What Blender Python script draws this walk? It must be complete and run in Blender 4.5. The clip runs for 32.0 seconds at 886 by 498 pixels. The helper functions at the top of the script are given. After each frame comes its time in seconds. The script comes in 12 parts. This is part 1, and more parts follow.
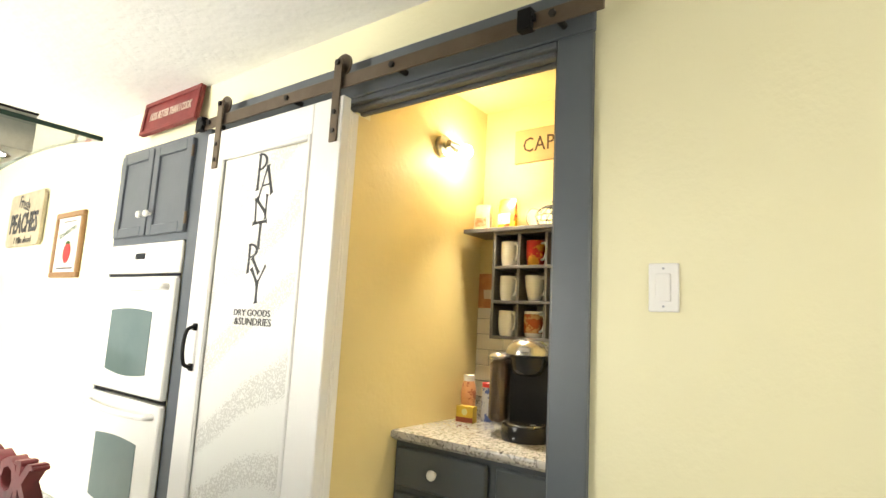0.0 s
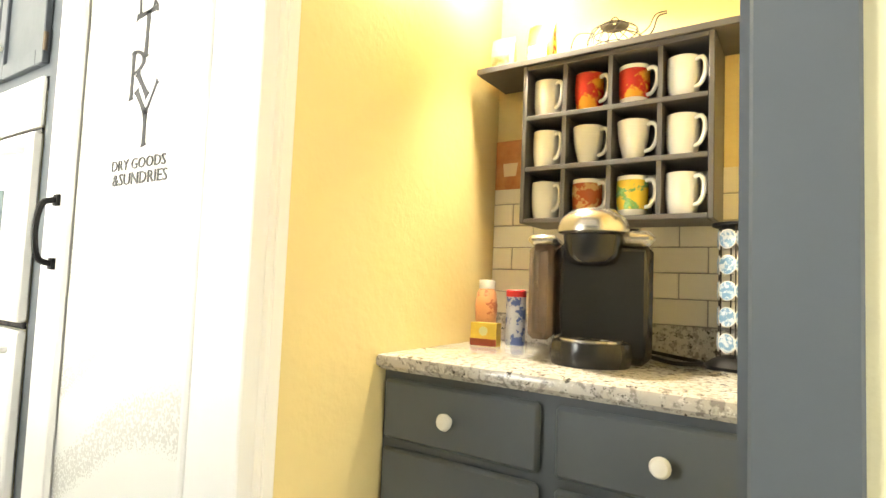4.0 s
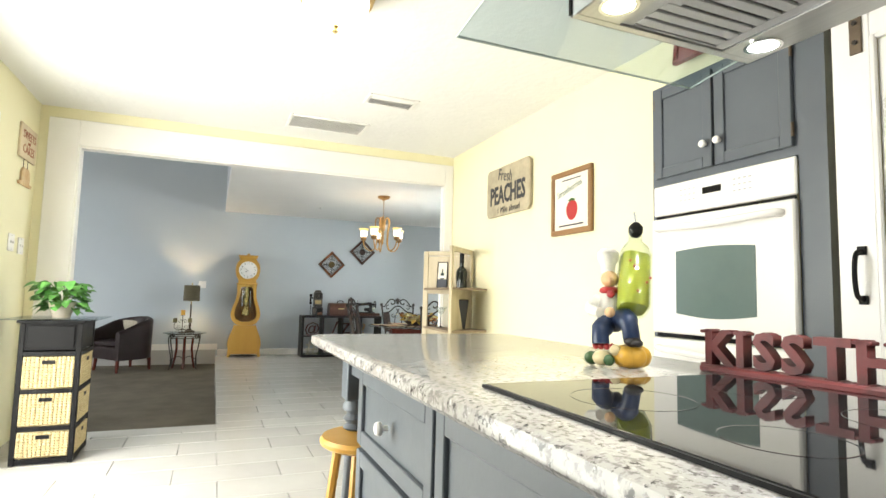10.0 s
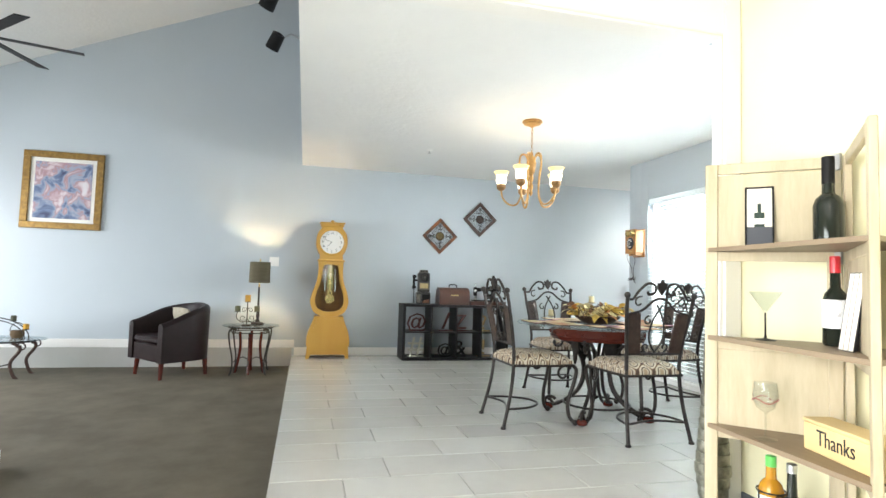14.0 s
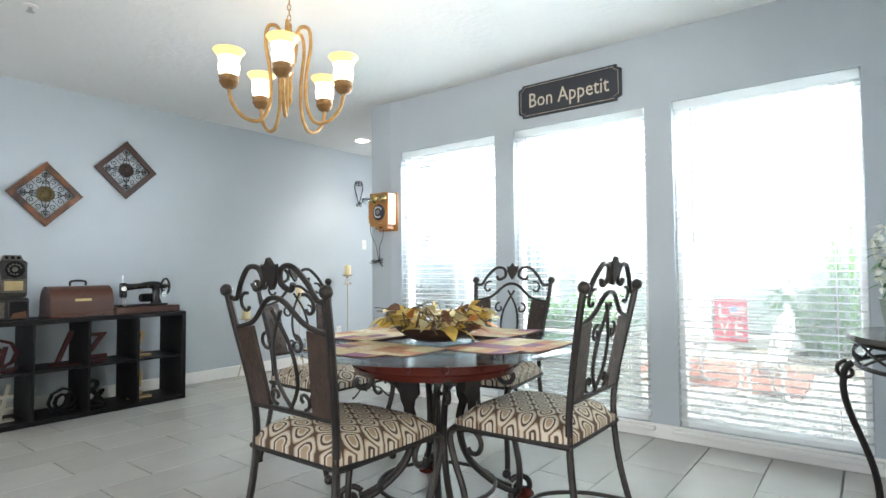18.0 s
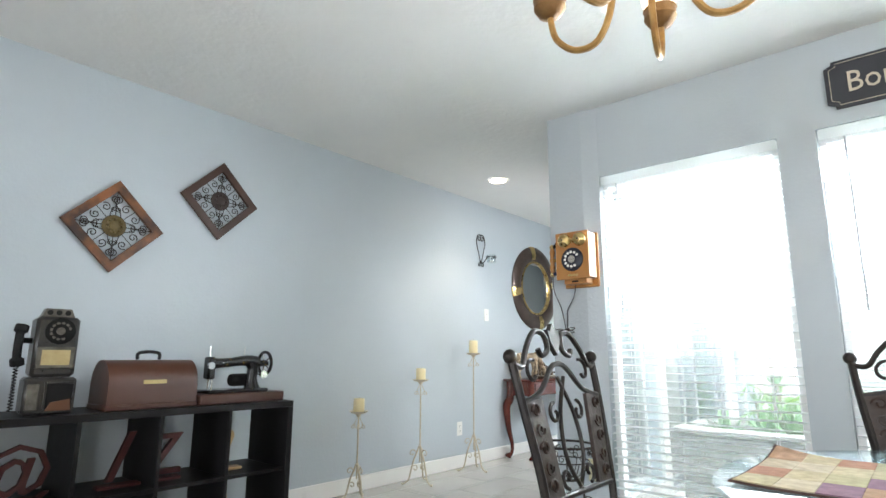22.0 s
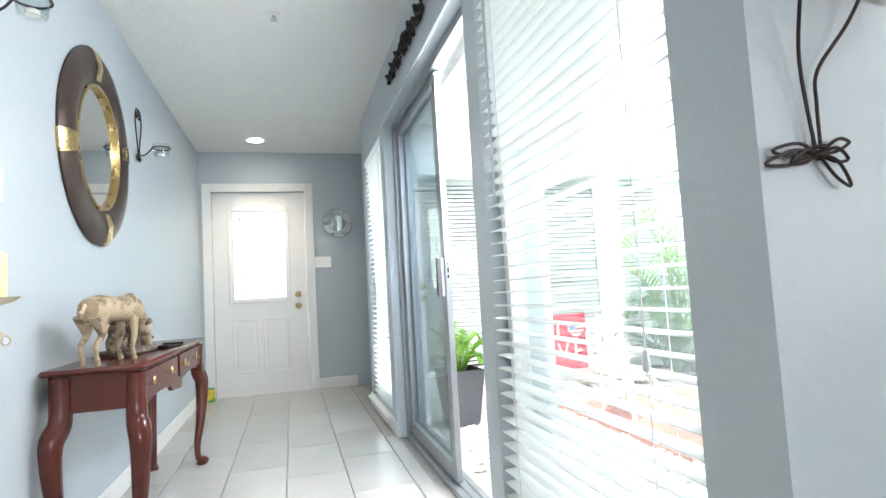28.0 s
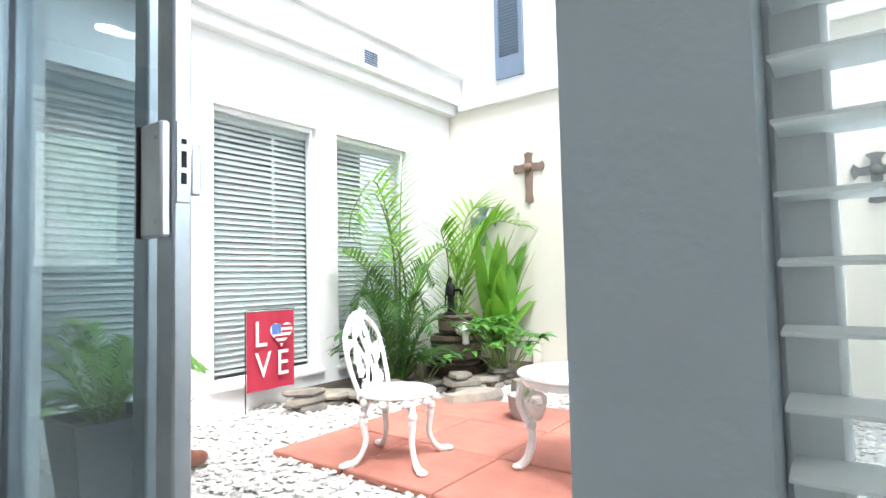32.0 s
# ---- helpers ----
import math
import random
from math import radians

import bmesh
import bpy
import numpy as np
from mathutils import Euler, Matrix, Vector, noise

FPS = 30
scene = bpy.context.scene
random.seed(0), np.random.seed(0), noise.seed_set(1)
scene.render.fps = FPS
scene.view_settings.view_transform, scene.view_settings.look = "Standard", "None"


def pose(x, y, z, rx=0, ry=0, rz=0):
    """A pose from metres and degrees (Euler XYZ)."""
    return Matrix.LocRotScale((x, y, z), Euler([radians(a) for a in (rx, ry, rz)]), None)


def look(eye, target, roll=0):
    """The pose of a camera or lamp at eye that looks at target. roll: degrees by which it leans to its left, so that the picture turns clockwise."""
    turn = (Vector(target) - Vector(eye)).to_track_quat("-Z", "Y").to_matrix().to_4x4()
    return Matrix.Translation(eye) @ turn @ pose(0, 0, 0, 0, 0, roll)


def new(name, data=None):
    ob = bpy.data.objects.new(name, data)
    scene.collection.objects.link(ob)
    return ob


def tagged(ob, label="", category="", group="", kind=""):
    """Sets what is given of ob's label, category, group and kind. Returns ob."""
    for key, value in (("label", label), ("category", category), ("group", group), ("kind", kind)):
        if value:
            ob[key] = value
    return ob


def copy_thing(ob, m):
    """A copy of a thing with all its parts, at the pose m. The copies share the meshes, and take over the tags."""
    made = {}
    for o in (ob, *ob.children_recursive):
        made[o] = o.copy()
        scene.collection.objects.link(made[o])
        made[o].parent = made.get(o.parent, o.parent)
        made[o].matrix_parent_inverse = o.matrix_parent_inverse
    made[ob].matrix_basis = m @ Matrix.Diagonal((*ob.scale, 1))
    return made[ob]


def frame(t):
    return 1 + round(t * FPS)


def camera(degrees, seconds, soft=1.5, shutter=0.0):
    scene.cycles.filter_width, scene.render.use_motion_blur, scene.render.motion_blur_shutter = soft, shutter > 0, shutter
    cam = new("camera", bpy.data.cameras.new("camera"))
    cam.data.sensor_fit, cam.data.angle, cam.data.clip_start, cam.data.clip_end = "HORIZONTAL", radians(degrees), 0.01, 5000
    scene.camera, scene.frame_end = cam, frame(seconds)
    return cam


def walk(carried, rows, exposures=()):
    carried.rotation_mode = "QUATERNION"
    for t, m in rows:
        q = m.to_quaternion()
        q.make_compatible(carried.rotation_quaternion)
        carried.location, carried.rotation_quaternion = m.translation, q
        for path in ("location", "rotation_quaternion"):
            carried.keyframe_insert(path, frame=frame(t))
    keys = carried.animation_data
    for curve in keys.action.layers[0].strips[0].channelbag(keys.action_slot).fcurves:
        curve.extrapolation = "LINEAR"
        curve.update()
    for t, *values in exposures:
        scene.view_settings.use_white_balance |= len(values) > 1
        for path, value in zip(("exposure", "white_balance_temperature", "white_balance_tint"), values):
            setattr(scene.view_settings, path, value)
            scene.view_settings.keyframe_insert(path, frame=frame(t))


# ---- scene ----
cam = camera(77.75, 32.0)
# seconds, x, y, z, yaw, pitch, roll
ROWS = [
    (0.0, -0.003, 0.062, 1.330, 36.36, 7.94, -3.05),
    (0.5, -0.024, 0.140, 1.362, 38.63, 11.95, -2.99),
    (1.0, -0.129, 0.253, 1.362, 38.66, 14.20, -3.08),
    (1.5, -0.277, 0.388, 1.319, 38.16, 15.24, -3.14),
    (2.0, -0.376, 0.490, 1.226, 36.51, 15.10, -3.26),
    (2.5, -0.471, 0.627, 1.108, 35.03, 12.15, -3.23),
    (4.5, -0.585, 0.695, 1.095, 34.20, 1.70, -2.20),
    (5.0, -0.505, 0.637, 1.123, 47.94, 1.98, -2.00),
    (5.5, -0.425, 0.622, 1.140, 65.05, 2.40, -1.42),
    (6.0, -0.375, 0.650, 1.160, 80.88, 4.22, -1.77),
    (6.5, -0.275, 0.618, 1.145, 89.61, 5.18, -1.66),
    (7.0, -0.248, 0.384, 1.140, 92.28, 5.49, -1.43),
    (7.5, -0.294, 0.180, 1.141, 92.44, 6.05, -1.34),
    (8.0, -0.387, -0.029, 1.121, 90.56, 6.63, -1.48),
    (8.5, -0.464, -0.203, 1.109, 82.71, 6.53, -1.66),
    (9.0, -0.554, -0.421, 1.115, 71.55, 6.46, -1.64),
    (9.5, -0.773, -0.584, 1.090, 67.88, 5.71, -1.52),
    (10.0, -1.051, -0.686, 1.082, 67.36, 4.94, -1.43),
    (10.5, -1.375, -0.778, 1.073, 66.99, 4.12, -1.37),
    (11.0, -1.706, -0.801, 1.051, 67.46, 3.10, -1.29),
    (11.5, -2.085, -0.760, 1.065, 73.25, 2.62, -1.34),
    (12.0, -2.471, -0.756, 1.041, 77.47, 2.49, -1.48),
    (12.5, -2.824, -0.727, 1.059, 77.64, 2.69, -1.44),
    (13.0, -3.178, -0.641, 1.026, 77.69, 3.02, -1.26),
    (13.5, -3.519, -0.547, 1.001, 77.44, 3.23, -1.54),
    (15.5, -4.796, -0.386, 0.951, 61.21, 3.03, -0.90),
    (16.0, -5.120, -0.389, 0.929, 54.03, 2.41, -0.45),
    (16.5, -5.408, -0.364, 0.935, 48.99, 2.18, -0.21),
    (17.0, -5.708, -0.335, 0.944, 42.41, 2.06, 0.12),
    (17.5, -5.947, -0.273, 0.945, 38.43, 2.03, 0.43),
    (18.0, -6.220, -0.128, 1.000, 37.90, 2.34, 0.53),
    (18.5, -6.461, -0.022, 1.013, 38.75, 6.11, 0.10),
    (19.0, -6.703, 0.032, 1.101, 39.19, 13.06, -0.10),
    (19.5, -6.899, 0.097, 1.130, 39.25, 18.18, -0.30),
    (20.0, -7.119, 0.217, 1.153, 40.29, 21.41, -0.40),
    (20.5, -7.312, 0.266, 1.118, 41.93, 22.61, -0.50),
    (21.0, -7.538, 0.252, 1.059, 41.71, 22.43, -0.50),
    (21.5, -7.733, 0.239, 0.989, 41.01, 18.30, -0.40),
    (22.0, -7.945, 0.290, 0.946, 40.87, 11.01, -0.30),
    (22.5, -8.159, 0.357, 0.944, 40.53, 4.69, 0.05),
    (23.0, -8.474, 0.504, 0.972, 39.12, 2.61, 0.77),
    (23.5, -8.760, 0.665, 0.954, 37.85, 2.85, 0.98),
    (24.0, -8.998, 0.934, 0.968, 37.43, 2.96, 1.02),
    (24.5, -9.239, 1.186, 0.961, 34.94, 3.09, 1.14),
    (25.0, -9.437, 1.415, 0.965, 28.68, 3.15, 1.32),
    (25.5, -9.643, 1.666, 0.981, 23.23, 3.77, 1.59),
    (27.5, -10.193, 2.443, 0.945, -6.92, 4.41, 3.04),
    (28.0, -10.262, 2.639, 0.931, -15.37, 4.26, 3.27),
    (28.5, -10.351, 2.808, 0.927, -25.13, 4.44, 3.21),
    (29.0, -10.367, 2.978, 0.942, -31.28, 4.37, 3.26),
    (29.5, -10.308, 3.160, 0.936, -36.80, 7.31, 2.62),
    (30.0, -10.297, 3.449, 0.938, -45.11, 8.40, 1.49),
    (30.5, -10.305, 3.725, 0.922, -51.50, 8.47, 1.87),
    (31.0, -10.215, 3.947, 0.860, -52.76, 5.71, 1.82),
    (31.5, -10.100, 4.140, 0.856, -52.90, 3.61, 1.87),
    (32.0, -9.985, 4.311, 0.826, -52.90, 2.99, 1.31),
]
# seconds, stops, kelvin, tint
EXPOSURES = [(0.0, 2.45, 6850, 11), (2.0, 2.46, 7000, 12), (2.5, 2.52, 7000, 12), (4.2, 3.3, 6900, 10), (5.1, 3.4, 7000, 11), (6.0, 2.3, 6600, 10), (7.0, 1.8, 6600, 10), (8.0, 1.65, 6600, 10), (9.0, 1.8, 6600, 10), (11.0, 1.95, 6700, 10), (13.5, 2.3, 6400, 10), (16.0, 2.3, 6250, 11),
             (18.0, 2.0, 6200, 12), (20.5, 1.8, 6400, 12), (22.0, 2.08, 6300, 12), (24.0, 2.4, 6250, 13), (25.2, 2.6, 6250, 13), (28.5, 2.42, 6200, 13), (29.8, 2.15, 6100, 13), (31.0, 1.74, 5950, 11), (32.0, 1.72, 5950, 10)]
KITCHEN_DAY, LIVING_DAY, EAST_DAY, CHAND = 46, 48, 6.5, 0.13
DINING_DAY, HALL_DAY, HALL_END_DAY = 18, 5.5, 3
walk(cam, [(t, pose(x, y, z, 90 + pitch, roll, yaw)) for t, x, y, z, yaw, pitch, roll in ROWS], EXPOSURES)

# ---- world, sun, large lights ----
world = bpy.data.worlds.new("sky")
scene.world = world
world.use_nodes = True
_nt = world.node_tree
_sky = _nt.nodes.new("ShaderNodeTexSky")
_sky.sky_type, _sky.sun_disc = "NISHITA", False
_sky.sun_elevation, _sky.sun_rotation = radians(58), radians(150)
_sky.air_density, _sky.dust_density, _sky.ozone_density = 1.0, 4.0, 1.0
_bg = _nt.nodes["Background"]
_hsv = _nt.nodes.new("ShaderNodeHueSaturation")
_hsv.inputs["Saturation"].default_value = 0.25
_nt.links.new(_sky.outputs[0], _hsv.inputs["Color"])
_nt.links.new(_hsv.outputs[0], _bg.inputs[0])
_bg.inputs[1].default_value = 0.15


def lamp(name, kind, m, energy, color=(1, 1, 1), size=0.1, size_y=None, angle=None):
    d = bpy.data.lights.new(name, kind)
    d.energy, d.color = energy, color
    if kind == "AREA":
        d.size = size
        if size_y:
            d.shape, d.size_y = "RECTANGLE", size_y
    elif kind == "SUN":
        d.angle = radians(angle)
    else:
        d.shadow_soft_size = size
    if kind == "SPOT":
        d.spot_size, d.spot_blend = radians(105), 0.6
    ob = new(name, d)
    ob.matrix_world = m
    return ob


lamp("sun", "SUN", look((0, 0, 10), (4.2, 5.0, -0.8)), 1.5, (1.0, 0.96, 0.9), angle=14)
# daylight through the patio doors of the kitchen and the windows of the living room
lamp("patio_daylight", "AREA", look((-3.75, -2.25, 1.05), (-3.75, 0, 0.9)), KITCHEN_DAY, (1.0, 0.98, 0.94), 2.3, 1.9)
lamp("living_daylight", "AREA", look((-8.6, -5.75, 1.3), (-8.5, -2.5, -0.6)), LIVING_DAY, (0.97, 0.98, 1.0), 3.6, 1.7)
# fill for the kitchen from a window added in its unseen end wall
lamp("kitchen_east_daylight", "AREA", look((2.3, -0.4, 1.5), (-3, -0.3, 1.2)), EAST_DAY, (1.0, 0.98, 0.94), 1.7, 1.2)
# daylight in the upper openings of the dining windows and the open sliding door
for _x in (-8.84, -7.75, -6.68):
    lamp("dining_daylight", "AREA", look((_x, 3.52, 1.62), (_x, 2.0, 0.5)), DINING_DAY, (0.93, 0.97, 1.0), 0.88, 0.66)
lamp("hall_daylight", "AREA", look((-9.39, 4.9, 1.86), (-10.4, 4.95, 1.0)), HALL_DAY, (0.93, 0.97, 1.0), 0.76, 0.36)
lamp("hall_end_daylight", "AREA", look((-9.425, 6.85, 1.1), (-10.4, 6.85, 1.3)), HALL_END_DAY, (0.93, 0.97, 1.0), 0.8, 1.8)


# ---- materials ----
def mat(name, color, rough=0.5, metal=0.0, second=None, scale=6.0, mix=0.5, bump=0.0, bscale=80.0, spec=0.5, rvar=0.1,
        emit=None, power=0.0, trans=0.0, coat=0.0, stretch=(1, 1, 1), vary=0.0, island=False, sharp=(0.35, 0.65), ior=1.45, shift=False):
    m = bpy.data.materials.new(name)
    m.use_nodes = True
    nt, b = m.node_tree, m.node_tree.nodes["Principled BSDF"]
    b.inputs["Base Color"].default_value = (*color, 1)
    b.inputs["Roughness"].default_value, b.inputs["Metallic"].default_value = rough, metal
    b.inputs["Specular IOR Level"].default_value, b.inputs["IOR"].default_value = spec, ior
    b.inputs["Transmission Weight"].default_value, b.inputs["Coat Weight"].default_value = trans, coat
    if emit:
        b.inputs["Emission Color"].default_value, b.inputs["Emission Strength"].default_value = (*emit, 1), power
    tc = nt.nodes.new("ShaderNodeTexCoord")
    mp = nt.nodes.new("ShaderNodeMapping")
    mp.inputs["Scale"].default_value = stretch
    nt.links.new(tc.outputs["Object"], mp.inputs[0])
    if shift:
        oi, mu = nt.nodes.new("ShaderNodeObjectInfo"), nt.nodes.new("ShaderNodeMath")
        mu.operation, mu.inputs[1].default_value = "MULTIPLY", 60.0
        nt.links.new(oi.outputs["Random"], mu.inputs[0])
        nt.links.new(mu.outputs[0], mp.inputs["Location"])
    out = None
    if second is not None:
        n = nt.nodes.new("ShaderNodeTexNoise")
        n.inputs["Scale"].default_value, n.inputs["Detail"].default_value, n.inputs["Roughness"].default_value = scale, 6, 0.62
        nt.links.new(mp.outputs[0], n.inputs["Vector"])
        r = nt.nodes.new("ShaderNodeMapRange")
        r.inputs["From Min"].default_value, r.inputs["From Max"].default_value = sharp
        r.inputs["To Max"].default_value = mix
        nt.links.new(n.outputs["Fac"], r.inputs["Value"])
        x = nt.nodes.new("ShaderNodeMix")
        x.data_type = "RGBA"
        x.inputs["A"].default_value, x.inputs["B"].default_value = (*color, 1), (*second, 1)
        nt.links.new(r.outputs[0], x.inputs["Factor"])
        out = x.outputs["Result"]
        rr = nt.nodes.new("ShaderNodeMapRange")
        rr.inputs["To Min"].default_value, rr.inputs["To Max"].default_value = max(0.02, rough - rvar), min(1, rough + rvar)
        nt.links.new(n.outputs["Fac"], rr.inputs["Value"])
        nt.links.new(rr.outputs[0], b.inputs["Roughness"])
    if vary:
        o = nt.nodes.new("ShaderNodeNewGeometry" if island else "ShaderNodeObjectInfo")
        h = nt.nodes.new("ShaderNodeHueSaturation")
        r2 = nt.nodes.new("ShaderNodeMapRange")
        r2.inputs["To Min"].default_value, r2.inputs["To Max"].default_value = 1 - vary, 1 + vary
        nt.links.new(o.outputs["Random Per Island" if island else "Random"], r2.inputs["Value"])
        nt.links.new(r2.outputs[0], h.inputs["Value"])
        h.inputs["Color"].default_value = (*color, 1)
        if out:
            nt.links.new(out, h.inputs["Color"])
        out = h.outputs[0]
    if out:
        nt.links.new(out, b.inputs["Base Color"])
    if bump:
        n2 = nt.nodes.new("ShaderNodeTexNoise")
        n2.inputs["Scale"].default_value, n2.inputs["Detail"].default_value = bscale, 4
        nt.links.new(mp.outputs[0], n2.inputs["Vector"])
        bp = nt.nodes.new("ShaderNodeBump")
        bp.inputs["Strength"].default_value, bp.inputs["Distance"].default_value = min(1.0, bump), 0.004
        nt.links.new(n2.outputs["Fac"], bp.inputs["Height"])
        nt.links.new(bp.outputs[0], b.inputs["Normal"])
    return m


def glass(name, tint=(1, 1, 1), rough=0.0):
    """Thin architectural glass: clear with a mirror gloss at grazing angles."""
    m = bpy.data.materials.new(name)
    m.use_nodes = True
    nt = m.node_tree
    nt.nodes.clear()
    o, t, g = nt.nodes.new("ShaderNodeOutputMaterial"), nt.nodes.new("ShaderNodeBsdfTransparent"), nt.nodes.new("ShaderNodeBsdfGlossy")
    t.inputs[0].default_value, g.inputs["Roughness"].default_value = (*tint, 1), rough
    fr, mx = nt.nodes.new("ShaderNodeLayerWeight"), nt.nodes.new("ShaderNodeMixShader")
    fr.inputs["Blend"].default_value = 0.5
    pw, ml = nt.nodes.new("ShaderNodeMath"), nt.nodes.new("ShaderNodeMath")
    pw.operation, ml.operation = "POWER", "MULTIPLY_ADD"
    pw.inputs[1].default_value, ml.inputs[1].default_value, ml.inputs[2].default_value = 4.0, 0.7, 0.03
    nt.links.new(fr.outputs["Facing"], pw.inputs[0])
    nt.links.new(pw.outputs[0], ml.inputs[0])
    nt.links.new(ml.outputs[0], mx.inputs[0])
    nt.links.new(t.outputs[0], mx.inputs[1])
    nt.links.new(g.outputs[0], mx.inputs[2])
    nt.links.new(mx.outputs[0], o.inputs[0])
    return m


M_YELLOW = mat("cream yellow wall paint", (0.80, 0.76, 0.52), 0.55, second=(0.77, 0.72, 0.47), scale=1.6, mix=0.5, bump=0.25, bscale=70)
M_GOLD = mat("deep yellow pantry paint", (0.74, 0.615, 0.30), 0.5, second=(0.70, 0.57, 0.265), scale=2.5, mix=0.6, bump=0.35, bscale=45)
M_BLUE = mat("pale blue grey wall paint", (0.475, 0.525, 0.56), 0.42, second=(0.445, 0.495, 0.53), scale=1.2, mix=0.5, bump=0.3, bscale=55)
M_CEIL = mat("white ceiling paint", (0.82, 0.82, 0.80), 0.8, second=(0.78, 0.78, 0.77), scale=3, mix=0.5, bump=1.0, bscale=24)
M_WHITE = mat("white semigloss trim paint", (0.82, 0.81, 0.78), 0.32, second=(0.76, 0.75, 0.72), scale=2.2, mix=0.4, bump=0.06, bscale=30)
M_GREY = mat("slate grey cabinet paint", (0.10, 0.115, 0.13), 0.38, second=(0.085, 0.1, 0.115), scale=4, mix=0.6, bump=0.08, bscale=60)
M_CARPET = mat("taupe carpet pile", (0.70, 0.645, 0.58), 0.95, second=(0.36, 0.32, 0.285), scale=75, mix=1.0, sharp=(0.46, 0.54), bump=0.3, bscale=160, spec=0.1)
M_TILE = mat("grey stone floor tile", (0.50, 0.49, 0.46), 0.2, spec=0.75, second=(0.43, 0.42, 0.395), scale=1.7, mix=0.7, bump=0.03, bscale=25, vary=0.05, rvar=0.06, shift=True)
M_GROUT = mat("dark grout", (0.34, 0.33, 0.31), 0.9, second=(0.26, 0.255, 0.24), scale=20, mix=0.7, bump=0.3)
M_BLACK = mat("black painted wood", (0.006, 0.0058, 0.006), 0.5, spec=0.2, second=(0.010, 0.0098, 0.010), scale=8, mix=0.6, bump=0.05)
M_IRON = mat("dark wrought iron", (0.028, 0.026, 0.026), 0.42, 0.6, second=(0.055, 0.045, 0.035), scale=18, mix=0.6, bump=0.15, bscale=120)
M_STEEL = mat("brushed stainless steel", (0.55, 0.55, 0.54), 0.32, 1.0, second=(0.47, 0.47, 0.46), scale=3, mix=0.5, stretch=(1, 40, 40), rvar=0.08)
M_ALU = mat("mill aluminium door frame", (0.42, 0.44, 0.46), 0.38, 0.8, second=(0.32, 0.34, 0.36), scale=9, mix=0.6)
M_OVEN = mat("white oven enamel", (0.82, 0.81, 0.77), 0.18, second=(0.79, 0.78, 0.74), scale=2, mix=0.4, rvar=0.03)
M_OVENGLASS = mat("grey green oven glass", (0.14, 0.19, 0.18), 0.06, second=(0.10, 0.15, 0.14), scale=3, mix=0.5, rvar=0.02)
M_HOB = mat("black ceramic hob glass", (0.012, 0.012, 0.013), 0.03, second=(0.016, 0.016, 0.016), scale=4, mix=0.5, rvar=0.01)
M_HONEY = mat("honey coloured wood", (0.55, 0.32, 0.06), 0.35, second=(0.46, 0.235, 0.04), scale=3, mix=0.7, stretch=(1, 1, 0.15), bump=0.05)
M_OAK = mat("light oak", (0.52, 0.36, 0.18), 0.42, second=(0.40, 0.26, 0.115), scale=5, mix=0.7, stretch=(1, 1, 0.08), bump=0.08)
M_WASHED = mat("whitewashed rustic pine", (0.56, 0.49, 0.35), 0.6, second=(0.40, 0.33, 0.21), scale=4, mix=0.8, stretch=(3, 3, 0.5), bump=0.2)
M_MAHOG = mat("dark red mahogany", (0.105, 0.022, 0.014), 0.22, second=(0.06, 0.012, 0.009), scale=5, mix=0.7, stretch=(0.3, 1, 1), rvar=0.06)
M_REDPAINT = mat("worn barn red paint", (0.21, 0.028, 0.025), 0.5, second=(0.12, 0.015, 0.016), scale=9, mix=0.7, bump=0.15)
M_BRONZE = mat("oil rubbed bronze rail", (0.16, 0.125, 0.09), 0.38, 0.85, second=(0.10, 0.075, 0.055), scale=6, mix=0.6)
M_BRASS = mat("aged brass", (0.62, 0.46, 0.2), 0.28, 1.0, second=(0.4, 0.28, 0.11), scale=14, mix=0.5)
M_CHROME = mat("polished chrome", (0.75, 0.75, 0.75), 0.08, 1.0)
M_PORCELAIN = mat("white glazed porcelain", (0.82, 0.81, 0.76), 0.12, second=(0.78, 0.77, 0.72), scale=5, mix=0.4, rvar=0.03)
M_STUCCO = mat("cream stucco", (0.74, 0.69, 0.60), 0.85, second=(0.69, 0.64, 0.55), scale=2, mix=0.6, bump=0.4, bscale=60)
M_SIDING = mat("white painted siding", (0.80, 0.79, 0.77), 0.6, second=(0.76, 0.75, 0.73), scale=3, mix=0.5, bump=0.1)
def thin(m, share, color):
    """Lets part of the light through a thin sheet."""
    nt = m.node_tree
    t, x = nt.nodes.new("ShaderNodeBsdfTranslucent"), nt.nodes.new("ShaderNodeMixShader")
    t.inputs["Color"].default_value = (*color, 1)
    x.inputs[0].default_value = share
    nt.links.new(nt.nodes["Principled BSDF"].outputs[0], x.inputs[1])
    nt.links.new(t.outputs[0], x.inputs[2])
    nt.links.new(x.outputs[0], nt.nodes["Material Output"].inputs["Surface"])
    return m


M_BLIND = mat("white blind slat", (0.80, 0.80, 0.79), 0.4, second=(0.75, 0.76, 0.76), scale=5, mix=0.4)
thin(M_BLIND, 0.7, (0.95, 0.97, 0.97))
M_PEBBLE = mat("white river gravel", (0.62, 0.60, 0.56), 0.7, second=(0.42, 0.39, 0.35), scale=14, mix=0.8, vary=0.25, island=True, bump=0.2)
M_PAVER = mat("terracotta paver", (0.42, 0.17, 0.12), 0.85, second=(0.34, 0.125, 0.09), scale=6, mix=0.7, bump=0.3, vary=0.06)
M_LEAF = mat("bright green leaf", (0.12, 0.30, 0.06), 0.4, second=(0.07, 0.20, 0.04), scale=9, mix=0.7, vary=0.3, island=True)
M_FERN = mat("dark green foliage", (0.045, 0.14, 0.035), 0.5, second=(0.03, 0.09, 0.025), scale=7, mix=0.6, vary=0.3, island=True)
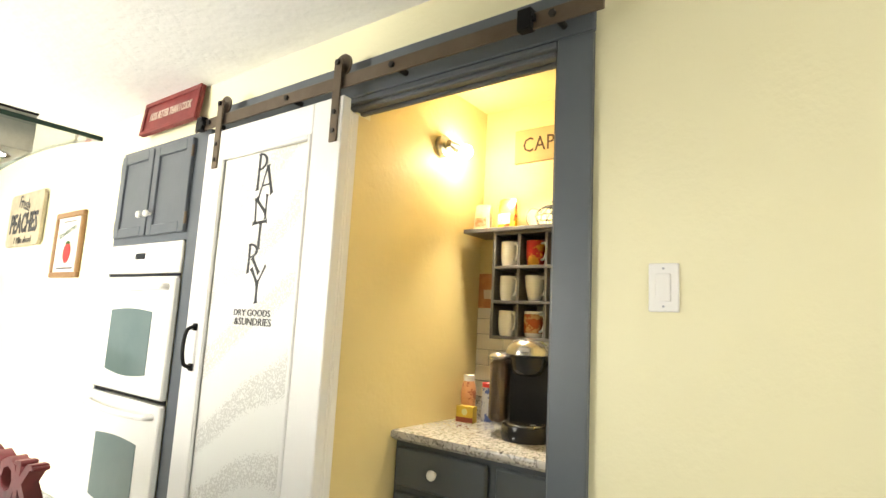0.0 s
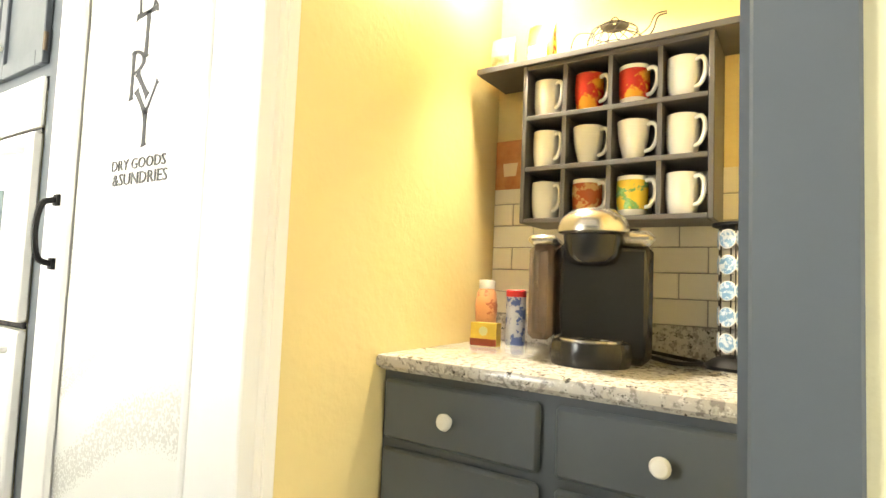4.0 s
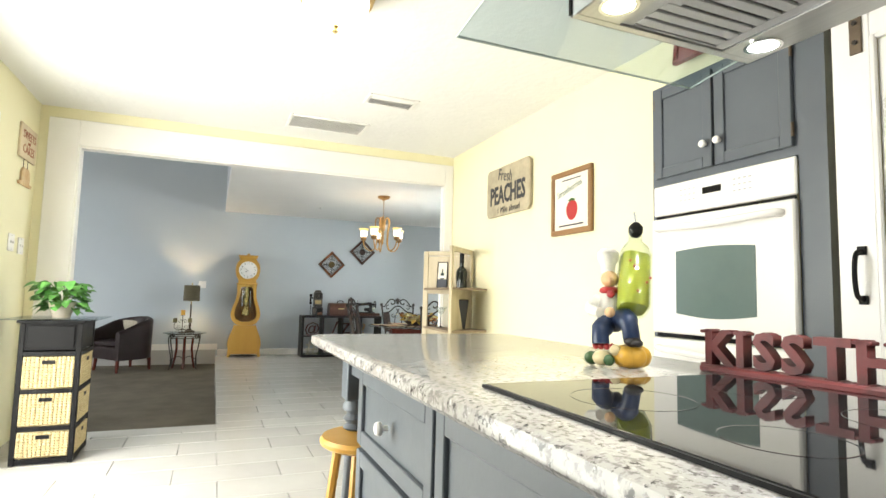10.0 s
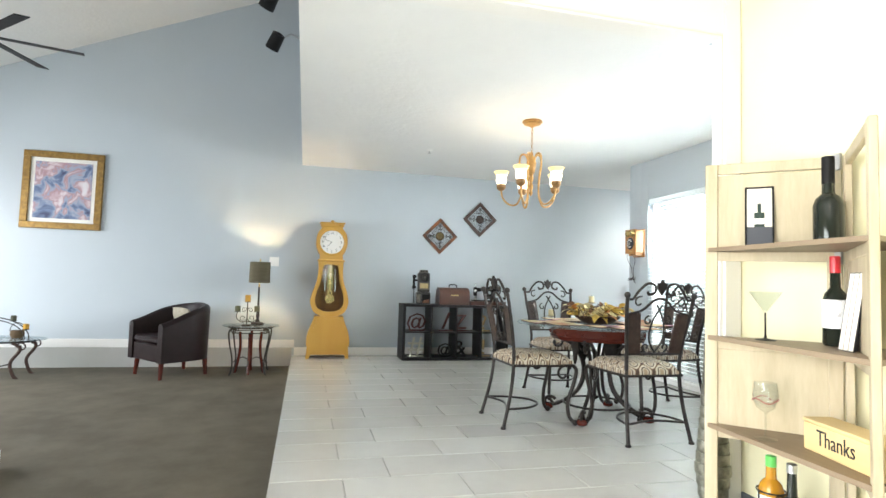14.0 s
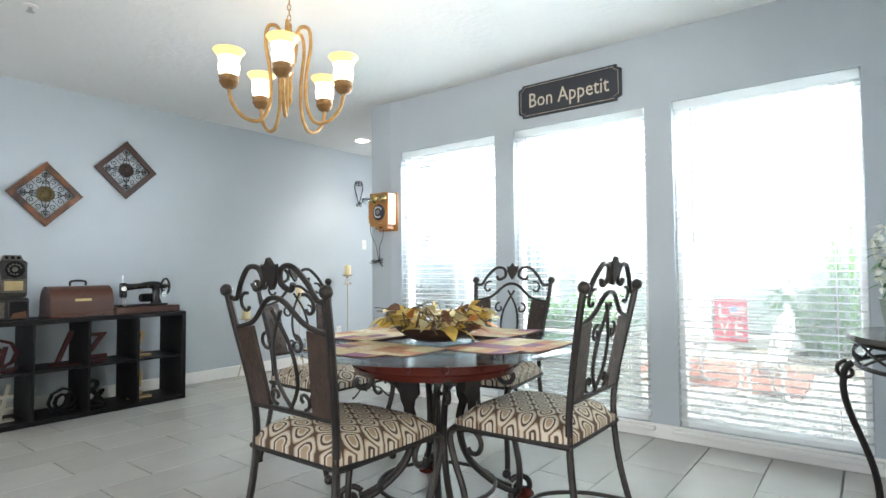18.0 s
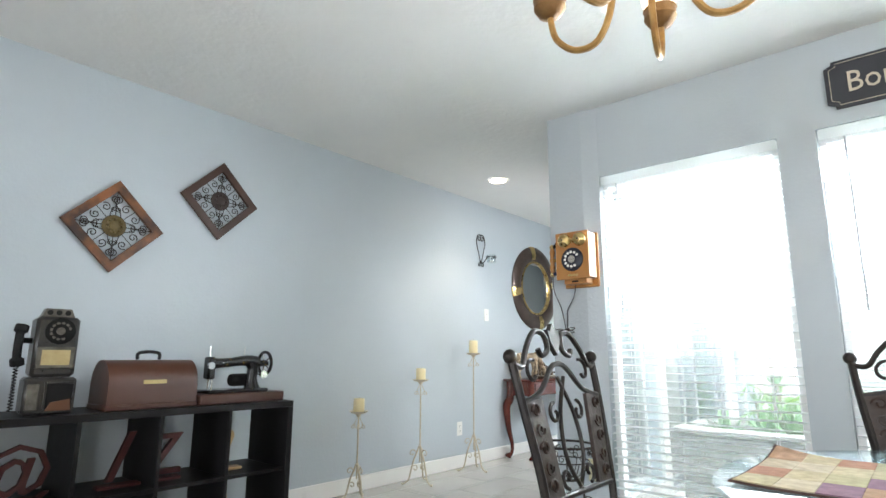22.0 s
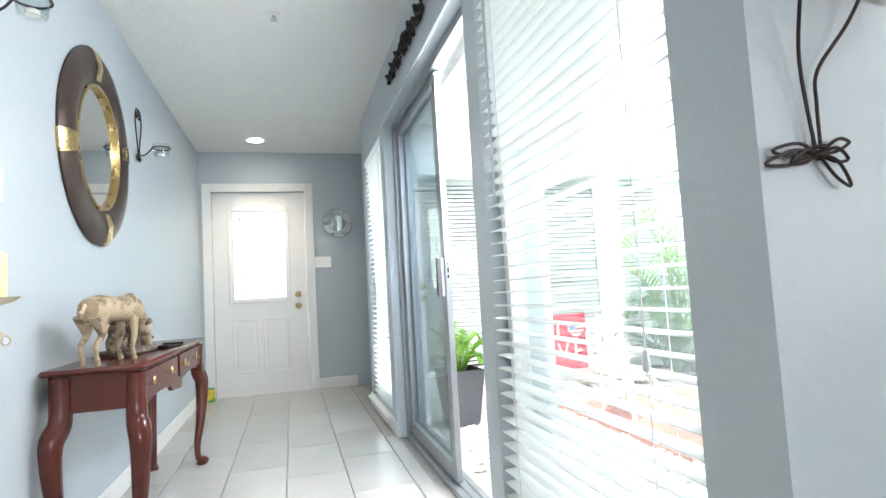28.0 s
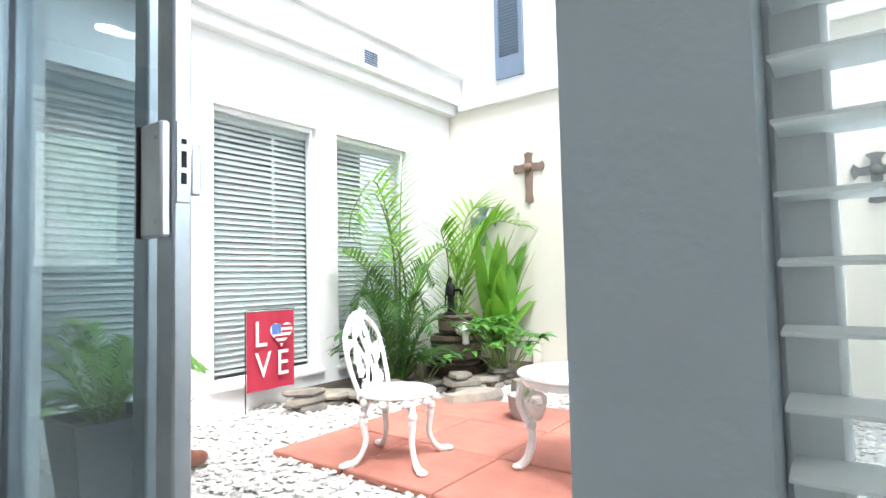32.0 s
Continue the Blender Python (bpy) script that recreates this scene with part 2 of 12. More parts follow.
thin(M_LEAF, 0.3, (0.16, 0.36, 0.03))
thin(M_FERN, 0.25, (0.08, 0.22, 0.02))
M_SHUTTER = mat("slate blue shutter paint", (0.19, 0.24, 0.31), 0.55, second=(0.16, 0.21, 0.27), scale=5, mix=0.5)
M_LEATHER = mat("dark brown leather", (0.016, 0.008, 0.008), 0.42, second=(0.010, 0.005, 0.005), scale=12, mix=0.7, spec=0.3, bump=0.3, bscale=110)
M_GLASS = glass("clear window glass", (0.96, 0.99, 0.98))
M_TINT = glass("pale plate glass", (0.80, 0.86, 0.88))
M_MIRROR = mat("mirror silver", (0.86, 0.88, 0.88), 0.01, 1.0)


# ---- mesh helpers ----
class Geo:
    """Collects faces for one mesh."""

    def __init__(self):
        self.v, self.f = [], []

    def add(self, verts, faces):
        n = len(self.v)
        self.v += [tuple(p) for p in verts]
        self.f += [tuple(i + n for i in q) for q in faces]
        return self

    def box(self, x0, y0, z0, x1, y1, z1, bev=0.0, m=None):
        x0, x1, y0, y1, z0, z1 = min(x0, x1), max(x0, x1), min(y0, y1), max(y0, y1), min(z0, z1), max(z0, z1)
        b = min(bev, 0.45 * min(x1 - x0, y1 - y0, z1 - z0))
        if b <= 0:
            v = [(x, y, z) for z in (z0, z1) for y in (y0, y1) for x in (x0, x1)]
            f = [(0, 2, 3, 1), (4, 5, 7, 6), (0, 1, 5, 4), (1, 3, 7, 5), (3, 2, 6, 7), (2, 0, 4, 6)]
        else:
            v, idx = [], {}
            for i in range(8):
                s = (i & 1, i >> 1 & 1, i >> 2 & 1)
                c = [(x0, x1)[s[0]], (y0, y1)[s[1]], (z0, z1)[s[2]]]
                for a in range(3):
                    p = [c[k] if k == a else c[k] + (b if not s[k] else -b) for k in range(3)]
                    idx[i, a] = len(v)
                    v.append(p)
            f = []
            for a in range(3):
                u, w = (a + 1) % 3, (a + 2) % 3
                for s in (0, 1):
                    q = [idx[(s << a) | (i << u) | (j << w), a] for i, j in ((0, 0), (1, 0), (1, 1), (0, 1))]
                    f.append(q if s else q[::-1])
                for i in (0, 1):
                    for j in (0, 1):
                        p, q = (i << u) | (j << w), (1 << a) | (i << u) | (j << w)
                        e = [idx[p, u], idx[q, u], idx[q, w], idx[p, w]]
                        f.append(e if (i ^ j) == 0 else e[::-1])
            for i in range(8):
                t = [idx[i, 0], idx[i, 1], idx[i, 2]]
                f.append(t if bin(i).count("1") % 2 else t[::-1])
        if m is not None:
            v = [m @ Vector(p) for p in v]
        return self.add(v, f)

    def lathe(self, prof, at=(0, 0, 0), seg=20, m=None, cap=True):
        v, f, k = [], [], len(prof)
        for i in range(seg):
            c, s = math.cos(2 * math.pi * i / seg), math.sin(2 * math.pi * i / seg)
            v += [(at[0] + r * c, at[1] + r * s, at[2] + z) for r, z in prof]
        for i in range(seg):
            a, b = i * k, (i + 1) % seg * k
            f += [(a + j, b + j, b + j + 1, a + j + 1) for j in range(k - 1)]
        if cap:
            f.append(tuple(i * k for i in range(seg))[::-1])
            f.append(tuple(i * k + k - 1 for i in range(seg)))
        if m is not None:
            v = [m @ Vector(p) for p in v]
        return self.add(v, f)

    def cyl(self, p0, p1, r0, r1=None, seg=12):
        p0, p1 = Vector(p0), Vector(p1)
        d = p1 - p0
        q = d.to_track_quat("Z", "Y").to_matrix().to_4x4()
        return self.lathe([(r0, 0), (r0 if r1 is None else r1, d.length)], seg=seg, m=Matrix.Translation(p0) @ q)

    def tube(self, pts, r, seg=7, closed=False, flat=1.0):
        pts = [Vector(p) for p in pts]
        n, rings = len(pts), []
        up = Vector((0, 0, 1))
        prev = None
        for i, p in enumerate(pts):
            a = pts[(i - 1) % n] if closed or i else p
            b = pts[(i + 1) % n] if closed or i < n - 1 else p
            t = (b - a).normalized()
            if prev is None:
                ref = up if abs(t.z) < 0.9 else Vector((1, 0, 0))
                s = t.cross(ref).normalized()
            else:
                s = (prev - t * prev.dot(t))
                s = s.normalized() if s.length > 1e-6 else t.cross(up).normalized()
            prev = s
            u = t.cross(s)
            rr = r[i] if isinstance(r, (list, tuple)) else r
            rings.append([p + s * (rr * math.cos(2 * math.pi * k / seg)) + u * (rr * flat * math.sin(2 * math.pi * k / seg)) for k in range(seg)])
        v = [q for ring in rings for q in ring]
        f = []
        for i in range(n if closed else n - 1):
            a, b = i * seg, (i + 1) % n * seg
            f += [(a + k, a + (k + 1) % seg, b + (k + 1) % seg, b + k) for k in range(seg)]
        if not closed:
            f.append(tuple(range(seg))[::-1])
            f.append(tuple((n - 1) * seg + k for k in range(seg)))
        return self.add(v, f)

    def prism(self, poly, d, m=None):
        """A polygon in x, z, pushed d along y (into +y)."""
        n = len(poly)
        v = [(x, 0, z) for x, z in poly] + [(x, d, z) for x, z in poly]
        f = [tuple(range(n)), tuple(range(2 * n - 1, n - 1, -1))] + [(i, i + n, (i + 1) % n + n, (i + 1) % n) for i in range(n)]
        if m is not None:
            v = [m @ Vector(p) for p in v]
        return self.add(v, f)

    def ball(self, c, r, seg=12, rings=8, sz=1.0):
        prof = [(max(1e-4, r * math.sin(math.pi * i / rings)), -r * sz * math.cos(math.pi * i / rings)) for i in range(rings + 1)]
        return self.lathe(prof, c, seg)

    def mesh(self, name):
        me = bpy.data.meshes.new(name)
        me.from_pydata(self.v, [], self.f)
        return me


def part(name, geo, material, parent=None, label="", smooth=True, m=None, fix=True, angle=38):
    """One mesh object, under a thing or part, or at top level."""
    me = geo if isinstance(geo, bpy.types.Mesh) else geo.mesh(name)
    if not isinstance(geo, bpy.types.Mesh):
        if fix:
            bm = bmesh.new()
            bm.from_mesh(me)
            bmesh.ops.recalc_face_normals(bm, faces=bm.faces)
            bm.to_mesh(me)
            bm.free()
        if smooth:
            me.shade_smooth()
            me.set_sharp_from_angle(angle=radians(angle))
        me.materials.append(material)
    ob = new(name, me)
    if m is not None:
        ob.matrix_world = m
    if parent is not None:
        ob.parent = parent
    return tagged(ob, label)


def thing(name, m, label, category, group=""):
    ob = new(name)
    ob.matrix_world = m
    ob.empty_display_size = 0.1
    return tagged(ob, label, category, group)


def structure(name, geo, material, label="", category="", smooth=False):
    ob = part(name, geo, material, None, label, smooth=smooth)
    return tagged(ob, label, category or name.split("_")[0], kind="structure")


def wall(geo, axis, p0, p1, a0, a1, z0, z1, openings=()):
    """A wall along axis from a0 to a1, from p0 to p1 across, with openings (a0, a1, z0, z1)."""
    def piece(a, b, c, d):
        if b - a > 1e-4 and d - c > 1e-4:
            geo.box(*((a, p0, c, b, p1, d) if axis == "x" else (p0, a, c, p1, b, d)))
    at = a0
    for o0, o1, b, t in sorted(openings):
        piece(at, o0, z0, z1)
        piece(o0, o1, z0, b)
        piece(o0, o1, t, z1)
        at = o1
    piece(at, a1, z0, z1)
    return geo


def arc(cx, cy, r, a0, a1, n=10):
    return [(cx + r * math.cos(radians(a0 + (a1 - a0) * i / n)), cy + r * math.sin(radians(a0 + (a1 - a0) * i / n))) for i in range(n + 1)]


def spiral(cx, cy, r0, r1, a0, a1, n=14):
    out = []
    for i in range(n + 1):
        k = i / n
        a, r = radians(a0 + (a1 - a0) * k), r0 + (r1 - r0) * k
        out.append((cx + r * math.cos(a), cy + r * math.sin(a)))
    return out


def bez(pts, n=8):
    """A smooth curve through points of any dimension."""
    out, k = [], len(pts)
    P = [Vector((*p, 0, 0)[:3]) for p in pts]
    for i in range(k - 1):
        a, b, c, d = P[max(0, i - 1)], P[i], P[i + 1], P[min(k - 1, i + 2)]
        for j in range(n):
            t = j / n
            out.append(0.5 * (2 * b + (c - a) * t + (2 * a - 5 * b + 4 * c - d) * t * t + (3 * b - a - 3 * c + d) * t ** 3))
    return out + [P[-1]]


def lettering(name, text, size, material, parent, m, depth=0.001, align="CENTER", narrow=1.0, space=1.0, bold=0.0):
    c = bpy.data.curves.new(name, "FONT")
    c.body, c.size, c.extrude, c.align_x, c.align_y, c.resolution_u, c.space_character = text, size, depth, align, "CENTER", 2, space
    c.offset = bold
    tmp = bpy.data.objects.new("tmp", c)
    me = bpy.data.meshes.new_from_object(tmp)
    bpy.data.objects.remove(tmp)
    bpy.data.curves.remove(c)
    me.transform(Matrix.Diagonal((narrow, 1, 1, 1)))
    me.materials.clear()
    me.materials.append(material)
    ob = new(name, me)
    if parent is not None:
        ob.parent = parent
    ob.matrix_local = m
    return ob


FACE = {"-y": (90, 0, 0), "+y": (90, 0, 180), "-x": (90, 0, -90), "+x": (90, 0, 90)}  # turns for lettering that faces that way


# ---- the plan, in metres ----
XB = -11.12            # long blue wall
XO0, XO1 = -6.02, -5.92   # wall between kitchen and dining, with the wide opening
YN, YS = 1.42, -1.95   # kitchen's long walls
YW0, YW1 = 3.27, 3.41  # dining window wall
XH0, XH1 = -9.625, -9.44   # hall's window wall
YD = 8.46              # front door wall
XE = 2.3               # kitchen's far end
H = 2.44
SUNK = -0.15          # carpet level of the living room
YSOF = -0.57           # edge of the low ceiling
YL = -5.6              # living room's far wall
OPEN = (-1.69, 1.33, 2.155)
DIN_WIN = [(-9.30, -8.375), (-8.216, -7.289), (-7.13, -6.23)]
WIN_Z = (0.075, 2.0)
HALL_WIN = [(3.415, 4.354), (6.42, 7.28)]
SLIDE = (4.476, 6.21)
XC, YC = -5.2, 7.8     # courtyard's far walls
NORTH_WIN = [(-9.12, -8.16), (-7.95, -7.04), (-6.83, -5.92)]

# floors
floor_tiles = structure("floor_dining", Geo().box(XB - 0.15, YSOF - 0.02, -0.12, XO1 + 0.09, YW0, -0.0085), M_GROUT, "grey rectangular stone tiles laid in running bond", "floor")
floor_hall = structure("floor_hall", Geo().box(XB - 0.15, YW0, -0.12, XH1, YD + 0.15, -0.0085), M_GROUT, "grey rectangular stone tiles laid in running bond", "floor")
floor_kitchen = structure("floor_kitchen", Geo().box(XO1 + 0.09, YS - 0.15, -0.12, XE + 0.15, YN + 1.2, -0.0085), M_GROUT, "grey rectangular stone tiles laid in running bond", "floor")
structure("floor_carpet", Geo().box(XB, YL, -0.3, XO0, YSOF - 0.03, SUNK), M_CARPET, "taupe short pile carpet in the sunken living room", "floor")
structure("step_edge", Geo().box(XB, YSOF - 0.03, -0.3, XO0, YSOF + 0.3, -0.009).box(XO0, YL, -0.3, -5.83, YSOF + 0.3, -0.009).box(XB, YL, SUNK, XB + 0.011, YSOF - 0.03, 0.1), M_TILE, "stone tile riser down to the sunken carpet", "step")
# ceilings
structure("ceiling_kitchen", Geo().box(XO0, YS - 0.15, H, XE + 0.15, YN + 0.12, H + 0.12), M_CEIL, "white textured kitchen ceiling", "ceiling")
structure("ceiling_pantry", Geo().box(-1.7, YN + 0.12, H, -0.25, YN + 1.2, H + 0.12), M_GOLD, "deep yellow painted pantry ceiling", "ceiling")
g = Geo().box(XB - 0.15, YSOF, H, XO0, YW1, H + 0.15).box(XO0, YN + 0.12, H, -5.84, YW1, H + 0.15).box(XB - 0.15, YW1, H, XH1, YD + 0.15, H + 0.15)
structure("ceiling_dining", g, M_CEIL, "white knockdown textured ceiling", "ceiling")
SLOPE = 0.43
def vault(y):
    return 4.78 + SLOPE * (y - YSOF)
g = Geo()
g.add([(x, y, vault(y) + dz) for dz in (0, 0.15) for y in (YL - 0.15, YSOF + 0.12) for x in (XB - 0.15, XO0 + 0.15)],
      [(0, 1, 3, 2), (4, 6, 7, 5), (0, 4, 5, 1), (1, 5, 7, 3), (3, 7, 6, 2), (2, 6, 4, 0)])
structure("ceiling_living", g, M_CEIL, "white sloped vaulted ceiling", "ceiling")
structure("soffit", Geo().box(XB, YSOF, H + 0.15, XO0, YSOF + 0.12, 4.83), M_BLUE, "blue grey upper wall above the dining ceiling", "wall")
# walls
structure("wall_west", Geo().box(XB - 0.15, YL - 0.15, -0.3, XB, YD + 0.15, 4.95), M_BLUE, "long pale blue grey wall", "wall")
g = wall(Geo(), "x", YW0, YW1, XH1, -5.90, 0, H, [(a, b, *WIN_Z) for a, b in DIN_WIN])
structure("wall_dining_windows", g, M_BLUE, "blue grey wall with three tall windows", "wall")
g = wall(Geo(), "y", XH0, XH1, YW0 - 0.02, 7.42, 0, H, [(a, b, 0.1, 2.05) for a, b in HALL_WIN] + [(*SLIDE, 0.0, 2.05)])
g.box(-9.47, 7.42, 0, XH1, YD, H)
# plaster that runs out from the proud pier end to the window wall
g.add([(x, y, z) for z in (0, H) for x, y in ((XH1, YW0 - 0.02), (-9.40, YW0 - 0.02), (-9.302, YW0 - 0.001), (-9.302, YW0), (XH1, YW0))],
      [(4, 3, 2, 1, 0), (5, 6, 7, 8, 9)] + [(i, (i + 1) % 5, 5 + (i + 1) % 5, 5 + i) for i in range(5)])
structure("wall_hall", g, M_BLUE, "blue grey hall wall with windows and a sliding door", "wall")
FD = (-11.0, -10.1)
g = wall(Geo(), "x", YD, YD + 0.14, XB, XH1, 0, H, [(FD[0], FD[1], 0, 2.03)])
structure("wall_door", g, M_BLUE, "blue grey end wall with the front door", "wall")
g = Geo().box(-5.90, YN + 0.12, 0, -5.84, YW1, H).box(XO0, YL, -0.2, XO0 + 0.05, YS - 0.1, 4.95)
g.box(XO0, YS - 0.1, H, XO0 + 0.05, YSOF + 0.1, 4.95)
structure("wall_east", g, M_BLUE, "blue grey wall beside the kitchen opening", "wall")
g = wall(Geo(), "y", XO0 + 0.05, XO1, YS, YN, 0, H, [(OPEN[0], OPEN[1], 0, OPEN[2])])
structure("wall_opening", g, M_YELLOW, "cream yellow wall round the wide opening", "wall")
g = Geo().box(XO0, OPEN[0] - 0.1, 0, XO0 + 0.05, OPEN[0], OPEN[2])
g.box(XO0, OPEN[0] - 0.1, OPEN[2], XO0 + 0.05, YN, H)
structure("wall_opening_back", g, M_BLUE, "blue grey back of the opening's wall", "wall")
# kitchen: pantry wall with the recess, south wall with patio doors
PX0, PX1 = -1.50, -0.64
PWX = -1.50           # pantry side wall
g = wall(Geo(), "x", YN, YN + 0.12, XO0 + 0.05, XE, 0, H, [(PX0, PX1, 0, 2.16)])
structure("wall_north", g, M_YELLOW, "cream yellow kitchen wall with the pantry doorway", "wall")
PB = 2.39
structure("wall_pantry_west", Geo().box(-1.67, YN + 0.12, 0, PWX, PB + 0.1, H).box(PWX - 0.004, YN + 0.046, 0, PWX + 0.004, YN + 0.12, 2.111), M_GOLD, "deep yellow pantry side wall", "wall")
structure("wall_pantry_east", Geo().box(-0.42, YN + 0.12, 0, -0.3, PB + 0.1, H), M_GOLD, "deep yellow pantry side wall", "wall")
structure("wall_pantry_back", Geo().box(PWX, PB, 0, -0.42, PB + 0.1, H), M_GOLD, "deep yellow pantry back wall", "wall")
PATIO = (-5.0, -2.5)
g = wall(Geo(), "x", YS - 0.14, YS, XO0, XE, 0, H, [(PATIO[0], PATIO[1], 0, 2.04)])
structure("wall_south", g, M_YELLOW, "cream yellow kitchen wall with patio doors", "wall")
g = wall(Geo(), "y", XE, XE + 0.14, YS, YN, 0, H, [(-1.3, 0.5, 0.95, 2.1)])
structure("wall_kitchen_end", g, M_YELLOW, "cream yellow kitchen end wall with a window", "wall")
g = wall(Geo(), "x", YL - 0.15, YL, XB, XO0, -0.3, 3.2, [(-10.4, -6.8, 0.5, 2.2)])
structure("wall_living", g, M_BLUE, "blue grey living room wall with a wide window", "wall")
# trim
g = Geo().box(XO1, OPEN[0] - 0.2, 0, XO1 + 0.018, OPEN[0] + 0.0, OPEN[2] + 0.2, 0.004)
g.box(XO1, OPEN[1], 0, XO1 + 0.018, YN - 0.003, OPEN[2] + 0.2, 0.004).box(XO1, OPEN[0], OPEN[2], XO1 + 0.018, OPEN[1], OPEN[2] + 0.2, 0.004)
g.box(XO0 - 0.004, OPEN[0], 0, XO1, OPEN[0] + 0.012, OPEN[2]).box(XO0 + 0.05, OPEN[1] - 0.012, 0, XO1, OPEN[1], OPEN[2])
g.box(XO0 - 0.004, OPEN[0] + 0.012, OPEN[2] - 0.012, XO1, OPEN[1] - 0.012, OPEN[2])
structure("trim_opening", g, M_WHITE, "wide white painted casing round the opening", "trim")
g = Geo().box(XB, YSOF, 0, XB + 0.014, YD, 0.105, 0.004).box(XB + 0.014, YD - 0.014, 0, FD[0] - 0.08, YD, 0.105).box(FD[1] + 0.08, YD - 0.014, 0, XH0, YD, 0.105, 0.004)
g.box(-9.30, YW0 - 0.014, 0, XO0, YW0, 0.085, 0.004).box(XB, YL, 0.1, XB + 0.012, YSOF, 0.2, 0.004)
g.box(XH0 - 0.014, YW0 - 0.034, 0, XH0, SLIDE[0] - 0.02, 0.1, 0.004).box(XH0, YW0 - 0.034, 0, -9.30, YW0 - 0.02, 0.1, 0.003).box(XH0 - 0.014, SLIDE[1] + 0.003, 0, XH0, 7.42, 0.1, 0.004)
structure("baseboard", g, M_WHITE, "white painted baseboard", "baseboard")
structure("baseboard_kitchen", Geo().box(XO1 + 0.02, YN - 0.013, 0, -3.3, YN, 0.12, 0.004).box(PX1 + 0.2, YN - 0.013, 0, XE, YN, 0.12, 0.004), M_GREY, "grey painted baseboard", "baseboard")

# courtyard
structure("ground", Geo().box(-60, -60, -0.35, 60, 60, -0.13), mat("dull soil", (0.12, 0.1, 0.07), 0.95, second=(0.07, 0.06, 0.04), scale=3, mix=0.7), "bare ground round the house", "ground")
structure("ground_courtyard", Geo().box(XH1, YW1, -0.3, XC, YC, -0.07), M_PEBBLE, "bed of white river gravel", "ground")
g = wall(Geo(), "x", YC, YC + 0.15, XH1, XC + 0.15, -0.3, 2.56, [(a, b, 0.12, 2.07) for a, b in NORTH_WIN])
g.box(XH1, YC - 0.10, 2.56, XC, YC + 0.15, 2.66).box(XH1, YC - 0.16, 2.66, XC, YC + 0.15, 2.95).box(XH1, YC - 0.22, 2.95, XC, YC + 0.15, 3.02)
structure("wall_courtyard_north", g, M_SIDING, "white painted courtyard wall with stepped eave boards", "wall")
structure("wall_courtyard_east", Geo().box(XC, YW1, -0.3, XC + 0.15, YC, 2.59), M_STUCCO, "cream stucco courtyard wall", "wall")
g = Geo().box(XC - 0.05, YW1, 2.59, XC + 0.15, YC - 0.16, 2.66, 0.005).box(XC + 0.03, YW1 - 1, 2.66, XC + 0.2, YC + 4, 5.6)
structure("wall_upper_storey", g, M_SIDING, "white upper storey wall above the courtyard", "wall")
structure("wall_dining_outside", wall(Geo(), "x", YW1, YW1 + 0.03, XH1 + 0.03, XC, -0.3, 2.7, [(a, b, *WIN_Z) for a, b in DIN_WIN]), M_SIDING, "white outer face of the dining wall", "wall")
structure("wall_hall_outside", wall(Geo(), "y", XH1, XH1 + 0.03, YW1, YC, -0.3, 2.7, [(a, b, 0.1, 2.05) for a, b in HALL_WIN] + [(*SLIDE, 0.0, 2.05)]), M_SIDING, "white outer face of the hall wall", "wall")


# ---- windows, blinds and glazed doors ----
M_VINYL = mat("white vinyl window frame", (0.80, 0.80, 0.79), 0.35, second=(0.74, 0.74, 0.73), scale=4, mix=0.4)
M_CORD = mat("white blind cord", (0.7, 0.7, 0.68), 0.8)
slat_meshes = {}


def at_wall(axis, across, along, z, flip):
    """Local x along the wall, local -y towards the room."""
    turn = {("x", False): 0, ("x", True): 180, ("y", False): 90, ("y", True): -90}[axis, flip]
    return pose(along, across, z, 0, 0, turn) if axis == "x" else pose(across, along, z, 0, 0, turn)


def screen_mat(share):
    """Pale haze sheet for the windows' glare: some light passes straight, the rest scatters."""
    m = bpy.data.materials.new("pale insect mesh")
    m.use_nodes = True
    nt = m.node_tree
    nt.nodes.remove(nt.nodes["Principled BSDF"])
    t, d, tl = nt.nodes.new("ShaderNodeBsdfTransparent"), nt.nodes.new("ShaderNodeBsdfDiffuse"), nt.nodes.new("ShaderNodeBsdfTranslucent")
    d.inputs["Color"].default_value = tl.inputs["Color"].default_value = (0.78, 0.82, 0.84, 1)
    a, x = nt.nodes.new("ShaderNodeMixShader"), nt.nodes.new("ShaderNodeMixShader")
    nt.links.new(d.outputs[0], a.inputs[1])
    nt.links.new(tl.outputs[0], a.inputs[2])
    x.inputs[0].default_value = share
    nt.links.new(t.outputs[0], x.inputs[1])
    nt.links.new(a.outputs[0], x.inputs[2])
    nt.links.new(x.outputs[0], nt.nodes["Material Output"].inputs["Surface"])
    return m


M_HAZE, M_HAZE_FINE = screen_mat(0.13), screen_mat(0.07)


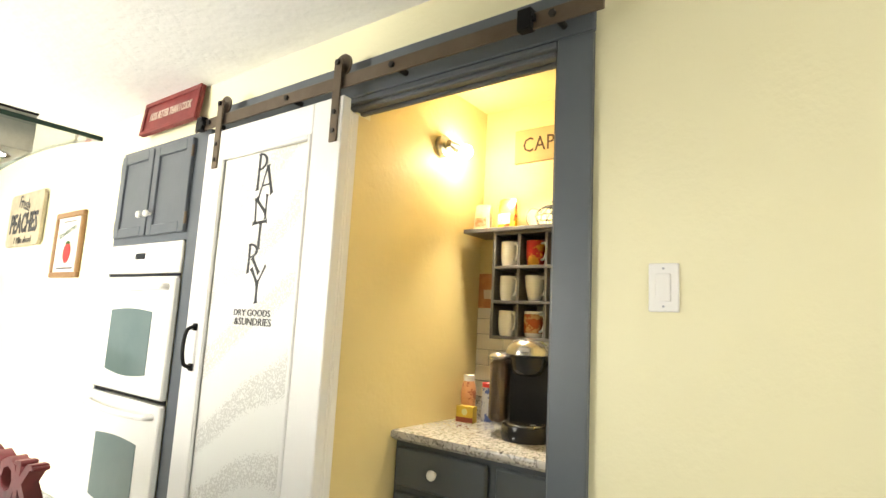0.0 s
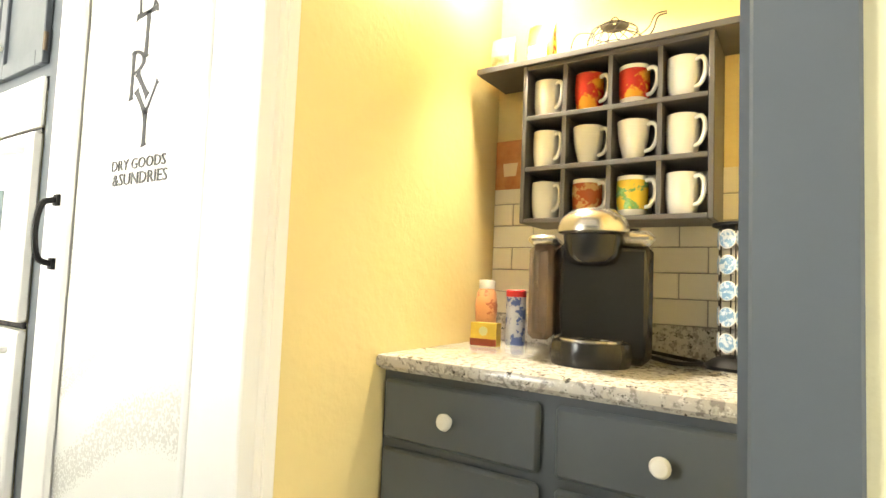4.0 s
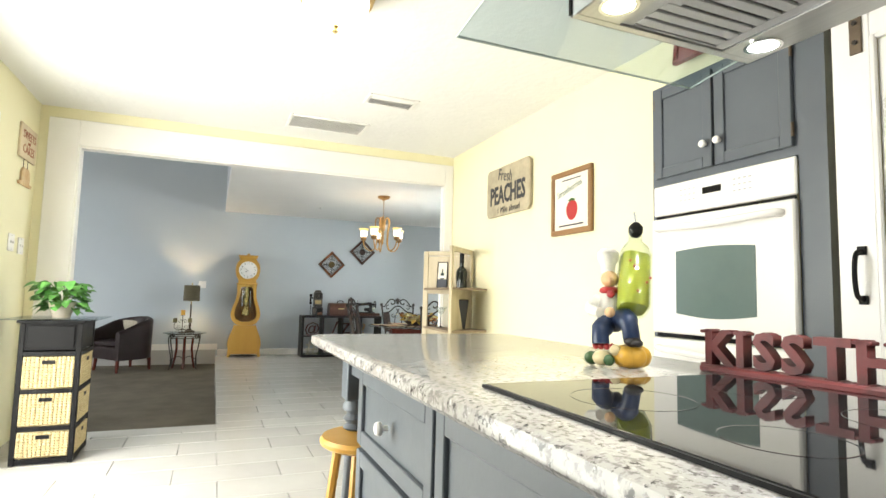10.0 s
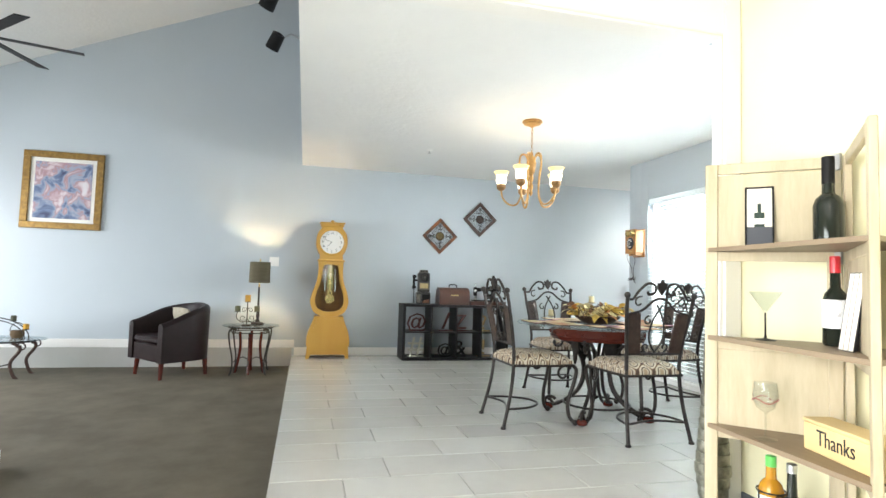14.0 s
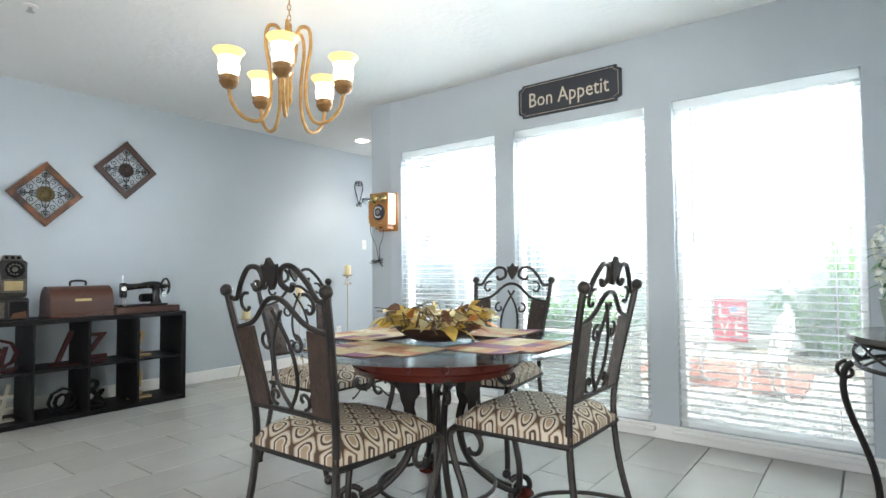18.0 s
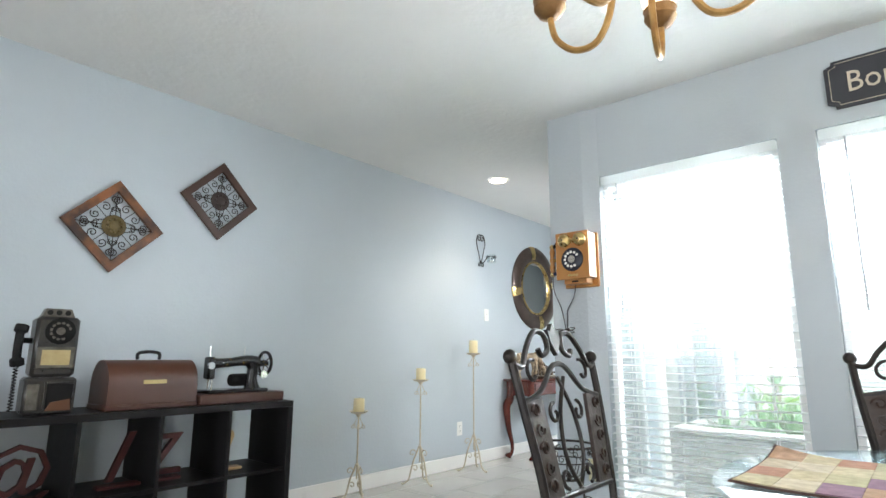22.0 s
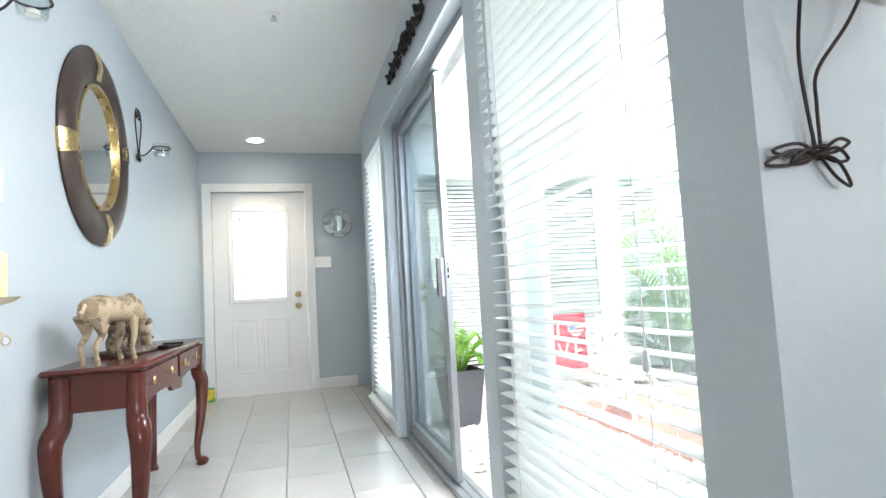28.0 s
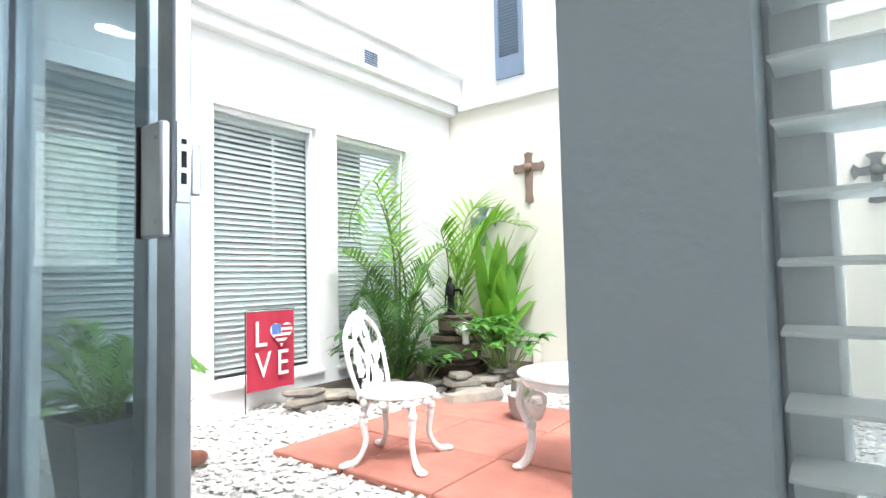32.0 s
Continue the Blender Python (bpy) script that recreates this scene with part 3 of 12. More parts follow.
def window(name, m, w, h, sill=0.05, label="tall white framed window", screen=None):
    root = tagged(new(name), label, "window", kind="structure")
    root.matrix_world = m
    f = 0.035
    g = Geo().box(-w / 2, 0.05, 0, -w / 2 + f, 0.11, h, 0.004).box(w / 2 - f, 0.05, 0, w / 2, 0.11, h, 0.004)
    g.box(-w / 2 + f, 0.05, 0, w / 2 - f, 0.11, f, 0.004).box(-w / 2 + f, 0.05, h - f, w / 2 - f, 0.11, h, 0.004)
    part("window_frame", g, M_VINYL, root)
    p = part("pane", Geo().box(-w / 2 + f, 0.078, f, w / 2 - f, 0.082, h - f), M_GLASS, root)
    p.visible_shadow = False
    if screen:
        # added sheet that veils the view like the glare of a bright window
        p = part("insect_screen", Geo().box(-w / 2 + f, 0.092, f, w / 2 - f, 0.093, h - f), screen, root, "pale insect screen")
        p.visible_shadow = False
    if sill:
        part("window_sill", Geo().box(-w / 2 - 0.03, -sill, -0.028, w / 2 + 0.03, 0.05, -0.002, 0.005), M_WHITE, root)
    return root


def blind(m, w, h, label, pitch=0.0405, wand=True, tilt=0.0, depth=0.05):
    root = thing("window_blind", m, label, "blind", "white slatted blinds")
    part("headrail", Geo().box(-w / 2, -0.03, h - 0.055, w / 2, 0.03, h, 0.004), M_BLIND, root)
    key = (round(w, 3), depth)
    if key not in slat_meshes:
        g = Geo()
        prof = [(-depth / 2, 0), (-depth / 4, 0.002), (0, 0.0028), (depth / 4, 0.002), (depth / 2, 0)]
        poly = [(y, z + 0.0025) for y, z in prof] + [(y, z) for y, z in prof[::-1]]
        n = len(poly)
        g.add([(x, y, z) for x in (-w / 2, w / 2) for y, z in poly],
              [tuple(range(n)), tuple(range(2 * n - 1, n - 1, -1))] + [(i, n + i, n + (i + 1) % n, (i + 1) % n) for i in range(n)])
        slat_meshes[key] = g
        me = g.mesh("slat")
        me.shade_smooth()
        me.set_sharp_from_angle(angle=radians(40))
        me.materials.append(M_BLIND)
        slat_meshes[key] = me
    n = int((h - 0.10) / pitch)
    for i in range(n):
        s = new("slat", slat_meshes[key])
        s.parent = root
        s.matrix_local = pose(0, 0, h - 0.085 - i * pitch, tilt + 1.2 * math.sin(i * 2.1), 0.12 * math.sin(i * 3.7), 0)
    low = h - 0.085 - n * pitch
    part("bottom_rail", Geo().box(-w / 2, -0.026, low - 0.012, w / 2, 0.026, low + 0.008, 0.004), M_BLIND, root)
    g = Geo()
    for x in (-w * 0.36, w * 0.36):
        for y in (-0.027, 0.027):
            g.cyl((x, y, low), (x, y, h - 0.05), 0.0012, seg=5)
    part("ladder_cord", g, M_CORD, root)
    if wand:
        part("tilt_wand", Geo().cyl((-w / 2 + 0.1, -0.04, h - 0.85), (-w / 2 + 0.1, -0.036, h - 0.06), 0.0045, seg=6), mat("grey acrylic wand", (0.42, 0.44, 0.46), 0.3), root)
        part("pull_cord", Geo().cyl((w / 2 - 0.12, -0.035, h - 1.25), (w / 2 - 0.12, -0.032, h - 0.06), 0.0016, seg=5).lathe([(0.004, 0), (0.008, 0.006), (0.005, 0.04)], (w / 2 - 0.12, -0.035, h - 1.29), 8), M_CORD, root)
    return root


k = 0
for a, b in DIN_WIN:
    k += 1
    w, h = b - a, WIN_Z[1] - WIN_Z[0]
    window("window_%d" % k, at_wall("x", YW0, (a + b) / 2, WIN_Z[0], False), w, h, screen=M_HAZE)
    blind(at_wall("x", YW0 + 0.03, (a + b) / 2, WIN_Z[0], False), w - 0.012, h - 0.003, "white slatted blind hung open in a dining window")
for a, b in HALL_WIN:
    k += 1
    window("window_%d" % k, at_wall("y", XH0, (a + b) / 2, 0.1, True), b - a, 1.95, screen=M_HAZE_FINE)
    blind(at_wall("y", XH0 + 0.03, (a + b) / 2, 0.1, True), b - a - 0.012, 1.947, "white slatted blind hung open in a hall window")
for a, b in NORTH_WIN:
    k += 1
    window("window_%d" % k, at_wall("x", YC, (a + b) / 2, 0.12, False), b - a, 1.95, 0.04)
    blind(at_wall("x", YC + 0.125, (a + b) / 2, 0.14, False), b - a - 0.08, 1.9, "white slatted blind behind a courtyard window", pitch=0.043, wand=False, tilt=42)
    # grey sheet behind the blind; the room's dimness is put into its colour
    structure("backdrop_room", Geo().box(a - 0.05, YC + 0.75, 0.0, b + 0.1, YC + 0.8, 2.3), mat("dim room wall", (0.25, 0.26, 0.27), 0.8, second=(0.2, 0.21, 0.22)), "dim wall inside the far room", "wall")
structure("wall_far_room", Geo().box(XH1, YC + 0.16, 2.42, XC, YC + 0.8, 2.46).box(XH1, YC + 0.15, 0, XH1 + 0.05, YC + 0.8, 2.42).box(XC - 0.1, YC + 0.15, 0, XC, YC + 0.8, 2.42).box(XH1, YC + 0.16, -0.05, XC, YC + 0.8, -0.01), M_STUCCO, "plain enclosure of the far room", "wall")
window("window_living", at_wall("x", YL, -8.6, 0.5, True), 3.6, 1.7, 0)
window("window_kitchen_end", at_wall("y", XE, -0.4, 0.95, True), 1.8, 1.15, 0)

# hall sliding door: both leaves slid to the far half
y0, y1 = SLIDE
sd = thing("sliding_door", pose(XH0 + 0.05, y0, 0), "half open aluminium framed sliding glass door", "door")
L = y1 - y0
g = Geo().box(0.0, 0, 2.01, 0.12, L, 2.05, 0.003).box(0, L - 0.03, 0, 0.12, L, 2.01, 0.003).box(0.0, 0, -0.004, 0.12, L - 0.03, 0.022, 0.003)
g.box(0.035, 0, 0.022, 0.042, L - 0.03, 0.03).box(0.078, 0, 0.022, 0.085, L - 0.03, 0.03).box(0, 0, 0.022, 0.12, 0.022, 2.01, 0.003)
part("door_frame", g, M_ALU, sd, "worn grey aluminium frame")
def leaf(x, a, b, name, parent):
    g = Geo().box(x - 0.016, a, 0.03, x + 0.016, a + 0.055, 2.005, 0.004).box(x - 0.016, b - 0.055, 0.03, x + 0.016, b, 2.005, 0.004)
    g.box(x - 0.016, a + 0.055, 0.03, x + 0.016, b - 0.055, 0.11, 0.004).box(x - 0.016, a + 0.055, 1.955, x + 0.016, b - 0.055, 2.005, 0.004)
    o = part(name, g, M_ALU, parent)
    p = part("pane", Geo().box(x - 0.003, a + 0.05, 0.1, x + 0.003, b - 0.05, 1.96), M_TINT, o)
    p.visible_shadow = False
    return o
lf = leaf(0.038, 0.692, L - 0.035, "sliding_leaf", sd)
leaf(0.082, 0.875, L - 0.031, "fixed_leaf", sd)
hd = part("door_handle", Geo().box(0.004, 0.696, 0.90, 0.0215, 0.765, 1.085, 0.004), mat("brushed grey handle plate", (0.52, 0.53, 0.54), 0.4, 0.7, second=(0.40, 0.41, 0.42), scale=14), lf, "flat brushed grey handle plate")
part("grip", Geo().box(0.0, 0.7655, 0.90, 0.02, 0.771, 1.085, 0.002), M_IRON, hd, "thin dark grip bar")
for z in (0.925, 1.06):
    part("screw", Geo().lathe([(0.005, 0), (0.004, 0.0015)], seg=10, m=pose(0.004, 0.712, z, 0, -90)), M_ALU, hd)
lt = part("latch", Geo().box(0.026, 0.689, 0.955, 0.050, 0.6925, 1.085, 0.0012), M_ALU, lf, "mortise latch plate on the leaf edge")
for z, h_ in ((0.985, 0.018), (1.012, 0.026), (1.05, 0.008)):
    part("slot", Geo().box(0.034, 0.6875, z, 0.042, 0.6895, z + h_), M_BLACK, lt)
part("outer_pull", Geo().box(0.0545, 0.70, 0.97, 0.075, 0.712, 1.06, 0.004), M_ALU, lf)
g = Geo().box(XH0 - 0.016, y0 - 0.1, 2.05, XH0, y1 + 0.06, 2.12, 0.003).box(XH0 - 0.012, y1, 0.0, XH0, y1 + 0.06, 2.05, 0.003)
structure("trim_slider", g, M_BLUE, "painted casing round the sliding door", "trim")

# kitchen patio doors
pd = thing("patio_door", pose(PATIO[0], YS - 0.13, 0), "closed aluminium framed patio sliding doors", "door")
W = PATIO[1] - PATIO[0]
part("door_frame", Geo().box(0, 0, 1.99, W, 0.12, 2.04, 0.003).box(0, 0, 0, 0.03, 0.12, 1.99, 0.003).box(W - 0.03, 0, 0, W, 0.12, 1.99, 0.003).box(0.03, 0, 0, W - 0.03, 0.12, 0.03, 0.003), M_ALU, pd)
def pleaf(y, a, b):
    g = Geo().box(a, y - 0.016, 0.03, a + 0.05, y + 0.016, 1.985, 0.004).box(b - 0.05, y - 0.016, 0.03, b, y + 0.016, 1.985, 0.004)
    g.box(a + 0.05, y - 0.016, 0.03, b - 0.05, y + 0.016, 0.1, 0.004).box(a + 0.05, y - 0.016, 1.94, b - 0.05, y + 0.016, 1.985, 0.004)
    o = part("sliding_leaf", g, M_ALU, pd)
    p = part("pane", Geo().box(a + 0.045, y - 0.003, 0.09, b - 0.045, y + 0.003, 1.95), M_GLASS, o)
    p.visible_shadow = False
    return o
pleaf(0.045, 0.03, 1.30)
l2 = pleaf(0.085, 1.26, W - 0.03)
part("door_handle", Geo().box(0.045, 0.06, 0.93, 0.075, 0.075, 1.13, 0.003), M_ALU, pd)
g = Geo().box(PATIO[0] - 0.09, YS, 0, PATIO[0], YS + 0.016, 2.13, 0.003).box(PATIO[1], YS, 0, PATIO[1] + 0.09, YS + 0.016, 2.13, 0.003).box(PATIO[0], YS, 2.04, PATIO[1], YS + 0.016, 2.13, 0.003)
structure("trim_patio", g, M_WHITE, "white casing round the patio doors", "trim")
structure("patio_slab", Geo().box(-7.5, -9, -0.14, 3, YS - 0.14, -0.03), mat("pale concrete", (0.5, 0.49, 0.46), 0.9, second=(0.42, 0.41, 0.38), scale=2, mix=0.7, bump=0.3), "pale concrete patio", "pavement")

# covered patio outside: beam, rafters, posts and pale hung curtains
M_PATIOWHITE = mat("white painted patio timber", (0.80, 0.80, 0.77), 0.6, second=(0.72, 0.72, 0.69), scale=5, mix=0.5)
M_CURTAIN = mat("pale grey blue outdoor curtain", (0.62, 0.68, 0.70), 0.9, second=(0.52, 0.58, 0.61), scale=4, mix=0.6, stretch=(3, 3, 0.3))
pt_ = thing("patio_cover", pose(-2.0, -3.85, -0.03), "white timber patio cover with posts and rafters", "pergola")
part("beam", Geo().box(-3.55, -0.06, 2.28, 5.0, 0.06, 2.5, 0.006), M_PATIOWHITE, pt_)
for x in (-3.4, 1.9, 4.9):
    part("post", Geo().box(x - 0.05, -0.05, 0.0, x + 0.05, 0.05, 2.28, 0.005), M_PATIOWHITE, pt_)
for x in (-3.4, -1.2, 1.4, 3.9):
    part("rafter", Geo().add([(x + dx, y, z + dz) for y, z in ((-0.05, 2.5), (1.7, 2.72)) for dx in (-0.03, 0.03) for dz in (0, 0.1)], [(0, 1, 3, 2), (4, 6, 7, 5), (0, 4, 5, 1), (2, 3, 7, 6), (0, 2, 6, 4), (1, 5, 7, 3)]), M_PATIOWHITE, pt_)
# curtained window in the outer wall of the living room, beyond the patio
structure("wall_living_outside", Geo().box(XO0 + 0.052, YL, -0.2, XO0 + 0.08, YS - 0.17, 3.2), mat("cream painted stucco", (0.72, 0.68, 0.55), 0.85, second=(0.64, 0.60, 0.48), scale=5, mix=0.6, bump=0.3, bscale=60), "cream outer face of the living room wall", "wall")
XPW = XO0 + 0.082
ow_ = thing("exterior_window", pose(XPW, -3.2, 0.55, 0, 0, 90), "white framed window with drawn pale curtains on an outer wall", "window")
part("window_frame", Geo().box(-0.95, -0.04, 0, -0.88, 0, 1.3, 0.004).box(0.88, -0.04, 0, 0.95, 0, 1.3, 0.004).box(-0.88, -0.04, 1.2, 0.88, 0, 1.3, 0.004).box(-0.88, -0.04, 0, 0.88, 0, 0.08, 0.004).box(-0.03, -0.04, 0.08, 0.03, 0, 1.2, 0.004), M_PATIOWHITE, ow_)
for a, b in ((-0.88, -0.03), (0.03, 0.88)):
    n = int((b - a) / 0.025)
    xs = [(a + (b - a) * q / n, -0.018 + 0.01 * math.sin(q * 0.95) + 0.004 * math.sin(q * 2.3)) for q in range(n + 1)]
    part("curtain", Geo().add([(x, y, z) for z in (0.08, 1.2) for x, y in xs] + [(x, -0.002, z) for z in (0.08, 1.2) for x, y in xs],
         [(q, q + 1, n + 2 + q, n + 1 + q) for q in range(n)] + [(2 * n + 2 + q + 1, 2 * n + 2 + q, 3 * n + 3 + q, 3 * n + 4 + q) for q in range(n)]), M_CURTAIN, ow_, "pale pleated curtain")

# front door
fd = thing("front_door", pose(FD[0], YD + 0.02, 0), "white panelled front door with a leaded glass light", "door")
w = FD[1] - FD[0]
GX0, GX1, GZ0, GZ1 = 0.19, w - 0.21, 0.955, 1.835
g = wall(Geo(), "x", 0.0, 0.045, 0.004, w - 0.004, 0.008, 2.025, [(GX0, GX1, GZ0, GZ1)])
part("door_slab", g, M_WHITE, fd)
g = Geo()
for a, b, c, d in ((GX0 - 0.045, GX0, GZ0 - 0.045, GZ1 + 0.045), (GX1, GX1 + 0.045, GZ0 - 0.045, GZ1 + 0.045), (GX0, GX1, GZ0 - 0.045, GZ0), (GX0, GX1, GZ1, GZ1 + 0.045)):
    g.box(a, -0.012, c, b, 0.0, d, 0.005)
part("light_frame", g, M_WHITE, fd)
p = part("pane", Geo().box(GX0, 0.02, GZ0, GX1, 0.024, GZ1), glass("frosted leaded glass", (0.93, 0.96, 0.95), 0.1), fd)
p.visible_shadow = False
g = Geo()
cx, cz = w / 2, (GZ0 + GZ1) / 2
for x in (GX0 + 0.07, GX1 - 0.07):
    g.cyl((x, 0.018, GZ0), (x, 0.018, GZ1), 0.004, seg=6)
for z in (GZ0 + 0.07, GZ1 - 0.07):
    g.cyl((GX0, 0.018, z), (GX1, 0.018, z), 0.004, seg=6)
g.tube([(cx + 0.055 * math.cos(a * 0.52), 0.018, cz + 0.11 * math.sin(a * 0.52)) for a in range(12)], 0.0035, 6, True)
g.tube([(cx + 0.09 * math.sin(a * 0.52), 0.018, cz + 0.09 * math.cos(a * 0.52)) for a in range(12)], 0.0025, 6, True)
part("leading", g, mat("lead came", (0.22, 0.22, 0.22), 0.5, 0.8), fd)
for x in (0.22, w / 2 + 0.06):
    a, b = x - 0.05, x + 0.2
    g = Geo()
    for q in ((a, 0.22, b, 0.235), (a, 0.735, b, 0.75), (a, 0.235, a + 0.015, 0.735), (b - 0.015, 0.235, b, 0.735)):
        g.box(q[0], -0.006, q[1], q[2], 0.0, q[3], 0.003)
    g.box(a + 0.04, -0.005, 0.28, b - 0.04, 0.0, 0.69, 0.004)
    part("raised_panel", g, M_WHITE, fd)
for z, r in ((0.975, 0.026), (0.855, 0.027)):
    part("deadbolt" if z > 1 else "door_knob", Geo().lathe([(0.03, 0), (0.03, 0.008), (0.012, 0.012), (0.012, 0.03), (r, 0.04), (r, 0.055), (0.012, 0.062)] if z < 1 else [(0.03, 0), (0.03, 0.012), (0.02, 0.018)], seg=16, m=pose(w - 0.095, 0, z, 90)), M_BRASS, fd, "polished brass")
for z in (0.25, 1.02, 1.8):
    part("hinge", Geo().cyl((0.0, -0.006, z - 0.045), (0.0, -0.006, z + 0.045), 0.006, seg=8), M_ALU, fd)
g = Geo().box(FD[0] - 0.085, YD - 0.02, 0, FD[0], YD, 2.115, 0.004).box(FD[1], YD - 0.02, 0, FD[1] + 0.085, YD, 2.115, 0.004).box(FD[0], YD - 0.02, 2.03, FD[1], YD, 2.115, 0.004)
structure("trim_front_door", g, M_WHITE, "white casing round the front door", "trim")
# stand-in for the garden outside, its sunlight put into the pale colour
structure("backdrop_porch", Geo().box(-14, YD + 3.2, -0.1, -7, YD + 3.3, 4.2), mat("sunlit porch wall", (0.7, 0.72, 0.68), 0.8, second=(0.45, 0.55, 0.4), scale=2, mix=0.7), "sunlit wall beyond the front door", "backdrop")


# ---- kitchen ----
def knob(parent, p, turn=(90, 0, 0), r=0.017):
    return part("knob", Geo().lathe([(0.008, 0), (0.007, 0.012), (r, 0.018), (r * 1.06, 0.026), (r * 0.8, 0.033), (0.004, 0.036)], seg=16, m=pose(*p, *turn)), M_PORCELAIN, parent, "white porcelain knob")


def shaker(parent, x0, z0, x1, z1, y=0.0, name="door", t=0.02, rail=0.05, material=None):
    """A framed cabinet front in the x, z plane whose face looks to -y."""
    g = Geo().box(x0, y - t, z0, x0 + rail, y, z1, 0.003).box(x1 - rail, y - t, z0, x1, y, z1, 0.003)
    g.box(x0 + rail, y - t, z0, x1 - rail, y, z0 + rail, 0.003).box(x0 + rail, y - t, z1 - rail, x1 - rail, y, z1, 0.003)
    g.box(x0 + rail, y - t * 0.45, z0 + rail, x1 - rail, y, z1 - rail)
    return part(name, g, material or M_GREY, parent)


def slab(parent, x0, z0, x1, z1, y=0.0, t=0.02, name="drawer_front", material=None, bev=0.012):
    return part(name, Geo().box(x0, y - t, z0, x1, y, z1, bev), material or M_GREY, parent)


def frosted():
    """White etched glass: wavy bands of small grey droplets on a clear white ground."""
    m = mat("etched pantry glass", (0.80, 0.80, 0.76), 0.3)
    nt, b = m.node_tree, m.node_tree.nodes["Principled BSDF"]
    tc = nt.nodes.new("ShaderNodeTexCoord")
    mp = nt.nodes.new("ShaderNodeMapping")
    mp.inputs["Rotation"].default_value = (0, radians(26), 0)
    nt.links.new(tc.outputs["Object"], mp.inputs[0])
    w = nt.nodes.new("ShaderNodeTexWave")
    w.wave_type, w.bands_direction, w.wave_profile = "BANDS", "Z", "SIN"
    w.inputs["Scale"].default_value, w.inputs["Distortion"].default_value = 1.15, 7.5
    w.inputs["Detail"].default_value, w.inputs["Detail Scale"].default_value = 1.5, 0.75
    nt.links.new(mp.outputs[0], w.inputs["Vector"])
    v = nt.nodes.new("ShaderNodeTexVoronoi")
    v.inputs["Scale"].default_value = 150
    nt.links.new(tc.outputs["Object"], v.inputs["Vector"])
    size = nt.nodes.new("ShaderNodeMapRange")
    size.inputs["From Min"].default_value, size.inputs["From Max"].default_value = 0.30, 0.80
    size.inputs["To Min"].default_value, size.inputs["To Max"].default_value = 0.0, 0.62
    nt.links.new(w.outputs["Fac"], size.inputs["Value"])
    d = nt.nodes.new("ShaderNodeMath")
    d.operation = "SUBTRACT"
    nt.links.new(size.outputs[0], d.inputs[0])
    nt.links.new(v.outputs["Distance"], d.inputs[1])
    k = nt.nodes.new("ShaderNodeMapRange")
    k.inputs["From Min"].default_value, k.inputs["From Max"].default_value = 0.0, 0.06
    nt.links.new(d.outputs[0], k.inputs["Value"])
    x = nt.nodes.new("ShaderNodeMix")
    x.data_type = "RGBA"
    x.inputs["A"].default_value, x.inputs["B"].default_value = (0.80, 0.80, 0.76, 1), (0.62, 0.61, 0.57, 1)
    nt.links.new(k.outputs[0], x.inputs["Factor"])
    nt.links.new(x.outputs["Result"], b.inputs["Base Color"])
    bp = nt.nodes.new("ShaderNodeBump")
    bp.inputs["Strength"].default_value, bp.inputs["Distance"].default_value = 0.4, 0.002
    nt.links.new(k.outputs[0], bp.inputs["Height"])
    nt.links.new(bp.outputs[0], b.inputs["Normal"])
    return m


M_INK = mat("dark vinyl lettering", (0.03, 0.032, 0.035), 0.5)
# sliding pantry door on its rail
D0, D1, DT = -2.285, -1.415, 2.12
bd = thing("barn_door", pose(D0, 1.318, 0.02), "white framed sliding pantry door with etched glass", "door")
w, h = D1 - D0, DT - 0.02
g = Geo().box(0, 0, 0, 0.125, 0.04, h, 0.004).box(w - 0.155, 0, 0, w, 0.04, h, 0.004).box(0.125, 0, 0, w - 0.155, 0.04, 0.24, 0.004).box(0.125, 0, h - 0.12, w - 0.155, 0.04, h, 0.004)
part("door_frame", g, M_WHITE, bd)
g = Geo()
for q in ((0.125, 0.24, 0.143, h - 0.12), (w - 0.173, 0.24, w - 0.155, h - 0.12), (0.143, 0.24, w - 0.173, 0.258), (0.143, h - 0.138, w - 0.173, h - 0.12)):
    g.box(q[0], -0.006, q[1], q[2], 0.012, q[3], 0.004)
part("glazing_bead", g, M_WHITE, bd)
part("etched_glass", Geo().box(0.143, 0.014, 0.258, w - 0.173, 0.022, h - 0.138), frosted(), bd, "frosted glass etched with wavy bands")
cx = 0.425
def flare(g, a, b, wa, wb=None):
    """A pen stroke from a to b that widens at both ends, in the plane of the glass."""
    a, b = Vector(a), Vector(b)
    wb = wa if wb is None else wb
    d = (b - a).normalized()
    n = Vector((-d.y, d.x))
    wm = 0.36 * (wa + wb)
    pts = [a - n * wa * 0.75 - d * 0.002, a - n * wa * 0.45 + d * 0.008, (a + b) / 2 - n * wm * 0.5, b - n * wb * 0.45 - d * 0.008, b - n * wb * 0.75 + d * 0.002,
           b + n * wb * 0.75 - d * 0.002, b + n * wb * 0.45 - d * 0.008, (a + b) / 2 + n * wm * 0.5, a + n * wa * 0.45 + d * 0.008, a + n * wa * 0.75 + d * 0.002]
    g.prism([(p.x, p.y) for p in pts], 0.0012)


def bowl(g, x, z0, z1, reach):
    """The round of a P or an R, hung on a stem at x."""
    h, c = (z1 - z0) / 2, (z0 + z1) / 2
    out = [(x + reach * math.sin(math.pi * i / 12), c + h * math.cos(math.pi * i / 12)) for i in range(13)]
    inn = [(x + (reach - 0.015) * math.sin(math.pi * i / 12), c + (h - 0.007) * math.cos(math.pi * i / 12)) for i in range(13)]
    for i in range(12):
        g.prism([out[i], out[i + 1], inn[i + 1], inn[i]], 0.0012)


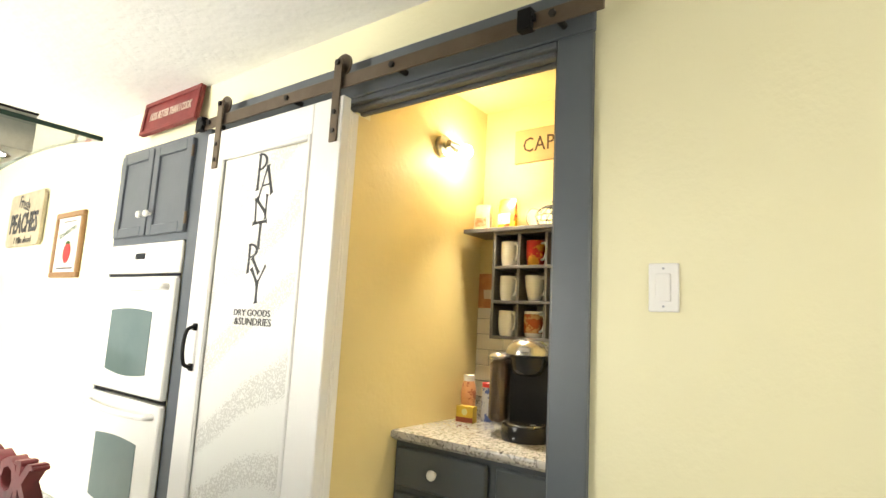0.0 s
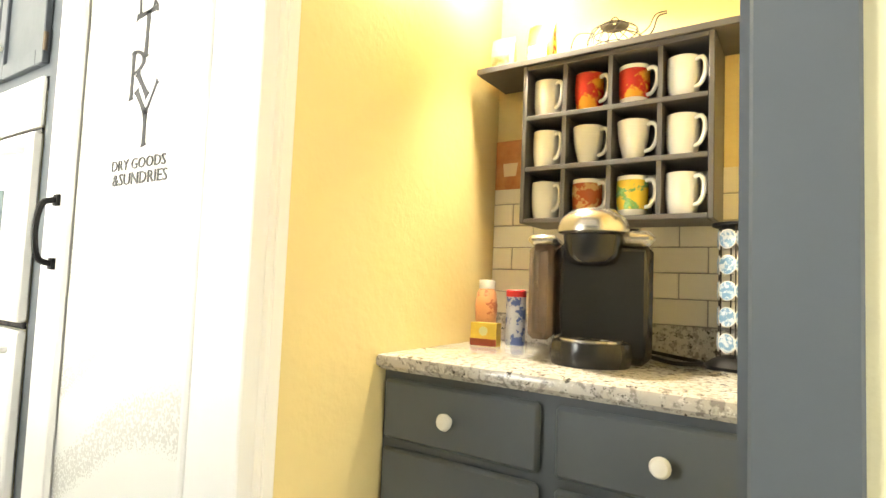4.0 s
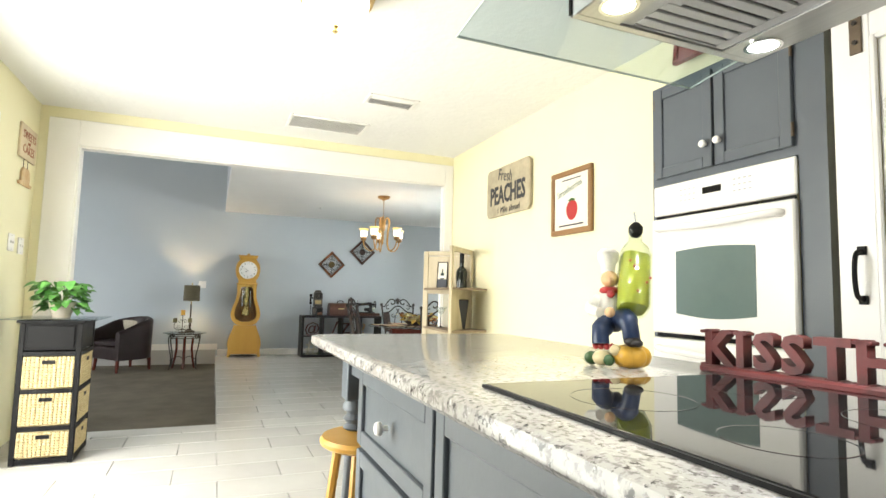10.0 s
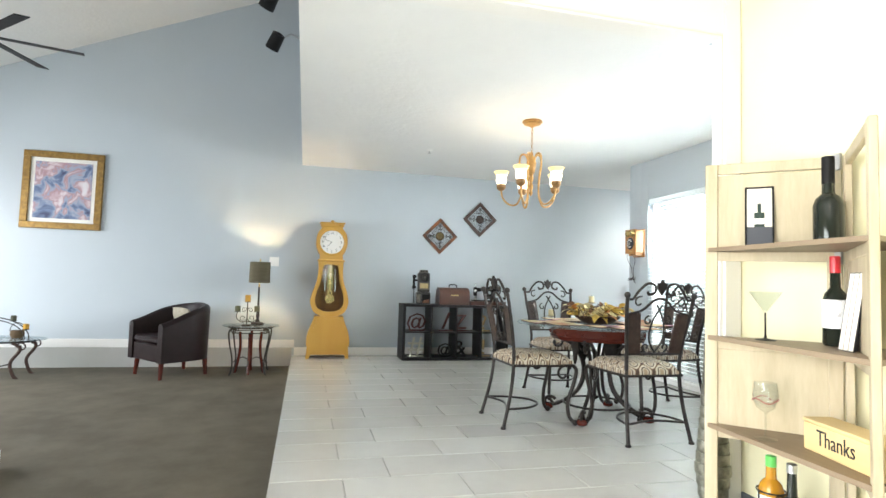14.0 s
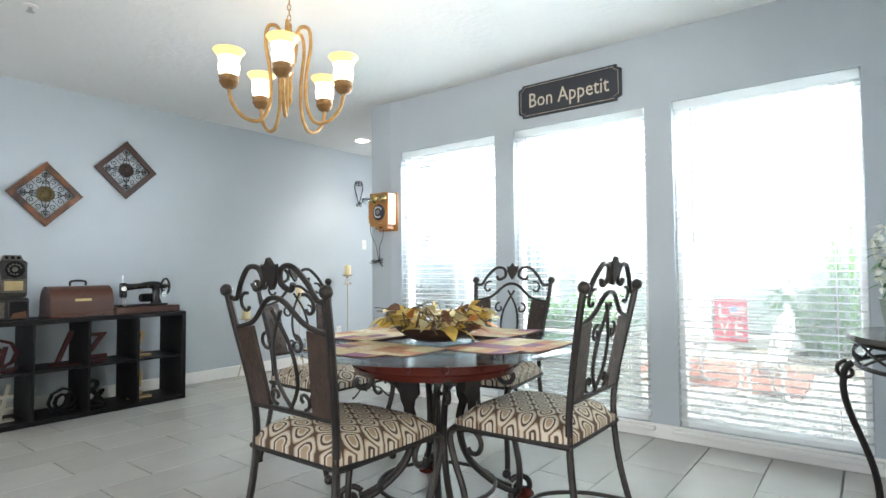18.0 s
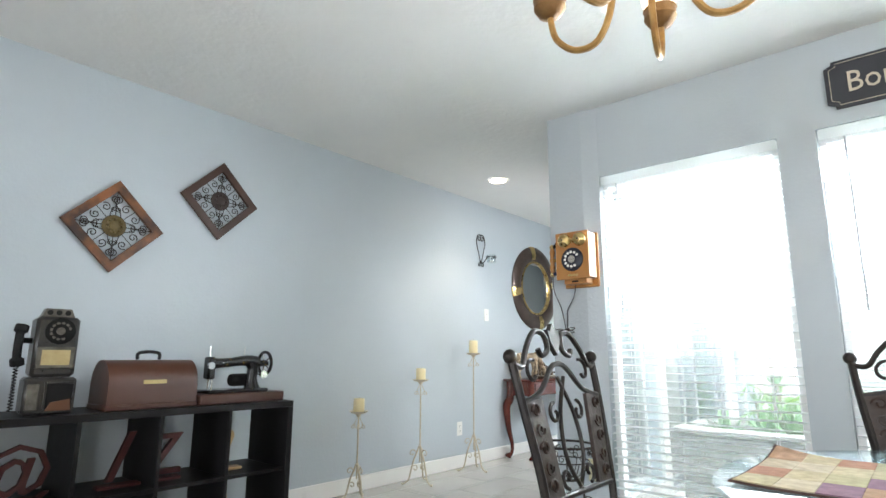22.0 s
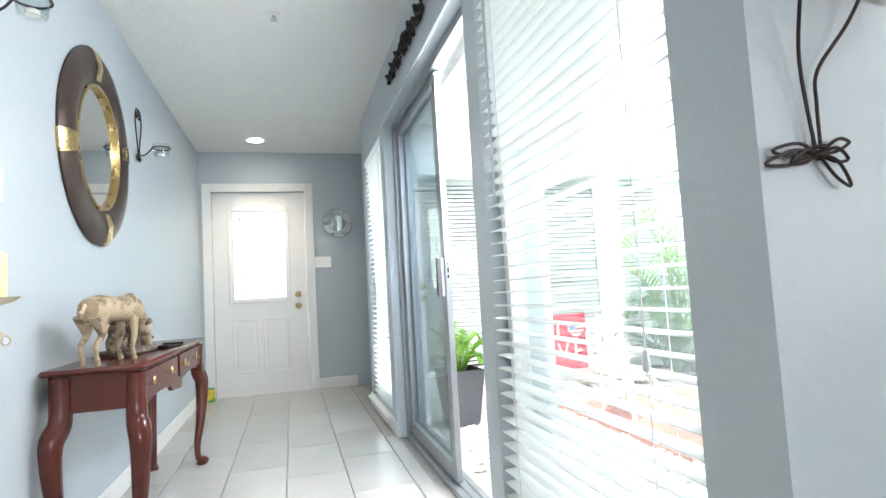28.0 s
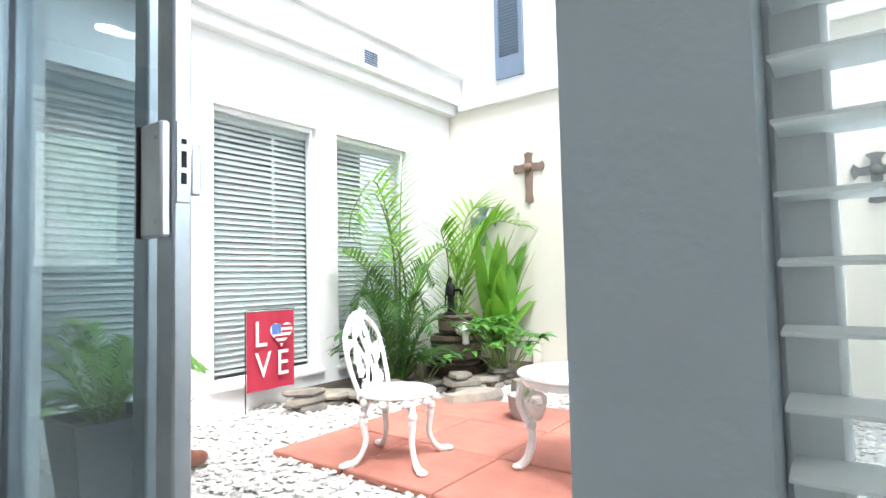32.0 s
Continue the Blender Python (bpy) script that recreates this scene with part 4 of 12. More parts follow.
def pantry_letter(ch):
    g = Geo()
    if ch == "P":
        flare(g, (-0.02, 0.07), (-0.022, -0.08), 0.017)
        bowl(g, -0.024, 0.0, 0.074, 0.056)
    elif ch == "A":
        flare(g, (0.006, 0.07), (-0.04, -0.07), 0.010)
        flare(g, (0.006, 0.07), (0.045, -0.05), 0.018)
        flare(g, (-0.02, -0.012), (0.03, -0.008), 0.008)
    elif ch == "N":
        flare(g, (-0.034, 0.045), (-0.026, -0.055), 0.012)
        flare(g, (-0.034, 0.045), (0.036, -0.02), 0.017)
        flare(g, (0.036, 0.056), (0.036, -0.045), 0.012)
    elif ch == "T":
        flare(g, (-0.046, 0.045), (0.046, 0.05), 0.014)
        flare(g, (0.008, 0.05), (0.006, -0.06), 0.018)
    elif ch == "R":
        flare(g, (-0.03, 0.06), (-0.03, -0.055), 0.016)
        bowl(g, -0.034, 0.004, 0.064, 0.058)
        flare(g, (-0.008, 0.006), (0.042, -0.056), 0.017)
    else:
        flare(g, (-0.044, 0.056), (0.002, -0.005), 0.017)
        flare(g, (0.046, 0.066), (0.002, -0.005), 0.010)
        flare(g, (0.002, 0.0), (0.004, -0.08), 0.017)
    return g


for ch, x, z in (("P", -0.012, 1.885), ("A", 0.018, 1.832), ("N", 0.0, 1.728), ("T", 0.004, 1.625), ("R", -0.012, 1.527), ("Y", 0.024, 1.436)):
    part("letter", pantry_letter(ch), M_INK, bd, smooth=False, m=None).matrix_local = pose(cx + x, 0.0125, z)
M_INKTHIN = mat("thin grey vinyl lettering", (0.10, 0.10, 0.10), 0.5)
lettering("letter", "DRY GOODS", 0.036, M_INKTHIN, bd, pose(cx + 0.01, 0.0125, 1.318, *FACE["-y"]), narrow=1.12)
lettering("letter", "&SUNDRIES", 0.040, M_INKTHIN, bd, pose(cx + 0.02, 0.0125, 1.284, *FACE["-y"]), narrow=1.15)
g = Geo().box(0.063, -0.008, 1.07, 0.092, 0.0, 1.10, 0.002).box(0.063, -0.008, 1.235, 0.092, 0.0, 1.265, 0.002)
g.tube(bez([(0.077, -0.006, 1.085), (0.077, -0.036, 1.10), (0.077, -0.046, 1.167), (0.077, -0.036, 1.235), (0.077, -0.006, 1.25)], 5), 0.008, 8)
part("door_handle", g, M_BLACK, bd, "black arched pull handle")
for x in (0.085, w - 0.035):
    g = Geo().box(x - 0.02, -0.008, h - 0.17, x + 0.02, -0.001, h + 0.14, 0.002).lathe([(0.012, -0.006), (0.042, -0.004), (0.042, 0.004), (0.012, 0.006)], seg=20, m=pose(x, 0.018, h + 0.125, 90))
    o = part("hanger_strap", g, M_BRONZE, bd, "dark bronze roller hanger")
    part("bolt", Geo().cyl((x, -0.014, h - 0.06), (x, -0.008, h - 0.06), 0.009, seg=6).cyl((x, -0.014, h - 0.13), (x, -0.008, h - 0.13), 0.009, seg=6).cyl((x, -0.016, h + 0.125), (x, -0.008, h + 0.125), 0.011, seg=6), M_IRON, o)
rl = thing("door_rail", pose(0, 1.325, 2.158), "dark bronze flat sliding door rail", "rail")
part("rail_bar", Geo().box(-2.42, 0, -0.006, -0.478, 0.008, 0.044, 0.002), M_BRONZE, rl)
for x in (-2.3, -1.75, -1.2, -0.62):
    part("spacer", Geo().cyl((x, 0.008, 0.022), (x, 0.073, 0.022), 0.011, seg=10).cyl((x, -0.008, 0.022), (x, 0.0, 0.022), 0.011, seg=6), M_IRON, rl)
for x in (-2.36, -0.70):
    part("door_stop", Geo().box(x - 0.022, -0.018, -0.008, x + 0.022, 0.014, 0.055, 0.003).cyl((x + 0.03, -0.006, 0.024), (x + 0.022, -0.006, 0.024), 0.012, seg=8), M_BLACK, rl)
# grey casing of the pantry doorway: a board behind the rail, a stepped head and the side casing
structure("trim_pantry_board", Geo().box(-2.36, YN - 0.022, 2.147, PX1 + 0.107, YN, 2.286, 0.004), M_GREY, "slate grey header board behind the door rail", "trim")
structure("trim_pantry_side", Geo().box(PX1, YN - 0.022, 0, PX1 + 0.105, YN, 2.146, 0.004).box(PX1 - 0.012, YN, 0, PX1, YN + 0.12, 2.12), M_GREY, "slate grey side casing of the pantry doorway", "trim")
g = Geo().box(PX0, YN - 0.018, 2.124, PX1 - 0.0005, YN + 0.005, 2.146, 0.004).box(PX0, YN + 0.005, 2.112, PX1 - 0.012, YN + 0.03, 2.16, 0.005)
g.box(PX0, YN + 0.03, 2.122, PX1 - 0.012, YN + 0.06, 2.16, 0.004).box(PX0, YN + 0.06, 2.114, PX1 - 0.012, YN + 0.085, 2.16, 0.005)
structure("trim_pantry_head", g, M_GREY, "stepped slate grey head moulding of the pantry doorway", "trim")
structure("trim_pantry_track", Geo().box(PX0, YN + 0.085, 2.135, PX1 - 0.012, YN + 0.118, 2.16), M_BLACK, "black door track under the pantry header", "trim")
g = Geo().box(PX0, YN - 0.02, 0, PX0 + 0.03, YN + 0.008, 2.11, 0.01).box(PX0, YN + 0.008, 0, PX0 + 0.018, YN + 0.045, 2.11, 0.006)
structure("trim_pantry_jamb", g, M_WHITE, "white rounded pantry door jamb", "trim")


def switch_plate(m, n=1, label="white rocker light switch", outlet=False, name="light_switch"):
    root = thing(name, m, label, "outlet" if outlet else "switch")
    w = 0.07 + 0.046 * (n - 1)
    part("cover_plate", Geo().box(-w / 2, -0.006, -0.058, w / 2, 0, 0.058, 0.003), M_WHITE, root)
    for i in range(n):
        x = (i - (n - 1) / 2) * 0.046
        if outlet:
            for z in (-0.022, 0.022):
                part("socket", Geo().lathe([(0.017, 0), (0.017, 0.002)], seg=16, m=pose(x, -0.006, z, 90)), M_PORCELAIN, root)
                for s in (-0.006, 0.006):
                    part("slot", Geo().box(x + s - 0.001, -0.0088, z - 0.004, x + s + 0.001, -0.0075, z + 0.006), M_BLACK, root)
        elif n > 1:
            part("toggle", Geo().box(x - 0.005, -0.016, -0.006, x + 0.005, -0.006, 0.012, 0.002), M_WHITE, root)
        else:
            part("rocker", Geo().box(x - 0.017, -0.01, -0.033, x + 0.017, -0.006, 0.033, 0.002), M_WHITE, root)
    part("screw", Geo().cyl((0, -0.0075, 0.045), (0, -0.006, 0.045), 0.003, seg=8).cyl((0, -0.0075, -0.045), (0, -0.006, -0.045), 0.003, seg=8), M_ALU, root)
    return root


switch_plate(pose(-0.358, YN - 0.0005, 1.447))

# oven column
OX0, OX1, OY = -3.2, -2.335, 1.36
oc = thing("oven_cabinet", pose(OX0, OY, 0), "slate grey tall oven cabinet built into the wall", "cabinet")
w = OX1 - OX0
ow = 0.765
g = Geo().box(0, 0, 0, w, 0.058, 0.30).box(0, 0, 0.3, 0.02, 0.058, 1.66).box(ow - 0.01, 0, 0.3, w, 0.058, 1.66).box(0, 0, 1.66, w, 0.058, 2.17)
part("body", g, M_GREY, oc)
for a, b in ((0.03, 0.375), (0.39, ow - 0.02)):
    d = shaker(oc, a, 1.695, b, 2.145)
    knob(d, ((b - 0.03) if a < 0.1 else (a + 0.03), -0.02, 1.80))
    for z in (1.76, 2.08):
        hx = a if a < 0.1 else b
        part("hinge", Geo().cyl((hx, -0.014, z - 0.028), (hx, -0.014, z + 0.028), 0.007, seg=8), M_BRONZE, d)
d = slab(oc, 0.03, 0.06, ow - 0.02, 0.27)
knob(d, (ow / 2, -0.02, 0.16))
ov = thing("double_oven", pose(OX0 + 0.02, OY, 0), "white built-in double wall oven", "oven")
w = ow - 0.03
part("control_panel", Geo().box(0, -0.018, 1.505, w, 0, 1.655, 0.006), M_OVEN, ov)
part("display", Geo().box(0.3, -0.0195, 1.575, 0.4, -0.0175, 1.605), M_HOB, ov, "black clock display")
M_KEYPAD = mat("grey keypad print", (0.45, 0.45, 0.44), 0.6)
for i in range(4):
    for z in (1.56, 1.585, 1.61):
        for q in (0.17, 0.46):
            part("button", Geo().box(q + i * 0.025, -0.0192, z, q + i * 0.025 + 0.013, -0.0175, z + 0.006), M_KEYPAD, ov)
for z0, z1 in ((1.49, 1.504), (0.915, 0.935)):
    part("vent_gap", Geo().box(0.01, -0.004, z0, w - 0.01, 0.0, z1), M_HOB, ov)
for z0, z1 in ((0.935, 1.488), (0.318, 0.913)):
    d = part("oven_door", Geo().box(0, -0.032, z0, w, 0, z1, 0.008), M_OVEN, ov)
    zc, x0, x1 = (z0 + z1) / 2 - 0.035, 0.155, w - 0.165
    top = [(x0 + (x1 - x0) * i / 10, zc + 0.145 + 0.012 * math.sin(math.pi * i / 10)) for i in range(11)]
    low = [(x1 - (x1 - x0) * i / 10, zc - 0.145 - 0.018 * math.sin(math.pi * i / 10)) for i in range(11)]
    part("oven_window", Geo().prism(top + low, 0.004, pose(0, -0.0345, 0)), M_OVENGLASS, d, "grey green tinted oven glass")
    g = Geo().tube(bez([(0.05, -0.03, z1 - 0.05), (0.07, -0.062, z1 - 0.05), (0.2, -0.072, z1 - 0.055), (w / 2, -0.075, z1 - 0.06), (w - 0.2, -0.072, z1 - 0.055), (w - 0.07, -0.062, z1 - 0.05), (w - 0.05, -0.03, z1 - 0.05)], 5), 0.016, 8, flat=1.0)
    part("oven_handle", g, M_OVEN, d)

# signs on the pantry wall
def plank_sign(name, m, w, h, material, label, t=0.02, bev=0.004):
    root = thing(name, m, label, "sign")
    part("board", Geo().box(-w / 2, -t, -h / 2, w / 2, 0, h / 2, bev), material, root)
    return root

rs = plank_sign("wall_sign", pose(-2.785, 1.395, 2.345, -6), 0.56, 0.185, M_REDPAINT, "barn red framed wooden sign propped on the oven cabinet")
g = Geo()
for q in ((-0.28, 0.07, 0.28, 0.0925), (-0.28, -0.0925, 0.28, -0.07), (-0.28, -0.07, -0.255, 0.07), (0.255, -0.07, 0.28, 0.07)):
    g.box(q[0], -0.03, q[1], q[2], -0.02, q[3], 0.003)
part("frame", g, M_REDPAINT, rs)
M_PALE = mat("faded cream lettering", (0.62, 0.52, 0.42), 0.7)
lettering("lettering", "I KISS BETTER THAN I COOK", 0.062, M_PALE, rs, pose(0, -0.0215, 0.0, *FACE["-y"]), narrow=0.52, bold=0.001)

M_TINSIGN = mat("weathered tan tin sign", (0.46, 0.40, 0.27), 0.6, second=(0.30, 0.26, 0.18), scale=9, mix=0.8, bump=0.1)
ps = thing("tin_sign", pose(-4.78, YN - 0.001, 1.93), "weathered tan tin sign advertising fresh peaches", "sign")
hw, hh, c = 0.335, 0.195, 0.03
poly = [(-hw + c, -hh), (hw - c, -hh), (hw, -hh + c), (hw, hh - c), (hw - c, hh), (-hw + c, hh), (-hw, hh - c), (-hw, -hh + c)]
part("plate", Geo().prism(poly, 0.02, pose(0, -0.03, 0)), M_TINSIGN, ps)
lettering("lettering", "PEACHES", 0.2, M_INK, ps, pose(0, -0.0315, -0.035, *FACE["-y"]), narrow=0.68, bold=0.006)
lettering("lettering", "Fresh", 0.13, M_INK, ps, pose(-0.03, -0.0315, 0.115, 90, 12, 0), narrow=0.8)
lettering("lettering", "1 Mile ahead", 0.07, M_INK, ps, pose(0.02, -0.0315, -0.155, *FACE["-y"]))


def framed(name, m, w, h, border, fmat, art, label, mat_w=0.0, depth=0.025):
    root = thing(name, m, label, "picture")
    for nm, q in (("frame_rail", (-w / 2, h / 2 - border, w / 2, h / 2)), ("frame_rail", (-w / 2, -h / 2, w / 2, -h / 2 + border)), ("frame_rail", (-w / 2, -h / 2 + border, -w / 2 + border, h / 2 - border)), ("frame_rail", (w / 2 - border, -h / 2 + border, w / 2, h / 2 - border))):
        part(nm, Geo().box(q[0], -depth, q[1], q[2], 0, q[3], 0.005), fmat, root)
    if mat_w:
        part("mount", Geo().box(-w / 2 + border, -depth * 0.45, -h / 2 + border, w / 2 - border, -depth * 0.2, h / 2 - border), M_PORCELAIN, root)
    b = border + mat_w
    part("picture_sheet", Geo().box(-w / 2 + b, -depth * 0.55, -h / 2 + b, w / 2 - b, -depth * 0.3, h / 2 - b), art, root)
    return root


M_PAPER = mat("cream print paper", (0.74, 0.70, 0.60), 0.6, second=(0.68, 0.63, 0.52), scale=3, mix=0.5)
sf = framed("framed_print", pose(-3.965, YN - 0.001, 1.71), 0.43, 0.42, 0.035, mat("brown oak frame", (0.27, 0.15, 0.06), 0.45, second=(0.2, 0.1, 0.04), scale=6, stretch=(0.2, 1, 1)), M_PAPER, "oak framed print of a red strawberry")
st = [(0.062 * math.sin(a) * (1 - 0.25 * (a / math.pi - 0.3)), 0.05 * math.cos(a) * 1.3) for a in [math.pi * i / 12 for i in range(13)]]
poly = st + [(-x, z) for x, z in st[::-1]][1:-1]
part("berry", Geo().prism([(x + 0.01, z - 0.055) for x, z in poly], 0.001, pose(0, -0.0165, 0)), mat("strawberry red ink", (0.42, 0.035, 0.03), 0.5, second=(0.30, 0.02, 0.02), scale=60), sf, "red strawberry")
part("leaf", Geo().prism([(-0.03, 0.012), (0.01, 0.025), (0.05, 0.012), (0.03, 0.0), (0.01, 0.008), (-0.015, 0.0)], 0.001, pose(0, -0.0168, 0)), M_FERN, sf)
lettering("lettering", "Strawberries", 0.062, mat("grey green script", (0.2, 0.25, 0.2), 0.6), sf, pose(-0.02, -0.0152, 0.085, 90, -14, 0), narrow=0.85)
part("writing", Geo().box(-0.13, -0.0152, -0.155, 0.13, -0.0145, -0.145).box(-0.1, -0.0152, 0.145, 0.1, -0.0145, 0.152), M_INK, sf)

# range hood over the island
hx, hy, hz = -1.637, 0.184, 1.638
hood = thing("range_hood", pose(hx, hy, hz), "stainless island range hood with a curved glass canopy", "hood")
HX, HY = 0.288, 0.247
for n_, q in (("front_face", (HX - 0.003, -HY, 0, HX, HY, 0.075)), ("back_face", (-HX, -HY, 0, -HX + 0.003, HY, 0.075)), ("side_face", (-HX + 0.003, -HY, 0, HX - 0.003, -HY + 0.003, 0.075)), ("side_face", (-HX + 0.003, HY - 0.003, 0, HX - 0.003, HY, 0.075)), ("top_plate", (-HX, -HY, 0.075, HX, HY, 0.079)),
              ("lamp_panel", (-0.268, -HY + 0.003, 0, 0.268, -0.143, 0.004)), ("lamp_panel", (-0.268, 0.143, 0, 0.268, HY - 0.003, 0.004)), ("end_panel", (-HX + 0.003, -HY + 0.003, 0, -0.268, HY - 0.003, 0.004)), ("end_panel", (0.268, -HY + 0.003, 0, HX - 0.003, HY - 0.003, 0.004))):
    part(n_, Geo().box(*q, 0.001), M_STEEL, hood)
M_FILTER = mat("grey painted filter", (0.50, 0.51, 0.52), 0.42, 0.35, second=(0.44, 0.45, 0.46), scale=4)
for u0, u1 in ((-0.266, -0.002), (0.002, 0.266)):
    w8 = (u1 - u0 - 0.012) / 8
    f = part("baffle_filter", Geo().box(u0, -0.141, 0.004, u0 + 0.006, 0.141, 0.012).box(u1 - 0.006, -0.141, 0.004, u1, 0.141, 0.012).box(u0 + 0.006, -0.141, 0.004, u1 - 0.006, -0.112, 0.012).box(u0 + 0.006, 0.115, 0.004, u1 - 0.006, 0.141, 0.012), M_FILTER, hood)
    for k in range(8):
        s0 = u0 + 0.006 + w8 * k
        part("slat", Geo().box(s0 + 0.0035, -0.112, 0.0035, s0 + w8 - 0.0035, 0.115, 0.011, 0.002), M_FILTER, f)
    part("filter_back", Geo().box(u0 + 0.004, -0.14, 0.02, u1 - 0.004, 0.14, 0.024), M_BLACK, f)
    o = part("latch_plate", Geo().box((u0 + u1) / 2 - 0.03, -0.135, 0.001, (u0 + u1) / 2 + 0.03, -0.085, 0.0034, 0.001), M_FILTER, f)
    part("latch", Geo().box((u0 + u1) / 2 - 0.008, -0.128, -0.001, (u0 + u1) / 2 + 0.008, -0.10, 0.0009, 0.001), M_CHROME, o)
    part("latch_slot", Geo().box((u0 + u1) / 2 - 0.008, -0.0985, 0.0, (u0 + u1) / 2 + 0.008, -0.092, 0.0009), M_BLACK, o)
M_LED = mat("cool white hood lamp", (0.9, 0.9, 0.9), 0.4, emit=(0.93, 0.97, 1.0), power=14)
for x in (-0.208, 0.208):
    for y in (-0.194, 0.194):
        o = part("lamp_ring", Geo().lathe([(0.03, -0.003), (0.038, -0.003), (0.038, 0.0), (0.03, 0.0)], (x, y, 0), 24, cap=False), M_CHROME, hood)
        part("lamp_lens", Geo().lathe([(0.001, -0.0025), (0.03, -0.002), (0.03, -0.0005)], (x, y, 0), 20), M_LED, o, "glowing white lamp")
# curved canopy
n, c0_, c1_, y0_, y1_ = 14, -0.555, 0.335, -0.375, 0.355
top = []
for i in range(n + 1):
    u = i / n
    top.append((c0_ + (c1_ - c0_) * u, 0.084 - 0.034 * (2 * u - 1) ** 2))
g = Geo()
for dz in (0, 0.008):
    for x, z in top:
        g.v += [(x, y0_, z + dz), (x, y1_, z + dz)]
m2 = 2 * (n + 1)
for i in range(n):
    a = 2 * i
    g.f += [(a, a + 1, a + 3, a + 2), (m2 + a, m2 + a + 2, m2 + a + 3, m2 + a + 1), (a, a + 2, m2 + a + 2, m2 + a), (a + 1, m2 + a + 1, m2 + a + 3, a + 3)]
g.f += [(0, m2, m2 + 1, 1), (2 * n, 2 * n + 1, m2 + 2 * n + 1, m2 + 2 * n)]
part("glass_canopy", g, M_TINT, hood, "clear curved glass canopy")
M_GEDGE = mat("dark green glass edge", (0.02, 0.045, 0.035), 0.15)
part("glass_edge", Geo().box(c1_ + 0.0005, y0_, top[-1][1] - 0.001, c1_ + 0.004, y1_, top[-1][1] + 0.009, 0.001), M_GEDGE, hood, "dark green polished glass edge")
M_GEDGE2 = mat("pale green glass edge", (0.55, 0.62, 0.58), 0.12)
for y in (y0_, y1_):
    part("side_edge", Geo().tube([(x, y, z + 0.004) for x, z in top], 0.0028, 5), M_GEDGE2, hood)
part("side_edge", Geo().tube([(c0_, y0_, top[0][1] + 0.004), (c0_, y1_, top[0][1] + 0.004)], 0.0028, 5), M_GEDGE2, hood)
part("gasket", Geo().box(-HX - 0.001, -HY - 0.001, 0.0795, HX + 0.002, HY + 0.001, 0.0835).box(-HX, -HY - 0.0035, 0.004, -HX + 0.006, -HY - 0.0005, 0.079), M_BLACK, hood, "black seal under the glass")
part("chimney", Geo().box(-0.145, -0.125, 0.085, 0.145, 0.125, H - hz, 0.003), M_STEEL, hood)
for x in (-0.208, 0.208):
    for y in (-0.194, 0.194):
        lamp("hood_light", "SPOT", look((hx + x, hy + y, hz - 0.006), (hx + x, hy + y, 0)), 4, (0.95, 0.98, 1.0), 0.03).data.spot_size = radians(110)

# island
IX0, IX1, IY0, IY1, IZ = -3.37, -0.80, -0.31, 0.595, 0.915
isl = thing("kitchen_island", pose(IX0, IY0, 0), "slate grey kitchen island with framed drawers", "island")
LX, LY = IX1 - IX0, IY1 - IY0
c0, ylo, yhi = 0.60, 0.075, LY - 0.07
part("body", Geo().box(c0, ylo, 0.1, LX - 0.05, yhi, IZ - 0.042).box(c0 + 0.05, ylo + 0.06, 0, LX - 0.1, yhi - 0.05, 0.1), M_GREY, isl)
xs = [c0 + 0.02, c0 + 0.655, c0 + 1.26, LX - 0.07]
for a, b in zip(xs, xs[1:]):
    a, b = a + 0.008, b - 0.008
    for z0, z1 in ((0.63, 0.855), (0.385, 0.615), (0.13, 0.37)):
        d = shaker(isl, a, z0, b, z1, ylo, "drawer_front", rail=0.045)
        knob(d, ((a + b) / 2, ylo - 0.02, (z0 + z1) / 2))
for x in (c0 + 0.01, LX - 0.06):
    part("end_panel", Geo().box(x - 0.012, ylo + 0.02, 0.12, x, yhi - 0.02, IZ - 0.06, 0.003), M_GREY, isl)
prof = [(0.03, 0.0), (0.034, 0.05), (0.026, 0.07), (0.038, 0.12), (0.045, 0.24), (0.034, 0.5), (0.03, 0.56), (0.026, 0.585), (0.045, 0.60), (0.03, 0.615), (0.045, 0.632), (0.03, 0.65), (0.047, 0.665), (0.047, 0.68), (0.035, 0.70)]
for y in (0.13, LY - 0.11):
    o = part("turned_leg", Geo().lathe(prof, (0.3, y, 0), 18).box(0.255, y - 0.045, 0.70, 0.345, y + 0.045, IZ - 0.042, 0.004), M_GREY, isl)
part("apron", Geo().box(0.345, 0.10, IZ - 0.12, c0, 0.125, IZ - 0.042).box(0.345, LY - 0.125, IZ - 0.12, c0, LY - 0.1, IZ - 0.042).box(0.28, 0.175, IZ - 0.12, 0.30, LY - 0.155, IZ - 0.042), M_GREY, isl)


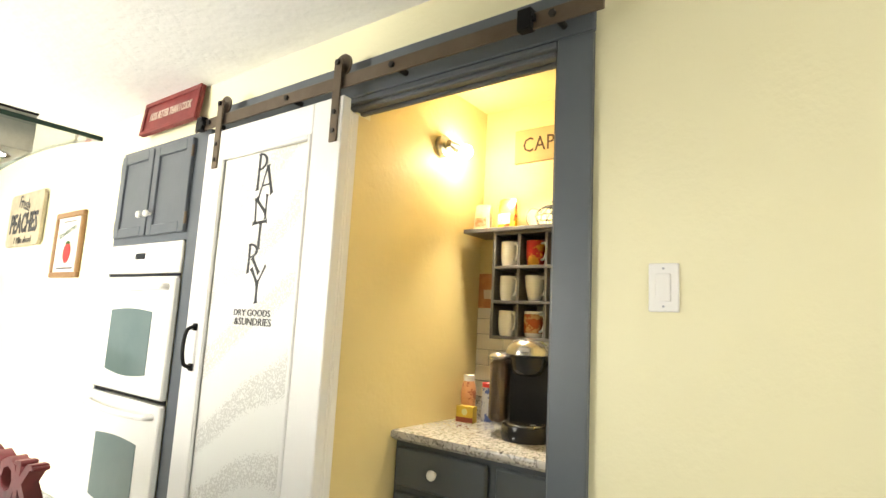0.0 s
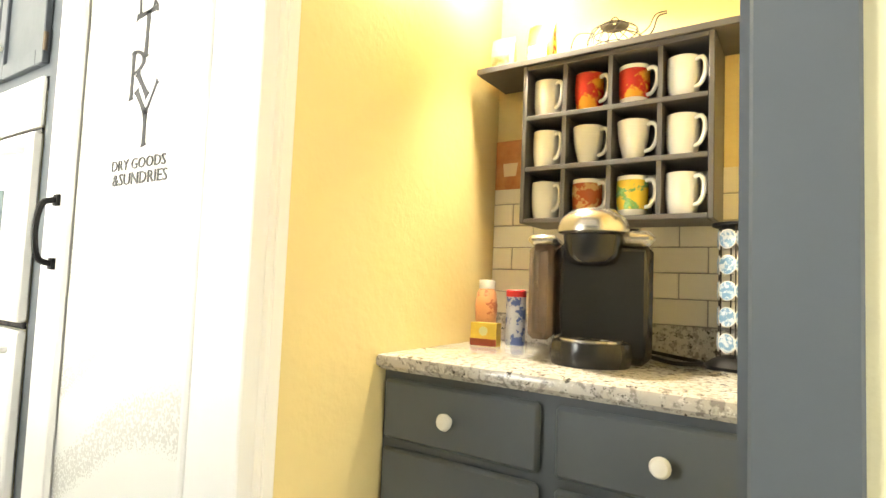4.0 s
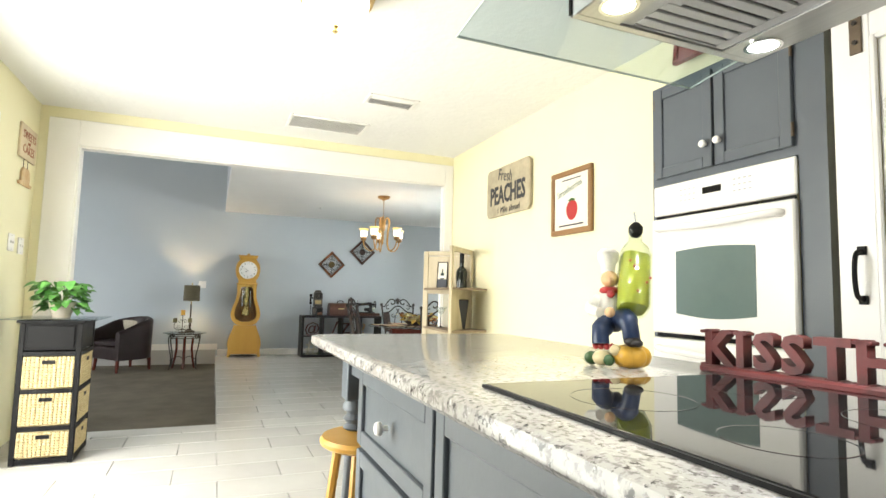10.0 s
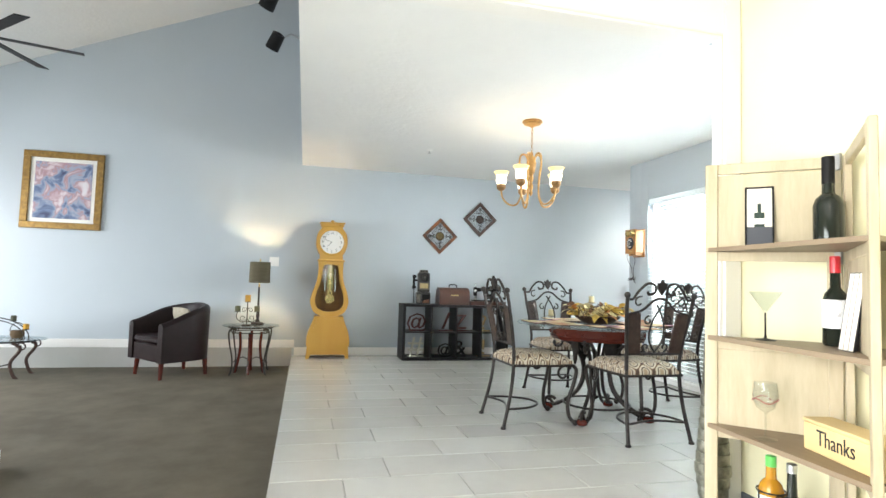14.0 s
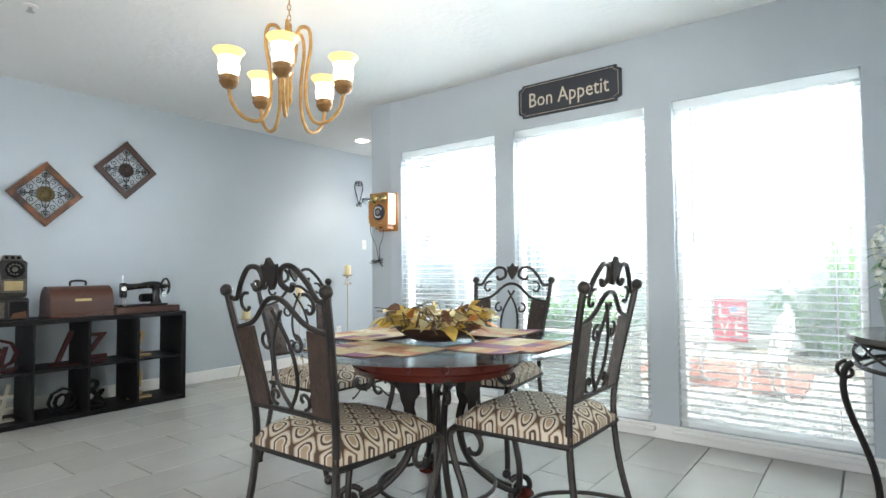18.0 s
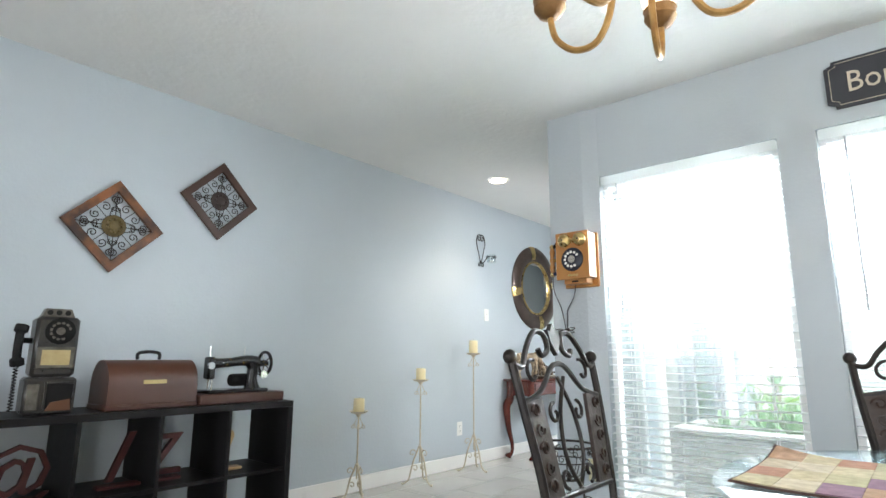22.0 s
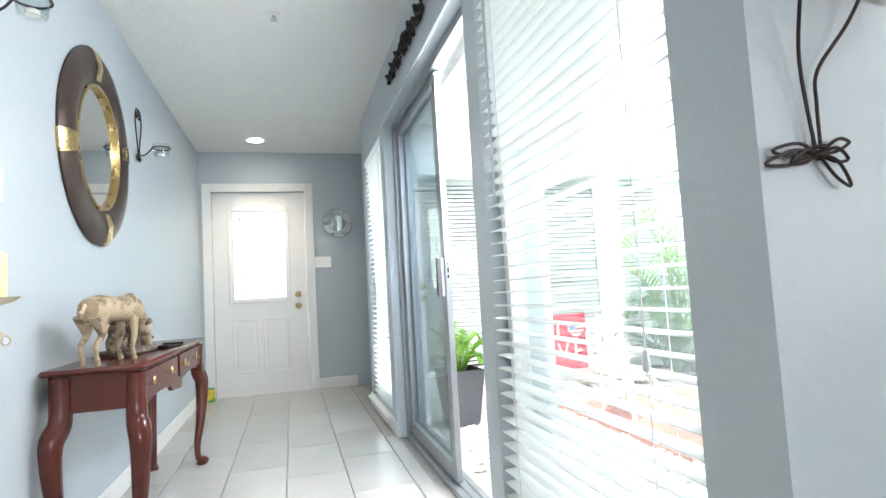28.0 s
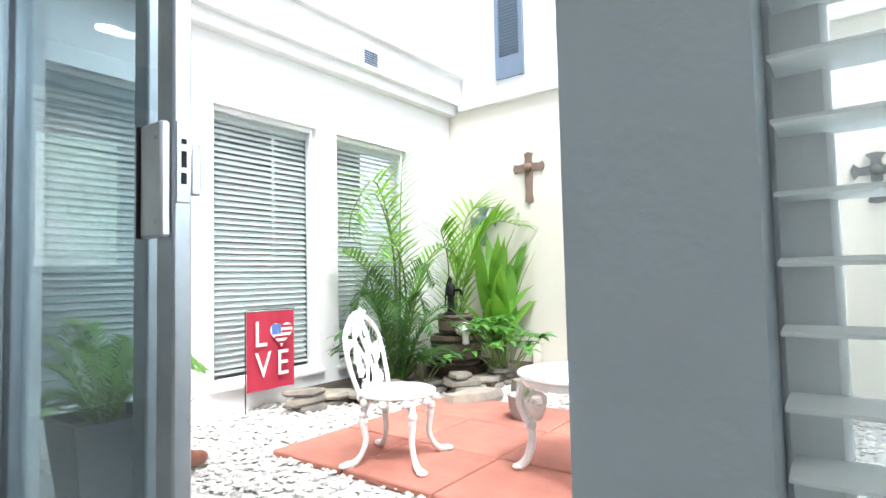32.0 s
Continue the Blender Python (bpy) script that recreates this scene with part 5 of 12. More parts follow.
def granite():
    m = mat("speckled grey granite", (0.6, 0.57, 0.52), 0.14)
    nt, b = m.node_tree, m.node_tree.nodes["Principled BSDF"]
    tc = nt.nodes.new("ShaderNodeTexCoord")
    out = None
    base = (0.50, 0.485, 0.455, 1)
    for scale, lo, hi, col in ((9, 0.5, 0.66, (0.42, 0.39, 0.35, 1)), (70, 0.50, 0.60, (0.26, 0.245, 0.23, 1)), (60, 0.585, 0.64, (0.07, 0.065, 0.06, 1)), (85, 0.40, 0.32, (0.66, 0.655, 0.63, 1))):
        n = nt.nodes.new("ShaderNodeTexNoise")
        n.inputs["Scale"].default_value, n.inputs["Detail"].default_value, n.inputs["Roughness"].default_value = scale, 5, 0.6
        nt.links.new(tc.outputs["Object"], n.inputs["Vector"])
        r = nt.nodes.new("ShaderNodeMapRange")
        r.inputs["From Min"].default_value, r.inputs["From Max"].default_value = lo, hi
        nt.links.new(n.outputs["Fac"], r.inputs["Value"])
        x = nt.nodes.new("ShaderNodeMix")
        x.data_type = "RGBA"
        x.inputs["A"].default_value, x.inputs["B"].default_value = base, col
        nt.links.new(r.outputs[0], x.inputs["Factor"])
        if out:
            nt.links.new(out, x.inputs["A"])
        out = x.outputs["Result"]
    nt.links.new(out, b.inputs["Base Color"])
    return m


M_GRAN = granite()


def slab_top(x0, y0, x1, y1, z, t=0.042, r=0.05, round_=(1, 1, 1, 1)):
    """A stone top with rounded corners and an eased, thick edge."""
    poly = []
    for i, (cx, cy, a) in enumerate(((x1 - r, y1 - r, 0), (x0 + r, y1 - r, 90), (x0 + r, y0 + r, 180), (x1 - r, y0 + r, 270))):
        if round_[i]:
            poly += arc(cx, cy, r, a, a + 90, 6)
        else:
            poly.append(((x1, x0, x0, x1)[i], (y1, y1, y0, y0)[i]))
    n = len(poly)
    mx, my = (x0 + x1) / 2, (y0 + y1) / 2
    g = Geo()
    rings = ((0.012, z - t), (0.0, z - t + 0.012), (0.0, z - 0.012), (0.003, z - 0.004), (0.012, z))
    for ins, zz in rings:
        g.v += [(x - math.copysign(ins, x - mx), y - math.copysign(ins, y - my), zz) for x, y in poly]
    for k in range(len(rings) - 1):
        g.f += [(k * n + i, k * n + (i + 1) % n, (k + 1) * n + (i + 1) % n, (k + 1) * n + i) for i in range(n)]
    g.f += [tuple(range(n))[::-1], tuple((len(rings) - 1) * n + i for i in range(n))]
    return g


tagged(part("island_countertop", slab_top(IX0, IY0, IX1, IY1, IZ), M_GRAN, None), "polished speckled grey granite island countertop", "countertop")
hb = thing("cooktop", pose(-1.98, -0.21, IZ + 0.0005), "black glass electric cooktop with four knobs", "cooktop")
part("glass_plate", Geo().box(0, 0, 0, 0.815, 0.625, 0.007, 0.003), M_HOB, hb)
part("trim_edge", Geo().box(-0.004, -0.004, 0, 0.819, 0, 0.006).box(-0.004, 0.625, 0, 0.819, 0.629, 0.006).box(0.815, 0, 0, 0.819, 0.625, 0.006).box(-0.004, 0, 0, 0, 0.625, 0.006), M_BLACK, hb)
for y in (0.1, 0.21, 0.385, 0.50):
    o = part("control_knob", Geo().lathe([(0.026, 0.007), (0.028, 0.014), (0.030, 0.020), (0.026, 0.028), (0.018, 0.030)], (0.69, y, 0), 20), M_BLACK, hb)
    part("grip", Geo().box(0.665, y - 0.008, 0.028, 0.715, y + 0.008, 0.052, 0.004, ), mat("dark grey knob grip", (0.035, 0.036, 0.038), 0.4), o)
M_RING = mat("grey burner print", (0.05, 0.05, 0.05), 0.1)
for x, y, r in ((0.2, 0.17, 0.1), (0.2, 0.46, 0.075), (0.47, 0.16, 0.075), (0.47, 0.45, 0.1)):
    part("burner_ring", Geo().lathe([(r - 0.002, 0.0072), (r, 0.0074), (r, 0.0072)], (x, y, 0), 32, cap=False), M_RING, hb)

M_SIGNWOOD = mat("worn dark red wood", (0.125, 0.018, 0.018), 0.5, second=(0.055, 0.014, 0.013), scale=7, mix=0.85, sharp=(0.45, 0.6), bump=0.15)
ks = thing("letter_sign", pose(-1.68, 0.485, IZ, 0, 0, 3.5), "worn dark red wooden word sign reading kiss the cook", "sign")
part("base", Geo().box(-0.40, -0.032, 0, 0.40, 0.032, 0.018, 0.005), M_SIGNWOOD, ks)
SERIFS = {"K": ((-0.03, 0), (-0.03, 1), (0.027, 0), (0.024, 1)), "I": ((0, 0), (0, 1)), "T": ((0, 0),), "H": ((-0.027, 0), (-0.027, 1), (0.027, 0), (0.027, 1)), "E": ((-0.024, 0), (-0.024, 1))}
for ch_, x in zip("KISSTHECOOK", (-0.36, -0.30, -0.243, -0.178, -0.100, -0.020, 0.057, 0.135, 0.210, 0.286, 0.357)):
    o = lettering("letter", ch_, 0.112, M_SIGNWOOD, ks, pose(x, 0.0, 0.057, *FACE["-y"]), depth=0.0155, narrow=1.0, bold=0.0038)
    for sx_, hi in SERIFS.get(ch_, ()):
        p = part("serif", Geo().box(sx_ - 0.0175, 0.0365 if hi else -0.0445, -0.0155, sx_ + 0.0175, 0.0445 if hi else -0.0365, 0.0155, 0.002), M_SIGNWOOD, o)

# oil bottle held by a small chef figurine
M_OIL = mat("yellow green infused oil", (0.72, 0.74, 0.13), 0.05, trans=0.55, ior=1.4)
M_BOTTLE = glass("clear bottle glass", (0.86, 0.91, 0.84))
FGX, FGY = -2.186, 0.282
bt = thing("oil_bottle", Matrix.Translation((FGX + 0.019, FGY + 0.021, IZ + 0.142)) @ Vector((-0.38, 0.40, 1.0)).to_track_quat("Z", "Y").to_matrix().to_4x4() @ pose(0, 0, 0, 0, 0, 22) @ Matrix.Scale(1.1, 4), "clear square glass oil bottle tilted in a chef holder", "bottle")
def square_rings(g, rings):
    """A rounded square body from (half width, height) rings."""
    n = 16
    for r, z in rings:
        for k in range(n):
            a = 2 * math.pi * (k + 0.5) / n
            c, q = math.cos(a), math.sin(a)
            f_ = r / max(abs(c), abs(q)) ** 0.75
            g.v.append((c * f_, q * f_, z))
    for i in range(len(rings) - 1):
        g.f += [(i * n + k, i * n + (k + 1) % n, (i + 1) * n + (k + 1) % n, (i + 1) * n + k) for k in range(n)]
    g.f.append(tuple(range(n))[::-1])
    return g
part("bottle", square_rings(Geo(), [(0.034, 0), (0.037, 0.008), (0.036, 0.15), (0.031, 0.17), (0.016, 0.19), (0.014, 0.215), (0.017, 0.222)]), M_BOTTLE, bt)
part("oil", square_rings(Geo(), [(0.031, 0.005), (0.0335, 0.012), (0.0328, 0.146), (0.001, 0.147)]), M_OIL, bt, "yellow green oil")
g = Geo()
rnd = random.Random(12)
for k in range(9):
    g.ball((rnd.uniform(-0.03, 0.03), rnd.choice((-0.0335, 0.0335)), rnd.uniform(0.02, 0.14)), 0.0035, 8, 5)
part("peppercorns", g, mat("red peppercorn", (0.35, 0.03, 0.02), 0.4), bt, "red peppercorns in the oil")
part("pourer", Geo().lathe([(0.012, 0.215), (0.017, 0.222), (0.018, 0.238), (0.010, 0.25)], seg=14), M_BLACK, bt, "black stopper")
part("spout", Geo().cyl((0, 0, 0.248), (0.006, 0, 0.285), 0.0038, 0.003), M_CHROME, bt, "steel pouring spout")
# the figurine: r runs along its shoulders, f away from its front
FIG = Matrix.Translation((FGX, FGY, IZ)) @ Matrix(((0.77, -0.636, 0, 0), (0.636, 0.77, 0, 0), (0, 0, 1, 0), (0, 0, 0, 1))) @ Matrix.Scale(0.86, 4)
paints = [("squash", (0.60, 0.34, 0.04)), ("cream", (0.62, 0.52, 0.30)), ("leafy", (0.04, 0.10, 0.03)), ("jeans", (0.018, 0.035, 0.085)), ("shoe", (0.012, 0.010, 0.010)), ("apron", (0.74, 0.72, 0.64)), ("skin", (0.66, 0.42, 0.22)), ("scarf", (0.36, 0.025, 0.025))]
g, spans = Geo(), []
def paint_from(n):
    spans.append((len(g.f), n))
paint_from(0)
for k in range(7):
    a = 2 * math.pi * k / 7
    g.ball((0.03 + 0.024 * math.cos(a), 0.006 + 0.024 * math.sin(a), 0.033), 0.033, 14, 8, 0.98)
g.ball((0.0, 0.05, 0.03), 0.032, 12, 8, 0.9)
paint_from(1)
g.ball((-0.05, -0.01, 0.024), 0.031, 14, 8, 0.75).ball((-0.01, -0.025, 0.05), 0.017, 10, 6)
paint_from(2)
g.ball((-0.085, 0.0, 0.021), 0.023, 12, 8, 0.9).ball((-0.028, -0.03, 0.02), 0.017, 10, 6)
paint_from(7)
for k in range(4):
    g.ball((-0.07 + 0.016 * k, -0.012, 0.058), 0.0105, 8, 6)
paint_from(3)
g.tube(bez([(-0.04, 0.06, 0.135), (-0.056, 0.0, 0.105), (-0.055, -0.012, 0.065)], 5), [0.031] * 6 + [0.026] * 5, 10)
g.tube(bez([(-0.03, 0.055, 0.125), (0.008, 0.012, 0.145), (0.028, -0.02, 0.125), (0.034, -0.016, 0.085)], 5), [0.03] * 10 + [0.025] * 6, 10)
paint_from(4)
g.ball((0.038, -0.024, 0.078), 0.026, 12, 8, 0.62).ball((0.05, -0.034, 0.074), 0.02, 10, 7, 0.6)
paint_from(5)
g.lathe([(0.033, 0.125), (0.042, 0.15), (0.041, 0.185), (0.028, 0.215), (0.012, 0.222)], (-0.045, 0.06, 0), 16)
g.tube(bez([(-0.075, 0.05, 0.20), (-0.09, 0.0, 0.17), (-0.055, -0.03, 0.158)], 5), 0.016, 9)
g.tube(bez([(-0.015, 0.085, 0.20), (0.03, 0.085, 0.19), (0.052, 0.05, 0.215)], 5), 0.016, 9)
g.lathe([(0.022, 0.282), (0.023, 0.305), (0.033, 0.325), (0.034, 0.345), (0.02, 0.358)], (-0.05, 0.072, 0), 14)
paint_from(6)
g.ball((-0.044, 0.062, 0.262), 0.027, 14, 9).ball((-0.034, 0.036, 0.258), 0.008, 8, 6).ball((-0.024, -0.036, 0.160), 0.016, 10, 6).ball((0.055, 0.03, 0.225), 0.015, 10, 6)
paint_from(7)
g.lathe([(0.02, 0.214), (0.03, 0.222), (0.028, 0.232), (0.018, 0.238)], (-0.045, 0.06, 0), 14).ball((-0.033, 0.026, 0.215), 0.013, 8, 6)
fig = part("chef_figurine", g, mat("figurine squash paint", paints[0][1], 0.35, second=tuple(v * 0.7 for v in paints[0][1]), scale=40), None, m=FIG, fix=False)
for n_, c_ in paints[1:]:
    fig.data.materials.append(mat("figurine %s paint" % n_, c_, 0.35, second=tuple(v * 0.7 for v in c_), scale=40))
spans.append((len(g.f), 0))
for (a, n_), (b, _n) in zip(spans, spans[1:]):
    for q in range(a, b):
        fig.data.polygons[q].material_index = n_
tagged(fig, "painted resin chef figurine seated on yellow squash", "figurine")


def stool(m):
    root = thing("bar_stool", m, "honey coloured round wooden stool tucked under the island", "stool", "stools at the island")
    part("seat", Geo().lathe([(0.001, 0.56), (0.15, 0.56), (0.165, 0.57), (0.168, 0.582), (0.16, 0.594), (0.001, 0.59)], seg=28, cap=False), M_HONEY, root)
    for a in range(4):
        c, s = math.cos(radians(45 + 90 * a)), math.sin(radians(45 + 90 * a))
        part("leg", Geo().tube([(0.11 * c, 0.11 * s, 0.565), (0.18 * c, 0.18 * s, 0.0)], 0.017, 8), M_HONEY, root)
        c2, s2 = math.cos(radians(135 + 90 * a)), math.sin(radians(135 + 90 * a))
        z = 0.22 + 0.1 * (a % 2)
        k = 0.18 - 0.07 * z / 0.605
        part("rung", Geo().cyl((k * c, k * s, z), (k * c2, k * s2, z), 0.011, seg=8), M_HONEY, root)
    return root


s0 = stool(pose(-2.97, -0.155, 0, 0, 0, 10))
copy_thing(s0, pose(-3.06, 0.26, 0, 0, 0, 35))

# ceiling fixtures
fl = thing("flush_ceiling_lamp", pose(-3.42, -0.25, H), "brass rimmed flush ceiling lamp with alabaster glass", "lamp")
part("canopy", Geo().lathe([(0.17, 0), (0.175, -0.02), (0.15, -0.035), (0.165, -0.05), (0.14, -0.055)], seg=32), mat("antique gold trim", (0.5, 0.37, 0.17), 0.4, 0.6, second=(0.36, 0.25, 0.1), scale=20), fl)
part("glass_bowl", Geo().lathe([(0.148, -0.052), (0.142, -0.09), (0.115, -0.13), (0.07, -0.155), (0.001, -0.165)], seg=28, cap=False), mat("lit alabaster glass", (0.85, 0.8, 0.7), 0.3, emit=(1.0, 0.9, 0.72), power=2.2), fl, "glowing alabaster glass bowl")
part("finial", Geo().lathe([(0.008, -0.16), (0.016, -0.172), (0.008, -0.182), (0.014, -0.194), (0.002, -0.205)], seg=14), M_BRASS, fl)


def vent(m, w, h, n, label, cross=False):
    root = thing("ceiling_vent", m, label, "vent")
    # the backing's dark colour stands in for the shade inside the duct
    part("backing", Geo().box(-w / 2 + 0.02, -h / 2 + 0.02, -0.003, w / 2 - 0.02, h / 2 - 0.02, 0), M_BLACK if cross else mat("shadowed duct", (0.3, 0.3, 0.29), 0.8), root)
    g = Geo()
    for q in ((-w / 2, -h / 2, w / 2, -h / 2 + 0.025), (-w / 2, h / 2 - 0.025, w / 2, h / 2), (-w / 2, -h / 2 + 0.025, -w / 2 + 0.025, h / 2 - 0.025), (w / 2 - 0.025, -h / 2 + 0.025, w / 2, h / 2 - 0.025)):
        g.box(q[0], q[1], -0.012, q[2], q[3], 0, 0.003)
    part("frame", g, M_WHITE, root)
    for i in range(n):
        x = -w / 2 + 0.03 + (w - 0.06) * (i + 0.5) / n
        part("slat", Geo().box(-0.006, -h / 2 + 0.025, -0.009, 0.006, h / 2 - 0.025, -0.007), M_WHITE, root, m=pose(x, 0, 0.0, 0, 30 if i < n * 0.62 or not cross else -30))
    return root


vent(pose(-5.42, 0.09, H), 0.33, 0.62, 15, "white louvred return air grille in the ceiling")
vent(pose(-4.68, 0.395, H), 0.2, 0.36, 8, "white ceiling supply register", True)

# basket chest with a trailing plant
def basket_mat():
    m = mat("woven cream maize leaf", (0.62, 0.52, 0.30), 0.75, second=(0.42, 0.33, 0.16), scale=45, mix=0.8, bump=0.8, bscale=90, stretch=(1, 1, 2.2))
    return m

M_BASKET = basket_mat()
bc = thing("basket_chest", pose(-5.37, -1.60, 0), "black painted wooden chest with four woven basket drawers", "chest")
cw, cd, chh = 0.33, 0.40, 0.875
for x in (-cd / 2, cd / 2 - 0.03):
    for y in (-cw / 2, cw / 2 - 0.03):
        part("post", Geo().box(x, y, 0, x + 0.03, y + 0.03, chh - 0.02, 0.003), M_BLACK, bc)
part("top", Geo().box(-cd / 2 - 0.015, -cw / 2 - 0.015, chh - 0.02, cd / 2 + 0.015, cw / 2 + 0.015, chh, 0.004), M_BLACK, bc)
part("drawer_box", Geo().box(-cd / 2 + 0.005, -cw / 2 + 0.005, chh - 0.185, cd / 2 - 0.005, cw / 2 - 0.005, chh - 0.02), M_BLACK, bc)
part("drawer_front", Geo().box(cd / 2 - 0.006, -cw / 2 + 0.04, chh - 0.175, cd / 2 + 0.004, cw / 2 - 0.04, chh - 0.035, 0.003), M_BLACK, bc)
zs = [chh - 0.19, chh - 0.42, chh - 0.65]
for z in (chh - 0.20, chh - 0.43, chh - 0.655, 0.03):
    part("shelf_rail", Geo().box(-cd / 2 + 0.03, -cw / 2, z - 0.02, cd / 2 - 0.03, -cw / 2 + 0.02, z + 0.005).box(-cd / 2 + 0.03, cw / 2 - 0.02, z - 0.02, cd / 2 - 0.03, cw / 2, z + 0.005).box(cd / 2 - 0.02, -cw / 2 + 0.03, z - 0.02, cd / 2, cw / 2 - 0.03, z + 0.005).box(-cd / 2 + 0.01, -cw / 2 + 0.02, z - 0.012, cd / 2 - 0.02, cw / 2 - 0.02, z - 0.004), M_BLACK, bc)
for z0, z1 in ((chh - 0.425, chh - 0.225), (chh - 0.65, chh - 0.452), (0.037, chh - 0.677)):
    o = part("basket", Geo().box(-cd / 2 + 0.02, -cw / 2 + 0.006, z0, cd / 2 - 0.004, cw / 2 - 0.006, z1, 0.012), M_BASKET, bc, "woven cream basket drawer")
    g = Geo()
    zz = z0 + 0.012
    while zz < z1 - 0.008:
        for k in range(12):
            y = -cw / 2 + 0.04 + (cw - 0.08) * k / 11
            g.box(cd / 2 - 0.006, y - 0.009, zz, cd / 2 + 0.003 * (1 + (k % 2)), y + 0.009, zz + 0.012, 0.003)
            x = -cd / 2 + 0.035 + (cd - 0.08) * k / 11
            g.box(x - 0.012, cw / 2 - 0.008, zz, x + 0.012, cw / 2 + 0.002 * (1 + (k % 2)), zz + 0.012, 0.003)
        zz += 0.016
    tagged(part("weave", g, M_BASKET, o), kind="stuff")
    part("grip_hole", Geo().box(cd / 2 + 0.0065, -0.035, z1 - 0.045, cd / 2 + 0.0085, 0.035, z1 - 0.022, 0.0008), M_BLACK, o)
    part("grip_hole", Geo().box(-0.03, cw / 2 + 0.0045, z1 - 0.045, 0.03, cw / 2 + 0.0065, z1 - 0.022, 0.0008), M_BLACK, o)
gt = tagged(part("glass_top", Geo().box(-cd / 2 - 0.05, -cw / 2 - 0.09, chh + 0.001, cd / 2 + 0.05, cw / 2 + 0.09, chh + 0.007, 0.002), M_TINT, None, m=pose(-5.37, -1.60, 0)), "clear glass sheet lying on the black chest", "glass")


def leaf_blade(g, base, direction, up, length, width, droop=0.3, n=4, cup=0.2):
    """One pointed leaf with a folded midrib."""
    base, d, u = Vector(base), Vector(direction).normalized(), Vector(up).normalized()
    s = d.cross(u).normalized()
    rows = []
    for i in range(n + 1):
        t = i / n
        w = width * math.sin(math.pi * min(1.0, t ** 0.75 * 0.97 + 0.02)) * 0.5
        c = base + d * (length * t) - Vector((0, 0, 1)) * (droop * length * t * t) + u * 0.0
        rows.append((c - s * w + u * (cup * w), c, c + s * w + u * (cup * w)))
    v = [p for r in rows for p in r]
    f = []
    for i in range(n):
        a = 3 * i
        f += [(a, a + 1, a + 4, a + 3), (a + 1, a + 2, a + 5, a + 4)]
    g.add(v, f)


rnd = random.Random(4)
pl = thing("potted_plant", pose(-5.38, -1.60, chh + 0.007), "trailing green pothos in a small pot", "plant")
part("pot", Geo().lathe([(0.05, 0), (0.075, 0.08), (0.08, 0.1), (0.07, 0.1), (0.06, 0.08)], seg=20), mat("pale ceramic pot", (0.6, 0.55, 0.45), 0.5, second=(0.5, 0.45, 0.36), scale=8), pl)
g, gs = Geo(), Geo()
for i in range(150):
    a, e = rnd.uniform(0, 6.283), rnd.uniform(-0.25, 1.3)
    r = rnd.uniform(0.06, 0.15)
    tip = Vector((r * math.cos(a) * 0.85, r * math.sin(a) * 0.95, 0.09 + 0.13 * math.sin(e) + rnd.uniform(-0.02, 0.03)))
    if tip.z < 0.03:
        tip.z = 0.03
    dirv = Vector((math.cos(a + rnd.uniform(-0.7, 0.7)), math.sin(a + rnd.uniform(-0.7, 0.7)), rnd.uniform(-0.5, 0.35)))
    leaf_blade(g, tip, dirv, (rnd.uniform(-0.4, 0.4), rnd.uniform(-0.4, 0.4), 1), rnd.uniform(0.05, 0.08), rnd.uniform(0.045, 0.07), 0.35)
    if i % 3 == 0:
        gs.tube([(0, 0, 0.08), tip * 0.6 + Vector((0, 0, 0.06)), tip], 0.002, 4)
part("leaves", g, mat("pothos leaf", (0.13, 0.34, 0.08), 0.35, second=(0.06, 0.22, 0.05), scale=16, mix=0.7, vary=0.3, island=True), pl, smooth=True, fix=False)
part("stems", gs, M_LEAF, pl)

# signs on the south and end walls
sc = thing("wooden_sign", pose(-5.66, YS + 0.001, 1.955, 0, 0, 180) @ Matrix.Diagonal((1.45, 1, 1.3, 1)), "cream wooden sign reading sweets and cakes with a hanging cutout", "sign")
M_CREAMSIGN = mat("cream painted plywood", (0.62, 0.52, 0.36), 0.6, second=(0.5, 0.4, 0.25), scale=8, mix=0.7)
part("board", Geo().box(-0.12, -0.016, 0.0, 0.12, 0, 0.18, 0.003), M_CREAMSIGN, sc)
M_SIGNRED = mat("brown red lettering", (0.3, 0.1, 0.05), 0.6)
lettering("lettering", "SWEETS", 0.062, M_SIGNRED, sc, pose(0, -0.0175, 0.125, *FACE["-y"]), narrow=0.85)
lettering("lettering", "and", 0.03, M_SIGNRED, sc, pose(0, -0.0175, 0.09, *FACE["-y"]))
lettering("lettering", "CAKES", 0.066, M_SIGNRED, sc, pose(0, -0.0175, 0.05, *FACE["-y"]), narrow=0.85)
g = Geo().prism([(-0.085, -0.14), (0.085, -0.14), (0.1, -0.125), (0.06, -0.12), (0.06, -0.07), (0.04, -0.045), (-0.04, -0.045), (-0.06, -0.07), (-0.06, -0.12), (-0.1, -0.125)], 0.012, pose(0, -0.014, 0))
part("cake_cutout", g, mat("brown painted cutout", (0.5, 0.3, 0.13), 0.6, second=(0.62, 0.5, 0.3), scale=14, mix=0.9), sc)
part("hanger", Geo().cyl((-0.03, -0.006, -0.05), (-0.03, -0.006, 0.0), 0.002, seg=5).cyl((0.03, -0.006, -0.05), (0.03, -0.006, 0.0), 0.002, seg=5), M_IRON, sc)
pk = plank_sign("plank_sign", pose(-3.87, YS + 0.001, 2.285, 0, 0, 180), 1.06, 0.085, M_OAK, "long oak plank sign above the patio doors", 0.018)
lettering("lettering", "it is good to be", 0.075, M_PALE, pk, pose(-0.09, -0.0185, 0.0, *FACE["-y"]), narrow=0.95, space=1.15)
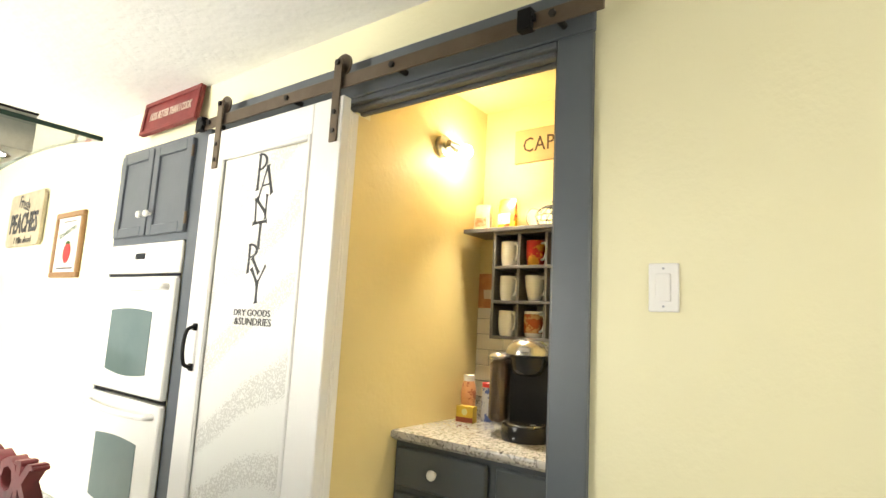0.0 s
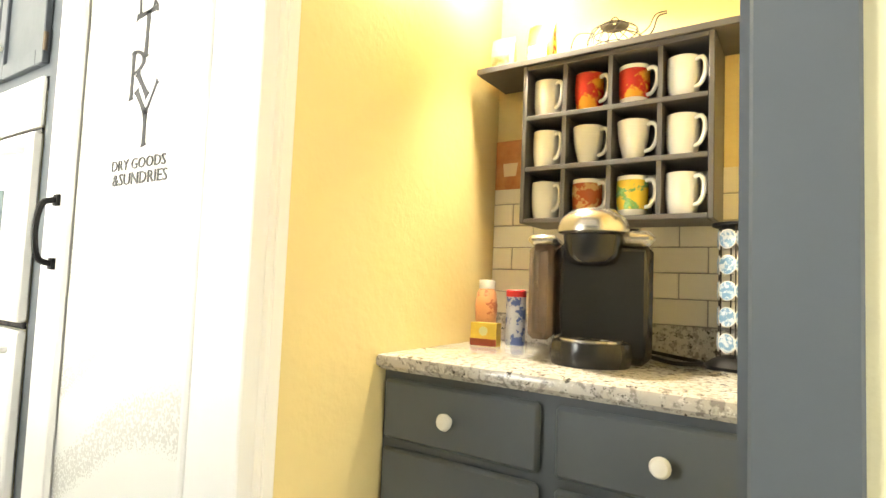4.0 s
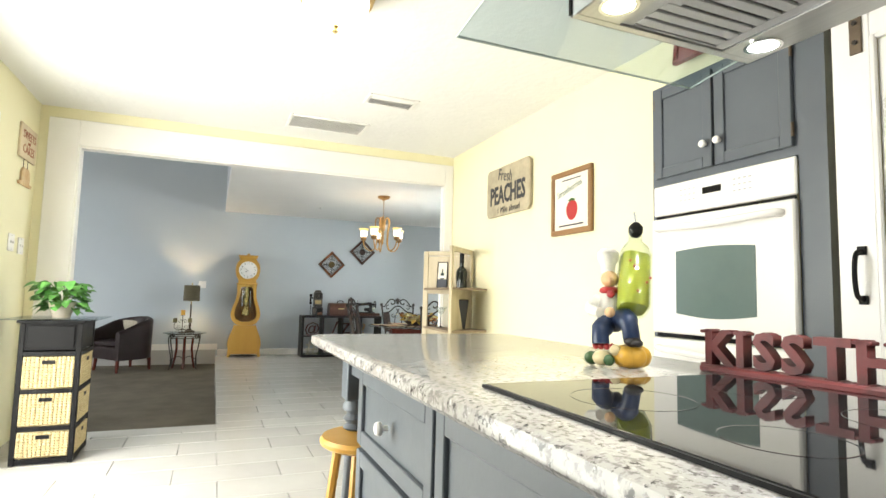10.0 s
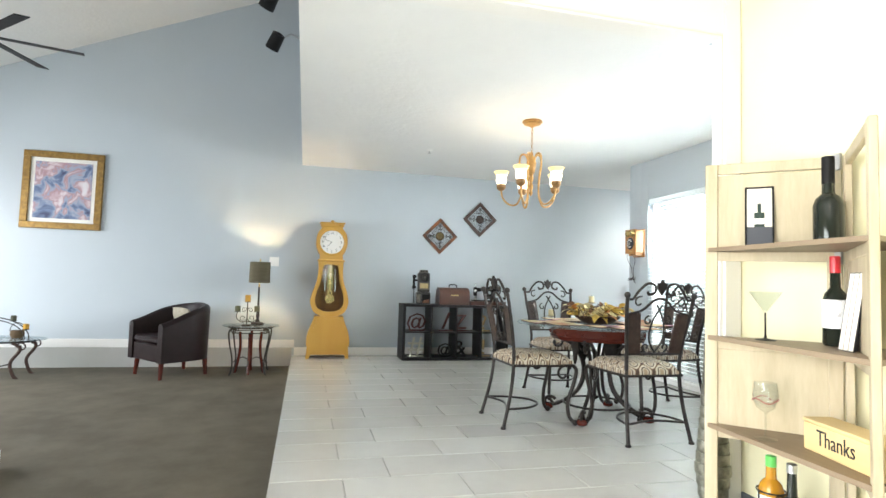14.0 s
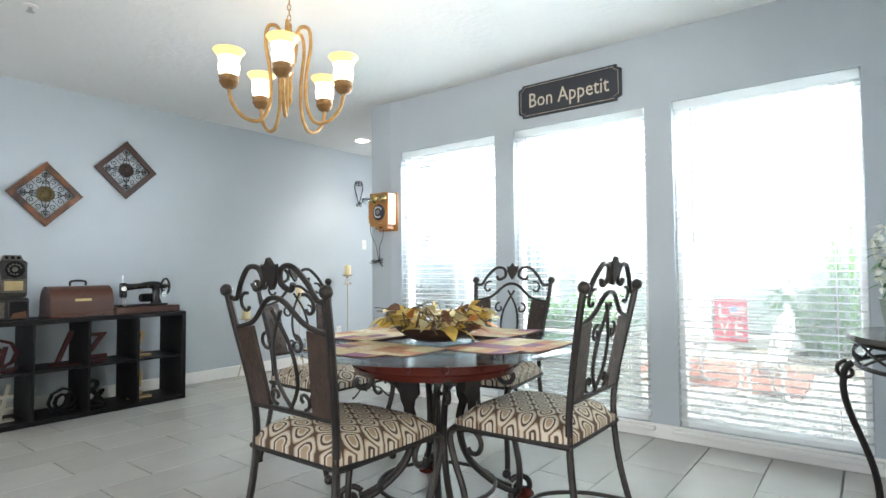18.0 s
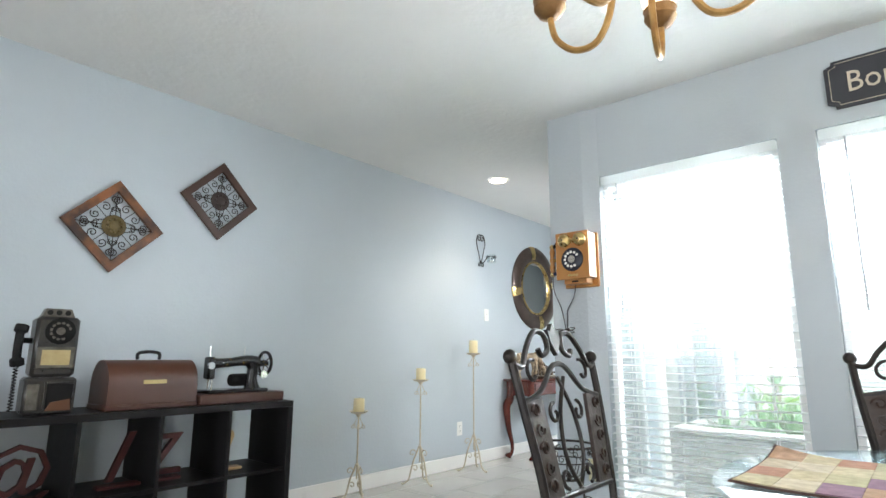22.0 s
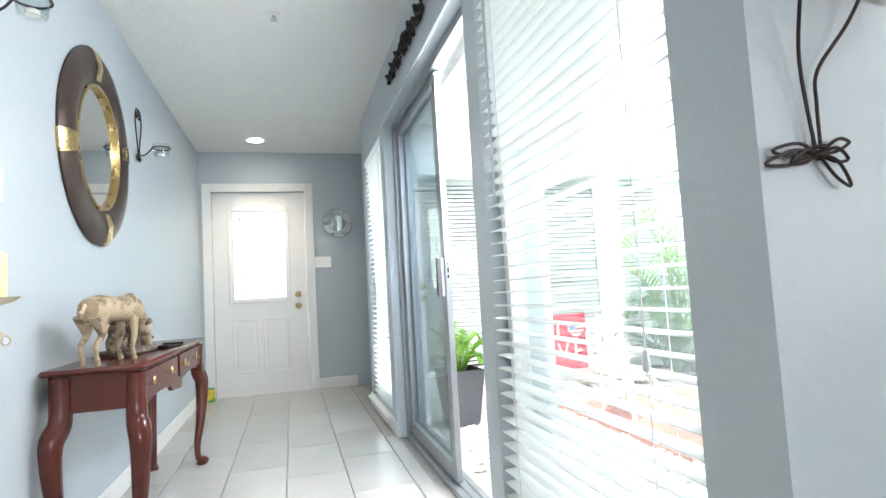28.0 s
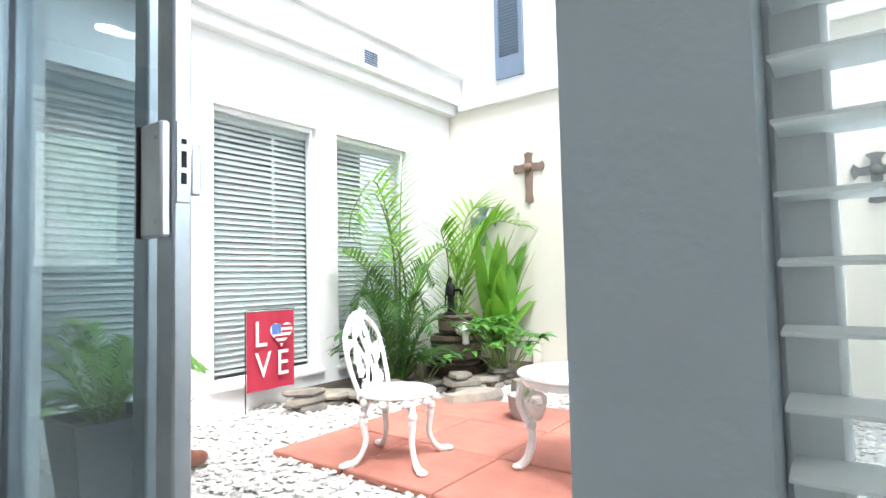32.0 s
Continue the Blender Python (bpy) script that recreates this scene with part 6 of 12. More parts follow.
part("worn_word", Geo().box(0.24, -0.0195, -0.014, 0.37, -0.018, 0.016, 0.0004), M_PALE, pk, "worn routed word")
for x in (-0.48, 0.48):
    part("screw", Geo().cyl((x, -0.022, 0), (x, -0.018, 0), 0.012, seg=10), M_IRON, pk)
switch_plate(pose(-5.52, YS + 0.0005, 1.37, 0, 0, 180), 2, "white double toggle light switch")
switch_plate(pose(-5.72, YS + 0.0005, 1.36, 0, 0, 180), 2, "white double toggle light switch")

# run of cabinets along the south wall
sb = thing("base_cabinet", pose(-2.40, YS, 0), "slate grey base cabinet beside the patio doors", "cabinet")
part("body", Geo().box(0, 0.02, 0.1, 3.6, 0.60, 0.872).box(0.05, 0.02, 0, 3.55, 0.54, 0.1), M_GREY, sb)
for i in range(6):
    a, b = 0.02 + i * 0.595, 0.60 + i * 0.595
    g = shaker(sb, -b, 0.66, -a, 0.85, -0.60, "drawer_front")
    g.matrix_local = pose(0, 0, 0, 0, 0, 180)
    g = shaker(sb, -b, 0.12, -a, 0.645, -0.60, "door")
    g.matrix_local = pose(0, 0, 0, 0, 0, 180)
tagged(part("side_countertop", slab_top(-2.435, YS + 0.018, 1.4, -1.31, IZ), M_GRAN, None), "speckled granite countertop along the patio wall", "countertop")

# wall cabinets above that run, with a display board on their crown
wcb = thing("wall_cabinet", pose(-2.30, YS, 0), "slate grey wall cabinet with a dark crown moulding", "cabinet")
part("body", Geo().box(0, 0.004, 1.38, 3.55, 0.31, 2.12, 0.002), M_GREY, wcb)
for i in range(8):
    d = shaker(wcb, -(0.44 + i * 0.44), 1.40, -(0.012 + i * 0.44), 2.10, -0.31, "door")
    d.matrix_local = pose(0, 0, 0, 0, 0, 180)
    hx_ = 0.012 if i == 0 else None
    if hx_:
        for z in (1.5, 2.0):
            part("hinge", Geo().cyl((hx_ - 0.004, 0.325, z - 0.028), (hx_ - 0.004, 0.325, z + 0.028), 0.006, seg=8), M_BRONZE, wcb)
part("crown", Geo().box(-0.012, 0.004, 2.12, 3.56, 0.335, 2.15, 0.006).box(-0.035, 0.004, 2.15, 3.58, 0.36, 2.185, 0.008), M_GREY, wcb, "stepped crown moulding")
db = thing("display_board", pose(-2.42, YS, 2.186), "white board with a grey edge lying on the wall cabinets", "shelf board")
# light reflected on the underside is put into the panel's white
part("panel", Geo().box(0.012, 0.004, 0, 3.6, 0.398, 0.03), M_WHITE, db)
part("edge_strip", Geo().box(0, 0.004, -0.002, 0.0115, 0.41, 0.034, 0.002).box(0.0115, 0.3985, -0.002, 3.6, 0.41, 0.034, 0.002), M_GREY, db, "grey edge strip")


# ---- coffee pantry ----
PC = 0.912
pc = thing("base_cabinet", pose(-1.535, 1.82, 0), "slate grey pantry cabinet with two drawers over doors", "cabinet")
part("body", Geo().box(0.037, 0.0, 0.1, 1.128, 0.555, PC - 0.04).box(0.04, 0.06, 0, 1.11, 0.53, 0.1), M_GREY, pc)
for a, b in ((0.05, 0.475), (0.51, 0.965)):
    d = slab(pc, a, 0.70, b, 0.85)
    knob(d, ((a + b) / 2 - 0.012, -0.02, 0.775), r=0.019)
    d = slab(pc, a, 0.13, b, 0.68, bev=0.014)
    knob(d, ((b - 0.04) if a < 0.3 else (a + 0.04), -0.02, 0.56), r=0.019)
M_PGRAN = granite()
M_PGRAN.name = "warm granite"
tagged(part("pantry_countertop", slab_top(PWX + 0.002, 1.78, -0.424, 2.386, PC, 0.04, 0.02, (0, 0, 0, 0)), M_PGRAN, None), "speckled beige granite counter in the pantry", "countertop")
tagged(part("backsplash_lip", Geo().box(PWX + 0.003, 2.365, PC, -0.425, 2.388, PC + 0.09, 0.003), M_PGRAN, None), "granite upstand behind the pantry counter", "backsplash")
# subway tiles
gb = structure("wall_pantry_backsplash", Geo().box(PWX + 0.001, 2.382, PC + 0.09, -0.421, 2.3895, 1.435), M_GROUT, "backsplash of white subway tiles with dark joints", "wall")
M_SUBWAY = mat("ivory glazed subway tile", (0.76, 0.73, 0.64), 0.14, second=(0.71, 0.68, 0.58), scale=5, mix=0.6, vary=0.05, rvar=0.03)
me = Geo().box(0, -0.005, 0, 0.149, 0, 0.0715, 0.002).mesh("tile")
me.materials.append(M_SUBWAY)
for r in range(6):
    off = 0.0 if r % 2 else 0.076
    for c in range(9):
        x = PWX + 0.001 - off + c * 0.152
        if x < PWX - 0.08 or x > -0.58:
            continue
        o = new("tile", me)
        o.parent = gb
        o.location = (max(x, PWX + 0.002), 2.382, PC + 0.092 + r * 0.0745)
        if x < PWX:
            o.scale[0] = 0.48
# mug rack
RX0, RX1, RZ0, RZ1, RD = -1.312, -0.78, 1.285, 1.768, 0.195
M_RACK = mat("dark grey painted rack", (0.10, 0.094, 0.09), 0.4, second=(0.075, 0.07, 0.066), scale=6, mix=0.6, stretch=(0.2, 1, 1))
rk = thing("mug_rack", pose(RX0, 2.388, RZ0), "dark grey wooden cubby rack with twelve coffee mugs", "rack")
w, h = RX1 - RX0, RZ1 - RZ0
part("back_panel", Geo().box(0, -0.008, 0, w, 0, h), M_RACK, rk)
for x in (0, w - 0.014):
    part("side_panel", Geo().box(x, -RD, 0, x + 0.014, -0.008, h, 0.002), M_RACK, rk)
for i in range(4):
    z = i * (h - 0.014) / 3
    part("shelf", Geo().box(0.014, -RD, z, w - 0.014, -0.008, z + 0.014, 0.002), M_RACK, rk)
for i in range(3):
    x = w * (i + 1) / 4 - 0.006
    for j in range(3):
        z = j * (h - 0.014) / 3
        part("divider", Geo().box(x, -RD + 0.004, z + 0.014, x + 0.012, -0.008, z + (h - 0.014) / 3), M_RACK, rk)
tagged(part("top_shelf", Geo().box(PWX + 0.025, 2.185, RZ1 + 0.001, -0.424, 2.388, RZ1 + 0.02, 0.002), M_RACK, None), "dark grey shelf board above the mug rack", "shelf")


def mug(m, material, label, tapered=False, print_=None):
    root = thing("coffee_mug", m, label, "mug", "mugs in the rack")
    pr = [(0.001, 0), (0.024, 0), (0.027, 0.006), (0.033, 0.03), (0.041, 0.065), (0.0445, 0.112), (0.041, 0.112), (0.037, 0.065), (0.028, 0.02), (0.001, 0.012)] if tapered else [(0.001, 0), (0.031, 0), (0.037, 0.008), (0.0415, 0.04), (0.0425, 0.075), (0.0415, 0.112), (0.038, 0.112), (0.039, 0.05), (0.033, 0.014), (0.001, 0.01)]
    part("cup", Geo().lathe(pr, seg=26, cap=False), material, root)
    part("handle", Geo().tube(bez([(0.038, 0, 0.098), (0.058, 0, 0.1), (0.07, 0, 0.082), (0.068, 0, 0.052), (0.055, 0, 0.03), (0.036, 0, 0.026)], 4), 0.0058, 8), M_PORCELAIN, root)
    if print_:
        part("printed_band", Geo().lathe([(0.0402, 0.018), (0.0422, 0.04), (0.0432, 0.075), (0.0424, 0.1)], seg=26, cap=False), print_, root)
    return root


M_MUGRED = mat("red glazed mug", (0.45, 0.03, 0.02), 0.2, second=(0.62, 0.30, 0.03), scale=14, mix=0.9, sharp=(0.5, 0.56))
M_MUGYEL = mat("yellow printed glaze", (0.7, 0.5, 0.06), 0.25, second=(0.12, 0.35, 0.12), scale=30, mix=0.9, sharp=(0.52, 0.56))
M_MUGBRN = mat("brown red printed glaze", (0.35, 0.08, 0.03), 0.25, second=(0.5, 0.3, 0.12), scale=26, mix=0.9, sharp=(0.5, 0.55))
cw_ = (w - 0.014) / 4
layout = [["w", "b", "g", "w"], ["w", "t", "t", "w"], ["w", "r", "o", "w"]]
for j in range(3):
    for i in range(4):
        k = layout[j][i]
        z = RZ0 + j * (h - 0.014) / 3 + 0.0145
        x = RX0 + 0.007 + cw_ * (i + 0.5) - 0.012
        m = pose(x, 2.388 - RD + 0.056, z, 0, 0, {"w": -28, "t": -20}.get(k, -22) + 4 * ((i * 7 + j * 3) % 3 - 1))
        if k == "w":
            mug(m, M_PORCELAIN, "plain white porcelain coffee mug")
        elif k == "t":
            mug(m, M_PORCELAIN, "tapered white porcelain coffee mug", True)
        elif k == "r":
            mug(m, M_MUGRED, "red mug printed with a yellow cup")
        elif k == "o":
            mug(m, M_PORCELAIN, "white mug with an orange printed band", False, M_MUGRED)
        elif k == "b":
            mug(m, M_PORCELAIN, "white mug with a brown coffee print", False, M_MUGBRN)
        else:
            mug(m, M_PORCELAIN, "white mug with a yellow and green print", False, M_MUGYEL)


def bag(m, material, label, w=0.085, h=0.14, d=0.05):
    root = thing("coffee_bag", m, label, "bag")
    n = 8
    g = Geo()
    rings = [(0, 1, 1), (0.02, 1.03, 1.05), (0.5, 1.0, 0.95), (0.8, 0.96, 0.6), (0.93, 0.98, 0.16), (1.0, 0.95, 0.08)]
    for t, a, b in rings:
        for k in range(n):
            c, s = math.cos(2 * math.pi * (k + 0.5) / n), math.sin(2 * math.pi * (k + 0.5) / n)
            g.v.append((max(-1, min(1, c * 1.2)) * w / 2 * a, max(-1, min(1, s * 1.2)) * d / 2 * b, h * t + 0.003 * math.sin(k * 2.3 + t * 9)))
    for r in range(len(rings) - 1):
        g.f += [(r * n + k, r * n + (k + 1) % n, (r + 1) * n + (k + 1) % n, (r + 1) * n + k) for k in range(n)]
    g.f += [tuple(range(n))[::-1], tuple((len(rings) - 1) * n + k for k in range(n))]
    part("pouch", g, material, root, angle=50)
    part("label_patch", Geo().box(-w * 0.36, -d * 0.54, h * 0.2, w * 0.36, -d * 0.5, h * 0.52, 0.001), mat("printed bag label", (0.55, 0.18, 0.06), 0.5, second=(0.75, 0.66, 0.5), scale=24, mix=0.9), root)
    return root


ST = RZ1 + 0.02
bag(pose(-1.44, 2.30, ST, 0, 0, 4), mat("cream foil coffee bag", (0.72, 0.62, 0.44), 0.35, second=(0.6, 0.42, 0.2), scale=14, mix=0.7), "cream and orange coffee bag")
bag(pose(-1.305, 2.305, ST, 0, 0, -5), mat("yellow red foil bag", (0.72, 0.48, 0.04), 0.22, second=(0.48, 0.04, 0.02), scale=9, mix=0.95, sharp=(0.5, 0.56), bump=0.3, bscale=30), "shiny yellow and red coffee bag", 0.095, 0.16, 0.055)
tp = thing("wire_teapot", pose(-1.07, 2.305, ST), "openwork black wire teapot basket", "basket")
g = Geo()
prof = [(0.045, 0.0), (0.072, 0.025), (0.08, 0.05), (0.068, 0.08), (0.04, 0.098)]
for r, z in prof:
    g.tube([(r * math.cos(a * 0.3927), r * math.sin(a * 0.3927), z + 0.002) for a in range(16)], 0.0017, 5, True)
for k in range(14):
    a = 2 * math.pi * k / 14
    g.tube([(r * math.cos(a + 0.25 * i), r * math.sin(a + 0.25 * i), z + 0.002) for i, (r, z) in enumerate(prof)], 0.0014, 4)
part("wire_body", g, M_IRON, tp)
part("wire_handle", Geo().tube(bez([(-0.06, 0, 0.09), (-0.115, 0, 0.10), (-0.135, 0, 0.05), (-0.10, 0, 0.01), (-0.06, 0, 0.02)], 6), 0.002, 5), M_IRON, tp)
part("wire_spout", Geo().tube(bez([(0.075, 0, 0.035), (0.11, 0, 0.06), (0.125, 0, 0.1), (0.15, 0, 0.105)], 6), 0.0025, 5).tube(bez([(0.07, 0, 0.055), (0.1, 0, 0.075), (0.118, 0, 0.108), (0.15, 0, 0.112)], 6), 0.002, 5), M_IRON, tp)
part("lid_loop", Geo().tube([(0.012 * math.cos(a), 0, 0.115 + 0.014 * math.sin(a)) for a in [i * 0.52 for i in range(12)]], 0.0018, 5, True).lathe([(0.04, 0.098), (0.02, 0.106), (0.004, 0.108)], seg=12, cap=False), M_IRON, tp)
cs = thing("cappuccino_sign", pose(-0.985, 2.388, 2.225), "tan wooden sign reading cappuccino", "sign")
part("board", Geo().box(-0.335, -0.012, -0.085, 0.335, 0, 0.085, 0.003), mat("tan stained board", (0.50, 0.36, 0.17), 0.6, second=(0.4, 0.28, 0.12), scale=5, mix=0.7, stretch=(0.2, 1, 1)), cs)
lettering("lettering", "CAPPUCCINO", 0.105, mat("dark brown lettering", (0.06, 0.035, 0.02), 0.6), cs, pose(0, -0.013, 0.0, *FACE["-y"]), narrow=0.84, space=1.05)
pq = thing("wall_plaque", pose(-1.447, 2.385, 1.512), "small terracotta coffee cup plaque", "plaque")
part("tile_plate", Geo().box(-0.05, -0.01, -0.085, 0.05, 0, 0.085, 0.002), mat("terracotta print", (0.42, 0.14, 0.05), 0.5, second=(0.6, 0.3, 0.12), scale=16, mix=0.8), pq)
part("cup_motif", Geo().prism([(-0.025, -0.03), (0.02, -0.03), (0.026, 0.015), (-0.03, 0.015)], 0.001, pose(0.01, -0.0115, -0.01)), mat("cream cup print", (0.72, 0.6, 0.42), 0.5), pq)
# wall sconce on the pantry side wall
sx, sy, sz = PWX, 2.015, 2.15
sn = thing("wall_spotlight", pose(sx, sy, sz), "brushed nickel wall spotlight with a bare glowing bulb", "lamp")
part("backplate", Geo().lathe([(0.052, 0), (0.052, 0.02), (0.045, 0.026)], seg=28, m=pose(0, 0, 0, 0, 90, 0)), M_STEEL, sn)
part("swivel", Geo().cyl((0.02, 0, 0), (0.055, 0.01, 0.0), 0.011).cyl((0.05, -0.02, 0.004), (0.06, 0.045, -0.004), 0.018, 0.02), M_STEEL, sn)
part("bulb", Geo().ball((0.075, 0.085, -0.01), 0.034, 16, 10), mat("glowing warm bulb", (1, 0.95, 0.85), 0.4, emit=(1.0, 0.82, 0.5), power=22), sn, "glowing warm bulb")
lamp("pantry_bulb", "POINT", pose(sx + 0.15, sy + 0.10, sz - 0.02), 0.85, (1.0, 0.92, 0.74), 0.04)
lamp("pantry_spot", "SPOT", look((sx + 0.16, sy + 0.10, sz - 0.03), (sx + 0.75, sy + 0.12, 0.9)), 17, (1.0, 0.91, 0.72), 0.04).data.spot_size = radians(100)
# coffee machine
M_CM = mat("black coffee maker plastic", (0.015, 0.015, 0.016), 0.22, second=(0.02, 0.02, 0.021), scale=10, rvar=0.05)
M_SILV = mat("satin silver plastic", (0.55, 0.53, 0.49), 0.25, 0.9, second=(0.48, 0.46, 0.42), scale=4)
cm = thing("coffee_maker", pose(-1.045, 2.09, PC, 0, 0, 15) @ Matrix.Diagonal((1.1, 1.1, 1.12, 1)), "black and silver single cup coffee maker on the counter", "coffee maker")
part("body", Geo().box(-0.085, -0.04, 0.0, 0.13, 0.16, 0.27, 0.02), M_CM, cm)
part("base", Geo().lathe([(0.085, 0), (0.09, 0.02), (0.085, 0.05), (0.075, 0.052)], (0.0, -0.055, 0), 28), M_CM, cm)
part("drip_tray", Geo().lathe([(0.07, 0.052), (0.07, 0.056)], (0.0, -0.055, 0), 24), M_SILV, cm)
part("brew_head", Geo().lathe([(0.035, 0.215), (0.05, 0.222), (0.06, 0.24), (0.066, 0.28), (0.06, 0.29)], (0.0, -0.055, 0), 24), M_CM, cm)
part("lid", Geo().lathe([(0.066, 0.283), (0.078, 0.288), (0.079, 0.298), (0.072, 0.318), (0.048, 0.338), (0.001, 0.346)], (0.0, -0.055, 0), 28, cap=False).box(-0.06, -0.04, 0.268, 0.055, 0.12, 0.30, 0.012), M_SILV, cm, "satin silver lid")
part("control_panel", Geo().box(0.03, -0.045, 0.262, 0.133, 0.163, 0.296, 0.014), M_SILV, cm)
part("button", Geo().cyl((0.085, -0.01, 0.29), (0.085, -0.012, 0.304), 0.016, seg=14), M_CM, cm)
part("water_tank", Geo().box(-0.145, -0.05, 0.045, -0.088, 0.14, 0.26, 0.012), mat("smoky water tank", (0.42, 0.32, 0.27), 0.08, trans=0.7), cm, "smoky translucent water tank")
part("tank_lid", Geo().box(-0.148, -0.055, 0.26, -0.08, 0.145, 0.285, 0.01), M_SILV, cm)
part("power_cord", Geo().tube(bez([(0.12, 0.13, 0.02), (0.2, 0.14, 0.008), (0.24, 0.06, 0.008), (0.18, 0.02, 0.008), (0.13, 0.08, 0.012)], 8), 0.005, 6), M_BLACK, cm)


def bottle(name, m, prof, body, label, cap=None, cap_prof=None, band=None, band_prof=None, category="bottle", capname="cap", liquid=None, liq=None):
    root = thing(name, m, label, category)
    part("bottle" if name != "bottle" else "glass_body", Geo().lathe(prof, seg=22), body, root)
    if cap:
        part(capname, Geo().lathe(cap_prof, seg=18), cap, root)
    if band:
        part("label_wrap", Geo().lathe(band_prof, seg=22, cap=False), band, root)
    return root


bottle("creamer_bottle", pose(-1.44, 2.24, PC), [(0.034, 0), (0.037, 0.01), (0.033, 0.07), (0.036, 0.12), (0.03, 0.16), (0.022, 0.175)], mat("peach creamer wrap", (0.62, 0.30, 0.14), 0.35, second=(0.35, 0.1, 0.05), scale=22, mix=0.9, sharp=(0.52, 0.57)), "peach coloured plastic creamer bottle", M_PORCELAIN, [(0.026, 0.172), (0.026, 0.198), (0.02, 0.2)])
bottle("sugar_canister", pose(-1.355, 2.28, PC), [(0.03, 0), (0.031, 0.01), (0.031, 0.15)], mat("blue white sugar wrap", (0.55, 0.58, 0.66), 0.4, second=(0.05, 0.1, 0.35), scale=26, mix=0.95, sharp=(0.5, 0.54)), "white and blue sugar canister with a red lid", mat("red plastic lid", (0.5, 0.03, 0.03), 0.3), [(0.032, 0.15), (0.032, 0.168), (0.028, 0.172)], category="canister")
tb = thing("tea_box", pose(-1.40, 2.17, PC, 0, 0, 6), "small yellow and brown sweetener box", "box")
part("carton", Geo().box(-0.042, -0.02, 0, 0.042, 0.02, 0.07, 0.001), mat("yellow printed card", (0.65, 0.47, 0.06), 0.5, second=(0.5, 0.3, 0.05), scale=20), tb)
part("printed_band", Geo().box(-0.0425, -0.0208, 0.001, 0.0425, -0.02, 0.022), mat("brown printed card", (0.25, 0.05, 0.02), 0.5), tb)
part("emblem", Geo().lathe([(0.014, 0), (0.014, 0.001)], seg=14, m=pose(0, -0.02, 0.045, 90)), mat("pale green print", (0.6, 0.62, 0.3), 0.5), tb)
cr = thing("pod_carousel", pose(-0.72, 2.25, PC), "black wire carousel full of blue coffee pods", "carousel")
part("base", Geo().lathe([(0.08, 0), (0.085, 0.008), (0.07, 0.02), (0.05, 0.03)], seg=28), M_BLACK, cr)
part("column", Geo().cyl((0, 0, 0.02), (0, 0, 0.36), 0.008), M_IRON, cr)
part("top_ring", Geo().lathe([(0.05, 0.35), (0.07, 0.355), (0.07, 0.362), (0.03, 0.365)], seg=24), M_BLACK, cr)
M_POD = mat("blue printed pod foil", (0.16, 0.30, 0.48), 0.3, second=(0.6, 0.66, 0.7), scale=70, mix=0.9, sharp=(0.5, 0.56))
for k in range(8):
    a = radians(45 * k + 12)
    part("wire_rail", Geo().cyl((0.055 * math.cos(a + 0.39), 0.055 * math.sin(a + 0.39), 0.03), (0.055 * math.cos(a + 0.39), 0.055 * math.sin(a + 0.39), 0.355), 0.002, seg=5), M_IRON, cr)
    for j in range(5):
        mm = Matrix.Translation((0.052 * math.cos(a), 0.052 * math.sin(a), 0.065 + 0.064 * j)) @ Matrix.Rotation(a, 4, "Z") @ Matrix.Rotation(radians(90), 4, "Y")
        p = part("coffee_pod", Geo().lathe([(0.014, -0.035), (0.022, 0.0), (0.025, 0.0), (0.025, 0.003), (0.022, 0.0035)], seg=14, m=mm), M_PORCELAIN, cr)
        part("foil_lid", Geo().lathe([(0.001, 0.0042), (0.0225, 0.004)], seg=14, m=mm, cap=False), M_POD, p)


# ---- folding shelf beside the opening ----
EL, EF, EH, ET = Vector((-5.70, 1.06)), Vector((-5.0, 1.02)), Vector((-5.40, 1.385)), Vector((-5.12, 1.405))
ETZ, EZ = 1.485, (1.155, 0.815, 0.48, 0.13)
et = thing("folding_shelf", pose(-5.4, 1.15, 0), "whitewashed wooden folding corner shelf with four shelves", "shelf")
def eloc(p, z):
    return (p.x + 5.4, p.y - 1.15, z)
def screen(a, b, solid):
    """Posts, rails and boarded fields from a to b."""
    d = (b - a).normalized()
    turn = Matrix.Translation(eloc(a, 0)) @ Matrix.Rotation(math.atan2(d.y, d.x), 4, "Z")
    l = (b - a).length
    for x in (0, l - 0.045):
        part("post", Geo().box(x, -0.012, 0, x + 0.045, 0.012, ETZ, 0.003, m=turn), M_WASHED, et)
    zs = [ETZ] + list(EZ)
    for z in (ETZ - 0.04, *[q - 0.05 for q in EZ]):
        part("rail", Geo().box(0.045, -0.009, z, l - 0.045, 0.009, z + 0.04, 0.002, m=turn), M_WASHED, et)
    for i in solid:
        part("panel", Geo().box(0.045, -0.004, zs[i + 1] - 0.01, l - 0.045, 0.004, zs[i] - 0.045, m=turn), M_WASHED, et)
screen(EL, EH, (0, 2))
screen(EF, EH + Vector((0.02, 0.0)), (1,))
M_SHELFW = mat("brown stained board", (0.27, 0.20, 0.13), 0.5, second=(0.19, 0.14, 0.09), scale=5, mix=0.7, stretch=(0.15, 1, 1))
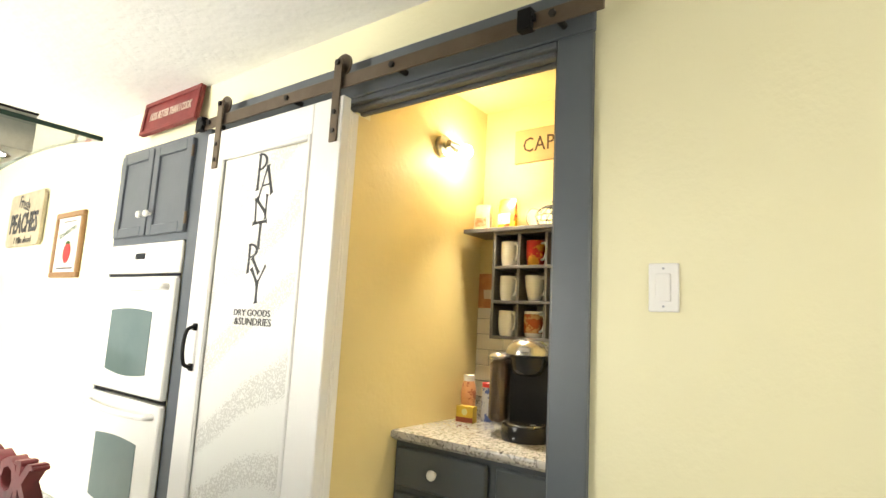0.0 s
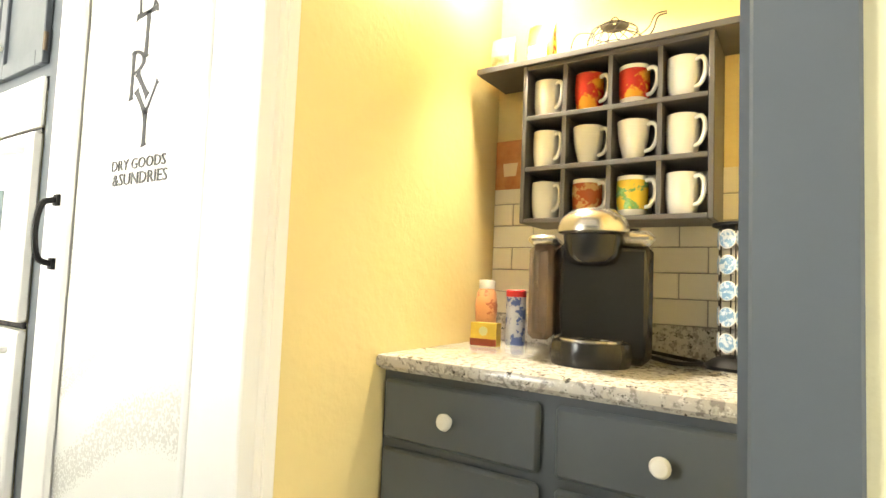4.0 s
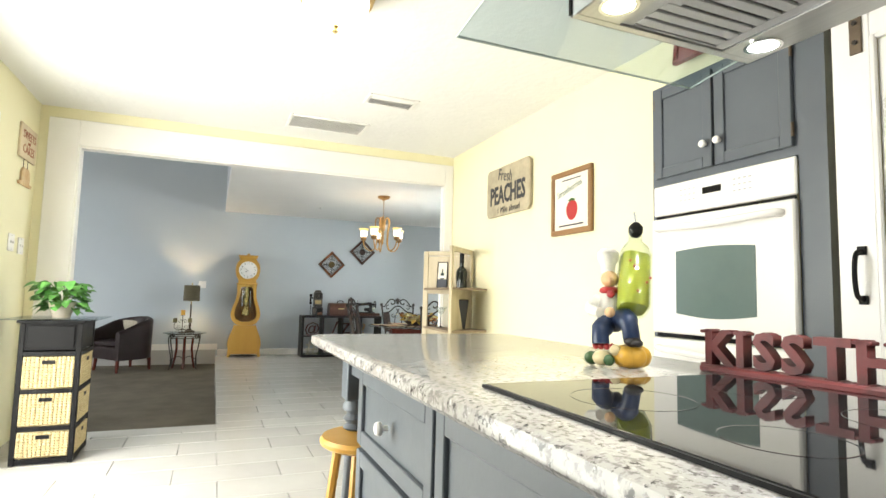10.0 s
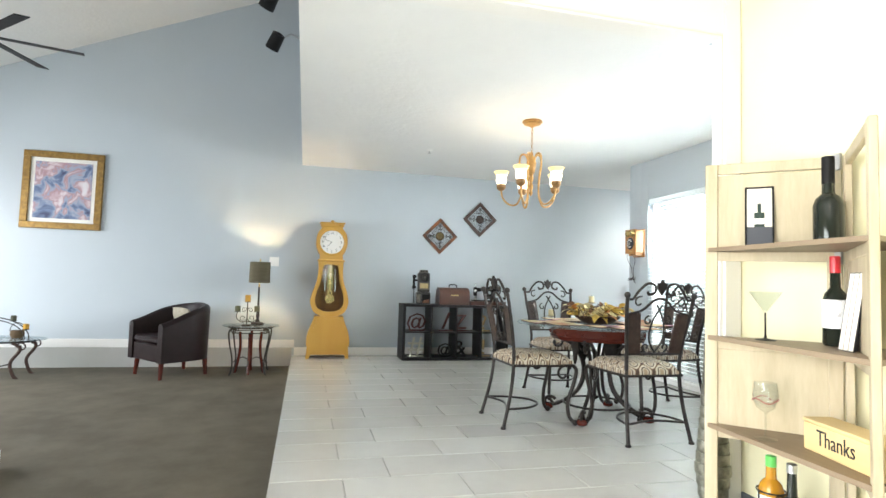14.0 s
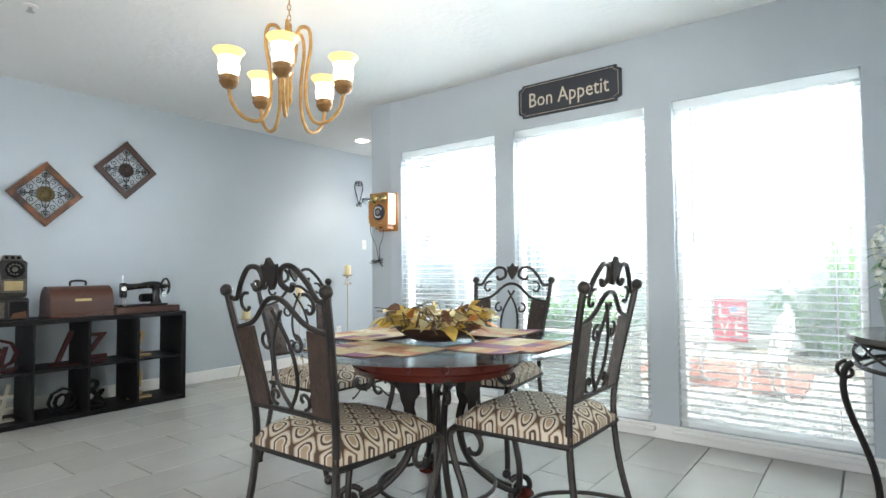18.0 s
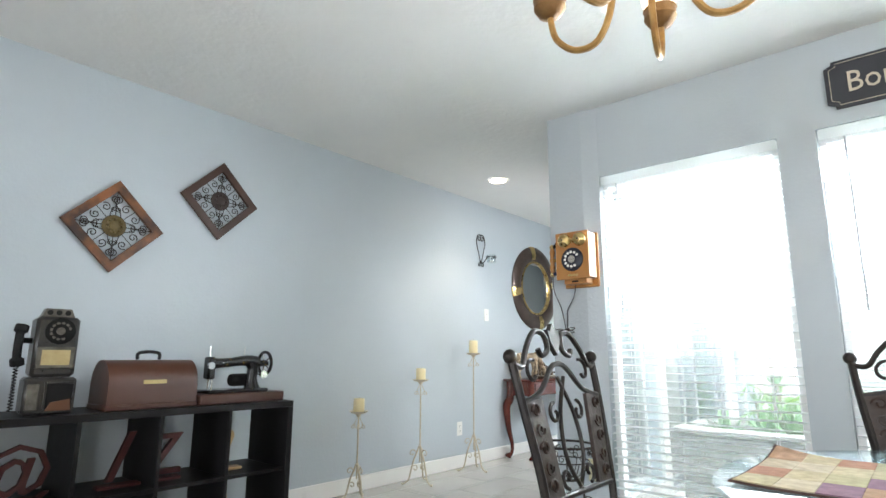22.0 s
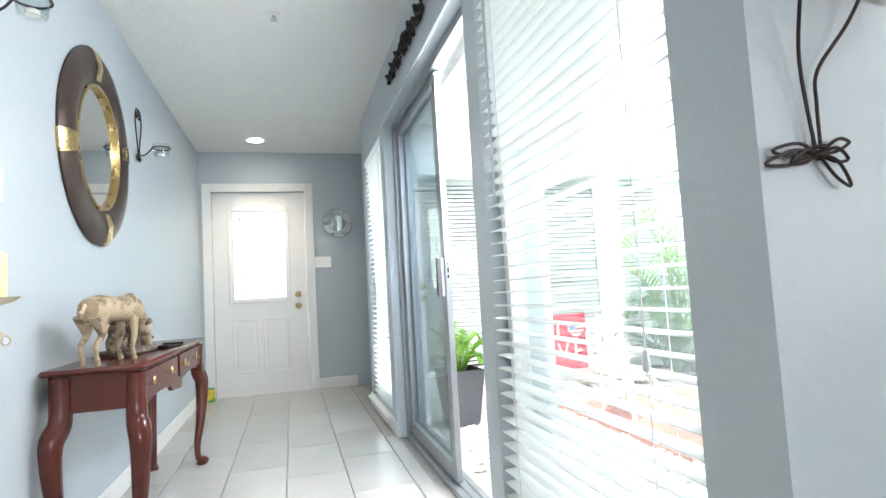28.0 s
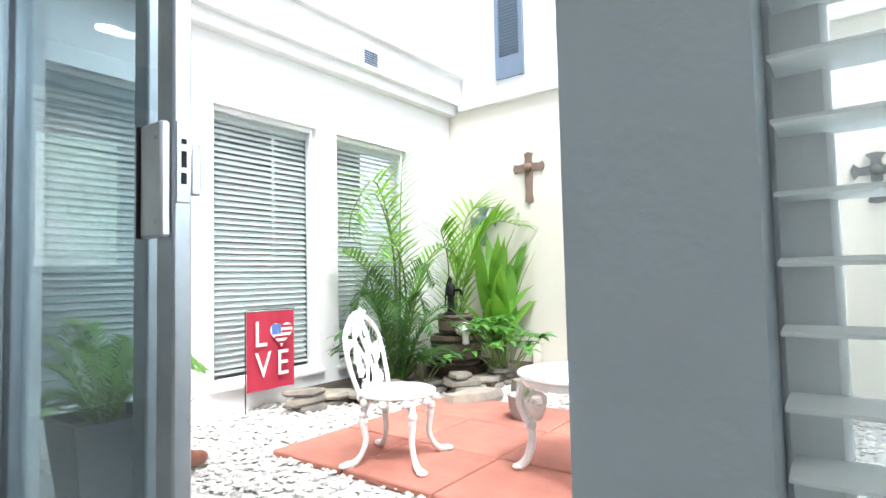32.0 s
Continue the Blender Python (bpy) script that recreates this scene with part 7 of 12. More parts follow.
for z in EZ:
    n = [eloc(p, z - 0.016) for p in (EL, EF, ET, EH)]
    u = [(x, y, z) for x, y, _ in n]
    part("shelf_board", Geo().add(n + u, [(3, 2, 1, 0), (4, 5, 6, 7)] + [(i, (i + 1) % 4, 4 + (i + 1) % 4, 4 + i) for i in range(4)]), M_SHELFW, et, smooth=False)
    part("hinge", Geo().box(EH.x + 5.4 - 0.014, EH.y - 1.15 - 0.026, z + 0.28, EH.x + 5.4 + 0.016, EH.y - 1.15 - 0.012, z + 0.34, 0.002), M_STEEL, et)

# bottles, glasses and boxes on it
def bottle(name, at, turn, h, r, material, label, cap, capm, lab=None, neck=0.3, lz=(0.16, 0.42)):
    root = thing(name, pose(*at, 0, 0, turn), label, "bottle")
    sh = h * (1 - neck)
    part("body", Geo().lathe([(r * 0.85, 0), (r, 0.008), (r, sh * 0.78), (r * 0.82, sh * 0.92), (r * 0.42, sh * 1.02), (r * 0.36, h * 0.97), (r * 0.38, h)], seg=20), material, root)
    part("cap", Geo().lathe([(r * 0.42, h * (1 - cap)), (r * 0.42, h + 0.002), (r * 0.3, h + 0.004)], seg=16), capm, root)
    if lab:
        part("label", Geo().lathe([(r + 0.001, h * lz[0]), (r + 0.001, h * lz[1])], seg=20, cap=False), lab, root)
    return root
M_DARKGLASS = mat("dark green bottle glass", (0.012, 0.016, 0.012), 0.08, second=(0.018, 0.02, 0.014), rvar=0.02)
M_LABEL = mat("white paper label", (0.75, 0.74, 0.72), 0.6, second=(0.45, 0.42, 0.42), scale=60, mix=0.8, sharp=(0.55, 0.6))
bottle("champagne_bottle", (-5.36, 1.28, EZ[0]), 0, 0.31, 0.047, M_DARKGLASS, "dark champagne bottle with a swirl on its side", 0.3, M_BLACK, None, 0.42)
bottle("wine_bottle", (-5.33, 1.27, EZ[1]), 0, 0.30, 0.038, M_DARKGLASS, "dark wine bottle with red capsule and white label", 0.18, mat("red foil capsule", (0.5, 0.02, 0.03), 0.3), M_LABEL, 0.36, (0.2, 0.52))
bf = thing("bottle_picture", pose(-5.548, 1.172, EZ[0], -6, 0, 47), "small black framed picture of a wine bottle", "picture")
part("frame", Geo().box(-0.048, 0, 0, -0.042, 0.012, 0.235).box(0.042, 0, 0, 0.048, 0.012, 0.235).box(-0.042, 0, 0, 0.042, 0.012, 0.006).box(-0.042, 0, 0.229, 0.042, 0.012, 0.235), M_BLACK, bf)
part("print", Geo().box(-0.042, 0.004, 0.08, 0.042, 0.01, 0.229), M_PAPER, bf)
part("lower_field", Geo().box(-0.042, 0.003, 0.006, 0.042, 0.009, 0.08), mat("grey print field", (0.06, 0.065, 0.08), 0.6), bf)
part("painted_bottle", Geo().box(-0.017, 0.002, 0.08, 0.017, 0.004, 0.135, 0.0005).box(-0.006, 0.002, 0.135, 0.006, 0.004, 0.17), mat("dark green ink", (0.02, 0.04, 0.03), 0.6), bf)
part("painted_label", Geo().box(-0.017, 0.001, 0.09, 0.017, 0.0025, 0.112), M_LABEL, bf)
def stem_glass(at, prof, label, foot=0.036, h0=0.09, dark=False):
    root = thing("stem_glass", pose(*at), label, "glass")
    part("bowl", Geo().lathe(prof, (0, 0, h0), 20, cap=False), M_CUPC, root)
    part("stem", Geo().lathe([(foot, 0), (foot, 0.002), (0.006, 0.008), (0.003, 0.02), (0.003, h0)], seg=18), M_BLACK if dark else M_CUPC, root)
    return root
M_CUPC = glass("clear stemware glass", (0.93, 0.95, 0.95))
stem_glass((-5.505, 1.155, EZ[1]), [(0.004, 0), (0.055, 0.075), (0.053, 0.075), (0.003, 0.004)], "clear martini glass with a dark stem", 0.034, 0.10, True)
wg = stem_glass((-5.45, 1.10, EZ[2]), [(0.004, 0), (0.03, 0.02), (0.042, 0.06), (0.036, 0.105), (0.034, 0.105), (0.04, 0.06), (0.028, 0.023)], "tall clear wine glass on a shelf")
part("painted_swirl", Geo().tube([(0.0405 * math.cos(a), 0.0405 * math.sin(a), 0.135 + 0.007 * math.sin(3 * a)) for a in [k * 0.2618 for k in range(24)]], 0.0016, 5, True), mat("dark red glass paint", (0.25, 0.02, 0.03), 0.4), wg, "painted red swirl round the bowl")
g = Geo()
for k in range(3):
    o = thing("dark_book", pose(-5.255 + 0.024 * k, 1.22 - 0.01 * k, EZ[1], 0, 8, 30), "slim dark grey hardback book standing on end", "book", "dark books on the shelf")
    part("cover", Geo().box(-0.008, -0.07, 0, 0.008, 0.07, 0.245, 0.002), mat("charcoal book cloth", (0.04, 0.042, 0.055), 0.6), o)
    part("pages", Geo().box(-0.006, -0.071, 0.003, 0.006, -0.068, 0.242), M_PAPER, o)
tk = thing("wooden_box", pose(-5.175, 1.16, EZ[2], 0, 0, -13), "pale wooden gift box with dark script lettering", "box")
M_PINEBOX = mat("pale yellow pine", (0.72, 0.55, 0.28), 0.5, second=(0.62, 0.44, 0.2), scale=6, mix=0.7, stretch=(0.2, 1, 1))
part("case", Geo().box(-0.165, -0.048, 0, 0.185, 0.048, 0.09, 0.003), M_PINEBOX, tk)
part("lid", Geo().box(-0.168, -0.051, 0.0905, 0.188, 0.051, 0.102, 0.003), M_PINEBOX, tk)
lettering("lettering", "Thanks", 0.07, M_INK, tk, pose(-0.02, -0.0495, 0.05, 90, 0, 0), 0.0008, narrow=0.8)
wc = thing("bicycle_bottle_cart", pose(-5.42, 1.13, EZ[3], 0, 0, -8), "black wire cart with spoked wheels holding bottles", "wine rack")
for x, y in ((-0.13, -0.05), (-0.13, 0.05), (0.12, -0.06), (0.12, 0.06)):
    o = part("wheel", Geo().tube([(x + 0.04 * math.cos(a), y, 0.042 + 0.04 * math.sin(a)) for a in [2 * math.pi * i / 20 for i in range(20)]], 0.003, 5, True), M_IRON, wc)
    for k in range(4):
        a = math.pi * k / 4
        part("spoke", Geo().cyl((x - 0.04 * math.cos(a), y, 0.042 - 0.04 * math.sin(a)), (x + 0.04 * math.cos(a), y, 0.042 + 0.04 * math.sin(a)), 0.0013, seg=4), M_IRON, o)
for x in (-0.045, 0.055):
    for z in (0.06, 0.17):
        part("bottle_ring", Geo().tube([(x + 0.046 * math.cos(a), 0.046 * math.sin(a), z) for a in [2 * math.pi * i / 20 for i in range(20)]], 0.003, 5, True), M_IRON, wc)
    for s in (-1, 1):
        part("upright", Geo().cyl((x, s * 0.046, 0.03), (x, s * 0.046, 0.17), 0.0025, seg=5), M_IRON, wc)
part("frame_bar", Geo().tube(bez([(-0.13, 0, 0.042), (-0.09, 0, 0.025), (0.09, 0, 0.025), (0.12, 0, 0.042), (0.16, 0, 0.08), (0.15, 0, 0.1)], 5), 0.0035, 6), M_IRON, wc)
bottle("tequila_bottle", (-5.465, 1.137, EZ[3] + 0.03), 0, 0.255, 0.041, mat("amber liquor in glass", (0.62, 0.30, 0.02), 0.06, second=(0.55, 0.24, 0.015), trans=0.35, rvar=0.02), "amber liquor bottle with a bright green cap", 0.13, mat("green plastic cap", (0.12, 0.5, 0.10), 0.35), mat("pale blue label", (0.62, 0.72, 0.72), 0.6, second=(0.16, 0.38, 0.42), scale=40, mix=0.8, sharp=(0.56, 0.6)), 0.3, (0.1, 0.5))
bottle("wine_bottle", (-5.365, 1.122, EZ[3] + 0.03), 0, 0.26, 0.038, M_DARKGLASS, "dark wine bottle with a pink collar and label", 0.1, M_STEEL, M_LABEL, 0.4, (0.12, 0.42))
bottle("small_bottle", (-5.22, 1.10, EZ[3]), 0, 0.13, 0.028, M_CUPC, "small clear glass bottle with a cork", 0.14, M_OAK, None, 0.3)


# ---- living room ----
M_GILT = mat("antique gilt frame", (0.33, 0.20, 0.055), 0.38, 0.55, second=(0.16, 0.09, 0.03), scale=22, mix=0.8, bump=0.4, bscale=60)
def painting_mat():
    m = mat("blurred floral painting", (0.2, 0.2, 0.3), 0.5)
    nt, b = m.node_tree, m.node_tree.nodes["Principled BSDF"]
    tc = nt.nodes.new("ShaderNodeTexCoord")
    n = nt.nodes.new("ShaderNodeTexNoise")
    n.inputs["Scale"].default_value, n.inputs["Detail"].default_value, n.inputs["Distortion"].default_value = 6.5, 3, 0.8
    r = nt.nodes.new("ShaderNodeValToRGB")
    cols = ((0.28, (0.04, 0.05, 0.11)), (0.40, (0.13, 0.18, 0.30)), (0.47, (0.30, 0.34, 0.44)), (0.53, (0.36, 0.22, 0.24)), (0.60, (0.55, 0.45, 0.48)), (0.70, (0.62, 0.6, 0.62)))
    while len(r.color_ramp.elements) < len(cols):
        r.color_ramp.elements.new(0.5)
    for e, (q, c) in zip(r.color_ramp.elements, cols):
        e.position, e.color = q, (*c, 1)
    nt.links.new(tc.outputs["Object"], n.inputs["Vector"])
    nt.links.new(n.outputs["Fac"], r.inputs[0])
    nt.links.new(r.outputs[0], b.inputs["Base Color"])
    return m

framed("framed_painting", pose(XB + 0.001, -3.255, 1.915, 0, 0, 90), 0.83, 0.90, 0.075, M_GILT, painting_mat(), "floral still life painting in a heavy gilt frame", 0.045, 0.045)

# tub armchair
ac = thing("tub_armchair", pose(-10.6, -1.86, SUNK, 0, 0, 40), "dark brown leather tub armchair with tapered legs", "armchair")
def tub(r0, r1, n=26):
    """Curved back that runs forward into straight arms with sloping tops."""
    g = Geo()
    for i in range(n + 1):
        q = i / n
        top = 0.60 + 0.20 * math.sin(math.pi * q) ** 1.3
        if q < 0.25 or q > 0.75:
            u = q / 0.25 if q < 0.25 else (1 - q) / 0.25
            sx_, c, y_ = (1 if q < 0.25 else -1), 1.0, -0.33 * (1 - u)
            ring_at = lambda r: (sx_ * r, y_)
        else:
            a = math.pi * (q - 0.25) / 0.5
            ring_at = lambda r: (r * math.cos(a), r * math.sin(a) * 0.95)
        ring = [(r1, 0.20), (r1 * 1.01, 0.42), (r1 * 1.02, top - 0.03), (r1 - 0.015, top), ((r0 + r1) / 2, top + 0.012), (r0 + 0.015, top), (r0, top - 0.03), (r0, 0.20)]
        g.v += [(*ring_at(r), z) for r, z in ring]
    k = 8
    for i in range(n):
        g.f += [(i * k + j, i * k + (j + 1) % k, (i + 1) * k + (j + 1) % k, (i + 1) * k + j) for j in range(k)]
    g.f += [tuple(range(k)), tuple(n * k + j for j in range(k))[::-1]]
    return g
part("backrest", tub(0.27, 0.36), M_LEATHER, ac)
part("seat_cushion", Geo().box(-0.266, -0.325, 0.385, 0.266, 0.2, 0.465, 0.025), M_LEATHER, ac)
part("front_rail", Geo().box(-0.268, -0.318, 0.20, 0.268, 0.15, 0.383, 0.012), M_LEATHER, ac)
for x, y in ((-0.26, -0.27), (0.26, -0.27), (-0.22, 0.24), (0.22, 0.24)):
    part("leg", Geo().cyl((x, y, 0.20), (x * 1.05, y * 1.05, 0.0), 0.028, 0.018, 8), M_MAHOG, ac)
pw = thing("throw_pillow", pose(-10.66, -1.83, SUNK + 0.466, 0, 0, 40), "cream speckled throw pillow on the armchair", "pillow")
g = Geo()
for i in range(9):
    for j in range(9):
        u, v = i / 4 - 1, j / 4 - 1
        b = 0.055 * max(0.0, (1 - u ** 4) * (1 - v ** 4)) ** 0.6
        g.v += [(u * 0.17 * (1 - 0.06 * v * v), b, 0.16 + v * 0.16 * (1 - 0.06 * u * u)), (u * 0.17 * (1 - 0.06 * v * v), -b, 0.16 + v * 0.16 * (1 - 0.06 * u * u))]
for i in range(8):
    for j in range(8):
        a, b, c, d = 2 * (i * 9 + j), 2 * (i * 9 + j + 1), 2 * (i * 9 + 9 + j + 1), 2 * (i * 9 + 9 + j)
        g.f += [(a, b, c, d), (a + 1, d + 1, c + 1, b + 1)]
part("cover", g, mat("cream woven fabric", (0.42, 0.38, 0.30), 0.9, second=(0.25, 0.22, 0.16), scale=40, mix=0.8, bump=0.4), pw, m=pose(0, 0.12, 0.0, 24, 0, 0))
bpy.context.view_layer.update()

# wrought iron end table, table lamp and candelabra
ex, ey = -10.64, -1.055
et = thing("end_table", pose(ex, ey, SUNK), "wrought iron end table with a round glass top", "table")
TT = 0.56
part("glass_top", Geo().lathe([(0.001, TT), (0.315, TT), (0.32, TT + 0.005), (0.315, TT + 0.01), (0.001, TT + 0.01)], seg=36, cap=False), M_TINT, et, "clear round glass top")
part("top_ring", Geo().tube([(0.25 * math.cos(i * 0.2618), 0.25 * math.sin(i * 0.2618), TT - 0.01) for i in range(24)], 0.008, 6, True), M_IRON, et)
part("apron_ring", Geo().tube([(0.21 * math.cos(i * 0.2618), 0.21 * math.sin(i * 0.2618), TT - 0.07) for i in range(24)], 0.006, 6, True), M_IRON, et)
for k in range(4):
    a = radians(45 + 90 * k)
    d = Vector((math.cos(a), math.sin(a), 0))
    pts = bez([(0.20, 0, TT - 0.04), (0.27, 0, TT - 0.02), (0.305, 0, TT - 0.07), (0.285, 0, TT - 0.2), (0.245, 0, 0.2), (0.25, 0, 0.08), (0.285, 0, 0.0)], 6)
    g = Geo().tube([d * p.x + Vector((0, 0, p.z)) for p in pts], 0.009, 7)
    sp = spiral(0.245, TT - 0.055, 0.035, 0.008, 0, 500, 18)
    g.tube([d * p[0] + Vector((0, 0, p[1])) for p in sp], 0.005, 6)
    part("leg", g, M_IRON, et)
for k in range(2):
    a = radians(90 * k)
    d = Vector((math.cos(a), math.sin(a), 0))
    pts = bez([(-0.12, 0, TT - 0.07), (-0.11, 0, 0.3), (-0.15, 0, 0.05), (-0.18, 0, 0.0)], 6)
    for s in (-1, 1):
        part("inner_leg", Geo().tube([d * (p.x * s) + Vector((0, 0, p.z)) for p in pts], 0.016, 8), M_MAHOG, et, "dark mahogany inner leg")
part("stretcher", Geo().tube(bez([(-0.2, 0, 0.13), (-0.08, 0, 0.2), (0, 0, 0.16), (0.08, 0, 0.2), (0.2, 0, 0.13)], 5), 0.006, 6).tube(bez([(0, -0.2, 0.13), (0, -0.08, 0.2), (0, 0, 0.16), (0, 0.08, 0.2), (0, 0.2, 0.13)], 5), 0.006, 6), M_IRON, et)
TZ = SUNK + TT + 0.01
tl = thing("table_lamp", pose(-10.78, -1.0, TZ), "dark metal table lamp with a lit olive drum shade", "lamp")
part("base", Geo().lathe([(0.075, 0), (0.075, 0.015), (0.03, 0.03), (0.014, 0.06), (0.022, 0.1), (0.012, 0.15), (0.011, 0.44)], seg=20), M_IRON, tl)
M_SHADE = mat("olive brown fabric shade", (0.115, 0.10, 0.06), 0.8, second=(0.09, 0.078, 0.045), scale=4, mix=0.6, stretch=(1, 1, 8), bump=0.2)
part("shade", Geo().lathe([(0.122, 0.49), (0.118, 0.74), (0.115, 0.74), (0.119, 0.49)], seg=36, cap=False), M_SHADE, tl, "olive brown fabric drum shade")
part("bulb", Geo().ball((0, 0, 0.58), 0.03, 12, 8), mat("lit lamp bulb", (1, 0.95, 0.85), 0.4, emit=(1, 0.8, 0.5), power=20), tl)
part("neck", Geo().cyl((0, 0, 0.42), (0, 0, 0.55), 0.009).cyl((-0.115, 0, 0.70), (0.115, 0, 0.70), 0.002, seg=5).lathe([(0.004, 0.70), (0.01, 0.765), (0.004, 0.78)], seg=10), M_BRASS, tl)
lamp("table_lamp_bulb", "POINT", pose(-10.78, -1.0, TZ + 0.60), 15, (1.0, 0.70, 0.36), 0.03)
cd_ = thing("candelabra", pose(-10.56, -1.10, TZ, 0, 0, 90), "black scrolled iron candelabra with three candles", "candle holder")
g = Geo().box(-0.05, -0.03, 0, 0.05, 0.03, 0.012, 0.003).cyl((0, 0, 0.01), (0, 0, 0.27), 0.006, seg=8)
part("stem", g, M_IRON, cd_)
for s in (-1, 1):
    g = Geo().tube([Vector((s * p[0], 0, p[1])) for p in spiral(0.045, 0.085, 0.04, 0.01, 200, 640, 22)], 0.004, 6)
    g.tube([Vector((s * p[0], 0, p[1])) for p in spiral(0.035, 0.175, 0.032, 0.008, 180, -240, 18)], 0.004, 6)
    g.tube(bez([(0, 0, 0.05), (s * 0.06, 0, 0.04), (s * 0.115, 0, 0.09), (s * 0.105, 0, 0.155)], 6), 0.005, 6)
    g.lathe([(0.034, 0.155), (0.036, 0.16), (0.01, 0.165)], (s * 0.105, 0, 0), 14)
    part("scroll_arm", g, M_IRON, cd_)
    part("candle", Geo().lathe([(0.03, 0.162), (0.03, 0.22), (0.026, 0.224)], (s * 0.105, 0, 0), 16), mat("dark olive candle", (0.09, 0.09, 0.04), 0.5), cd_, "dark olive pillar candle")
part("drip_pan", Geo().lathe([(0.034, 0.268), (0.036, 0.273), (0.01, 0.278)], seg=14), M_IRON, cd_)
part("candle", Geo().lathe([(0.031, 0.275), (0.031, 0.345), (0.027, 0.35)], seg=16), mat("golden candle wax", (0.5, 0.27, 0.03), 0.5), cd_, "golden yellow pillar candle")
switch_plate(pose(XB + 0.0005, -0.86, 1.18, 0, 0, 90), 2, "white wall plate behind the table lamp")

# coffee table with an arched candle holder
ct = thing("coffee_table", pose(-10.55, -3.72, SUNK), "low wrought iron coffee table with an oval glass top", "table")
CT = 0.40
g = Geo()
g.add([(0.33 * math.cos(i * 0.2094), 0.62 * math.sin(i * 0.2094), z) for z in (CT, CT + 0.01) for i in range(30)], [tuple(range(30))[::-1], tuple(range(30, 60))] + [(i, (i + 1) % 30, 30 + (i + 1) % 30, 30 + i) for i in range(30)])
part("glass_top", g, M_TINT, ct)
part("top_rail", Geo().tube([(0.27 * math.cos(i * 0.2618), 0.52 * math.sin(i * 0.2618), CT - 0.012) for i in range(24)], 0.011, 6, True), M_IRON, ct)
for x in (-0.17, 0.17):
    for y in (-0.38, 0.38):
        s = 1 if y > 0 else -1
        g = Geo().tube(bez([(x, y, CT - 0.015), (x, y + s * 0.08, CT - 0.08), (x, y, 0.18), (x, y + s * 0.03, 0.06), (x, y + s * 0.07, 0.012)], 6), 0.016, 7)
        g.tube([Vector((x, y + s * p[0], p[1])) for p in spiral(0.09, CT - 0.06, 0.05, 0.012, 180, -260, 16)], 0.007, 6)
        part("leg", g, mat("rust brown iron", (0.07, 0.04, 0.03), 0.5, 0.5, second=(0.04, 0.025, 0.02), scale=12), ct)
part("stretcher", Geo().tube(bez([(0.17, -0.38, 0.17), (0.17, -0.15, 0.12), (0.17, 0.15, 0.12), (0.17, 0.38, 0.17)], 5), 0.008, 6), M_IRON, ct)
ah = thing("candle_arch", pose(-10.55, -3.62, SUNK + CT + 0.01), "arched iron holder with olive and gold candles", "candle holder")
arcp = [(0.0, 0.36 * math.cos(radians(a)), 0.22 * math.sin(radians(a))) for a in range(0, 181, 15)]
part("arch", Geo().tube(arcp, 0.006, 6).tube([(0.03, p[1] * 0.92, p[2] * 0.9) for p in arcp], 0.005, 6), M_IRON, ah)
for i, a in enumerate((25, 55, 85, 115, 145)):
    y, z = 0.36 * math.cos(radians(a)), 0.22 * math.sin(radians(a))
    part("cup", Geo().lathe([(0.03, 0), (0.034, 0.006), (0.01, 0.008)], (0, y, z), 12), M_IRON, ah)
    part("candle", Geo().lathe([(0.027, 0.006), (0.027, 0.055), (0.02, 0.06)], (0, y, z), 14), mat("golden wax", (0.5, 0.27, 0.03), 0.5) if i % 2 == 0 else mat("olive wax", (0.07, 0.075, 0.05), 0.5), ah)
bsk = thing("wire_basket", pose(-10.62, -3.4, SUNK + CT + 0.01), "small rustic twig basket with a hoop handle", "basket")
part("bowl", Geo().lathe([(0.05, 0), (0.065, 0.03), (0.06, 0.08), (0.05, 0.08)], seg=16), mat("twig brown", (0.12, 0.08, 0.04), 0.9, second=(0.07, 0.045, 0.02), scale=30, bump=0.8), bsk)
part("handle", Geo().tube([(0, 0.07 * math.cos(radians(a)), 0.07 + 0.09 * math.sin(radians(a))) for a in range(0, 181, 18)], 0.004, 5), M_IRON, bsk)

# ceiling fan and track lights
fx, fy, fz = -9.05, -3.15, 2.9
cf = thing("ceiling_fan", pose(fx, fy, fz), "black ceiling fan on a long downrod", "fan")
part("downrod", Geo().cyl((0, 0, 0.1), (0, 0, vault(fy) - fz - 0.02), 0.015).lathe([(0.07, vault(fy) - fz - 0.03), (0.06, vault(fy) - fz - 0.1), (0.02, vault(fy) - fz - 0.12)], seg=18), M_BLACK, cf)
part("motor", Geo().lathe([(0.04, -0.09), (0.1, -0.07), (0.12, -0.01), (0.11, 0.06), (0.05, 0.1)], seg=26), M_BLACK, cf)
for k in range(6):
    a = radians(46 + 60 * k)
    mm = Matrix.Rotation(a, 4, "Z") @ Matrix.Rotation(radians(10), 4, "X")
    part("blade", Geo().box(0.1, -0.055, -0.004, 0.72, 0.055, 0.004, 0.003, m=mm), M_BLACK, cf)
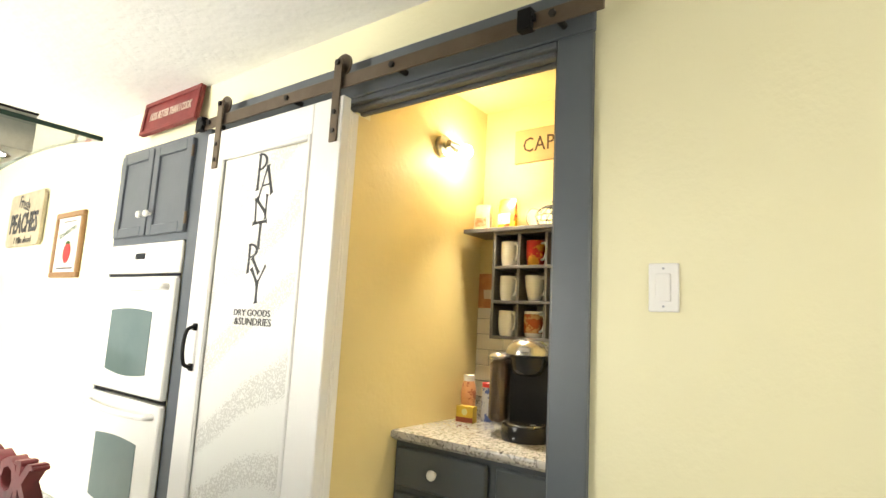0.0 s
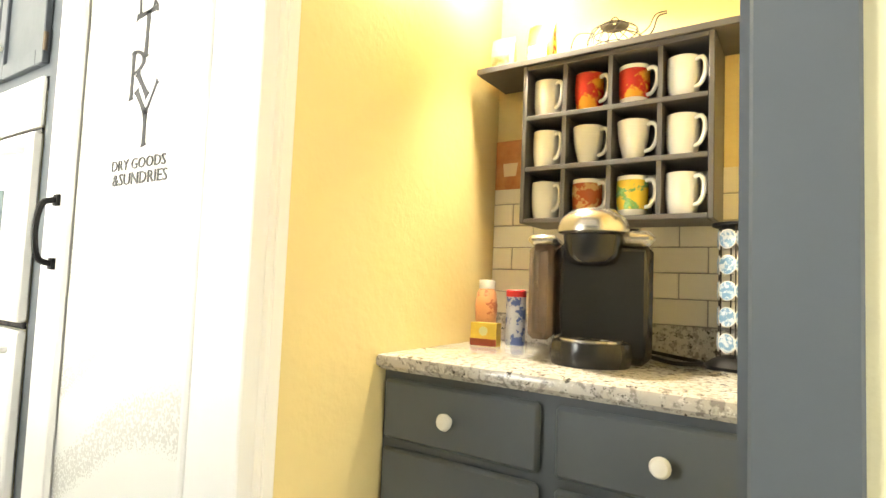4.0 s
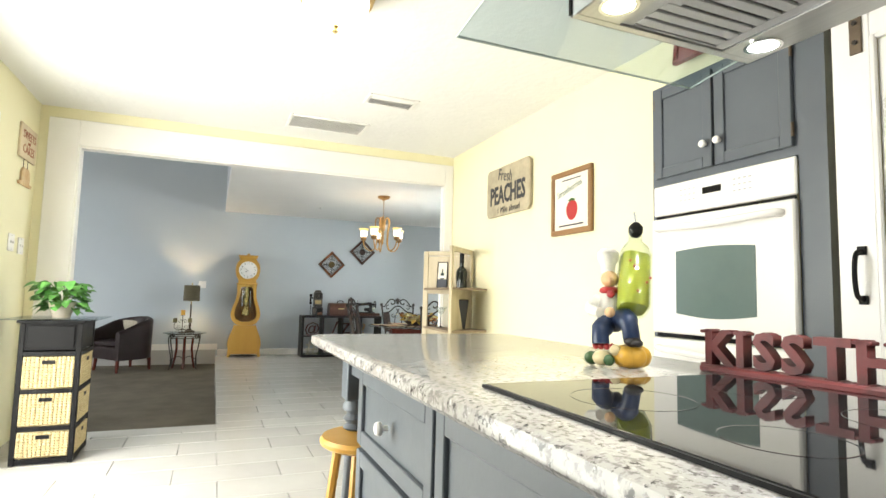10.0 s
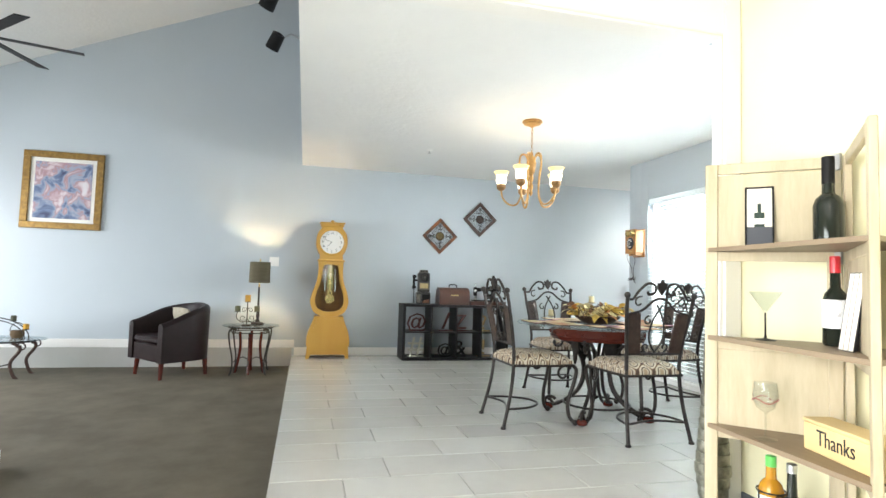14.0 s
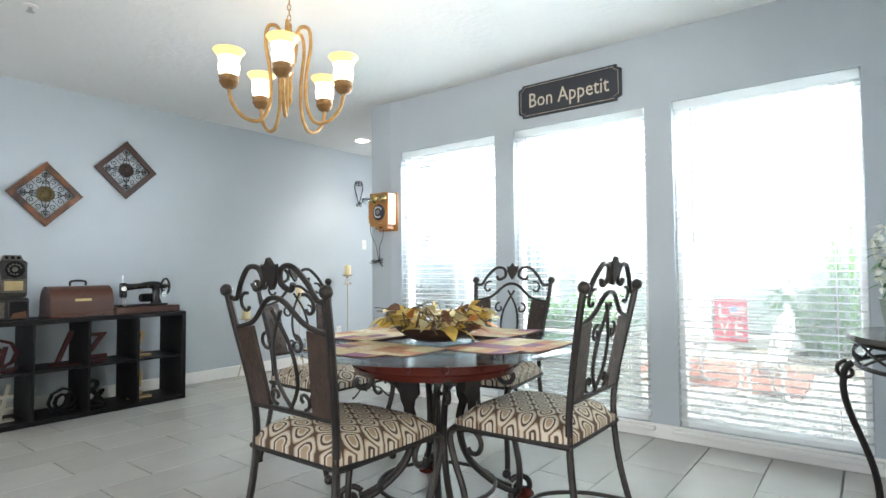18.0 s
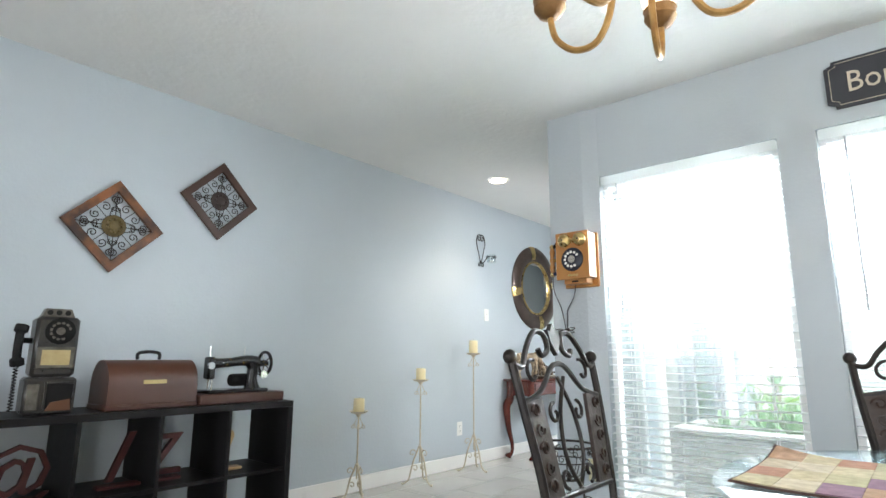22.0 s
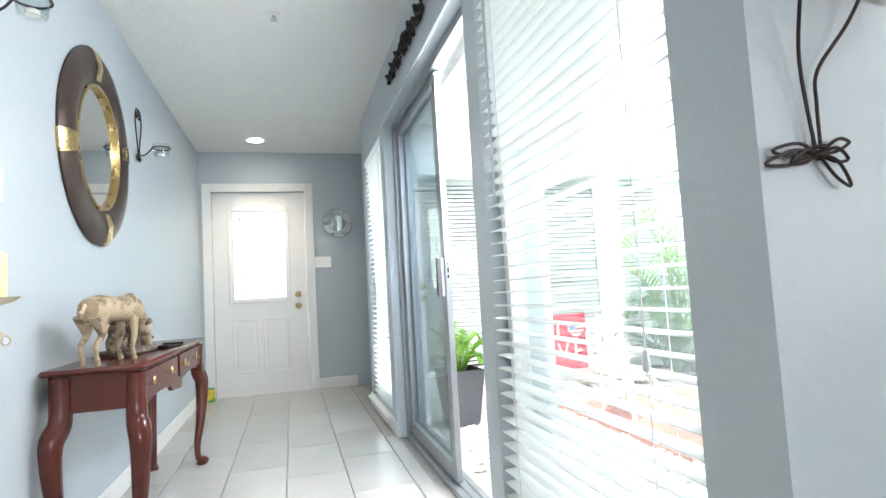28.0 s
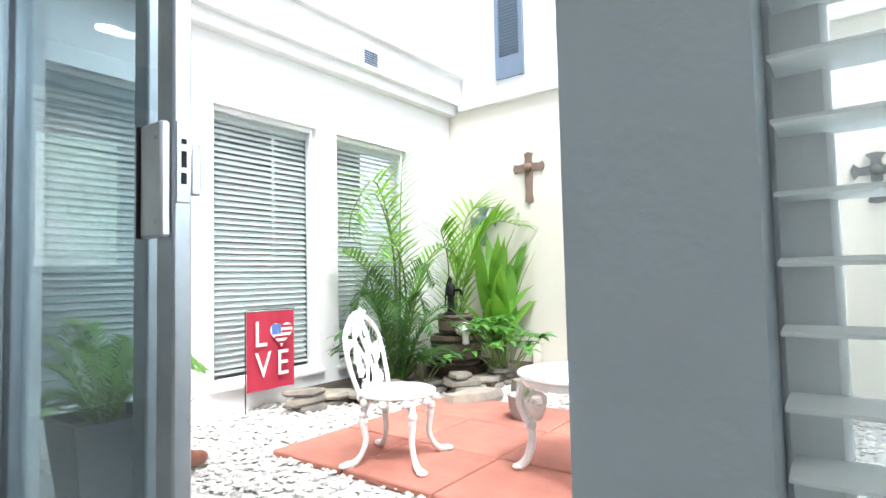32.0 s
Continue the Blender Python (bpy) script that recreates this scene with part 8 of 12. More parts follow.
for x in (-8.36, -7.67):
    t = thing("spot_light", pose(x, YSOF, 2.92), "black cylinder spotlight on a swivel arm", "lamp", "spotlights on the upper wall")
    part("mount", Geo().lathe([(0.04, 0), (0.04, 0.02)], seg=16, m=pose(0, 0, 0, 90)).tube([(0, -0.02, 0), (0, -0.1, 0.03), (0, -0.17, -0.02)], 0.008, 6), M_ALU, t)
    mm = Matrix.Translation((0, -0.22, -0.05)) @ Matrix.Rotation(radians(35), 4, "Y") @ Matrix.Rotation(radians(-25), 4, "X")
    part("head", Geo().lathe([(0.02, 0.08), (0.05, 0.07), (0.055, -0.06), (0.05, -0.06), (0.045, 0.05)], seg=18, m=mm, cap=False), M_BLACK, t)
    part("lens", Geo().lathe([(0.001, -0.04), (0.046, -0.04)], seg=16, m=mm, cap=False), mat("gold reflector", (0.6, 0.4, 0.15), 0.2, 0.9), t)

# tall clock
ck = thing("mora_clock", pose(-10.93, -0.165, 0, 0, 0, 90), "golden yellow curved long case clock with a pendulum", "clock")
def body(prof, d0, d1):
    """A symmetric outline (half width, height), pushed along y."""
    poly = [(x, z) for x, z in prof] + [(-x, z) for x, z in prof[::-1]]
    return Geo().prism(poly, d1 - d0, pose(0, d0, 0))
low = [(0.235, 0.05)] + [(p.x, p.y) for p in bez([(0.235, 0.10), (0.262, 0.19), (0.245, 0.32), (0.195, 0.45), (0.175, 0.52)], 6)]
part("base_case", body(low, -0.12, 0.11), M_HONEY, ck)
part("base_panel", body([(0.19, 0.09)] + [(x * 0.8, z) for x, z in low[2:-3]], -0.132, -0.12), M_HONEY, ck)
for s in (-1, 1):
    part("foot", Geo().prism([(s * 0.26, 0.0), (s * 0.225, 0.0), (s * 0.17, 0.11), (s * 0.25, 0.13)], 0.20, pose(0, -0.11, 0)), M_HONEY, ck)
waist = [(p.x, p.y) for p in bez([(0.10, 0.52), (0.185, 0.57), (0.232, 0.68), (0.215, 0.80), (0.165, 0.95), (0.15, 1.08), (0.155, 1.20)], 6)]
inner = [(p.x, p.y) for p in bez([(0.06, 0.575), (0.145, 0.62), (0.178, 0.70), (0.165, 0.80), (0.12, 0.94), (0.10, 1.08), (0.095, 1.14), (0.04, 1.165)], 6)]
g = Geo()
n1, n2 = len(waist), len(inner)
out = waist + [(-x, z) for x, z in waist[::-1]]
inn = [inner[min(n2 - 1, round(i * (n2 - 1) / (n1 - 1)))] for i in range(n1)]
inn = inn + [(-x, z) for x, z in inn[::-1]]
n = len(out)
g.v = [(x, y, z) for y in (-0.10, -0.085) for x, z in out] + [(x, y, z) for y in (-0.10, -0.085) for x, z in inn]
for i in range(n):
    j = (i + 1) % n
    g.f += [(i, j, 2 * n + j, 2 * n + i), (n + i, 3 * n + i, 3 * n + j, n + j), (i, n + i, n + j, j), (2 * n + i, 2 * n + j, 3 * n + j, 3 * n + i)]
part("waist_door", g, M_HONEY, ck)
g = Geo()
g.v = [(x, y, z) for y in (-0.085, 0.09) for x, z in out]
g.f = [(i, (i + 1) % n, n + (i + 1) % n, n + i) for i in range(n)] + [tuple(range(n, 2 * n))]
part("waist_case", g, M_HONEY, ck)
# shade within the case is put into this back's darker brown
part("inner_back", body(inner, 0.02, 0.03), mat("brown shadowed back", (0.22, 0.10, 0.03), 0.6, second=(0.15, 0.07, 0.02), scale=4), ck)
p = part("door_glass", body(inner, -0.094, -0.091), M_GLASS, ck)
p.visible_shadow = False
o = part("pendulum", Geo().box(-0.012, -0.05, 0.78, 0.012, -0.045, 1.16).lathe([(0.055, -0.008), (0.058, 0), (0.055, 0.008), (0.03, 0.012)], seg=26, m=pose(0, -0.048, 0.735, 90)).box(-0.03, -0.05, 0.79, 0.03, -0.045, 0.84, 0.002), M_BRASS, ck, "brass pendulum")
part("grid_bar", Geo().box(-0.035, -0.048, 0.86, 0.035, -0.044, 1.14), mat("olive brass plate", (0.3, 0.25, 0.1), 0.4, 0.7), ck)
for x in (-0.062, 0.062):
    part("weight_chain", Geo().cyl((x, -0.045, 0.83), (x, -0.045, 1.1), 0.006, seg=8), M_CHROME, ck)
part("neck_moulding", Geo().box(-0.165, -0.13, 1.20, 0.165, 0.1, 1.225, 0.006), M_HONEY, ck)
hood_ = [(0.14, 1.225), (0.14, 1.28)] + [(p.x, p.y) for p in bez([(0.16, 1.31), (0.185, 1.38), (0.192, 1.46), (0.175, 1.55), (0.13, 1.61)], 5)] + [(0.12, 1.63)]
part("hood_case", body(hood_, -0.12, 0.1), M_HONEY, ck)
part("bezel", Geo().lathe([(0.145, 0), (0.17, 0.006), (0.172, 0.016), (0.15, 0.022), (0.145, 0.018)], seg=40, m=pose(0, -0.12, 1.44, 90), cap=False), M_HONEY, ck)
part("dial", Geo().lathe([(0.001, 0.006), (0.147, 0.006)], seg=40, m=pose(0, -0.12, 1.44, 90), cap=False), mat("white clock dial", (0.8, 0.8, 0.78), 0.3, second=(0.75, 0.74, 0.7), scale=4), ck, "white dial with black numerals")
for h_ in range(1, 13):
    a = radians(90 - 30 * h_)
    lettering("numeral", str(h_), 0.042, M_INK, ck, pose(0.113 * math.cos(a), -0.1275, 1.44 + 0.113 * math.sin(a), *FACE["-y"]), 0.0005)
for a, l, w in ((radians(90 - 228), 0.075, 0.006), (radians(90 - 291), 0.11, 0.004)):
    part("clock_hand", Geo().tube([(0, -0.129, 1.44), (l * math.cos(a), -0.129, 1.44 + l * math.sin(a))], w / 2, 5), M_INK, ck)
part("crest", Geo().box(-0.14, -0.13, 1.63, 0.14, 0.1, 1.675, 0.012).box(-0.155, -0.135, 1.672, 0.155, 0.1, 1.69, 0.006).lathe([(0.028, 1.69), (0.02, 1.705), (0.028, 1.715), (0.001, 1.73)], (0, -0.02, 0), 14), M_HONEY, ck)
part("side_pin", Geo().cyl((0.09, -0.132, 1.652), (0.09, -0.138, 1.652), 0.005, seg=8), M_BLACK, ck)


# ---- dining room ----
def plane_tube(g, pts, frame_, r, seg=6, flat=1.0):
    """Points (u, v) drawn in the plane given by frame_."""
    return g.tube([frame_ @ Vector((p[0], 0, p[1])) for p in pts], r, seg, flat=flat)


# cube shelf against the blue wall
SX0, SX1, SY0, SY1, SH = -11.0, -10.62, 0.735, 2.125, 0.70
cs_ = thing("cube_shelf", pose(SX1, SY0, 0, 0, 0, 90), "black brown wooden shelf with eight open cubes", "shelf")
M_ESP = mat("black brown laminate", (0.007, 0.0065, 0.007), 0.45, second=(0.011, 0.010, 0.010), scale=4, mix=0.6, spec=0.25, stretch=(0.2, 1, 1))
w, d, t = SY1 - SY0, SX1 - SX0, 0.032
part("top_board", Geo().box(0, 0, SH - t, w, d, SH, 0.002), M_ESP, cs_)
part("bottom_board", Geo().box(0, 0, 0, w, d, t, 0.002), M_ESP, cs_)
for x in (0, w - t):
    part("side_board", Geo().box(x, 0, t, x + t, d, SH - t, 0.002), M_ESP, cs_)
cell = (w - 2 * t) / 4
for i in range(1, 4):
    part("upright", Geo().box(t + cell * i - 0.008, 0.003, t, t + cell * i + 0.008, d, SH - t), M_ESP, cs_)
for i in range(4):
    part("shelf_board", Geo().box(t + cell * i + 0.008, 0.004, SH / 2 - 0.008, t + cell * (i + 1) - 0.008, d, SH / 2 + 0.008), M_ESP, cs_)
# wooden characters in the cubes
def char_thing(txt, i, j, size, material, label, lean=0, narrow=1.0, dx=0.0):
    z = t if j == 0 else SH / 2 + 0.008
    root = thing("wooden_character", pose(SX1 - 0.16, SY0 + t + cell * (i + 0.5) + dx, z, 0, 0, 90), label, "decoration")
    o = lettering("glyph", txt, size, material, root, pose(0, 0, size * 0.36 + 0.012, 90, lean, 0), depth=0.014, narrow=narrow)
    part("stand", Geo().box(-size * 0.3, -0.03, 0, size * 0.3, 0.03, 0.014, 0.002), material, root)
M_DKRED = mat("dark red painted wood", (0.07, 0.012, 0.010), 0.6, second=(0.04, 0.007, 0.006), scale=10)
M_CREAMW = mat("cream painted wood", (0.62, 0.60, 0.50), 0.6, second=(0.5, 0.48, 0.38), scale=12)
char_thing("@", 0, 1, 0.27, M_DKRED, "dark red wooden at sign in a cube")
char_thing("/", 1, 1, 0.30, M_DKRED, "red wooden slash leaning in a cube", 0, 1.4, 0.06)
char_thing("Z", 2, 1, 0.27, M_DKRED, "red wooden letter z in a cube", 0, 1.0, -0.08)
char_thing("?", 3, 1, 0.26, M_OAK, "tan wooden question mark in a cube", 0, 1.0, -0.09)
char_thing("#", 0, 0, 0.34, M_CREAMW, "cream wooden hash sign in a cube")
char_thing("@", 1, 0, 0.2, M_BLACK, "black wooden at sign in a cube", 0, 1.0, 0.05)
char_thing("&", 2, 0, 0.26, M_BLACK, "black wooden ampersand in a cube", 0, 1.0, -0.08)
char_thing("!", 3, 0, 0.28, M_OAK, "tan wooden exclamation mark in a cube", 0, 1.0, -0.09)

# pay phone
pp = thing("pay_phone", pose(-10.78, 1.005, SH, 0, 0, 84), "vintage black pay phone with a chrome coin plate", "telephone")
M_DULL = mat("tarnished nickel plate", (0.16, 0.15, 0.13), 0.35, 0.8, second=(0.07, 0.065, 0.055), scale=25, mix=0.8)
M_BAKE = mat("worn black enamel", (0.02, 0.02, 0.02), 0.3, second=(0.05, 0.045, 0.04), scale=16, mix=0.6)
part("lower_housing", Geo().box(-0.09, -0.09, 0, 0.09, 0.08, 0.15, 0.012), M_BAKE, pp)
part("upper_housing", Geo().box(-0.075, -0.07, 0.15, 0.08, 0.08, 0.40, 0.014).lathe([(0.09, 0.14), (0.075, 0.17)], seg=4, m=pose(0, 0, 0, 0, 0, 45)), M_BAKE, pp)
part("coin_gauge", Geo().prism([(-0.06, 0.4), (0.06, 0.4), (0.045, 0.435), (-0.045, 0.435)], 0.08, pose(0, -0.05, 0)), M_DULL, pp)
for x in (-0.032, 0, 0.032):
    part("coin_hole", Geo().lathe([(0.011, 0), (0.011, 0.003)], seg=12, m=pose(x, -0.05, 0.418, 90)), M_BLACK, pp)
o = part("dial_plate", Geo().lathe([(0.055, 0), (0.055, 0.006), (0.04, 0.012), (0.02, 0.013)], seg=26, m=pose(0.01, -0.07, 0.34, 90)), M_BLACK, pp)
g = Geo()
for k in range(10):
    a = radians(20 + 30 * k)
    g.lathe([(0.007, 0), (0.007, 0.0125)], seg=8, m=pose(0.01 + 0.033 * math.cos(a), -0.07, 0.34 + 0.033 * math.sin(a), 90))
part("finger_hole", g, M_DULL, o)
part("dial_hub", Geo().lathe([(0.016, 0), (0.016, 0.015)], seg=14, m=pose(0.01, -0.07, 0.34, 90)), M_DULL, o)
o = part("instruction_frame", Geo().box(-0.062, -0.078, 0.185, 0.072, -0.07, 0.275, 0.003), M_DULL, pp)
part("instruction_card", Geo().box(-0.045, -0.0795, 0.20, 0.055, -0.0775, 0.262), mat("yellowed card", (0.42, 0.33, 0.16), 0.6, second=(0.28, 0.2, 0.08), scale=30), o)
o = part("coin_return", Geo().box(-0.022, -0.098, 0.008, -0.014, -0.088, 0.132, 0.002).box(0.078, -0.098, 0.008, 0.086, -0.088, 0.132, 0.002).box(-0.014, -0.098, 0.124, 0.078, -0.088, 0.132, 0.002).box(-0.014, -0.098, 0.008, 0.078, -0.088, 0.016, 0.002), M_BAKE, pp, "black rim of the open coin vault")
part("vault_back", Geo().box(-0.014, -0.0925, 0.016, 0.078, -0.0905, 0.124), M_BLACK, o)
part("vault_tray", Geo().prism([(-0.012, 0.017), (0.076, 0.017), (0.07, 0.062), (0.004, 0.05)], 0.003, pose(0, -0.0955, 0)), mat("dark copper tray", (0.16, 0.08, 0.05), 0.4, 0.6), o, "dull copper tray")
part("lock_plate", Geo().box(-0.082, -0.097, 0.02, -0.038, -0.088, 0.125, 0.004), M_DULL, pp)
part("handset", Geo().tube(bez([(-0.115, -0.02, 0.36), (-0.122, -0.03, 0.32), (-0.122, -0.03, 0.24), (-0.115, -0.02, 0.2)], 6), [0.026] * 5 + [0.016] * 9 + [0.026] * 5, 10).cyl((-0.118, -0.02, 0.3), (-0.075, 0.0, 0.3), 0.012), M_BLACK, pp)
part("cord", Geo().tube([(-0.118 + 0.008 * math.cos(i * 1.6), -0.02 + 0.008 * math.sin(i * 1.6), 0.19 - i * 0.0032) for i in range(56)], 0.003, 5), M_BLACK, pp)

# domed machine case
sc_ = thing("sewing_machine_case", pose(-10.79, 1.405, SH, 0, 0, 92), "brown bentwood sewing machine case with a handle", "case")
prof = [(-0.105, 0.0), (-0.105, 0.10)] + [(-0.105 * math.cos(radians(a)), 0.10 + 0.12 * math.sin(radians(a)) ** 0.9) for a in range(10, 171, 10)] + [(0.105, 0.10), (0.105, 0.0)]
n = len(prof)
M_BENT = mat("reddish brown bentwood", (0.085, 0.032, 0.018), 0.35, second=(0.05, 0.018, 0.010), scale=4, mix=0.7, stretch=(0.15, 1, 1))
part("dome", Geo().add([(x, y, z) for x in (-0.202, 0.202) for y, z in prof], [tuple(range(n)), tuple(range(2 * n - 1, n - 1, -1))] + [(i, n + i, n + (i + 1) % n, (i + 1) % n) for i in range(n)]), M_BENT, sc_)
part("base_trim", Geo().box(-0.206, -0.11, 0, 0.206, 0.11, 0.025, 0.004), M_BENT, sc_)
part("handle", Geo().tube(bez([(-0.05, 0, 0.222), (-0.048, 0, 0.25), (0, 0, 0.258), (0.048, 0, 0.25), (0.05, 0, 0.222)], 5), 0.008, 7), M_BLACK, sc_)
part("emblem_bar", Geo().box(-0.055, -0.1065, 0.112, 0.05, -0.104, 0.13, 0.0005), mat("faded gilt print", (0.5, 0.38, 0.16), 0.5), sc_)
# sewing machine
sm = thing("sewing_machine", pose(-10.79, 1.865, SH, 0, 0, 93), "antique black sewing machine with gold decals on a wooden base", "sewing machine")
M_JAPAN = mat("glossy black japanning", (0.012, 0.012, 0.012), 0.15, second=(0.35, 0.24, 0.05), scale=28, mix=0.9, sharp=(0.64, 0.68))
part("wooden_base", Geo().box(-0.245, -0.1, 0, 0.245, 0.1, 0.05, 0.005), M_BENT, sm)
part("bed", Geo().box(-0.19, -0.075, 0.05, 0.16, 0.075, 0.068, 0.006), M_JAPAN, sm)
part("pillar", Geo().tube(bez([(0.10, 0, 0.065), (0.095, 0, 0.12), (0.10, 0, 0.17), (0.085, 0, 0.21)], 5), [0.045, 0.042, 0.038, 0.034, 0.032, 0.03, 0.03, 0.03, 0.03, 0.03, 0.03, 0.03, 0.032, 0.033, 0.034, 0.034], 12), M_JAPAN, sm)
part("arm", Geo().tube(bez([(0.12, 0, 0.205), (0.05, 0, 0.215), (-0.05, 0, 0.205), (-0.14, 0, 0.20)], 5), [0.034, 0.034, 0.033, 0.032, 0.03, 0.029, 0.027, 0.026, 0.025, 0.024, 0.024, 0.024, 0.025, 0.026, 0.028, 0.028], 12), M_JAPAN, sm)
part("face_plate", Geo().box(-0.175, -0.028, 0.12, -0.135, 0.028, 0.235, 0.008), M_JAPAN, sm)
part("needle_bar", Geo().cyl((-0.157, 0, 0.07), (-0.157, 0, 0.29), 0.005).cyl((-0.145, -0.012, 0.068), (-0.145, -0.012, 0.13), 0.006).cyl((-0.168, -0.03, 0.19), (-0.168, -0.045, 0.19), 0.018, seg=14), M_CHROME, sm)
o = part("hand_wheel", Geo().tube([(0.175, 0.062 * math.cos(i * 0.2618), 0.2 + 0.062 * math.sin(i * 0.2618)) for i in range(24)], 0.009, 8, True).cyl((0.12, 0, 0.2), (0.19, 0, 0.2), 0.018), M_JAPAN, sm)
for k in range(5):
    a = radians(72 * k)
    part("spoke", Geo().cyl((0.175, 0, 0.2), (0.175, 0.06 * math.cos(a), 0.2 + 0.06 * math.sin(a)), 0.005, seg=6), M_CHROME, o)
part("bobbin_winder", Geo().lathe([(0.022, 0), (0.022, 0.012)], seg=16, m=pose(0.14, -0.04, 0.14, 90)).cyl((0.14, 0, 0.14), (0.14, -0.06, 0.14), 0.007), M_CHROME, sm)
part("motor", Geo().lathe([(0.03, -0.05), (0.034, -0.04), (0.034, 0.05), (0.02, 0.06)], seg=18, m=pose(0.06, 0.07, 0.11, 0, 90, 0)), M_BLACK, sm)
part("spool_pin", Geo().cyl((0.04, 0, 0.24), (0.045, 0, 0.29), 0.002, seg=5), M_CHROME, sm)


def diamond(yc, zc, size, fmat, label, centre):
    """A square scrollwork panel hung on its corner; size is half the diagonal."""
    root = thing("wall_panel", Matrix.Translation((XB + 0.002, yc, zc)) @ Matrix.Rotation(radians(90), 4, "Z") @ Matrix.Rotation(radians(45), 4, "Y"), label, "wall art")
    s = size / math.sqrt(2)
    b = s * 0.24
    for k in range(4):
        mm = Matrix.Rotation(radians(90 * k), 4, "Y")
        part("frame_rail", Geo().prism([(-s, s), (s, s), (s - b, s - b), (-s + b, s - b)], 0.022, mm @ pose(0, -0.024, 0)), fmat, root)
    for k in range(4):
        mm = Matrix.Rotation(radians(90 * k), 4, "Y") @ pose(0, -0.012, 0)
        g = Geo()
        for q in (-1, 1):
            plane_tube(g, [(q * p[0], p[1]) for p in spiral(0.10 * s / 0.19, 0.115 * s / 0.19, 0.028 * s / 0.19, 0.006 * s / 0.19, -110, 380, 16)], mm, 0.0028, 5)
            u_ = s / 0.19
            plane_tube(g, [(q * p[0], p[1]) for p in spiral(0.036 * u_, 0.112 * u_, 0.026 * u_, 0.006 * u_, 80, -380, 16)], mm, 0.0028, 5)
            plane_tube(g, [(q * p[0], p[1]) for p in spiral(0.062 * u_, 0.074 * u_, 0.017 * u_, 0.005 * u_, 200, -200, 14)], mm, 0.0026, 5)
            plane_tube(g, [(q * 0.005, 0.05 * s / 0.19), (q * 0.04 * s / 0.19, 0.075 * s / 0.19), (q * 0.09 * s / 0.19, 0.088 * s / 0.19)], mm, 0.0024, 5)
        plane_tube(g, [(0, 0.05 * s / 0.19), (0, s - b)], mm, 0.0022, 5)
        plane_tube(g, [(0.04 * s / 0.19, 0.04 * s / 0.19), (s - b, s - b)], mm, 0.0022, 5)
        part("scrollwork", g, M_IRON, root)
    o = part("medallion", Geo().lathe([(0.001, 0.016), (s * 0.1, 0.018), (s * 0.16, 0.012), (s * 0.24, 0.016), (s * 0.3, 0.010), (s * 0.34, 0.004), (s * 0.34, 0)], seg=26, m=pose(0, -0.006, 0, 90), cap=False), centre, root)
    for k in range(8):
        a = radians(45 * k)
        part("petal", Geo().ball((s * 0.2 * math.cos(a), -0.02, s * 0.2 * math.sin(a)), s * 0.045, 8, 5), centre, o)
    return root


diamond(1.287, 1.61, 0.247, mat("scorched orange brown wood", (0.22, 0.075, 0.018), 0.4, second=(0.025, 0.012, 0.008), scale=4, mix=0.95, sharp=(0.42, 0.58)), "diamond hung scrollwork panel in scorched orange wood", mat("olive brass casting", (0.16, 0.12, 0.05), 0.45, 0.6, second=(0.08, 0.06, 0.03), scale=30))
diamond(1.852, 1.87, 0.243, mat("dark walnut frame", (0.06, 0.028, 0.018), 0.4, second=(0.035, 0.016, 0.01), scale=8), "diamond hung scrollwork panel in dark walnut", mat("brown iron casting", (0.06, 0.045, 0.04), 0.5, 0.5))

# chandelier
CX, CY = -8.325, 1.425
DROP = 0.042  # length of the two extra chain links
ch = thing("chandelier", pose(CX, CY, -DROP, 0, 0, -42), "antique gold chandelier with five lit glass shades", "chandelier")
M_AGED = mat("aged gold resin", (0.50, 0.30, 0.10), 0.42, 0.3, second=(0.30, 0.16, 0.05), scale=25, mix=0.8, bump=0.2, bscale=80)
M_CUP = mat("dark bronze fitter", (0.30, 0.17, 0.065), 0.45, 0.4, second=(0.16, 0.085, 0.035), scale=30, bump=0.5, bscale=90)
HC = H + DROP
part("canopy", Geo().lathe([(0.085, HC), (0.09, HC - 0.012), (0.07, HC - 0.02), (0.075, HC - 0.03), (0.03, HC - 0.045), (0.008, HC - 0.06)], seg=28), M_AGED, ch)
for i in range(9):
    zz = HC - 0.07 - i * 0.026
    a = radians(90 * (i % 2))
    part("chain_link", Geo().tube([(0.008 * math.cos(b) * math.cos(a), 0.008 * math.cos(b) * math.sin(a), zz + 0.017 * math.sin(b)) for b in [k * 0.785 for k in range(8)]], 0.0022, 5, True), M_AGED, ch)
part("column", Geo().lathe([(0.004, 2.21), (0.012, 2.20), (0.014, 2.17), (0.032, 2.15), (0.042, 2.10), (0.034, 2.03), (0.016, 1.99), (0.022, 1.97), (0.012, 1.93), (0.02, 1.90), (0.012, 1.86), (0.018, 1.84), (0.004, 1.81)], seg=20), M_AGED, ch)
M_OPAL = mat("lit opal glass shade", (0.9, 0.85, 0.75), 0.35, emit=(1.0, 0.88, 0.64), power=0.9)
M_AMBER = mat("amber glass rim", (0.85, 0.6, 0.25), 0.3, emit=(1.0, 0.72, 0.2), power=0.26)
